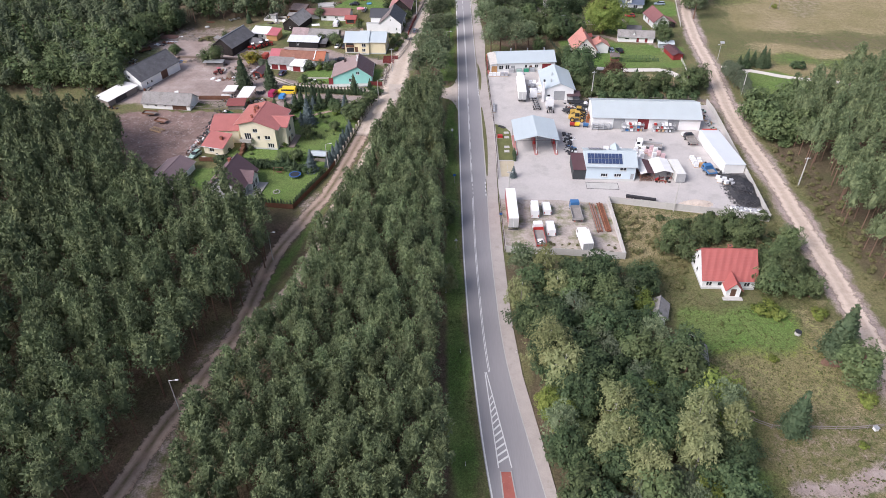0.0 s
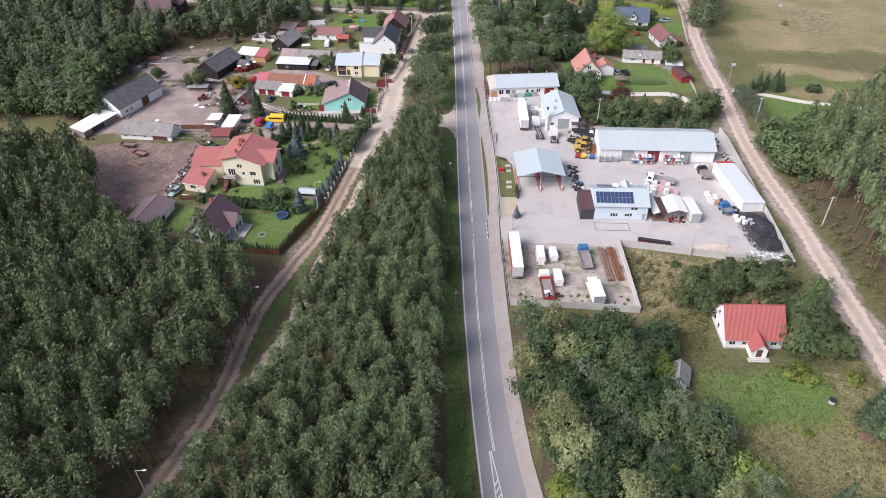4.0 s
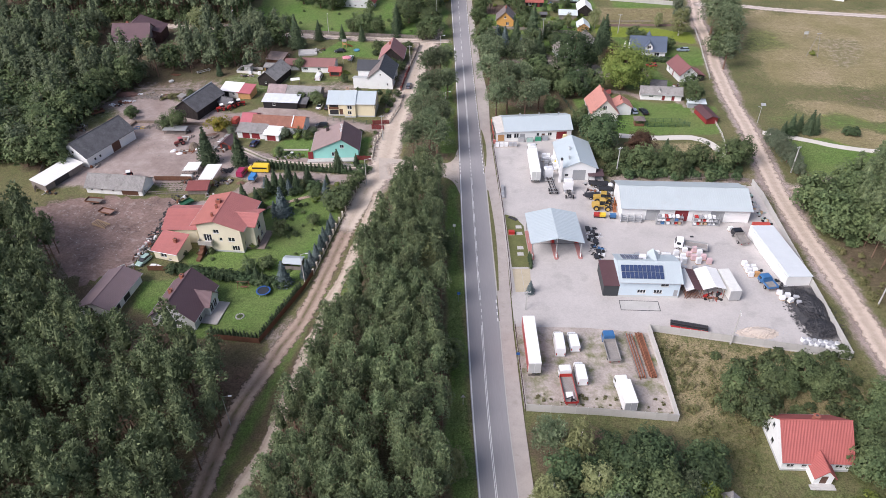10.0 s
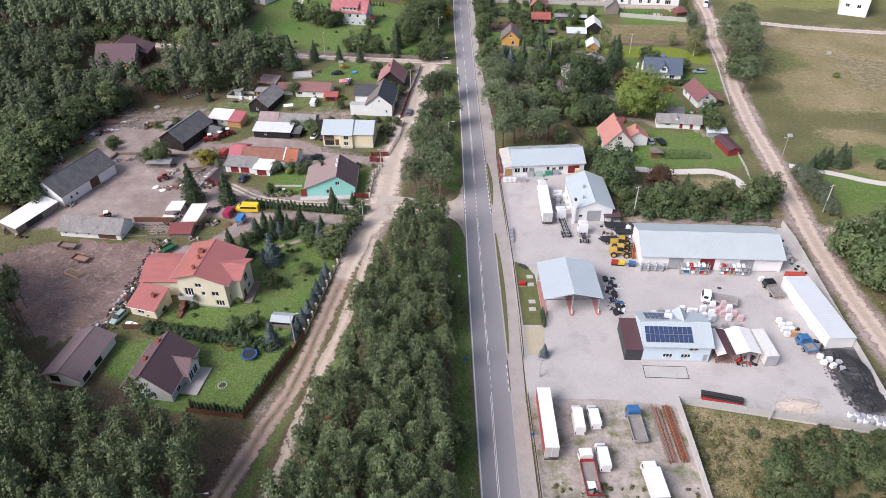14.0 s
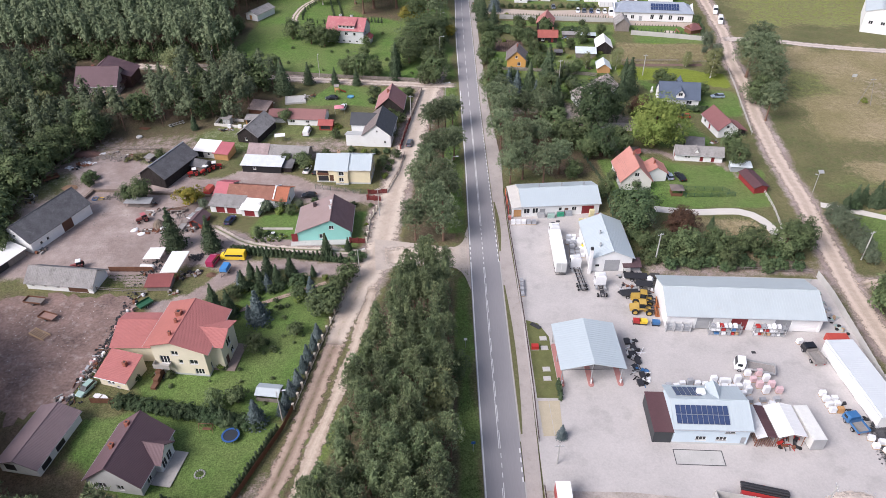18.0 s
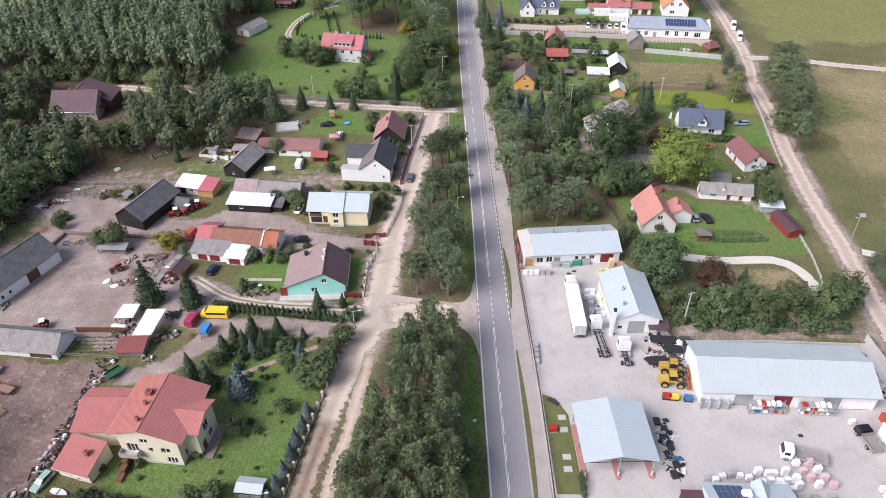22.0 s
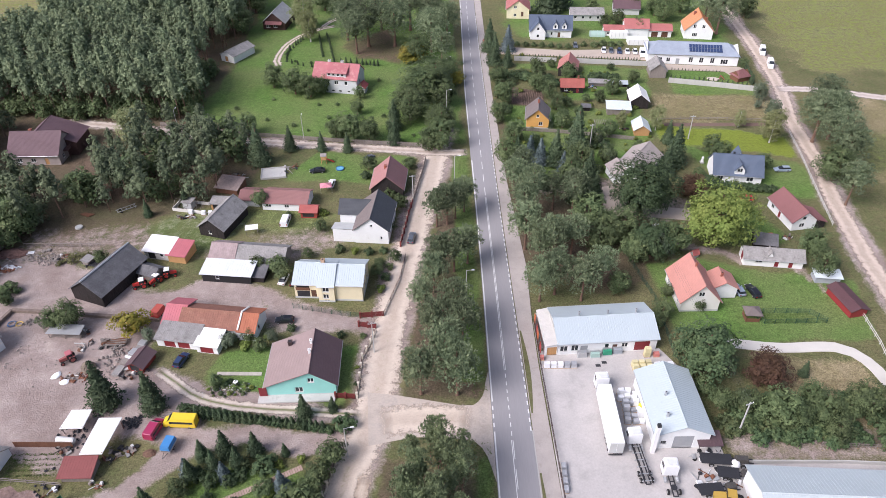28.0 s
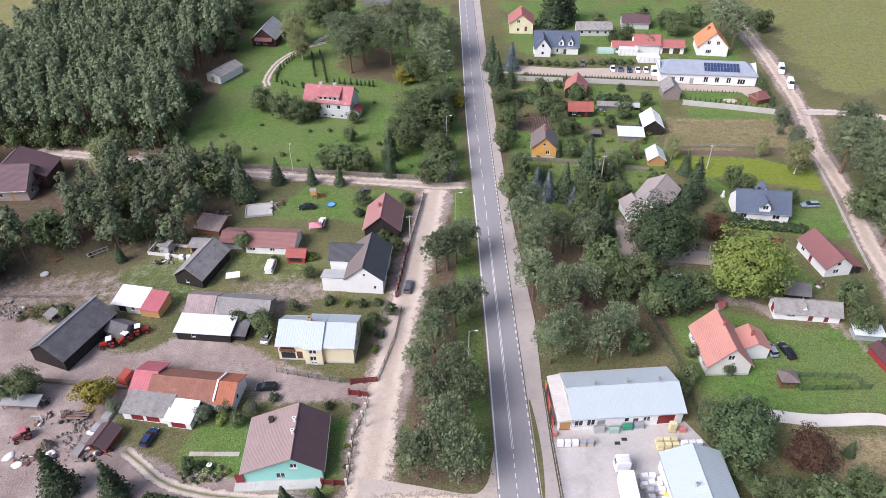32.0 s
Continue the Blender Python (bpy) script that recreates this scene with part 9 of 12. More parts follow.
for i in range(11):
    scrap(-69.6 - 0.42 * i, 203.5 - 2.55 * i, 2.0, 2.4, 4, "heap of sacks, tyres and old parts along the paddock", (C_WHITE, DARK_METAL, PALE_PINK, GREY_WOOD, GALV, RUSTY), 0.9, group="junk along the paddock")
scrap(37.9, 183.5, 3.0, 5.5, 18, "rows of machine parts and black boxes beside the canopy", (DARK_METAL, GALV, C_WHITE, DARK_METAL), 0.8, z=0.12)
scrap(37.6, 176.8, 3.0, 5.0, 18, "black troughs, blue drums and tyres beside the canopy", (DARK_METAL, C_SKY, C_WHITE, TYRE), 0.8, z=0.12)
scrap(43.0, 203.2, 8.0, 3.4, 22, "dismantled trailer and machine parts", (DARK_METAL, RUSTY, C_WHITE, GALV), 0.9, z=0.12)
scrap(42.8, 207.6, 5.0, 2.6, 12, "stacked engine parts and drums", (DARK_METAL, GALV, C_YELLOW, C_WHITE), 0.9, z=0.12)
for i in range(5):
    scrap(50.0 + i * 6.5, 203.9 - i * 0.45, 5.6, 1.4, 9, "long row of steel and timber behind the workshop", (DARK_METAL, GALV, GREY_WOOD, CEMENT), 0.7, z=0.12, group="scrap behind the workshop")
for i in range(4):
    scrap(82.8 + i * 0.15, 200.5 - i * 4.2, 2.4, 3.6, 9, "pallets and steel parts along the wall", (GALV, CEMENT, C_TEAL, PALLET), 0.9, z=0.12, group="scrap along the wall")
scrap(74.0, 167.0, 1.6, 3.0, 7, "small steel parts beside the shed", (DARK_METAL, CEMENT), 0.6, z=0.12)
scrap(76.6, 163.4, 2.2, 3.0, 8, "small steel parts near the coal heap", (DARK_METAL, CEMENT, C_WHITE), 0.6, z=0.12)
ob = thing("container", 80.5, 184.6, 0.12, -4, "red steel container behind the shed", "container")
part("shell", Geo().box(-2.1, -1.0, 0, 2.1, 1.0, 1.7), surf("red_container", (0.45, 0.07, 0.05), 0.55), ob)
for k in range(8):
    part("rib", Geo().box(-2.0 + k * 0.5, -1.05, 0.12, -1.75 + k * 0.5, -1.0, 1.6), surf("red_container", (0.45, 0.07, 0.05), 0.55), ob)
ob = thing("awning", 43.4, 210.4, 0.12, 0, "low lean-to with dark brown sheet roof", "awning")
roof_slope(ob, ((-2.2, -2.2, 2.0), (2.2, -2.2, 2.0), (2.2, 0.8, 2.6), (-2.2, 0.8, 2.6)), surf("dark_brown_sheet", (0.09, 0.055, 0.06), 0.6), 0.5)
for px in (-2.0, 2.0):
    part("post", Geo().tube((px, -2.0, 0), (px, -2.0, 2.0), 0.06), DARK_METAL, ob)
# sheds and box trailer beside the office
ob = thing("open_shed", 59.8, 162.4, 0.12, 0, "open shed with pale white curved sheet roof", "shed")
roof_slope(ob, ((-2.6, 3.6, 2.9), (-2.6, -3.6, 2.9), (0, -3.6, 3.7), (0, 3.6, 3.7)), WHITE_SHEET, 0.8)
roof_slope(ob, ((2.6, -3.6, 2.9), (2.6, 3.6, 2.9), (0, 3.6, 3.7), (0, -3.6, 3.7)), WHITE_SHEET, 0.8)
for px in (-2.4, 2.4):
    for py in (-3.3, 0, 3.3):
        part("post", Geo().tube((px, py, 0), (px, py, 2.95), 0.07), RUSTY, ob)
ob = thing("red_shed", 55.6, 162.6, 0.12, 0, "rusty steel store with maroon and grey patched roof", "shed")
roof_slope(ob, ((-2.0, 3.6, 2.4), (-2.0, -3.6, 2.4), (-0.3, -3.6, 3.0), (-0.3, 3.6, 3.0)), surf("grey_white_sheet", (0.6, 0.6, 0.6), 0.6), 0.6)
roof_slope(ob, ((1.6, -3.6, 2.6), (1.6, 3.6, 2.6), (-0.3, 3.6, 3.0), (-0.3, -3.6, 3.0)), MAROON_SHEET, 0.6)
for px in (-1.8, 1.5):
    for py in (-3.3, 0, 3.3):
        part("post", Geo().tube((px, py, 0), (px, py, 2.6), 0.07), RUSTY, ob)
for k in range(20):
    part("steel_bar", Geo().tube((-1.6 + (k % 10) * 0.32, -3.5 + rg.uniform(-0.4, 0.3), 0.3 + 0.6 * (k // 10)), (-1.6 + (k % 10) * 0.32, 3.2, 0.3 + 0.6 * (k // 10)), 0.06, n=5), RUSTY, ob)
scrap(59.8, 159.6, 4.4, 2.2, 16, "rusty steel and red machine parts under the open shed", (RUSTY, DARK_METAL, C_RED), 0.9, z=0.12)
ob = thing("box_trailer", 64.2, 162.0, 0.12, 92, "grey white box body standing on the yard", "trailer")
part("cargo_box", Geo().box(-3.9, -1.25, 0.3, 3.9, 1.25, 2.9), surf("dull_white_paint", (0.66, 0.66, 0.63), 0.6, (4, 0.06), (0.7, 0.12)), ob)
part("rear_frame", Geo().box(-3.95, -1.25, 0.2, -3.9, 1.25, 2.9), GALV, ob)
part("skid", Geo().box(-3.8, -1.1, 0, 3.8, -0.9, 0.3), DARK_METAL, ob)
part("skid", Geo().box(-3.8, 0.9, 0, 3.8, 1.1, 0.3), DARK_METAL, ob)
# solar panels
SOLAR = surf("solar_cells", (0.04, 0.062, 0.135), 0.14, (3, 0.1), (1, 0.15), spec=0.7)


def solar_array(label, m, cols, rows, pw=1.0, ph=1.65):
    ob = thing("solar_array", 0, 0, 0, 0, label, "solar panel")
    ob.matrix_basis = m
    me = None
    for r in range(rows):
        for c in range(cols):
            if me is None:
                me = Geo().box(0.02, 0.02, 0.08, pw - 0.02, ph - 0.02, 0.13).mesh("panel", GALV)
                cell = Geo().box(0.05, 0.05, 0.1, pw - 0.05, ph - 0.05, 0.155).mesh("cell_sheet", SOLAR)
            p = part("panel", me, None, ob, "", Matrix.Translation((c * pw, r * ph, 0)))
            part("cell_sheet", cell, None, p)
    part("rail", Geo().box(0, ph * 0.3, 0.0, cols * pw, ph * 0.3 + 0.06, 0.08), GALV, ob)
    part("rail", Geo().box(0, ph * (rows - 0.3), 0.0, cols * pw, ph * (rows - 0.3) + 0.06, 0.08), GALV, ob)


OFFICE = pose(46.0, 164.6, 0.12, 0, 0, -3.5)
solar_array("blue solar panels in two rows on the office roof", OFFICE @ pose(-6.35, -4.25, 4.80, 22, 0, 0), 10, 2, 0.93, 1.75)
solar_array("blue solar panels on the rear office roof", OFFICE @ pose(-0.9, 4.3, 4.80, 22, 0, 180), 5, 2, 0.93, 1.75)
solar_array("dark solar panels on the hall roof", pose(94.4, 385.8, 0, 0, 0, -8) @ pose(-1.5, -4.6, 4.55, 26, 0, 0), 11, 2, 1.1, 1.9)


# ---- fences, walls ----
MESHES = {}


def shared(key, make):
    if key not in MESHES:
        MESHES[key] = make()
    return MESHES[key]


def fence(name, label, pts, kind, step=2.2, z=0.0, category="fence"):
    """A fence along pts: posts and panels, each a part sharing one mesh."""
    ob = thing(name, *pts[0], z, 0, label, category, kind="structure")
    base = Vector((*pts[0], 0))
    for (ax, ay), (bx, by) in zip(pts, pts[1:]):
        a, b = Vector((ax, ay, 0)), Vector((bx, by, 0))
        n = max(1, round((b - a).length / step))
        ln = (b - a).length / n
        rz = math.degrees(math.atan2(by - ay, bx - ax))
        for i in range(n):
            m = Matrix.Translation(a.lerp(b, i / n) - base) @ pose(0, 0, 0, 0, 0, rz) @ Matrix.Diagonal((ln, 1, 1, 1))
            mp = Matrix.Translation(a.lerp(b, i / n) - base) @ pose(0, 0, 0, 0, 0, rz)
            for key, geo, mat, sc in FENCES[kind]:
                part(key, shared((kind, key, geo), lambda: FENCE_GEO[geo]().mesh(key, mat)), None, ob, "", m if sc else mp)
    return ob


def _boards(n, h, gap=0.25):
    g = Geo()
    for i in range(n):
        g.box((i + gap / 2) / n, -0.015, 0.08, (i + 1 - gap / 2) / n, 0.015, h)
    return g.box(0, 0.015, h * 0.3, 1, 0.05, h * 0.3 + 0.08).box(0, 0.015, h * 0.75, 1, 0.05, h * 0.75 + 0.08)


def _rails(zs, r=0.03):
    g = Geo()
    for q in zs:
        g.box(0, -r, q - r, 1, r, q + r)
    return g


FENCE_GEO = {
    "panel2": lambda: Geo().box(0, -0.03, 0.0, 1, 0.03, 0.62).box(0, -0.035, 0.63, 1, 0.03, 1.27).box(0, -0.03, 1.28, 1, 0.03, 1.9),
    "cpost": lambda: Geo().box(-0.08, -0.08, 0, 0.08, 0.08, 2.0),
    "mesh": lambda: _rails((0.25, 0.55, 0.85, 1.15, 1.4), 0.018),
    "mpost": lambda: Geo().box(-0.04, -0.04, 0, 0.04, 0.04, 1.5),
    "plinth": lambda: Geo().box(0, -0.06, 0, 1, 0.06, 0.25),
    "pickets": lambda: _boards(14, 1.35),
    "close": lambda: _boards(10, 1.5, 0.08),
    "bpost": lambda: Geo().box(-0.18, -0.18, 0, 0.18, 0.18, 1.55).box(-0.22, -0.22, 1.55, 0.22, 0.22, 1.62),
    "rail2": lambda: _rails((0.5, 1.0), 0.05),
    "wpost": lambda: Geo().tube((0, 0, 0), (0, 0, 1.25), 0.07, n=6),
    "low": lambda: Geo().box(0, -0.1, 0, 1, 0.1, 0.9),
    "bank": lambda: Geo().box(0, -0.35, 0, 1, 0.35, 0.7, 0.0),
}
DARKRED_WOOD = surf("dark_red_boards_fence", (0.16, 0.03, 0.03), 0.7)
CREAM_POST = surf("cream_fence_post", (0.62, 0.57, 0.48), 0.9)
GREEN_MESH = surf("green_mesh", (0.02, 0.07, 0.045), 0.6)
BROWN_MESH = surf("brown_fence_steel", (0.06, 0.035, 0.03), 0.6)
FENCES = {
    "concrete": (("fence_panel", "panel2", CONCRETE, True), ("fence_post", "cpost", CONCRETE, False)),
    "steel": (("fence_rails", "mesh", BROWN_MESH, True), ("fence_post", "mpost", BROWN_MESH, False), ("fence_footing", "plinth", CONCRETE, True)),
    "green": (("fence_rails", "mesh", GREEN_MESH, True), ("fence_post", "mpost", GREEN_MESH, False)),
    "picket": (("fence_boards", "close", BROWN_WOOD, True), ("fence_post", "mpost", BROWN_WOOD, False)),
    "grey_picket": (("fence_boards", "pickets", GREY_WOOD, True), ("fence_post", "wpost", GREY_WOOD, False)),
    "red": (("fence_boards", "close", DARKRED_WOOD, True), ("fence_post", "bpost", surf("red_brick_post", (0.19, 0.045, 0.04), 0.85), False)),
    "cream": (("fence_rails", "mesh", BROWN_MESH, True), ("fence_post", "bpost", CREAM_POST, False), ("fence_footing", "plinth", CREAM_POST, True)),
    "rail": (("fence_rails", "rail2", GREY_WOOD, True), ("fence_post", "wpost", GREY_WOOD, False)),
    "white_rail": (("fence_rails", "rail2", surf("whitewashed_wood", (0.62, 0.60, 0.56), 0.85), True), ("fence_post", "wpost", surf("whitewashed_wood", (0.62, 0.60, 0.56), 0.85), False)),
    "low_wall": (("wall_panel", "low", CONCRETE, True),),
    "earth": (("wall_panel", "bank", surf("crumbling_earth_wall", (0.20, 0.155, 0.13), 0.95, (3.0, 0.4), (0.8, 0.35), ((0.10, 0.12, 0.05), 1.0, 0.3)), True),),
}
fence("steel_fence", "brown steel fence on a concrete footing along the pavement", [(14.8, 129.0), (14.95, 140), (15.1, 152.0)], "steel")
fence("steel_fence", "brown steel fence on a concrete footing along the pavement", [(15.4, 161.2), (15.9, 173), (16.35, 193), (16.4, 204), (16.4, 219), (16.4, 230), (16.6, 242.5)], "steel")
fence("concrete_fence", "grey concrete panel fence round the depot", [(15.0, 128.7), (28.5, 127.4), (42.5, 125.6), (42.9, 137), (43.2, 149.4), (59.3, 145.7), (81.8, 140.4), (83.2, 157), (86.4, 199), (86.2, 206)], "concrete", 2.1)
fence("rail_fence", "grey wooden rails behind the depot", [(64, 209.4), (86, 207.4)], "rail", 3.0)
fence("concrete_wall", "low grey wall behind the workshop", [(46, 206.2), (66, 205.6), (84, 204.2)], "low_wall", 3.0)
fence("green_fence", "dark mesh fence beside the depot lane", [(41.9, 265), (44.7, 249), (44.0, 232), (46.0, 226)], "green")
fence("picket_fence", "brown board fence round the lawn", [(-49.5, 149.4), (-38.5, 147.6), (-31.4, 165.2), (-30.2, 170)], "picket", 2.0)
fence("picket_fence", "brown board fence between two gardens", [(-69.5, 172.5), (-60.5, 172.0), (-54, 170.6)], "picket", 2.0)
fence("cream_fence", "mesh fence with pale posts along the street", [(-30.2, 170), (-26.8, 188.3), (-24.6, 199), (-22, 210)], "cream", 2.5)
fence("cream_fence", "dark fence with pale posts beside the mint house", [(-19.9, 222.6), (-19.6, 232.9), (-18.2, 237), (-17.2, 240.8)], "cream", 2.4)
fence("red_fence", "dark red board gate and fence", [(-24.0, 222.8), (-20.2, 222.4)], "red", 1.9)
fence("red_fence", "dark red board gate at the drive", [(-21.0, 242.4), (-17.2, 241.6)], "red", 1.9)
fence("red_fence", "dark red board fence at the yellow house", [(-20.9, 245.1), (-15.8, 245.5)], "red", 2.5)
fence("steel_fence", "thin steel fence beside the yellow house", [(-36, 248.6), (-27.3, 246.4), (-20.9, 245.1)], "green", 2.4)
fence("steel_fence", "brown steel fence along the sandy street", [(-15.8, 245.5), (-12.6, 257.3), (-11.4, 266.5)], "steel", 2.4)
fence("red_fence", "steel fence with red brick posts along the street", [(-12.8, 270.5), (-12.0, 276), (-11.0, 284), (-9.8, 291)], "red", 3.2)
fence("grey_fence", "grey picket fence along the street corner", [(-9.8, 291), (-7.8, 303), (-6.4, 313)], "grey_picket", 2.2)
fence("grey_fence", "dark wooden fence along the meadow", [(-92, 337.5), (-66.2, 330.4), (-42.4, 326.0), (-22.6, 322.7), (-7.3, 320.6), (0.5, 322), (1.0, 340)], "grey_picket", 2.5)
fence("concrete_fence", "grey concrete wall behind the car park", [(27.5, 386.6), (43.2, 384.2)], "concrete", 2.2)
fence("concrete_fence", "grey concrete wall behind the car park hedge", [(50.4, 383.6), (64, 381.4), (77.4, 379.4)], "concrete", 2.2)
fence("concrete_fence", "grey concrete wall along the hall garden", [(80.4, 364.6), (95, 360.6), (109.0, 356.2)], "concrete", 2.2)
fence("rail_fence", "pale wooden rails beside the sandy track", [(83.6, 219), (86, 226), (87.5, 234), (88.2, 243)], "white_rail", 2.5)
fence("rail_fence", "pale wooden rails beside the sandy track", [(97.5, 276), (101.5, 296), (104.5, 310), (107.4, 326)], "white_rail", 3.0)
fence("grey_fence", "grey board fence round the farm yard", [(-112, 208), (-118, 230), (-117, 250)], "grey_picket", 2.6)
fence("grey_fence", "grey pole fence behind the yards", [(-106.4, 273.4), (-97, 273.0), (-87.2, 272.8)], "rail", 2.6)
fence("grey_fence", "dark board fence beside the vegetable plot", [(-80.6, 213.0), (-70, 212.6)], "picket", 2.2)
fence("rail_fence", "low rail at the bottom of the vegetable plot", [(-81, 206.0), (-68.8, 204.6)], "rail", 3.0)
fence("green_fence", "thin mesh fence round a chicken run", [(64.5, 244.2), (77, 243.6), (79.5, 240.6), (66, 240.6), (64.5, 244.2)], "green", 2.4)
fence("rail_fence", "old rails at the meadow edge", [(52.5, 80.0), (58, 77.0), (72, 76.4), (78, 77.0)], "rail", 3.0)

# thuja rows
rt = random.Random(5)


def thuja_row(a, b, gap, s, group):
    n = int(math.dist(a, b) / gap)
    for i in range(n + 1):
        t = i / max(1, n)
        rt.choice(THUJAS).put(a[0] + (b[0] - a[0]) * t + rt.uniform(-0.1, 0.1), a[1] + (b[1] - a[1]) * t + rt.uniform(-0.1, 0.1), s * rt.uniform(0.85, 1.15), rt.uniform(0, 360), group)


thuja_row((-49, 150.6), (-39.4, 148.8), 0.8, 1.05, "thujas along the lawn fence")
thuja_row((-38.6, 149.6), (-32.4, 165.0), 0.8, 1.05, "thujas along the lawn fence")
thuja_row((-49.5, 218.9), (-25.5, 215.2), 1.15, 1.3, "thujas along the drive")
thuja_row((30.4, 390.0), (45, 387.6), 1.1, 0.75, "hedge of the car park")
thuja_row((52, 387.0), (74.9, 383.6), 1.1, 0.75, "hedge of the car park")
thuja_row((110.9, 372.7), (109.8, 362.3), 1.0, 1.5, "tall hedge by the pavilion")
thuja_row((84.9, 376.0), (101.8, 373.0), 1.2, 0.4, "low hedge along the terrace")
thuja_row((82, 367.4), (108, 358.8), 1.6, 1.0, "hedge of the hall garden")
thuja_row((-59.3, 388.8), (-60.0, 394.0), 2.0, 1.0, "thujas round the drive")
thuja_row((-60.0, 394.0), (-59.8, 400.3), 2.0, 1.0, "thujas round the drive")
thuja_row((-59.8, 400.3), (-58.4, 405.8), 2.0, 1.0, "thujas round the drive")
thuja_row((-58.4, 405.8), (-56.4, 411.5), 2.0, 1.0, "thujas round the drive")
thuja_row((-56.4, 411.5), (-54.0, 416.0), 2.0, 1.0, "thujas round the drive")
thuja_row((-54.0, 416.0), (-52.1, 418.7), 2.0, 1.0, "thujas round the drive")
thuja_row((-57.1, 387.0), (-52.5, 384.5), 2.4, 0.8, "thujas round the drive")
thuja_row((-52.5, 384.5), (-49.2, 383.3), 2.4, 0.8, "thujas round the drive")
thuja_row((-50.0, 414.2), (-47.9, 402.6), 1.7, 1.0, "thujas in the meadow")
thuja_row((-47.9, 402.6), (-46.1, 393.4), 1.7, 1.0, "thujas in the meadow")
thuja_row((-47.0, 415.7), (-44.2, 403.3), 1.9, 1.0, "thujas in the meadow")
thuja_row((-44.2, 403.3), (-41.2, 388.0), 1.9, 1.0, "thujas in the meadow")
thuja_row((-38.5, 387.1), (-34.6, 386.1), 1.5, 1.1, "thujas behind the villa")
thuja_row((-34.6, 386.1), (-30.3, 385.1), 1.5, 1.1, "thujas behind the villa")
thuja_row((-30.3, 385.1), (-24.3, 383.6), 1.5, 1.1, "thujas behind the villa")
thuja_row((20.9, 171.0), (20.9, 174.4), 1.0, 1.1, "thujas by the canopy")
BLUES[0].put(19.6, 162.0, 0.75, 20, "", None, "round blue-green juniper on sample paving")

# ---- lamps, poles, wires, signs ----


def street_lamp(x, y, rz, h=8.0, label="slim grey street lamp beside the sandy street"):
    ob = thing("street_lamp", x, y, 0, rz, label, "street lamp", "street lamps")
    part("pole", Geo().tube((0, 0, 0), (0, 0, h), 0.12, 0.07, 8), CONCRETE, ob)
    part("arm", Geo().tube((0, 0, h - 0.1), (1.2, 0, h + 0.1), 0.04, n=6), GALV, ob)
    part("lamp_head", Geo().box(1.1, -0.14, h + 0.02, 1.75, 0.14, h + 0.16, 0.04), surf("lamp_housing", (0.66, 0.67, 0.68), 0.4), ob)


def utility_pole(x, y, rz, h=9.0, label="grey concrete utility pole with crossarm"):
    ob = thing("utility_pole", x, y, 0, rz, label, "utility pole", "utility poles")
    part("pole", Geo().box(-0.13, -0.13, 0, 0.13, 0.13, h, 0.05), CONCRETE, ob)
    part("crossarm", Geo().box(-0.8, -0.06, h - 0.5, 0.8, 0.06, h - 0.38), GALV, ob)
    for px in (-0.7, -0.25, 0.25, 0.7):
        part("insulator", Geo().tube((px, 0, h - 0.38), (px, 0, h - 0.2), 0.05, n=6), WHITE_PAINT, ob)


for x, y, rz in ((-48.8, 82.7, 0), (-39.8, 126.7, 0), (-31.9, 167.4, 10), (-20.5, 209.2, 10), (-44.3, 326.4, 90), (-84.5, 332, 80)):
    street_lamp(x, y, rz)
for x, y in ((0.5, 342.6), (1.3, 370.4), (1.6, 394.1), (2.4, 250.4), (1.6, 300)):
    street_lamp(x, y, 0, 8.5, "grey street lamp leaning over the asphalt road")
POLES = [(59.1, 145.1, 75, 9.0), (49.9, 212.1, 20, 9.0), (47.8, 265.9, 10, 9.0), (42.8, 316.5, 10, 9.0), (74.8, 323.0, 0, 8.0), (99.8, 212.0, 20, 8.5), (-17.3, 234.7, 10, 8.5), (-9.9, 290.4, 10, 8.5), (95.5, 156.0, 10, 9.0), (18.0, 156.5, 0, 5.5)]
for x, y, rz, h in POLES:
    utility_pole(x, y, rz, h)
ob = thing("solar_lamp", 101.8, 242.5, 0, -20, "slim street lamp with a solar panel by the track", "street lamp")
part("pole", Geo().tube((0, 0, 0), (0, 0, 6.2), 0.09, 0.06, 8), GALV, ob)
part("solar_panel", Geo().box(-0.75, -0.5, -0.04, 0.75, 0.5, 0.04), GALV, ob, "pale solar panel", pose(0.3, 0, 6.4, 35, 0, 20))
part("lamp_head", Geo().box(-1.0, -0.12, 5.4, -0.3, 0.12, 5.5, 0.04), GALV, ob)
part("arm", Geo().tube((0, 0, 5.3), (-0.5, 0, 5.42), 0.03, n=6), GALV, ob)
ob = thing("field_pole", 143.0, 295.6, 0, 0, "grey A-shaped power pole standing in the field", "utility pole")
for k in (-1, 1):
    part("leg", Geo().tube((1.9 * k, -0.6 * k, 0), (0.12 * k, 0, 9.4), 0.11, 0.07, 8), surf("old_grey_concrete", (0.27, 0.25, 0.225), 0.9), ob)
part("crossarm", Geo().box(-0.9, -0.07, 9.0, 0.9, 0.07, 9.14), GALV, ob)
WIRE = surf("power_cable", (0.10, 0.10, 0.10), 0.6)


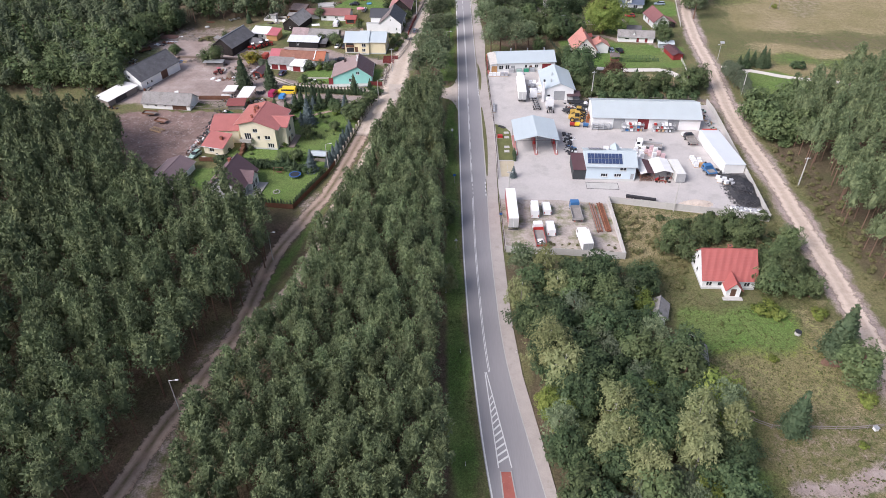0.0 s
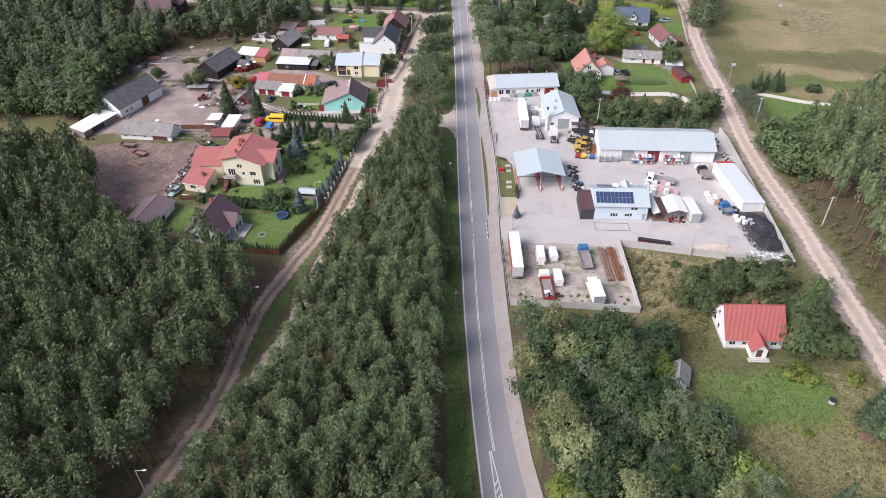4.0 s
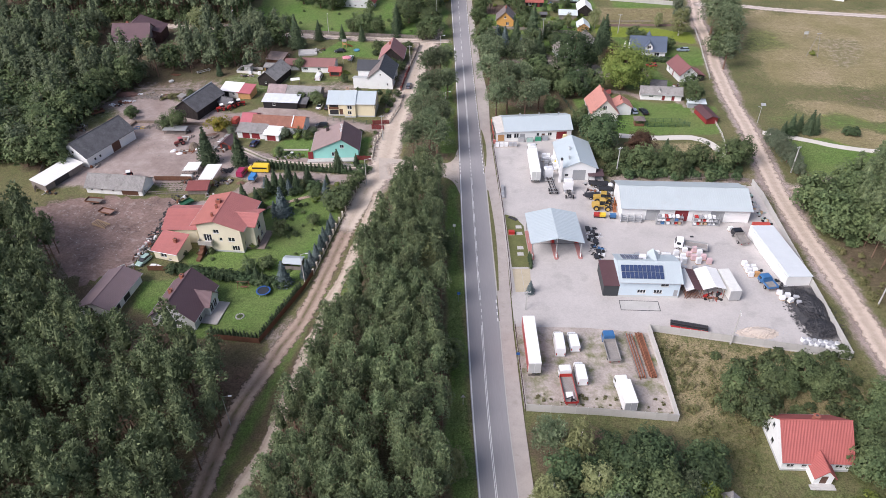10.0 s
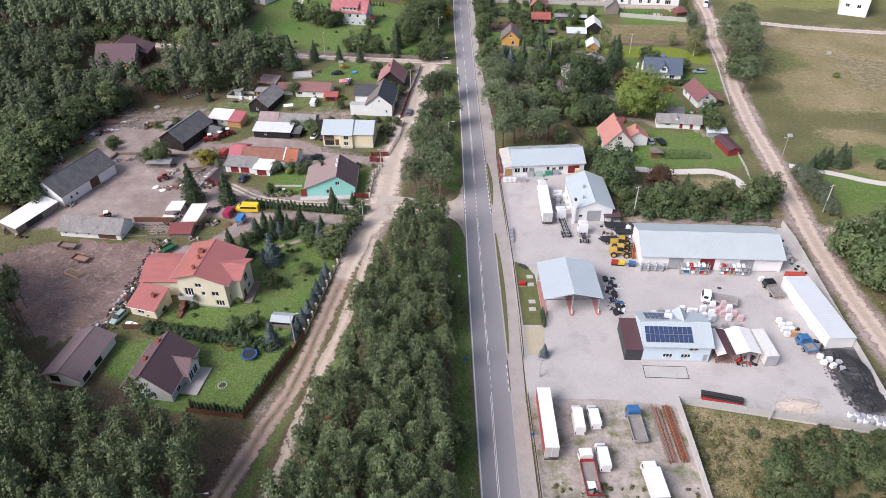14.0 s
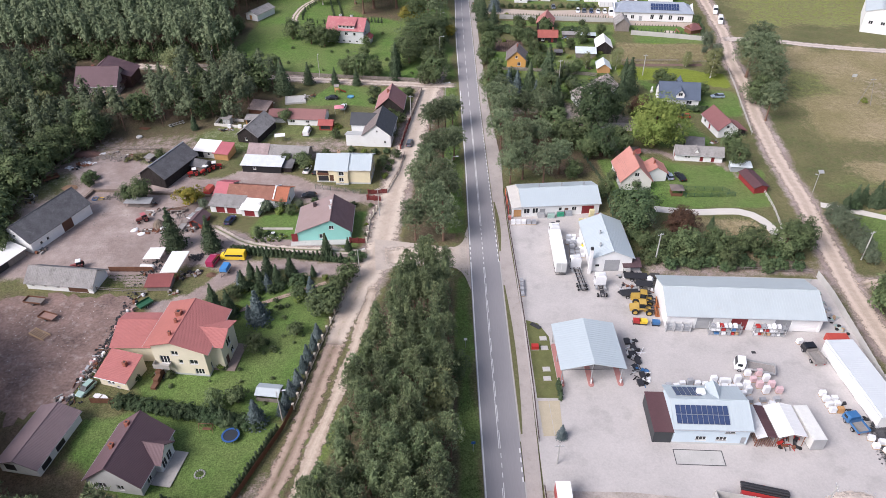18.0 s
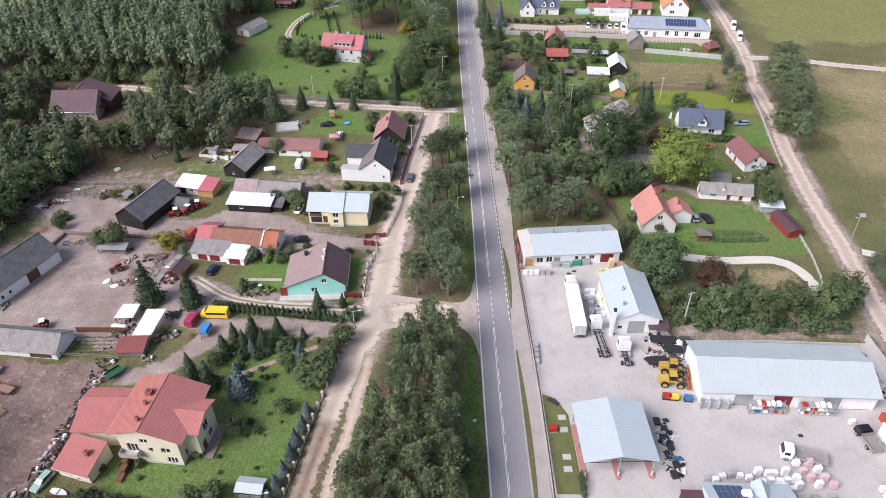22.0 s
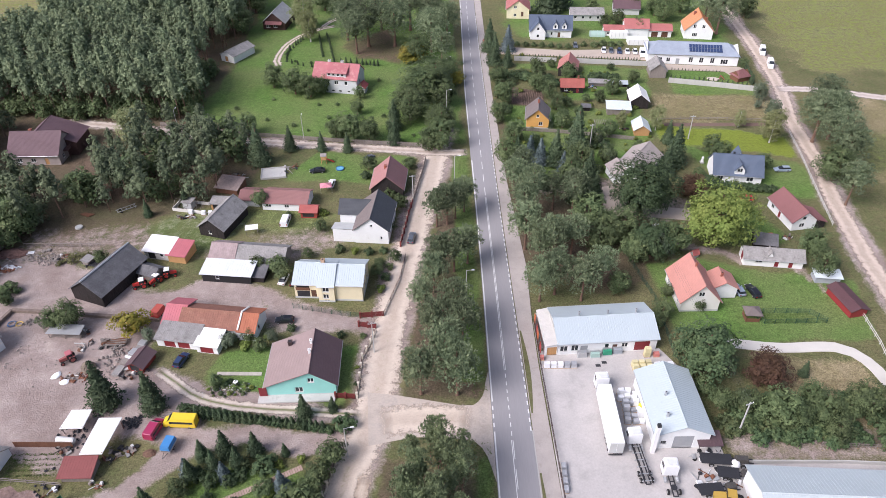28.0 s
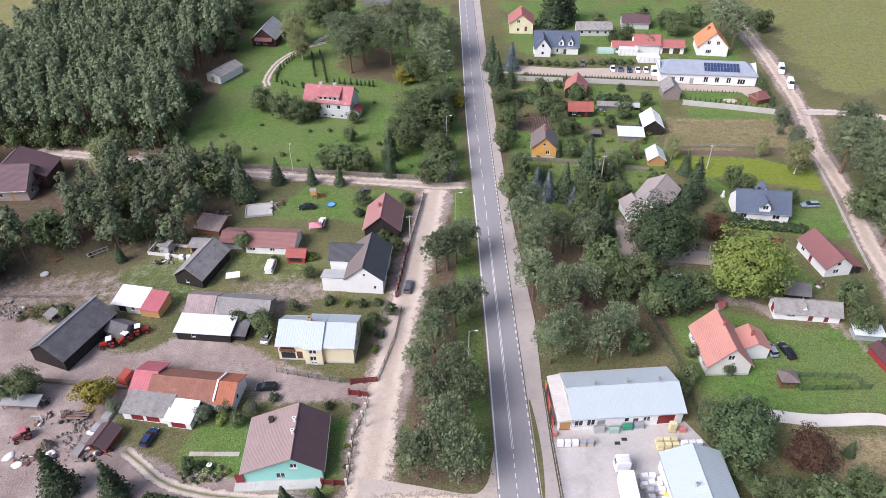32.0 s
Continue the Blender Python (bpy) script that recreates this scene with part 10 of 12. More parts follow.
def wires(label, a, b, n=4):
    ob = thing("power_lines", 0, 0, 0, 0, label, "cable")
    for k in range(n):
        o = -0.7 + 1.4 * k / max(1, n - 1)
        p, q = Vector((a[0] + o, a[1], a[2])), Vector((b[0] + o, b[1], b[2]))
        g, last = Geo(), None
        for i in range(13):
            t = i / 12
            c = p.lerp(q, t) - Vector((0, 0, 4 * 0.7 * t * (1 - t)))
            if last is not None:
                g.tube(last, c, 0.012, n=3, caps=False)
            last = c
        part("wire", g, WIRE, ob)


wires("thin sagging power lines over the gardens", (47.8, 265.9, 8.8), (42.8, 316.5, 8.8))
wires("thin sagging power lines over the depot lane", (49.9, 212.1, 8.8), (47.8, 265.9, 8.8))


def road_sign(x, y, label, face, tri=False, rz=0.0, h=2.2):
    ob = thing("road_sign", x, y, 0, rz, label, "road sign")
    part("post", Geo().tube((0, 0, 0), (0, 0, h + 0.7), 0.035, n=6), GALV, ob)
    g = Geo()
    if tri:
        g.loft([[(-0.45, s, h), (0.45, s, h), (0.0, s, h + 0.8)] for s in (-0.05, -0.035)])
    else:
        g.box(-0.35, -0.05, h, 0.35, -0.035, h + 0.7)
    part("plate", g, face, ob)


BACK = surf("grey_sign_back", (0.45, 0.46, 0.47), 0.5)
road_sign(3.4, 159.5, "small blue and white road sign on the verge", surf("blue_sign", (0.03, 0.12, 0.35), 0.4))
road_sign(3.2, 130.4, "triangular road sign seen from behind", BACK, True)
road_sign(3.2, 185.3, "small white road sign on the verge", WHITE_PAINT)
road_sign(19.0, 71.5, "diamond road sign seen from behind", BACK)
road_sign(14.6, 141.0, "blue pedestrian path sign by the fence", surf("blue_sign", (0.03, 0.12, 0.35), 0.4))
for x, y in ((3.3, 96.2), (14.4, 96.0), (3.5, 70)):
    ob = thing("guide_post", x, y, 0, 0, "white plastic roadside guide post", "guide post", "guide posts")
    part("post", Geo().box(-0.06, -0.06, 0, 0.06, 0.06, 1.1, 0.02), WHITE_PAINT, ob)
    part("band", Geo().box(-0.062, -0.062, 0.75, 0.062, 0.062, 0.95), DARK_METAL, ob)

# ---- depot small things ----
COAL = surf("coal", (0.03, 0.03, 0.034), 0.55, (3.5, 0.7), (0.8, 0.35), bump=0.15)


def heap(name, label, category, x, y, rx, ry, h, mat, seed, rz=0.0, z=0.1):
    """A heap of loose material: an uneven mound."""
    rnd = random.Random(seed)
    ob = thing(name, x, y, z, rz, label, category)
    g, rings = Geo(), []
    for i in range(15):
        t = i / 14.2
        rr = 1 - t
        rings.append([((rr ** 0.8 * rx + 0.12 * rnd.uniform(-1, 1) * rx * rr) * math.cos(a), (rr ** 0.8 * ry + 0.12 * rnd.uniform(-1, 1) * ry * rr) * math.sin(a), h * (1 - rr ** 1.3) + rnd.uniform(-0.1, 0.1) * h * min(1, rr * 2)) for a in np.linspace(0, 2 * math.pi, 40, endpoint=False)])
    part("mound", g.loft(rings), mat, ob)


heap("coal_heap", "large black coal heap in a yard corner", "coal heap", 80.6, 156.0, 3.2, 6.0, 1.9, COAL, 1, 8)
heap("coal_heap", "black coal heap beside the wall", "coal heap", 80.0, 149.2, 3.4, 3.0, 1.4, COAL, 2)
heap("sand_heap", "low heap of pale sand at the wall", "sand heap", 66.0, 147.9, 4.4, 1.9, 1.1, SAND, 3)
soft_road("coal_dust", "thin spread of coal dust on paving", smooth_path([Vector((81.0, 144.5)), Vector((79.6, 151)), Vector((79.8, 158)), Vector((80.8, 164.5))], 1.0), 5.6, pale=(0.10, 0.10, 0.105), mud=(0.05, 0.05, 0.054), middle=(0.03, 0.03, 0.03), grown=0.6, z=0.13, category="coal")


def lumps(name, label, category, x, y, rx, ry, n, size, mat, seed, z=0.12, rz=0.0):
    """Loose lumps scattered thickly at the middle and thinly at the rim."""
    rnd = np.random.default_rng(seed)
    d = rnd.normal(size=(n, 2)) * 0.5
    d = d[np.hypot(d[:, 0], d[:, 1]) < 1.25]
    s = size * rnd.uniform(0.4, 1.3, len(d))
    base = np.array([(1, 0, 0), (0, 1, 0), (-1, 0, 0), (0, -1, 0), (0, 0, 0.8), (0, 0, -0.4)])
    v = base[None] * s[:, None, None] * rnd.uniform(0.7, 1.3, (len(d), 6, 1))
    c, sn = math.cos(radians(rz)), math.sin(radians(rz))
    px, py = d[:, 0] * rx, d[:, 1] * ry
    v = v + np.stack([c * px - sn * py, sn * px + c * py, s * 0.3], 1)[:, None]
    f = np.array([(0, 1, 4), (1, 2, 4), (2, 3, 4), (3, 0, 4), (1, 0, 5), (2, 1, 5), (3, 2, 5), (0, 3, 5)])
    f = f[None] + (np.arange(len(d)) * 6)[:, None, None]
    ob = thing(name, x, y, z, 0, label, category, "", "stuff")
    part("lumps", array_mesh("lumps", v.reshape(-1, 3), f.reshape(-1, 3), mat), None, ob)


lumps("coal_lumps", "loose black coal lumps round the heaps", "coal", 80.0, 153.5, 4.6, 9.0, 1400, 0.16, COAL, 61)
lumps("gravel_lumps", "scattered pale rubble and stones", "rubble", 66.5, 148.0, 5.0, 2.0, 350, 0.12, CEMENT, 62)
for i in range(14):
    ob = thing("gravel_bag", 74.2 + (i % 7) * 1.05, 144.3 - (i % 7) * 0.25 + (i // 7) * 1.1, 0.12, rg.uniform(-10, 10), "white and grey bulk bag of stone", "bag", "bulk bags by the wall")
    part("sack", Geo().loft([[(r * math.cos(a) * 0.5, r * math.sin(a) * 0.5, q) for a in np.linspace(0.4, 6.68, 10, endpoint=False)] for q, r in ((0, 0.85), (0.15, 1.0), (0.7, 1.02), (0.9, 0.9))]), PLASTIC if i % 3 else CEMENT, ob)
    part("filling", Geo().tube((0, 0, 0.88), (0, 0, 0.94), 0.4, n=10), CEMENT, ob)
ob = thing("pipe_stack", 51.8, 149.9, 0.12, -16, "long black pipes on red steel blocks", "pipes")
ob.scale = (1.15, 1.3, 1.5)
for k in range(6):
    part("pipe", Geo().tube((-3.3, -0.5 + 0.34 * (k % 4) + 0.17 * (k // 4), 0.45 + 0.3 * (k // 4)), (3.3, -0.5 + 0.34 * (k % 4) + 0.17 * (k // 4), 0.45 + 0.3 * (k // 4)), 0.16, n=8), DARK_METAL, ob)
for k in range(3):
    part("support", Geo().box(-3.0 + 2.7 * k, -1.0, 0, -2.4 + 2.7 * k, 0.9, 0.28), C_RED, ob)
part("red_beam", Geo().box(-3.3, -1.5, 0.05, 3.3, -0.75, 0.55), C_RED, ob)
for i, (x, mt, lab) in enumerate(((38.6, GREY_WOOD, "stack of grey steel beams on gravel"), (40.8, RUSTY, "stack of rusty steel profiles on gravel"))):
    ob = thing("beam_stack", x, 142.0, 0.12, 0, lab, "steel beams")
    for k in range(12):
        ox, oz = -0.75 + 0.25 * (k % 6), 0.2 + 0.22 * (k // 6)
        j = rg.uniform(-0.5, 0.5)
        part("beam", Geo().box(ox - 0.08, -6.0 + j, oz, ox + 0.08, 6.0 + j, oz + 0.18), (mt, RUSTY, mt, surf("orange_primer", (0.34, 0.14, 0.08), 0.7))[k % 4], ob)
    for yy in (-4, 0, 4):
        part("bearer", Geo().box(-0.95, yy - 0.08, 0, 0.95, yy + 0.08, 0.2), GREY_WOOD, ob)
ob = thing("weighbridge", 43.2, 157.1, 0.12, -4, "weighbridge frame set in the paving", "weighbridge")
part("deck", Geo().box(-4.2, -1.5, 0.0, 4.2, 1.5, 0.02), CONCRETE, ob)
for q in ((-4.3, -1.6, 4.3, -1.5), (-4.3, 1.5, 4.3, 1.6), (-4.3, -1.5, -4.2, 1.5), (4.2, -1.5, 4.3, 1.5)):
    part("frame_bar", Geo().box(q[0], q[1], 0, q[2], q[3], 0.06), DARK_METAL, ob)
# canopy island, pumps
for x in (27.4, 33.2, 21.6):
    ob = thing("pump_island", x, 179.8, 0.12, 0, "red and grey kerbed island under the canopy", "kerb island", "pump islands")
    part("kerb", Geo().loft([[(0.55 * math.cos(a), 5.4 * (1 if math.sin(a) > 0 else -1) + 0.55 * math.sin(a), q) for a in np.linspace(0.2, 6.48, 14, endpoint=False)] for q in (0, 0.15)]), surf("red_kerb_paint", (0.42, 0.2, 0.18), 0.8), ob)
    if x != 21.6:
        part("pump", Geo().box(-0.3, 0.4, 0.15, 0.3, 1.4, 1.9, 0.03), C_RED, ob)
        part("pump_screen", Geo().box(-0.31, 0.6, 1.2, 0.31, 1.2, 1.6), GLASS, ob)
    part("bollard", Geo().tube((0, -5.2, 0.15), (0, -5.2, 1.2), 0.12, n=10), WHITE_PAINT, ob)
for x, y, m in ((19.7, 187.4, CONCRETE), (19.6, 184.6, CONCRETE), (19.2, 178.7, CONCRETE), (19.0, 176.2, CONCRETE), (17.6, 184.6, C_RED)):
    ob = thing("display_slab", x, y, 0.15, 0, "sample slab on the small lawn", "slab", "sample slabs")
    part("slab", Geo().box(-0.75, -0.55, 0, 0.75, 0.55, 0.18 if m is CONCRETE else 0.9, 0.03), m, ob)
    part("edging", Geo().box(-0.8, -0.6, 0, 0.8, -0.55, 0.12), KERB, ob)
ob = thing("pipe_pile", 18.6, 191.2, 0.15, -40, "short pile of black drain pipes on grass", "pipes")
for k in range(5):
    part("pipe", Geo().tube((-1.2, -0.4 + 0.2 * k, 0.12), (1.2, -0.4 + 0.2 * k, 0.12), 0.1, n=8), DARK_METAL, ob)
for i in range(2):
    for j in range(4):
        part("seam", Geo().box(16.35 + i * 2.1, 162.5 + j * 2.05, 0.16, 16.43 + i * 2.1, 164.5 + j * 2.05, 0.165), KERB, bpy.data.objects["display_paving"])
ob = thing("shop_sign", 17.2, 237.6, 0.12, 0, "red and dark striped advertising banner on the fence", "banner")
for k in range(6):
    part("stripe", Geo().box(-0.55, -5.0 + k * 1.65, 0.8, -0.45, -3.4 + k * 1.65, 2.7), (C_RED, DARK_METAL, surf("orange_banner", (0.6, 0.16, 0.06), 0.6))[k % 3], ob)
for k in range(4):
    part("post", Geo().tube((-0.4, -4.8 + k * 3.2, 0), (-0.4, -4.8 + k * 3.2, 2.7), 0.05, n=6), GALV, ob)
for i, (x, y, m) in enumerate(((25.2, 232.2, GALV), (27.8, 232.0, C_TEAL), (30.4, 232.6, paint("green_crates", (0.03, 0.26, 0.15), 0.6)), (32.6, 232.9, surf("grey_shelter", (0.3, 0.33, 0.36), 0.5)))):
    ob = thing("display_stand", x, y, 0.12, 3, "display stand of goods before the shop", "stand", "stands before the shop")
    part("frame", Geo().box(-1.0, -0.4, 0, 1.0, 0.4, 0.15).box(-1.0, 0.3, 0.15, 1.0, 0.4, 1.5), GALV, ob)
    part("package", Geo().box(-0.9, -0.35, 0.15, 0.9, 0.28, 1.2, 0.05), m, ob)
for x, y, w in ((28.0, 229.6, 1.0), (29.4, 230.4, 1.0), (37.5, 186.6, 0.8), (62.4, 182.2, 0.9)):
    tagged(new("drain_cover", Geo().box(x - w / 2, y - 0.35, 0.1, x + w / 2, y + 0.35, 0.127).mesh("drain_cover", DARK_METAL)), "dark steel drain cover in the paving", "drain cover", "drain covers")


# ---- farm yards and gardens: small things ----
FARM = (GREY_WOOD, RUSTY, DARK_METAL, GREY_WOOD, surf("white_junk", (0.6, 0.6, 0.58), 0.7), BROWN_WOOD, ETERNIT)
for i, (x, y, w, d, n, lab) in enumerate((
        (-82.2, 242.6, 7.0, 3.0, 20, "long heap of planks and sheet metal"), (-78.0, 238.6, 3.0, 3.0, 9, "pile of old beams and machine parts"), (-72.4, 238.4, 5.0, 3.0, 14, "stack of weathered timber on bearers"),
        (-67.6, 234.0, 1.6, 6.0, 12, "row of boards leaning on a wall"), (-66.4, 230.2, 3.2, 3.0, 12, "scrap and tarpaulin at the shed"), (-77.4, 229.0, 3.0, 2.4, 8, "white sheets and scrap on sand"),
        (-72.6, 229.4, 2.6, 2.0, 7, "boards lying on sand"), (-63.2, 230.6, 2.0, 2.0, 7, "garden junk beside the playhouse"), (-108.6, 262.0, 3.0, 3.0, 8, "rusty scrap beside the bank"),
        (-100.3, 271.2, 2.0, 1.2, 4, "dark crates and a board by the rail fence"), (-95.6, 268.4, 3.4, 2.0, 9, "grey boards heaped by the fence"), (-113.6, 246, 3.0, 6.0, 12, "old timber stacked along the fence"),
        (-100.6, 222.0, 2.0, 3.0, 8, "drums and junk beside the barn door"), (-69.6, 284.8, 5.0, 1.6, 12, "row of white rubble along the wood"), (-60.6, 284.6, 4.0, 4.0, 18, "large heap of white and grey rubbish"),
        (-84.6, 266.6, 3.0, 3.0, 10, "boards and scrap beside the black barn"), (-74.6, 262.6, 2.4, 2.6, 9, "farm tools and a white tank by the barn"), (-72.6, 180.0, 1.8, 6.0, 14, "row of white junk along the plot edge"),
        (-70.2, 189.0, 1.6, 8.0, 14, "row of junk and boards beside the house"), (-74.6, 173.4, 4.0, 2.0, 12, "heap of dark rubbish by the fence"), (-62.4, 211.0, 3.0, 2.6, 10, "tyres and scrap under the carport"),
        (-59.4, 211.4, 2.2, 2.4, 8, "engine parts and tyres on the grass"), (-71.4, 212.0, 3.0, 1.8, 8, "boards and red scrap behind the shed"), (-63.2, 204.8, 2.4, 1.4, 7, "small junk beside the red shed"),
        (-58.6, 179.4, 2.0, 3.0, 8, "garden furniture and planks by the house"), (-60.2, 303.6, 5.0, 6.0, 16, "old wooden boards and sheds debris"), (-45.6, 308.6, 4.0, 4.0, 10, "broken concrete and boards"),
        (-107.6, 207.4, 3.4, 2.0, 8, "white junk and boards at the lean-to"), (-43.4, 281.0, 2.2, 1.8, 6, "blue toys and white boards on grass"), (83.6, 271.6, 3.0, 2.6, 8, "boards and junk behind the shed"), (58.0, 329.6, 4.0, 2.0, 8, "boards beside a shed"))):
    scrap(x, y, w, d, n, lab, FARM, 0.7)
heap("hay_heap", "grey heap of hay and branches with poles", "hay heap", -74.6, 231.8, 1.6, 1.5, 2.0, surf("old_hay", (0.22, 0.18, 0.14), 0.95, (8, 0.4), (1, 0.3)), 8, z=0.0)
heap("brush_heap", "dry brown brush heap in the meadow", "brush heap", 76.2, 92.6, 2.4, 1.3, 0.6, surf("dry_brush", (0.17, 0.10, 0.07), 0.95, (8, 0.4), (1, 0.3)), 9, z=0.0)
heap("compost_heap", "brown compost heap on grass", "compost heap", -56.0, 211.0, 1.2, 0.9, 0.5, surf("dry_brush", (0.17, 0.10, 0.07), 0.95), 10, z=0.0)
# carports and small shed beside the yellow van
ob = thing("carport", -64.6, 213.0, 0, 0, "open carport with flat white sheet roof", "carport")
roof_slope(ob, ((-2.4, -3.8, 2.5), (1.6, -3.8, 2.5), (2.6, 3.8, 2.9), (-1.6, 3.8, 2.9)), WHITE_SHEET, 0.8)
for px, py in ((-2.1, -3.5), (1.4, -3.5), (2.2, 3.5), (-1.4, 3.5)):
    part("post", Geo().tube((px, py, 0), (px, py, 2.6), 0.07), RUSTY, ob)
ob = thing("carport", -70.6, 217.2, 0, 0, "lean-to with patched white sheet roof", "carport")
roof_slope(ob, ((-2.6, -1.8, 1.8), (1.6, -1.8, 1.8), (2.0, 2.2, 2.2), (-1.8, 2.2, 2.2)), WHITE_SHEET, 0.8)
for px, py in ((-2.3, -1.5), (1.4, -1.5), (1.7, 1.9), (-1.5, 1.9)):
    part("post", Geo().tube((px, py, 0), (px, py, 1.9), 0.07), GREY_WOOD, ob)
ob = thing("gas_tank", -71.6, 213.6, 0, -8, "long white cylindrical tank on feet", "tank")
part("shell", Geo().loft([[(px, r * math.cos(a), 0.9 + r * math.sin(a)) for a in np.linspace(0, 6.283, 12, endpoint=False)] for px, r in ((-1.9, 0.15), (-1.7, 0.5), (-1.4, 0.6), (1.4, 0.6), (1.7, 0.5), (1.9, 0.15))]), surf("dull_white_tank", (0.6, 0.6, 0.58), 0.5), ob)
for px in (-1.1, 1.1):
    part("foot", Geo().box(px - 0.1, -0.45, 0, px + 0.1, 0.45, 0.45), CONCRETE, ob)
ob = thing("red_roof_shed", -66.6, 207.4, 0, 0, "low shed with maroon sheet roof", "shed")
volume(ob, 0, 0, 0, 5.2, 3.8, 1.5, 2.1, GREY_WOOD, surf("dull_maroon_sheet", (0.24, 0.075, 0.07), 0.7), ro=1.8, eave_n=2.1, courses=0, ribs=0.5, gutter=False)
# vegetable plot rows
VEG = foliage("vegetable_leaves", (0.06, 0.10, 0.025), (0.10, 0.16, 0.04), (0.17, 0.22, 0.07))
rv = np.random.default_rng(44)


def rows_of_plants(name, label, x0, y0, rz, count, length, gap, mat, r=0.25):
    ob = thing(name, x0, y0, 0, rz, label, "plants", kind="stuff")
    c = [(u, k * gap, 0.15) for k in range(count) for u in np.arange(0, length, r * 1.3)]
    c = np.array(c) + rv.normal(size=(len(c), 3)) * 0.06
    v, f = tufts(c, np.full(len(c), r), 5, 0.2, 0.5, rv, 0.6)
    part("leaves", array_mesh("leaves", v, f, mat), None, ob)


rows_of_plants("vegetable_rows", "green vegetable rows beside the barn", -79.6, 206.8, 0, 5, 8.5, 1.1, VEG)
rows_of_plants("vegetable_rows", "weedy garden rows by a fence", 67, 241.0, 0, 4, 10, 0.8, VEG)
rows_of_plants("vegetable_rows", "potato rows behind the ochre house", 23.6, 352.0, -12, 9, 11, 1.1, surf("dark_soil_leaves", (0.10, 0.075, 0.05), 0.9))
rows_of_plants("tall_grass", "straw coloured tall dry grass", 64.0, 208.6, 0, 13, 15, 1.3, foliage("straw_grass", (0.16, 0.11, 0.06), (0.26, 0.19, 0.11), (0.36, 0.28, 0.18)), 0.5)
rows_of_plants("meadow_weeds", "rough weeds behind the red roofed house", 46.5, 124.5, -6, 16, 34, 1.15, foliage("weed_leaves", (0.06, 0.075, 0.03), (0.12, 0.125, 0.05), (0.2, 0.18, 0.09)), 0.55)
rows_of_plants("field_stubble", "mown hay rows on the strip field", 69.0, 336.0, -2, 12, 38, 1.5, foliage("hay_stalks", (0.15, 0.13, 0.06), (0.24, 0.2, 0.1), (0.33, 0.28, 0.16)), 0.4)
# grass tufts on verges and lawns, scattered
pts = np.stack([rv.uniform(44, 84, 5200), rv.uniform(62, 148, 5200), np.full(5200, 0.05)], 1)
pts = pts[(poly_dist(pts[:, 0], pts[:, 1], [(44, 62), (84, 62), (86, 110), (84, 140), (59, 145), (44, 148)]) > 0) & ~((abs(pts[:, 0] - 62.9) < 6.5) & (abs(pts[:, 1] - 116.5) < 6.5))]
ob = thing("meadow_grass", 0, 0, 0, 0, "tufts of rough meadow grass", "grass", kind="stuff")
v, f = tufts(pts, rv.uniform(0.15, 0.4, len(pts)), 4, 0.24, 0.6, rv, 0.5)
part("blades", array_mesh("blades", v, f, foliage("meadow_tufts", (0.06, 0.085, 0.025), (0.12, 0.135, 0.05), (0.23, 0.2, 0.11))), None, ob)
pts = []
for _ in range(2600):
    y = rv.uniform(64, 330)
    pts.append((LX(y) - rv.uniform(0.6, 4.0), y, 0.03))
pts = np.array(pts)
pts = pts[(np.abs(pts[:, 1] - 217) > 5.5) & (np.abs(pts[:, 1] - 317) > 3)]
ob = thing("verge_grass", 0, 0, 0, 0, "long green grass on the road verge", "grass", kind="stuff")
v, f = tufts(pts, rv.uniform(0.15, 0.3, len(pts)), 4, 0.2, 0.6, rv, 0.5)
part("blades", array_mesh("blades", v, f, foliage("verge_tufts", (0.06, 0.095, 0.025), (0.10, 0.145, 0.04), (0.17, 0.19, 0.07))), None, ob)
# dead wood, undergrowth in the woods
pts = np.array(scatter([(-64, 44), (-44, 44), (-38, 100), (-36, 122), (-43, 150), (-90, 150), (-130, 60)], 2.6, 71, 0.5))
pts = pts[line_dist(pts[:, 0], pts[:, 1], STREET) > 4.5]
pts = np.concatenate([pts, rv.uniform(0, 0.1, (len(pts), 1))], 1)
ob = thing("undergrowth", 0, 0, 0, 0, "sparse undergrowth on the forest floor", "undergrowth", kind="stuff")
v, f = tufts(pts, rv.uniform(0.3, 0.7, len(pts)), 6, 0.3, 0.5, rv, 0.5)
part("leaves", array_mesh("leaves", v, f, foliage("undergrowth_leaves", (0.04, 0.05, 0.02), (0.07, 0.085, 0.03), (0.11, 0.11, 0.05))), None, ob)

# gardens
ob = thing("trampoline", -40.6, 163.6, 0, 0, "round black trampoline with blue edge pad", "trampoline")
part("mat", Geo().tube((0, 0, 0.78), (0, 0, 0.80), 1.35, n=28), surf("trampoline_mat", (0.03, 0.035, 0.045), 0.7), ob)
part("edge_pad", Geo().loft([[((1.5 + dr) * math.cos(a), (1.5 + dr) * math.sin(a), z) for dr, z in ((-0.18, 0.8), (0.15, 0.8), (0.15, 0.88), (-0.18, 0.88))] for a in np.linspace(0, 2 * math.pi, 29)], False), paint("blue_pad", (0.03, 0.10, 0.30), 0.5), ob)
for k in range(6):
    a = k * math.pi / 3
    part("leg", Geo().tube((1.5 * math.cos(a), 1.5 * math.sin(a), 0), (1.5 * math.cos(a), 1.5 * math.sin(a), 0.8), 0.04, n=6), GALV, ob)
ob = thing("garden_swing", -45.4, 165.4, 0, -5, "brown wooden garden swing frame", "swing")
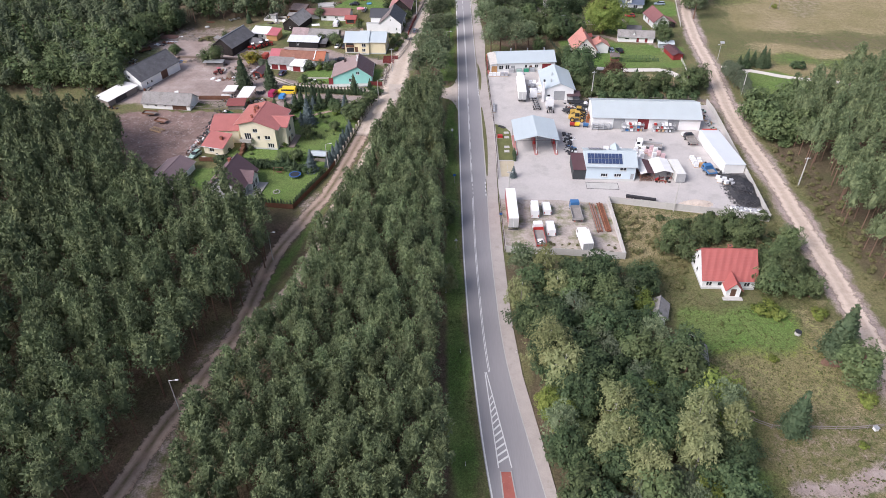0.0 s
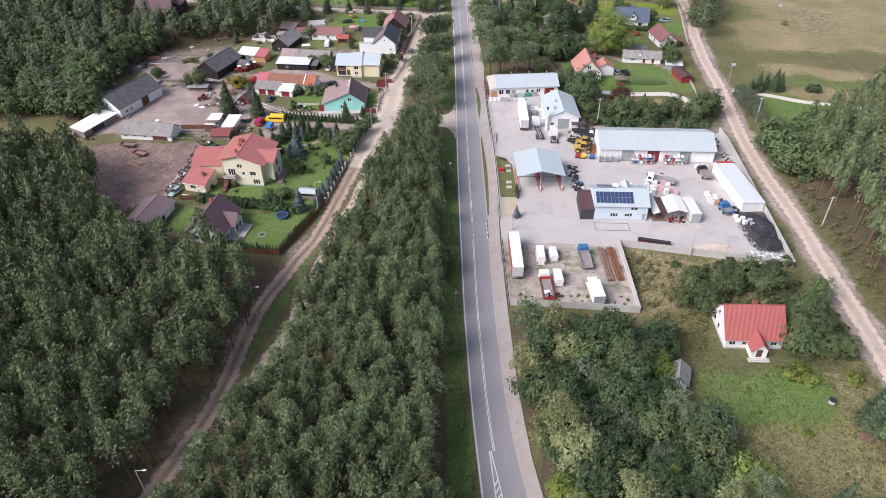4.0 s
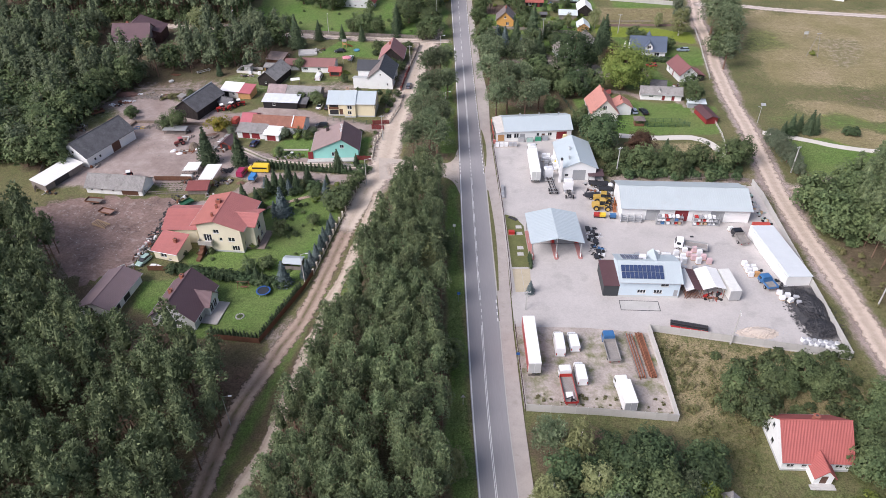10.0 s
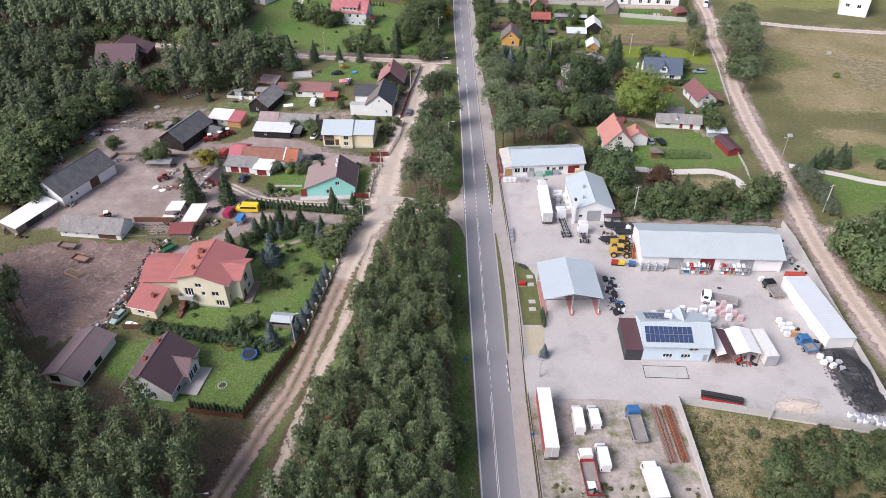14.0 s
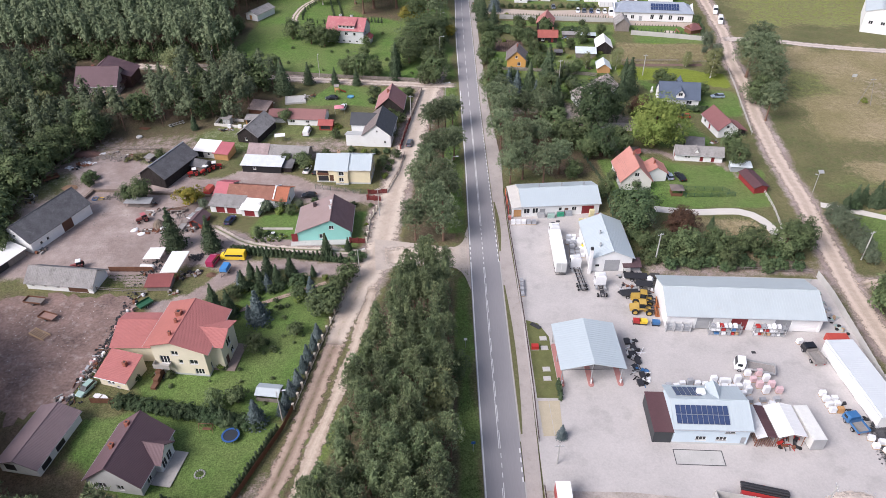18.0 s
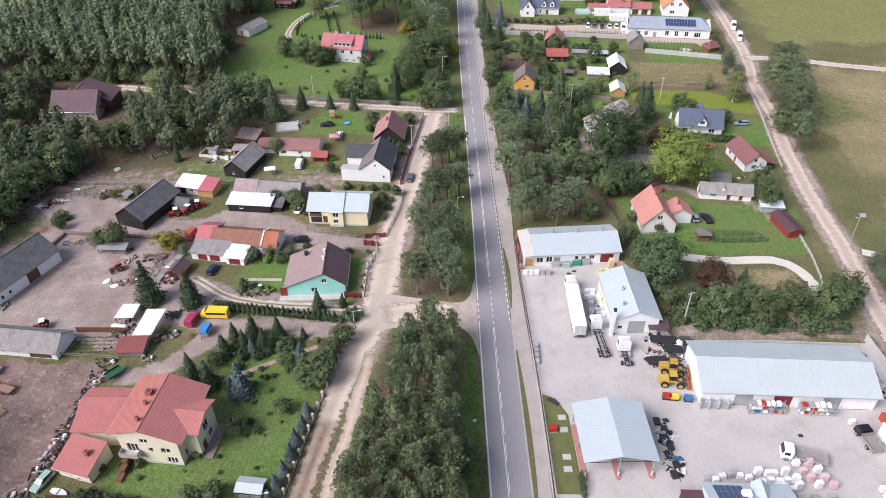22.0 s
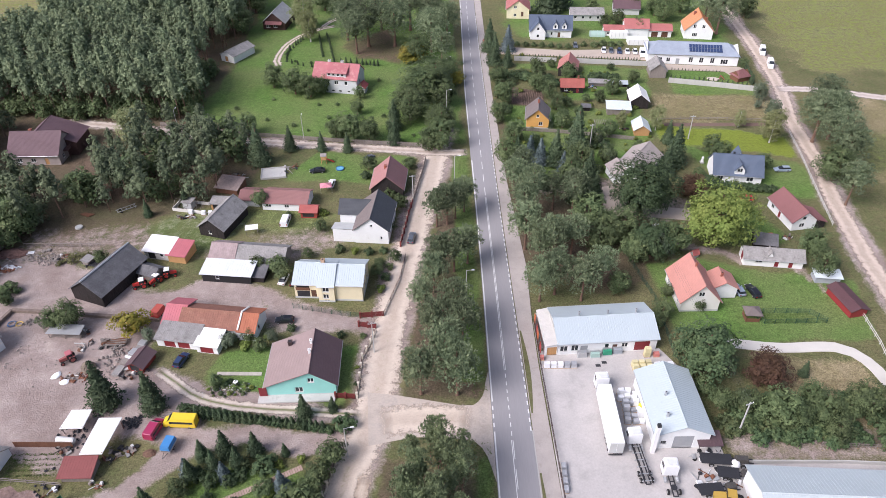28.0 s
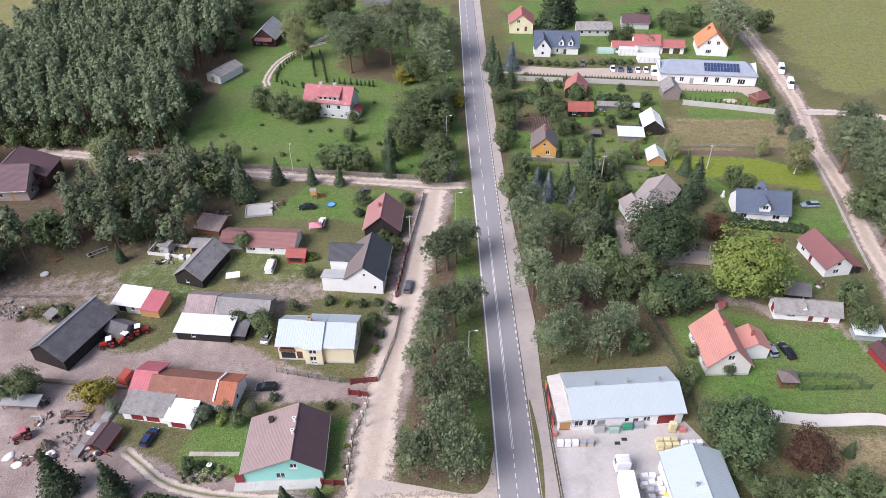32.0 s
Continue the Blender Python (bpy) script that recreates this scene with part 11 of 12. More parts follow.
for px in (-1.3, 1.3):
    part("leg", Geo().tube((px, -0.7, 0), (px, 0, 2.0), 0.05, n=6), BROWN_WOOD, ob)
    part("leg", Geo().tube((px, 0.7, 0), (px, 0, 2.0), 0.05, n=6), BROWN_WOOD, ob)
part("top_bar", Geo().tube((-1.4, 0, 2.0), (1.4, 0, 2.0), 0.05, n=6), BROWN_WOOD, ob)
part("seat", Geo().box(-0.8, -0.25, 0.5, 0.8, 0.25, 0.58), BROWN_WOOD, ob)
ob = thing("flower_bed", -44.4, 156.0, 0, 0, "round stone edged flower bed on the lawn", "flower bed")
for k in range(14):
    a = k * 6.283 / 14
    part("stone", shared(("bed", "stone"), lambda: Geo().box(-0.16, -0.13, 0, 0.16, 0.13, 0.2, 0.05).mesh("stone", KERB)), None, ob, "", pose(0.85 * math.cos(a), 0.85 * math.sin(a), 0, 0, 0, math.degrees(a)))
part("plants", array_mesh("plants", *tufts(np.array([(0, 0, 0.3), (0.3, 0.2, 0.25), (-0.3, 0.1, 0.2)]), np.array([0.4, 0.3, 0.3]), 20, 0.16), LEAF), None, ob)
ob = thing("garden_shed", -35.2, 173.2, 0, -8, "small open garden shed with grey sheet roof", "shed")
roof_slope(ob, ((-2.4, -1.6, 1.9), (2.4, -1.6, 1.9), (2.4, 0.0, 2.5), (-2.4, 0.0, 2.5)), GREY_METAL, 0.4)
roof_slope(ob, ((2.4, 1.6, 1.9), (-2.4, 1.6, 1.9), (-2.4, 0.0, 2.5), (2.4, 0.0, 2.5)), GREY_METAL, 0.4)
part("wall", Geo().box(-2.2, 1.3, 0, 2.2, 1.4, 1.95).box(-2.2, -1.4, 0, -2.1, 1.3, 1.95), GREY_WOOD, ob)
part("counter", Geo().box(-2.1, -1.35, 0, 2.2, -1.25, 1.0), GREY_WOOD, ob)
for px in (-2.15, 0, 2.15):
    part("post", Geo().box(px - 0.05, -1.45, 0, px + 0.05, -1.35, 1.95), GREY_WOOD, ob)
ob = thing("garden_path", -33.0, 206.0, 0, 0, "reddish block garden path between trees", "path", kind="structure")
PATHBLOCK = surf("pink_path_blocks", (0.40, 0.29, 0.24), 0.9, (6, 0.15), (0.8, 0.12), rnd=0.12)
for k in range(46):
    t = k / 45
    x, y = -46.5 + 18.0 * t, 198.2 + 9.0 * t
    part("paver", shared(("path", "paver"), lambda: Geo().box(-0.19, -0.55, 0, 0.19, 0.55, 0.05).mesh("paver", PATHBLOCK)), None, ob, "", pose(x + 33.0, y - 206.0, 0.02, 0, 0, 26.6))
ob = thing("boat", -68.0, 173.7, 0.0, -18, "small white rowing boat lying on grass", "boat")
part("hull", Geo().loft([[(px, -w, 0.45), (px, -w * 0.6, 0.05), (px, w * 0.6, 0.05), (px, w, 0.45), (px, w * 0.8, 0.42), (px, -w * 0.8, 0.42)] for px, w in ((-1.6, 0.35), (-0.8, 0.6), (0.4, 0.62), (1.2, 0.4), (1.7, 0.05))]), WHITE_PAINT, ob)
part("bench", Geo().box(-0.2, -0.55, 0.42, 0.1, 0.55, 0.46), GREY_WOOD, ob)
# a low slatted wooden frame on rails; swing is only its object name
ob = thing("swing", -87.8, 191.7, 0, -28, "pale slatted wooden frame on bare soil", "frame")
for k in range(8):
    part("slat", Geo().box(-2.2 + k * 0.6, -1.0, 0.45, -2.0 + k * 0.6, 1.0, 0.52), PALLET, ob)
for yy in (-0.9, 0.9):
    part("rail", Geo().box(-2.3, yy - 0.06, 0.0, 2.3, yy + 0.06, 0.45), PALLET, ob)
# well with roof, gazebo, chicken shed, metal box
ob = thing("gazebo", 63.8, 242.6, 0, -5, "small gazebo with brown pyramid roof", "gazebo")
for px in (-1.4, 1.4):
    for py in (-1.2, 1.2):
        part("post", Geo().box(px - 0.06, py - 0.06, 0, px + 0.06, py + 0.06, 2.0), BROWN_WOOD, ob)
for k, (a, b) in enumerate((((-1.8, -1.6), (1.8, -1.6)), ((1.8, -1.6), (1.8, 1.6)), ((1.8, 1.6), (-1.8, 1.6)), ((-1.8, 1.6), (-1.8, -1.6)))):
    roof_slope(ob, ((*a, 2.0), (*b, 2.0), (0.005, 0.005, 3.0), (-0.005, -0.005, 3.0)), GREYBROWN_TILE, 0, 0.3)
part("low_wall", Geo().box(-1.4, -1.25, 0, 1.4, -1.15, 0.9).box(-1.45, -1.2, 0, -1.35, 1.2, 0.9), BROWN_WOOD, ob)
ob = thing("metal_shed", 85.8, 255.0, 0, -8, "small grey metal shed with pale roof", "shed")
volume(ob, 0, 0, 0, 5.4, 3.0, 1.8, 2.1, surf("grey_sheet_wall", (0.35, 0.38, 0.41), 0.5), surf("pale_sheet_roof", (0.62, 0.68, 0.70), 0.5), ro=1.4, eave_n=2.1, courses=0, ribs=0.5, gutter=False)
ob = thing("red_wall_shed", 86.4, 246.4, 0, 98, "bright red sheet shed with plum roof", "shed")
volume(ob, 0, 0, 0, 8.4, 3.8, 2.0, 2.7, surf("bright_red_sheet", (0.27, 0.035, 0.04), 0.5), MAROON_SHEET, ro=0.3, courses=0, ribs=0.5, gutter=False)
ob = thing("portable_toilet", 78.4, 269.6, 0, 0, "bright red cabin beside the dark shed", "cabin")
part("cabin", Geo().box(-0.9, -0.9, 0, 0.9, 0.9, 2.1, 0.05), paint("signal_red", (0.62, 0.03, 0.03), 0.4), ob)
part("cap", Geo().box(-0.95, -0.95, 2.1, 0.95, 0.95, 2.25, 0.1), paint("signal_red", (0.62, 0.03, 0.03), 0.4), ob)
ob = thing("well_house", 58.4, 264.6, 0, 20, "small well with red gabled roof", "well")
volume(ob, 0, 0, 0, 1.5, 1.3, 1.0, 1.8, CONCRETE, RED_TILE, over=0.25, end=0.2, gutter=False)
ob = thing("garden_playtower", -36.4, 312.2, 0, 0, "wooden play tower with red slide", "play tower")
for px in (-0.7, 0.7):
    for py in (-0.7, 0.7):
        part("post", Geo().box(px - 0.06, py - 0.06, 0, px + 0.06, py + 0.06, 2.6), ORANGE_WOOD, ob)
part("deck", Geo().box(-0.8, -0.8, 1.2, 0.8, 0.8, 1.3), ORANGE_WOOD, ob)
roof_slope(ob, ((-0.9, -0.9, 2.5), (0.9, -0.9, 2.5), (0.9, 0, 3.1), (-0.9, 0, 3.1)), surf("grey_shingle", (0.3, 0.27, 0.26), 0.9))
roof_slope(ob, ((0.9, 0.9, 2.5), (-0.9, 0.9, 2.5), (-0.9, 0, 3.1), (0.9, 0, 3.1)), surf("grey_shingle", (0.3, 0.27, 0.26), 0.9))
part("slide", Geo().hexa(((0.8, -0.3, 1.2), (3.0, -0.3, 0.15), (3.0, 0.3, 0.15), (0.8, 0.3, 1.2)), ((0.8, -0.3, 1.3), (3.0, -0.3, 0.25), (3.0, 0.3, 0.25), (0.8, 0.3, 1.3))), C_RED, ob)
for x, y, col, lab in ((-31.4, 308.4, C_SKY, "round blue paddling pool on grass"), (-45.4, 288.8, C_SKY, "round blue paddling pool in the yard")):
    ob = thing("paddling_pool", x, y, 0, 0, lab, "pool")
    part("ring", Geo().loft([[((1.1 + dr) * math.cos(a), (1.1 + dr) * math.sin(a), z) for dr, z in ((-0.12, 0.02), (0.12, 0.02), (0.12, 0.3), (-0.12, 0.3))] for a in np.linspace(0, 2 * math.pi, 21)], False), col, ob)
    part("water", Geo().tube((0, 0, 0.1), (0, 0, 0.2), 1.0, n=20), surf("pool_water", (0.15, 0.42, 0.55), 0.08), ob)
ob = thing("red_summer_house", -37.0, 285.2, 0, -5, "small red summer house with red roof", "shed")
volume(ob, 0, 0, 0, 4.2, 3.2, 2.0, 2.9, surf("red_boards", (0.30, 0.055, 0.04), 0.75), RED_TILE, gutter=False, s=((0.5, 0.3, 3.0, 1.5, "o"),))
ob = thing("market_tent", -34.0, 296.4, 0, 10, "pink and white garden parasol roof", "tent")
part("canopy", Geo().loft([[(-1.6, -1.3, 2.0), (1.6, -1.3, 2.0), (1.6, 1.3, 2.0), (-1.6, 1.3, 2.0)], [(-0.1, -0.1, 2.7), (0.1, -0.1, 2.7), (0.1, 0.1, 2.7), (-0.1, 0.1, 2.7)]]), surf("pink_canvas", (0.62, 0.25, 0.30), 0.8), ob)
for px in (-1.5, 1.5):
    for py in (-1.2, 1.2):
        part("post", Geo().tube((px, py, 0), (px, py, 2.0), 0.03, n=6), GALV, ob)
# ruin and huts at the wood's edge
ob = thing("ruined_greenhouse", -69.4, 289.4, 0, -12, "collapsed glasshouse frame with white boards", "ruin")
part("low_wall", Geo().box(-4.2, -2.2, 0, 4.2, -2.0, 0.9).box(-4.2, 2.0, 0, 4.2, 2.2, 0.9).box(-4.2, -2, 0, -4.0, 2, 0.9), surf("whitewashed_wood", (0.62, 0.60, 0.56), 0.85), ob)
for k in range(7):
    px = -4.0 + k * 1.3
    part("rafter", Geo().tube((px, -2.1, 0.9), (px, 0, 2.6), 0.05, n=5), GREY_WOOD, ob)
    part("rafter", Geo().tube((px, 2.1, 0.9), (px, 0, 2.6), 0.05, n=5), GREY_WOOD, ob)
part("hut", Geo().box(-1.6, -1.0, 0, 0.8, 1.2, 2.3), GREY_WALL, ob)
part("hut_roof", Geo().box(-1.9, -1.4, 2.3, 1.1, 1.5, 2.45), ETERNIT, ob)
ob = thing("open_shelter", -61.0, 289.8, 0, -5, "open timber shelter with flat grey roof", "shed")
volume(ob, 0, 0, 0, 5.0, 3.4, 2.0, 2.3, ORANGE_WOOD, ETERNIT, ro=1.6, eave_n=2.3, courses=0, gutter=False, s=((0.5, 0.1, 4.0, 1.7, "o"),))
ob = thing("old_shed", -60.6, 298.6, 0, -15, "old brown shed with patched board roof", "shed")
volume(ob, 0, 0, 0, 6.4, 5.4, 1.8, 2.8, BROWN_WOOD, surf("patched_boards_roof", (0.27, 0.21, 0.19), 0.9, (3, 0.3), (0.8, 0.3)), ro=2.4, eave_n=2.8, courses=0, ribs=0.6, gutter=False)
ob = thing("foundation", -50.2, 306.2, 0, 8, "low concrete foundation frame with boards", "foundation")
part("slab", Geo().box(-3.4, -2.6, 0, 3.4, 2.6, 0.3), CONCRETE, ob)
part("edge", Geo().box(-3.6, -2.8, 0, 3.6, -2.6, 0.6).box(-3.6, 2.6, 0, 3.6, 2.8, 0.6).box(-3.6, -2.6, 0, -3.4, 2.6, 0.6), CONCRETE, ob)
ob = thing("flat_canopy", -50.6, 277.2, 0, 10, "small white flat canopy beside the barn", "canopy")
part("roof_sheet", Geo().box(-1.6, -1.1, 1.9, 1.6, 1.1, 2.0), WHITE_SHEET, ob)
for px in (-1.4, 1.4):
    part("post", Geo().tube((px, -0.9, 0), (px, -0.9, 1.9), 0.05, n=6), GREY_WOOD, ob)
    part("post", Geo().tube((px, 0.9, 0), (px, 0.9, 1.9), 0.05, n=6), GREY_WOOD, ob)
# south meadow: sheds, well, hide
ob = thing("grey_barn", 47.4, 91.2, 0, 78, "grey gabled barn roof half hidden by trees", "barn")
volume(ob, 0, 0, 0, 9.0, 6.0, 2.6, 4.9, GREY_WOOD, ETERNIT, courses=0, gutter=False, cap=WHITE_SHEET)
ob = thing("white_shed", 45.0, 106.2, 0, 70, "small whitewashed shed with grey roof", "shed")
volume(ob, 0, 0, 0, 4.4, 3.6, 2.2, 3.6, WHITE_WALL, ETERNIT, courses=0, gutter=False)
ob = thing("dog_kennel", 80.2, 77.8, 0, 70, "small weathered wooden kennel with gabled roof", "kennel")
volume(ob, 0, 0, 0, 2.4, 1.6, 0.9, 1.9, GREY_WOOD, GREY_WOOD, courses=0, over=0.2, end=0.2, gutter=False, w=((0.4, 0.1, 0.8, 0.8, "o"),))
ob = thing("beehive", 76.2, 76.4, 0, 10, "small white beehive with a lid", "beehive")
part("body", Geo().box(-0.35, -0.35, 0.15, 0.35, 0.35, 0.8), WHITE_PAINT, ob)
part("lid", Geo().box(-0.42, -0.42, 0.8, 0.42, 0.42, 0.92), GALV, ob)
ob = thing("stone_well", 72.4, 100.4, 0, 0, "small round stone well with cover", "well")
part("ring", Geo().tube((0, 0, 0), (0, 0, 0.8), 0.6, n=14), CONCRETE, ob)
part("cover", Geo().tube((0, 0, 0.8), (0, 0, 0.88), 0.68, n=14), DARK_METAL, ob)
ob = thing("bench", 55.6, 80.6, 0, -20, "simple pale wooden bench", "bench")
part("seat", Geo().box(-0.8, -0.2, 0.42, 0.8, 0.2, 0.48), PALLET, ob)
for px in (-0.7, 0.7):
    part("leg", Geo().box(px - 0.05, -0.18, 0, px + 0.05, 0.18, 0.42), PALLET, ob)
# pavilion in the hall garden, field hide
ob = thing("garden_pavilion", 106.6, 366.4, 0, 20, "garden pavilion with maroon hipped roof", "pavilion")
volume(ob, 0, 0, 0, 5.0, 4.2, 2.0, 3.6, BROWN_WOOD, MAROON_TILE, hip=1.8, gutter=False)
ob = thing("field_sign", 148.4, 314.2, 0, 0, "small board on poles at the field edge", "board")
part("board", Geo().box(-0.9, -0.04, 1.8, 0.9, 0.04, 3.0), GREY_WALL, ob)
part("post", Geo().tube((-0.7, 0, 0), (-0.7, 0, 3.0), 0.06, n=6), GREY_WOOD, ob)
part("post", Geo().tube((0.7, 0, 0), (0.7, 0, 3.0), 0.06, n=6), GREY_WOOD, ob)
ob = thing("garden_planter", 57.6, 370.0, 0, 0, "low glass cold frames in a garden", "cold frame")
part("frame", Geo().box(-4.5, -0.8, 0, 4.5, 0.8, 0.6), GREY_WOOD, ob)
part("glass_top", Geo().box(-4.4, -0.7, 0.6, 4.4, 0.7, 0.65), surf("translucent_sheet", (0.62, 0.68, 0.68), 0.4), ob)
# east white blocks beyond the side road
ob = thing("apartment_block", 187.0, 373.0, 0, 62, "white apartment block with rows of windows", "apartment block")
volume(ob, 0, 0, 0, 26.0, 11.0, 8.6, 10.2, WHITE_WALL, GREY_METAL, courses=0, ribs=0.8, s=row(7, 1.5, 3.5, 0.9, 1.6, 1.4) + row(7, 1.5, 3.5, 3.6, 1.6, 1.4) + row(7, 1.5, 3.5, 6.3, 1.6, 1.4), n=row(7, 1.5, 3.5, 0.9, 1.6, 1.4) + row(7, 1.5, 3.5, 3.6, 1.6, 1.4) + row(7, 1.5, 3.5, 6.3, 1.6, 1.4), w=row(2, 2.0, 4.5, 3.6, 1.6, 1.4))

# farm yard: walls, racks, litter
fence("earth_wall", "low crumbling earth wall round the farm yard", [(-100.4, 240.4), (-98.2, 249.4), (-88.6, 248.4), (-64.5, 245.4)], "earth", 2.6)
fence("earth_bank", "brown crumbling bank along the wood", [(-116.2, 254.5), (-114.6, 263.0), (-111.6, 273.5)], "earth", 2.6)
ob = thing("timber_rack", -82.8, 241.6, 0, -6, "open rack of timber under corrugated sheets", "timber rack")
roof_slope(ob, ((-3.8, -1.4, 1.5), (3.8, -1.4, 1.7), (3.6, 1.4, 1.9), (-3.6, 1.4, 1.8)), GALV, 0.35)
for px in (-3.4, 0, 3.4):
    part("post", Geo().box(px - 0.07, -1.2, 0, px + 0.07, -1.06, 1.5), GREY_WOOD, ob)
    part("post", Geo().box(px - 0.07, 1.1, 0, px + 0.07, 1.24, 1.7), GREY_WOOD, ob)
for k in range(9):
    part("timber", Geo().box(-3.2 + 0.2 * (k % 3), -0.9 + 0.22 * k, 0.1, 3.0 + 0.25 * (k % 4), -0.74 + 0.22 * k, 0.3 + 0.2 * (k % 3)), GREY_WOOD, ob)
ob = thing("timber_stack", -71.7, 238.7, 0, 8, "stack of long weathered planks on bearers", "timber stack")
for k in range(12):
    part("plank", Geo().box(-2.2, -0.1, 0, 2.2, 0.1, 0.06), (GREY_WOOD, BROWN_WOOD)[k % 2], ob, "", pose(0.15 * (k % 3), -1.0 + 0.3 * (k % 6) + 0.1 * (k // 6), 0.55 + 0.1 * (k // 6), 0, 0, rg.uniform(-12, 12)))
for px in (-1.5, 1.5):
    part("bearer", Geo().box(px - 0.1, -1.3, 0, px + 0.1, 1.3, 0.55), GREY_WOOD, ob)
ob = thing("board_stack", -67.2, 234.2, 0, 72, "long stack of old boards and panels with tarpaulins", "board stack")
for k in range(10):
    part("board", Geo().box(-0.8, -0.75, 0, 0.8, 0.75, rg.uniform(0.25, 0.8)), rg.choice((GREY_WOOD, ETERNIT, GALV, C_WHITE, GREY_WOOD)), ob, "", pose(-4.2 + 0.95 * k, rg.uniform(-0.2, 0.2), 0, 0, 0, rg.uniform(-8, 8)))
ob = thing("wooden_ramp", -98.0, 232.6, 0, 62, "pale wooden ramp at the barn gate", "ramp")
for k in range(6):
    part("board", Geo().box(-2.2, -1.5 + 0.5 * k, 0.0, 2.2, -1.04 + 0.5 * k, 0.1 + 0.03 * (k % 2)), surf("pale_planks", (0.42, 0.35, 0.29), 0.9, rnd=0.1), ob)
for x, y, a in ((-78.0, 228.3, 20), (-73.4, 230.6, -15), (-80.4, 230.0, 60)):
    ob = thing("tarpaulin", x, y, 0, a, "crumpled white tarpaulin lying on sand", "tarpaulin", "tarpaulins on the yard")
    part("sheet", Geo().loft([[(1.1 * r * math.cos(q) * (1 + 0.15 * math.sin(3 * q)), 0.8 * r * math.sin(q), z) for q in np.linspace(0, 6.283, 14, endpoint=False)] for r, z in ((1.0, 0.0), (0.95, 0.12), (0.6, 0.28), (0.2, 0.3))]), C_WHITE, ob)
ob = thing("pipe_coil", -96.3, 245.2, 0, 0, "coils of blue and yellow hose beside old tyres", "hose")
for k, (r, z, m) in enumerate(((0.9, 0.12, C_SKY), (0.8, 0.28, C_SKY), (0.7, 0.12, C_YELLOW))):
    g = Geo()
    for i in range(14):
        a0, a1 = 2 * math.pi * i / 14, 2 * math.pi * (i + 1) / 14
        g.tube((r * math.cos(a0) + 1.6 * (k == 2), r * math.sin(a0), z), (r * math.cos(a1) + 1.6 * (k == 2), r * math.sin(a1), z), 0.07, n=5, caps=False)
    part("coil", g, m, ob)
lumps("yard_litter", "scattered boards, stones and litter on the farm yard", "litter", -86.0, 234.0, 13.0, 12.0, 50, 0.2, GREY_WOOD, 71, z=0.0)
lumps("upper_litter", "scattered timber and scrap on the upper yard", "litter", -88.0, 270.0, 18.0, 6.0, 50, 0.2, GREY_WOOD, 74, z=0.0)
lumps("paddock_stones", "small pale stones on the paddock", "litter", -86.0, 190.0, 14.0, 14.0, 160, 0.1, surf("white_junk", (0.6, 0.6, 0.58), 0.7), 75, z=0.0)
lumps("junk", "strewn old parts beside the paddock fence", "litter", -72.0, 190.0, 1.8, 16.0, 250, 0.3, DARK_METAL, 76, z=0.0)
ob = thing("garden_path", -43.9, 229.5, 0, -2, "pale slab path to the mint house door", "path", kind="structure")
for k in range(10):
    part("slab", Geo().box(-4.5 + 0.9 * k, -0.45, 0.0, -3.63 + 0.9 * k, 0.45, 0.06), surf("path_slabs", (0.46, 0.42, 0.37), 0.9, rnd=0.08), ob)
rq = random.Random(97)
for k in range(22):
    a, q = k * 2.4, 0.25 + 0.75 * (k / 21) ** 0.5
    rq.choice(BUSHES).put(-45.0 + 4.4 * q * math.cos(a), 225.4 + 2.0 * q * math.sin(a), rq.uniform(0.22, 0.5), rq.uniform(0, 360), "flower bed bushes")
ob = thing("bird_bath", -44.0, 226.8, 0, 0, "white garden bird bath in a flower bed", "ornament")
part("bowl", Geo().tube((0, 0, 0.55), (0, 0, 0.72), 0.35, 0.5, 12), C_WHITE, ob)
part("stem", Geo().tube((0, 0, 0), (0, 0, 0.55), 0.18, 0.12, 8), C_WHITE, ob)
place(WILLOWS, "silver bushes", [(-47.6, 237.0, 0.5), (-64.9, 239.6, 0.42), (-38.8, 238.6, 0.4)])
rq.choice(BUSHES).put(143.6, 297.4, 1.0, 0, "field bush", None, "green bush at the foot of a pole")
lumps("garden_stones", "small stones and plant pots in a garden", "litter", -45.0, 225.5, 5.0, 2.5, 120, 0.16, KERB, 77, z=0.0)
# garden shrubs round the mint house and behind the stable
rp = random.Random(91)
for x, y, s in ((-47.1, 239.2, 0.9), (-44.3, 236.7, 1.1), (-39.6, 239.3, 0.8), (-35.3, 241.7, 0.9), (-24.5, 239.3, 0.7), (-19.9, 239.2, 0.6), (-47.5, 225.6, 0.5), (-44.6, 224.2, 0.45), (-20.6, 230.4, 0.4), (-20.4, 226.0, 0.35), (-38.2, 286.6, 1.0), (-42.6, 284.4, 0.9), (-33.4, 284.8, 0.9), (-23.4, 303.2, 1.1), (-27.6, 269.0, 1.0), (-24.0, 268.4, 0.9), (-20.4, 267.8, 1.0), (-17.0, 268.2, 0.9), (-15.2, 262.0, 0.8), (-15.8, 258.0, 0.9), (-17.0, 254.0, 0.8)):
    rp.choice(BUSHES).put(x, y, s * rp.uniform(0.9, 1.15), rp.uniform(0, 360), "garden shrubs")
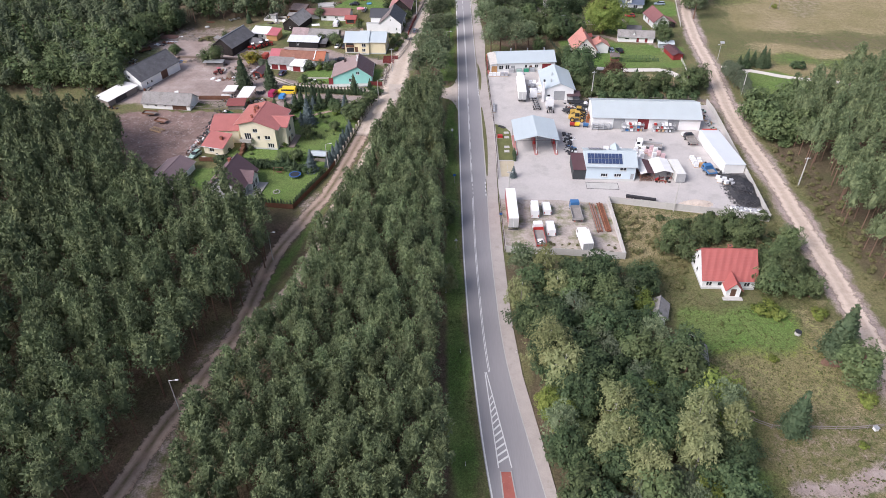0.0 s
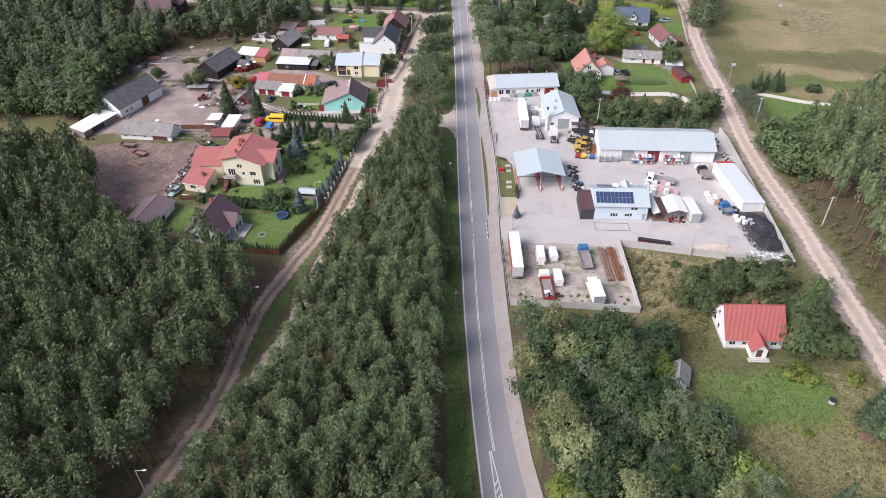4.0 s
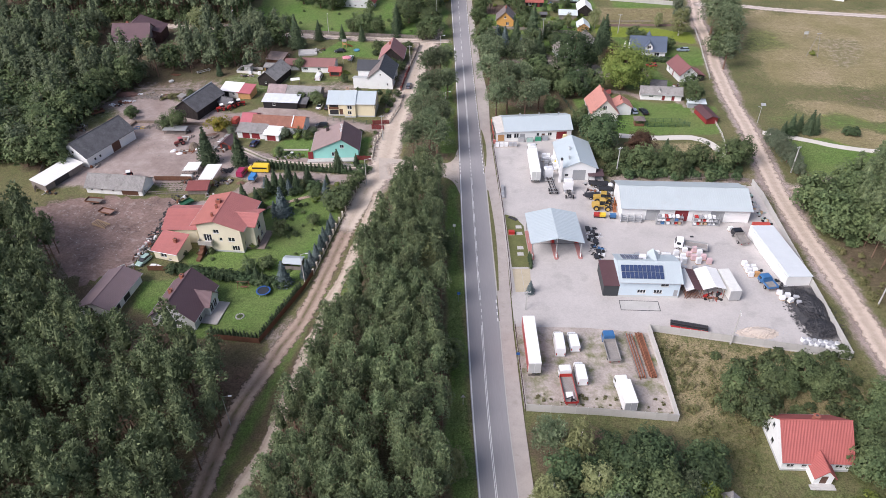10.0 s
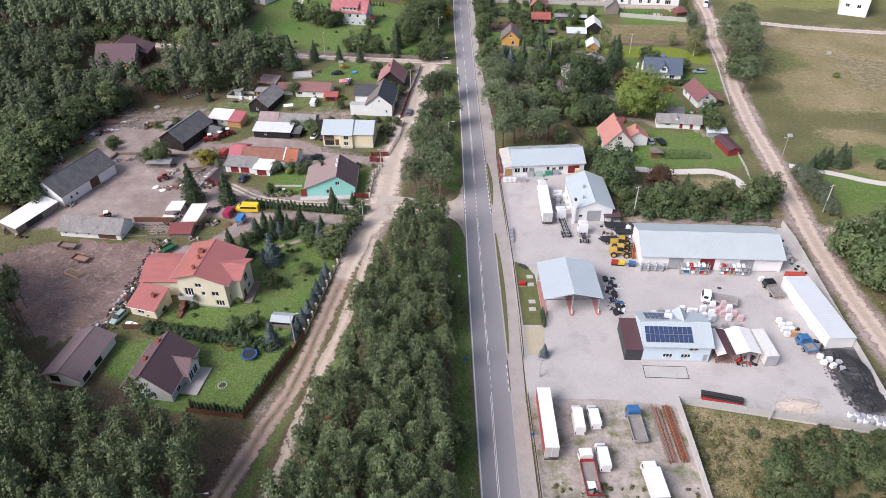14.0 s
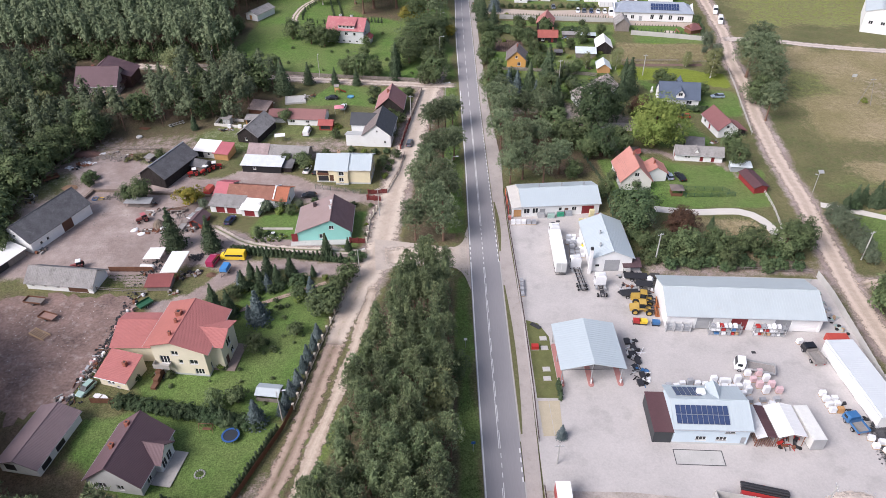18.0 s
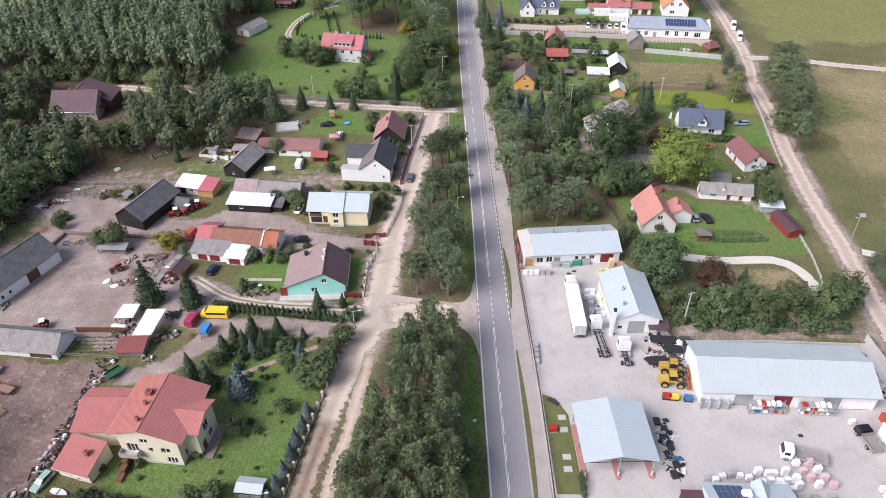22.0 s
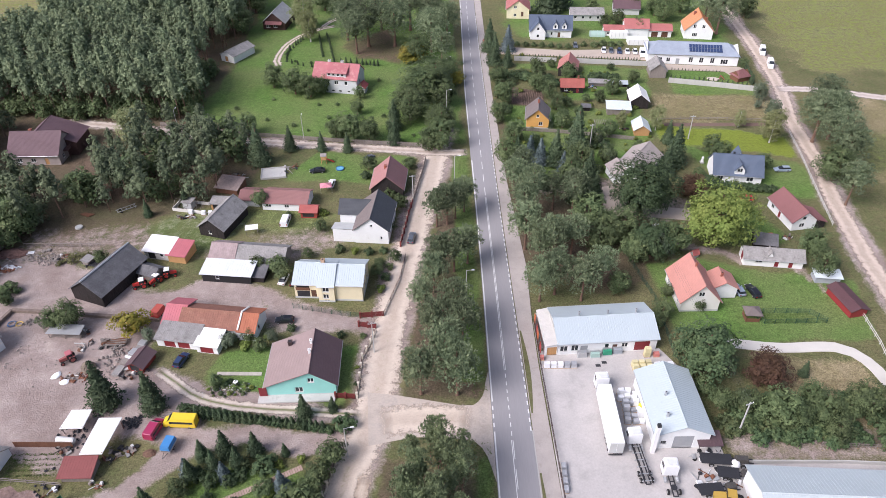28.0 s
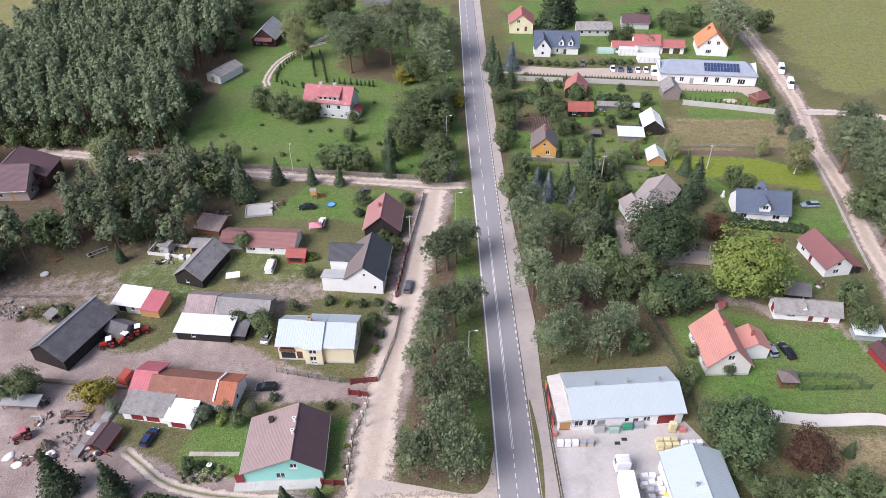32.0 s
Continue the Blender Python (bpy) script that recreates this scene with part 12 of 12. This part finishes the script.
for i, (x, y, rx, ry, n, size, mt, lab) in enumerate(((-90.5, 246.0, 6.0, 2.0, 50, 0.4, GREY_WOOD, "broken boards and beams along the earth wall"), (-70.5, 233.5, 2.5, 5.0, 60, 0.35, GREY_WOOD, "loose boards and crates in the yard"), (-99.0, 268.5, 9.0, 2.5, 60, 0.4, GREY_WOOD, "old timber dumped at the yard edge"), (-76.0, 229.6, 4.0, 1.8, 50, 0.3, RUSTY, "rusty iron scrap on sand"), (-60.0, 283.6, 3.0, 3.0, 70, 0.35, C_WHITE, "white rubbish heaped beside the barn"), (-70.5, 216.0, 3.0, 5.0, 60, 0.3, DARK_METAL, "tyres and car parts round the carport"))):
    lumps("debris", lab, "debris", x, y, rx, ry, n, size, mt, 80 + i, z=0.0)

# ---- east gardens: plots, paving, sheds ----
TAN_PAVE = surf("tan_paving", (0.46, 0.385, 0.32), 0.92, (4.0, 0.08), (0.3, 0.12), ((0.36, 0.31, 0.28), 0.4, 0.25))
tagged(new("car_park", Geo().prism([(17.6, 394.2), (40, 391.0), (60, 388.2), (78, 385.0), (79, 391.5), (70, 396.5), (48, 396.2), (30, 399.8), (17.8, 400.9)], -0.1, 0.05).mesh("car_park", TAN_PAVE)), "tan paved lane and parking row before the hall", "car park", kind="structure")
tagged(new("hall_terrace", Geo().prism([(78.4, 381.9), (83.4, 375.8), (103.6, 373.4), (105.6, 367.0), (108.2, 366.4), (107.4, 373.0), (112.8, 374.8), (110.4, 377.4)], -0.1, 0.06).mesh("hall_terrace", TAN_PAVE)), "tan paved terrace and garden path before the hall", "terrace", kind="structure")
tagged(new("courtyard", Geo().prism([(40.6, 281.0), (49.4, 281.4), (56.8, 280.4), (63.4, 279.2), (66.4, 284.0), (57.6, 285.6), (49.6, 285.0), (47.8, 289.8), (44.4, 296.6), (41.6, 296.0)], -0.1, 0.05).mesh("courtyard", TAN_PAVE)), "tan paved courtyard and drive among garden trees", "courtyard", kind="structure")
SOIL = surf("tilled_soil", (0.155, 0.105, 0.085), 0.95, (5.0, 0.25), (0.6, 0.2))


def ridges(name, label, x, y, rz, count, length, gap, shear=0.0):
    """A tilled plot: parallel soil ridges."""
    ob = thing(name, x, y, 0, rz, label, "vegetable plot", kind="stuff")
    g, rnd = Geo(), random.Random(count)
    for i in range(count):
        u, v0, w = i * gap, shear * i, gap * 0.5
        n = int(length / 1.2)
        g.loft([((u - w, v0 + length * q / n, -0.05), (u + w, v0 + length * q / n, -0.05), (u + rnd.uniform(-0.06, 0.06), v0 + length * q / n, 0.13 + rnd.uniform(-0.03, 0.03))) for q in range(n + 1)])
    part("ridge", g, SOIL, ob)


ridges("potato_ridges", "dark tilled plot with long potato ridges", 23.4, 349.8, -3, 14, 12.6, 0.78, -0.25)
ridges("tilled_strip", "dark freshly ploughed strip beside the yellow-green plot", 70.0, 333.6, -92, 3, 34.0, 0.8)
ob = thing("garden_shed_row", 58.6, 363.2, 0, -7, "long low garden sheds with dull grey roofs", "shed")
volume(ob, -3.6, 0, 0, 6.6, 2.6, 1.3, 1.7, GREY_WOOD, ETERNIT, ro=1.2, eave_n=1.7, courses=0, ribs=0.5, gutter=False)
volume(ob, 3.2, 0.1, 0, 6.2, 2.3, 1.1, 1.5, DARK_WOOD, GREY_METAL, ro=1.0, eave_n=1.5, courses=0, ribs=0.5, gutter=False)
scrap(52.6, 361.0, 3.0, 2.0, 9, "blue drums, tubs and tools beside the cottage", (C_SKY, C_WHITE, GREY_WOOD, GALV), 0.8)
scrap(66.6, 360.0, 6.0, 2.0, 14, "stacked boards and timber behind the garden sheds", (GREY_WOOD, DARK_METAL, BROWN_WOOD), 0.7)
ob = thing("ochre_shed", 61.2, 328.4, 0, 84, "small orange boarded shed with a pale sheet roof", "shed")
volume(ob, 0, 0, 0, 6.0, 4.6, 2.0, 3.6, ORANGE_WOOD, surf("pale_sheet_roof", (0.62, 0.68, 0.70), 0.5), ribs=0.5, courses=0, gutter=False)
ob = thing("rabbit_hutch", 46.9, 344.2, 0, -6, "small dark hutch with a flat felt roof", "hutch")
volume(ob, 0, 0, 0, 2.6, 2.0, 1.4, 1.7, DARK_WOOD, FELT, ro=0.9, eave_n=1.7, courses=0, gutter=False)
ob = thing("pergola", 49.5, 331.0, 0, -4, "low weathered pergola with a slatted top", "pergola")
for px in (-2.2, 2.2):
    for py in (-1.4, 1.4):
        part("post", Geo().box(px - 0.07, py - 0.07, 0, px + 0.07, py + 0.07, 2.1), GREY_WOOD, ob)
for k in range(9):
    part("slat", Geo().box(-2.4 + 0.58 * k, -1.7, 2.1, -2.28 + 0.58 * k, 1.7, 2.2), GREY_WOOD, ob)
ob = thing("polytunnel", 64.2, 411.4, 0, -3, "green plastic polytunnel greenhouse", "greenhouse")
part("cover", Geo().loft([[(px, 1.6 * math.cos(a), 2.1 * math.sin(a)) for a in np.linspace(0, math.pi, 9)] for px in (-3.1, 3.1)]), surf("green_film", (0.36, 0.50, 0.44), 0.35), ob)
for px in (-3.0, -1.5, 0.0, 1.5, 3.0):
    part("hoop", Geo().loft([[(px + q, r * 1.63 * math.cos(a), r * 2.14 * math.sin(a)) for q, r in ((-0.04, 1.0), (0.04, 1.0), (0.04, 1.02), (-0.04, 1.02))] for a in np.linspace(0, math.pi, 11)], False), GALV, ob)
for x, y, w, d, h, lab in ((72.6, 409.6, 7.2, 3.6, 2.6, "long white box container beside the red roofed row"), (78.6, 402.6, 8.0, 4.6, 2.2, "white tarpaulin covered stack beside the hall")):
    ob = thing("white_container", x, y, 0, -4, lab, "container")
    part("shell", Geo().box(-w / 2, -d / 2, 0, w / 2, d / 2, h, 0.08), WHITE_PAINT, ob)
    for k in range(5):
        part("rib", Geo().box(-w / 2 + 0.4 + k * (w - 0.9) / 4, -d / 2 - 0.03, 0.1, -w / 2 + 0.5 + k * (w - 0.9) / 4, -d / 2 + 0.06, h - 0.1), GALV, ob)
ob = thing("sandpit", 97.4, 367.0, 0, -10, "round sandpit with pale stones on the lawn", "sandpit")
part("sand", Geo().prism([(2.2 * math.cos(a) * (1 + 0.12 * math.sin(3 * a)), 1.5 * math.sin(a)) for a in np.linspace(0, 6.283, 18, endpoint=False)], 0, 0.1), SAND, ob)
ob = thing("garden_slide", 100.5, 366.6, 0, 60, "small red and pink garden slide", "slide")
part("chute", Geo().hexa(((-0.3, -0.8, 0.1), (0.3, -0.8, 0.1), (0.3, 0.8, 1.3), (-0.3, 0.8, 1.3)), ((-0.3, -0.8, 0.2), (0.3, -0.8, 0.2), (0.3, 0.8, 1.4), (-0.3, 0.8, 1.4))), C_RED, ob)
part("ladder", Geo().box(-0.3, 0.8, 0, 0.3, 0.95, 1.4), C_MAGENTA, ob)
car(19.0, 406.4, 10, C_RED, "red car on the verge before a house", 4.0, True)
ob = thing("garden_ornament", 74.4, 308.5, 0, 0, "white garden statue shape on a small plinth", "ornament")
part("plinth", Geo().box(-0.5, -0.5, 0, 0.5, 0.5, 0.4), CONCRETE, ob)
part("figure", Geo().loft([[(r * math.cos(a), r * math.sin(a), z) for a in np.linspace(0, 6.283, 8, endpoint=False)] for z, r in ((0.4, 0.45), (1.2, 0.3), (1.7, 0.35), (2.1, 0.12))]), WHITE_PAINT, ob)
fence("grey_fence", "weathered wooden fence behind the ochre cottage", [(20, 330.6), (34, 328.4), (46, 325.6), (58, 322.6)], "grey_picket", 2.4)
fence("grey_fence", "dark rail fence along the strip field", [(70, 336.0), (88, 335.0), (106, 333.2)], "rail", 3.0)
place(WILLOWS, "willow bushes by the track", [(106.8, 348.8, 0.9), (105.8, 336.4, 0.85), (103.9, 343.0, 0.4)])
place(BUSHES[1:2], "dense garden shrubs east", [(22.2, 371.5, 2.2), (26.0, 370.2, 2.4), (30.0, 369.4, 2.3), (33.0, 366.4, 2.0), (38.6, 363.8, 2.1), (38.0, 367.2, 2.0), (20.0, 360.5, 1.9), (19.4, 355.0, 2.0), (20.2, 343.6, 1.9), (36.7, 309.8, 1.5), (44.8, 320.0, 1.9), (47.8, 318.6, 1.7), (42.8, 318.2, 1.9), (40.4, 313.6, 1.6), (47.4, 311.5, 2.0), (53.5, 368.6, 1.6), (56.0, 369.2, 1.7), (58.8, 368.8, 1.7), (61.8, 368.2, 1.5), (64.0, 292.6, 1.8), (68.4, 294.4, 1.8), (58.4, 294.0, 1.9), (73.6, 297.0, 1.9)])
place(BUSHES[:1], "dense garden shrubs east", [(24.0, 365.6, 1.8), (29.2, 372.2, 2.0), (36.4, 361.0, 1.5), (48.8, 366.6, 1.6), (30.2, 402.0, 1.0), (33.6, 401.4, 1.1), (36.8, 400.8, 1.0), (40.0, 400.2, 1.2), (43.4, 399.8, 1.1), (46.6, 399.0, 1.0), (50.0, 398.6, 1.1), (56.6, 400.4, 1.2), (60.4, 399.8, 1.3), (64.0, 400.6, 1.5), (67.6, 399.6, 1.4), (71.0, 399.8, 1.3), (37.4, 305.2, 1.2), (33.8, 313.8, 1.4), (43.4, 304.4, 1.3), (22.6, 325.0, 1.2), (58.2, 318.4, 1.4), (62.6, 312.0, 1.3), (71.4, 302.0, 1.5)])
place(SPRUCES, "garden spruces east", [(25.4, 316.6, 0.9), (31.0, 311.6, 1.05), (21.2, 317.0, 0.8), (36.0, 292.0, 1.5), (39.0, 290.0, 1.3), (33.4, 289.4, 1.2)])
place(FRUITS[:1], "small orchard trees", [(62.0, 376.0, 0.7), (34.5, 380.5, 0.9), (40.5, 379.5, 0.8), (38.0, 336.5, 0.9), (43.5, 339.5, 0.8), (41.0, 346.5, 0.9), (48.0, 350.5, 0.7)])
place(FRUITS[1:], "yellowing trees", [(-11.6, 387.5, 2.5), (4.6, 366.0, 1.4)])
# ---- depot: dismantled trailers, chimney pipe, machine rows ----
for x, y, rz, ln, lab in ((45.6, 206.2, -6, 9.0, "dismantled black trailer frame behind the loader"), (42.4, 200.6, 3, 7.0, "stripped steel lorry frame beside the workshop"), (46.2, 203.4, -10, 6.0, "low black machine frame on wheels")):
    ob = thing("trailer_frame", x, y, 0.12, rz, lab, "trailer frame")
    chassis(ob, -ln / 2, ln / 2, (-ln * 0.3, ln * 0.3), 0.42, 0.8)
    part("deck", Geo().box(-ln / 2, -1.1, 0.95, ln * 0.1, 1.1, 1.05), DARK_METAL, ob)
    part("engine_block", Geo().box(ln * 0.15, -0.6, 0.95, ln * 0.4, 0.6, 1.7, 0.1), surf("oily_steel", (0.07, 0.065, 0.06), 0.6, (4, 0.4), (0.7, 0.4)), ob)
ob = thing("drum", 46.9, 205.4, 0.12, 0, "white plastic ball tank among machine parts", "tank")
part("shell", Geo().loft([[(r * math.cos(a), r * math.sin(a), z) for a in np.linspace(0, 6.283, 12, endpoint=False)] for z, r in ((0, 0.5), (0.3, 0.8), (0.8, 0.85), (1.3, 0.6), (1.5, 0.15))]), PLASTIC, ob)
ob = thing("chimney_pipe", 33.4, 208.8, 0.12, 0, "tall white flue pipe with a dark cap at the hall corner", "chimney")
part("pipe", Geo().box(-0.35, -0.35, 0, 0.35, 0.35, 7.0), WHITE_PAINT, ob)
part("cap", Geo().box(-0.3, -0.3, 7.0, 0.3, 0.3, 7.6), DARK_METAL, ob)
for i in range(7):
    ob = thing("trough", 37.0 + 0.9 * (i % 2), 174.4 + 1.9 * i, 0.12, rg.uniform(-8, 8), "black plastic trough beside the canopy", "trough", "troughs beside the canopy")
    part("tub", Geo().box(-0.45, -0.7, 0, 0.45, 0.7, 0.55, -0.06), (DARK_METAL, DARK_METAL, GALV)[i % 3], ob)
    part("rim", Geo().box(-0.55, -0.8, 0.55, 0.55, 0.8, 0.62), DARK_METAL, ob)
# ---- farm yard: rubble heaps, old car parts ----
for x, y, rx, ry, n, mt, sd, lab in ((-96.1, 267.5, 2.2, 1.8, 130, GREY_WOOD, 131, "heap of grey branches and boards at the yard edge"), (-105.8, 265.0, 2.4, 1.2, 60, C_WHITE, 132, "heap of white plastic and rubbish"), (-106.8, 264.4, 3.0, 1.2, 70, RUSTY, 136, "rusty brown scrap under white rubbish"), (-110.4, 262.6, 1.2, 1.2, 30, C_WHITE, 137, "white wreck of a car beside the bank"), (-86.5, 266.0, 2.4, 1.6, 90, DARK_METAL, 133, "dark scrap heap by the barn"), (-57.5, 286.6, 2.4, 2.0, 120, PLASTIC, 134, "large heap of white bags beside the barn"), (-61.5, 218.0, 1.6, 1.6, 90, DARK_METAL, 135, "black engine parts and tyres beside the crimson van")):
    lumps("debris_heap", lab, "debris", x, y, rx, ry, n, 0.34, mt, sd, z=0.0)
heap("earth_heap", "brown earth heap beside the long barn", "earth heap", -105.8, 251.3, 2.2, 1.5, 0.8, surf("clay_earth", (0.30, 0.19, 0.12), 0.95, (4, 0.3), (0.7, 0.2)), 21, z=0.0)
for x, y, rz, lab in ((-68.6, 286.6, -6, "row of white sacks along the wood"), (-65.2, 286.2, -4, "grey plastic tank beside white sacks"), (-63.4, 286.0, 4, "grey plastic tank beside white sacks")):
    ob = thing("ibc_tank", x, y, 0, rz, lab, "tank", "tanks along the wood")
    part("tank", Geo().box(-0.55, -0.5, 0.15, 0.55, 0.5, 1.1, 0.05), PLASTIC, ob)
    part("pallet_base", Geo().box(-0.6, -0.55, 0, 0.6, 0.55, 0.15), PALLET, ob)
place(SPRUCES[:1], "farm spruce", [(-70.8, 290.2, 0.85), (-79.6, 285.8, 0.75)])
heap("brush_heap", "broad reddish brown heap of brush and bricks", "brush heap", -108.4, 270.4, 4.2, 2.2, 1.0, surf("red_brush", (0.20, 0.115, 0.095), 0.95, (6, 0.45), (1, 0.3)), 22, z=0.0)
ob = thing("farm_wagon", -112.9, 256.0, 0, 38, "low brown wooden farm wagon with board sides", "wagon")
part("bed", Geo().box(-2.1, -0.95, 0.55, 2.1, 0.95, 0.65), BROWN_WOOD, ob)
for k in range(2):
    part("side_board", Geo().box(-2.1, -0.99, 0.65, 2.1, -0.95, 1.15), BROWN_WOOD, ob, "", pose(0, 1.94 * k, 0))
    part("end_board", Geo().box(-0.02, -0.95, 0.65, 0.02, 0.95, 1.1), BROWN_WOOD, ob, "", pose(4.2 * k - 2.1, 0, 0))
for px in (-1.4, 1.4):
    for py in (-0.8, 0.8):
        part("wheel", Geo().tube((px, py - 0.1, 0.36), (px, py + 0.1, 0.36), 0.36, n=12), TYRE, ob)
ob = thing("board", -103.9, 270.7, 0, 14, "white sheet of board lying on earth", "board")
part("sheet", Geo().box(-1.0, -0.55, 0.02, 1.0, 0.55, 0.09), C_WHITE, ob)
ob = thing("hutch", -87.8, 266.4, 0, 70, "small grey wooden hutch beside the barn", "hutch")
part("body", Geo().box(-1.1, -0.8, 0, 1.1, 0.8, 1.1), GREY_WOOD, ob)
roof_slope(ob, ((-1.4, -1.1, 1.12), (1.4, -1.1, 1.12), (1.4, 1.1, 1.5), (-1.4, 1.1, 1.5)), ETERNIT, 0.35)
ob = thing("well_ring", -96.0, 281.1, 0, 0, "round concrete well ring with a cover", "well")
part("ring", Geo().tube((0, 0, 0), (0, 0, 0.35), 0.95, n=18), CONCRETE, ob)
part("cover", Geo().tube((0, 0, 0.35), (0, 0, 0.43), 0.6, n=14), GREY_WALL, ob)
ob = thing("timber_stack", -96.6, 286.5, 0, -20, "few brown beams lying at the wood's edge", "timber stack")
for k in range(4):
    part("beam", Geo().box(-1.5, -0.13, 0, 1.5, 0.13, 0.26), BROWN_WOOD, ob, "", pose(0.2 * k, 0.34 * k, 0, 0, 0, 4 * k - 6))
for k in range(5):
    ob = thing("fence_post", -113.0 + 0.3 * k, 278.4 + 2.5 * k, 0, 0, "pale concrete fence post at the wood's edge", "fence post", "fence posts along the wood")
    part("post", Geo().box(-0.09, -0.09, 0, 0.09, 0.09, 1.7), KERB, ob)
ob = thing("trailer_frame", -86.4, 289.0, 0, 38, "bare grey steel trailer frame under the pines", "trailer")
for py in (-0.7, 0.7):
    part("rail", Geo().box(-2.6, py - 0.07, 0.5, 2.6, py + 0.07, 0.64), GALV, ob)
    part("wheel", Geo().tube((-1.6, py - 0.1, 0.3), (-1.6, py + 0.1, 0.3), 0.3, n=12), TYRE, ob)
    part("leg", Geo().box(2.0, py - 0.05, 0, 2.1, py + 0.05, 0.5), GALV, ob)
for k in range(5):
    part("crossbar", Geo().box(-2.4 + 1.15 * k, -0.63, 0.52, -2.3 + 1.15 * k, 0.63, 0.6), GALV, ob)
place(WEEDS, "yard weeds", [(-94.4, 265.8, 1.1), (-93.0, 266.8, 1.3), (-91.6, 266.2, 1.1), (-90.6, 268.0, 1.3), (-92.4, 268.4, 1.2), (-89.4, 269.2, 1.1)])
place(BROADS, "farm bushes", [(-100.3, 251.6, 0.5), (-86.5, 243.8, 0.62)])
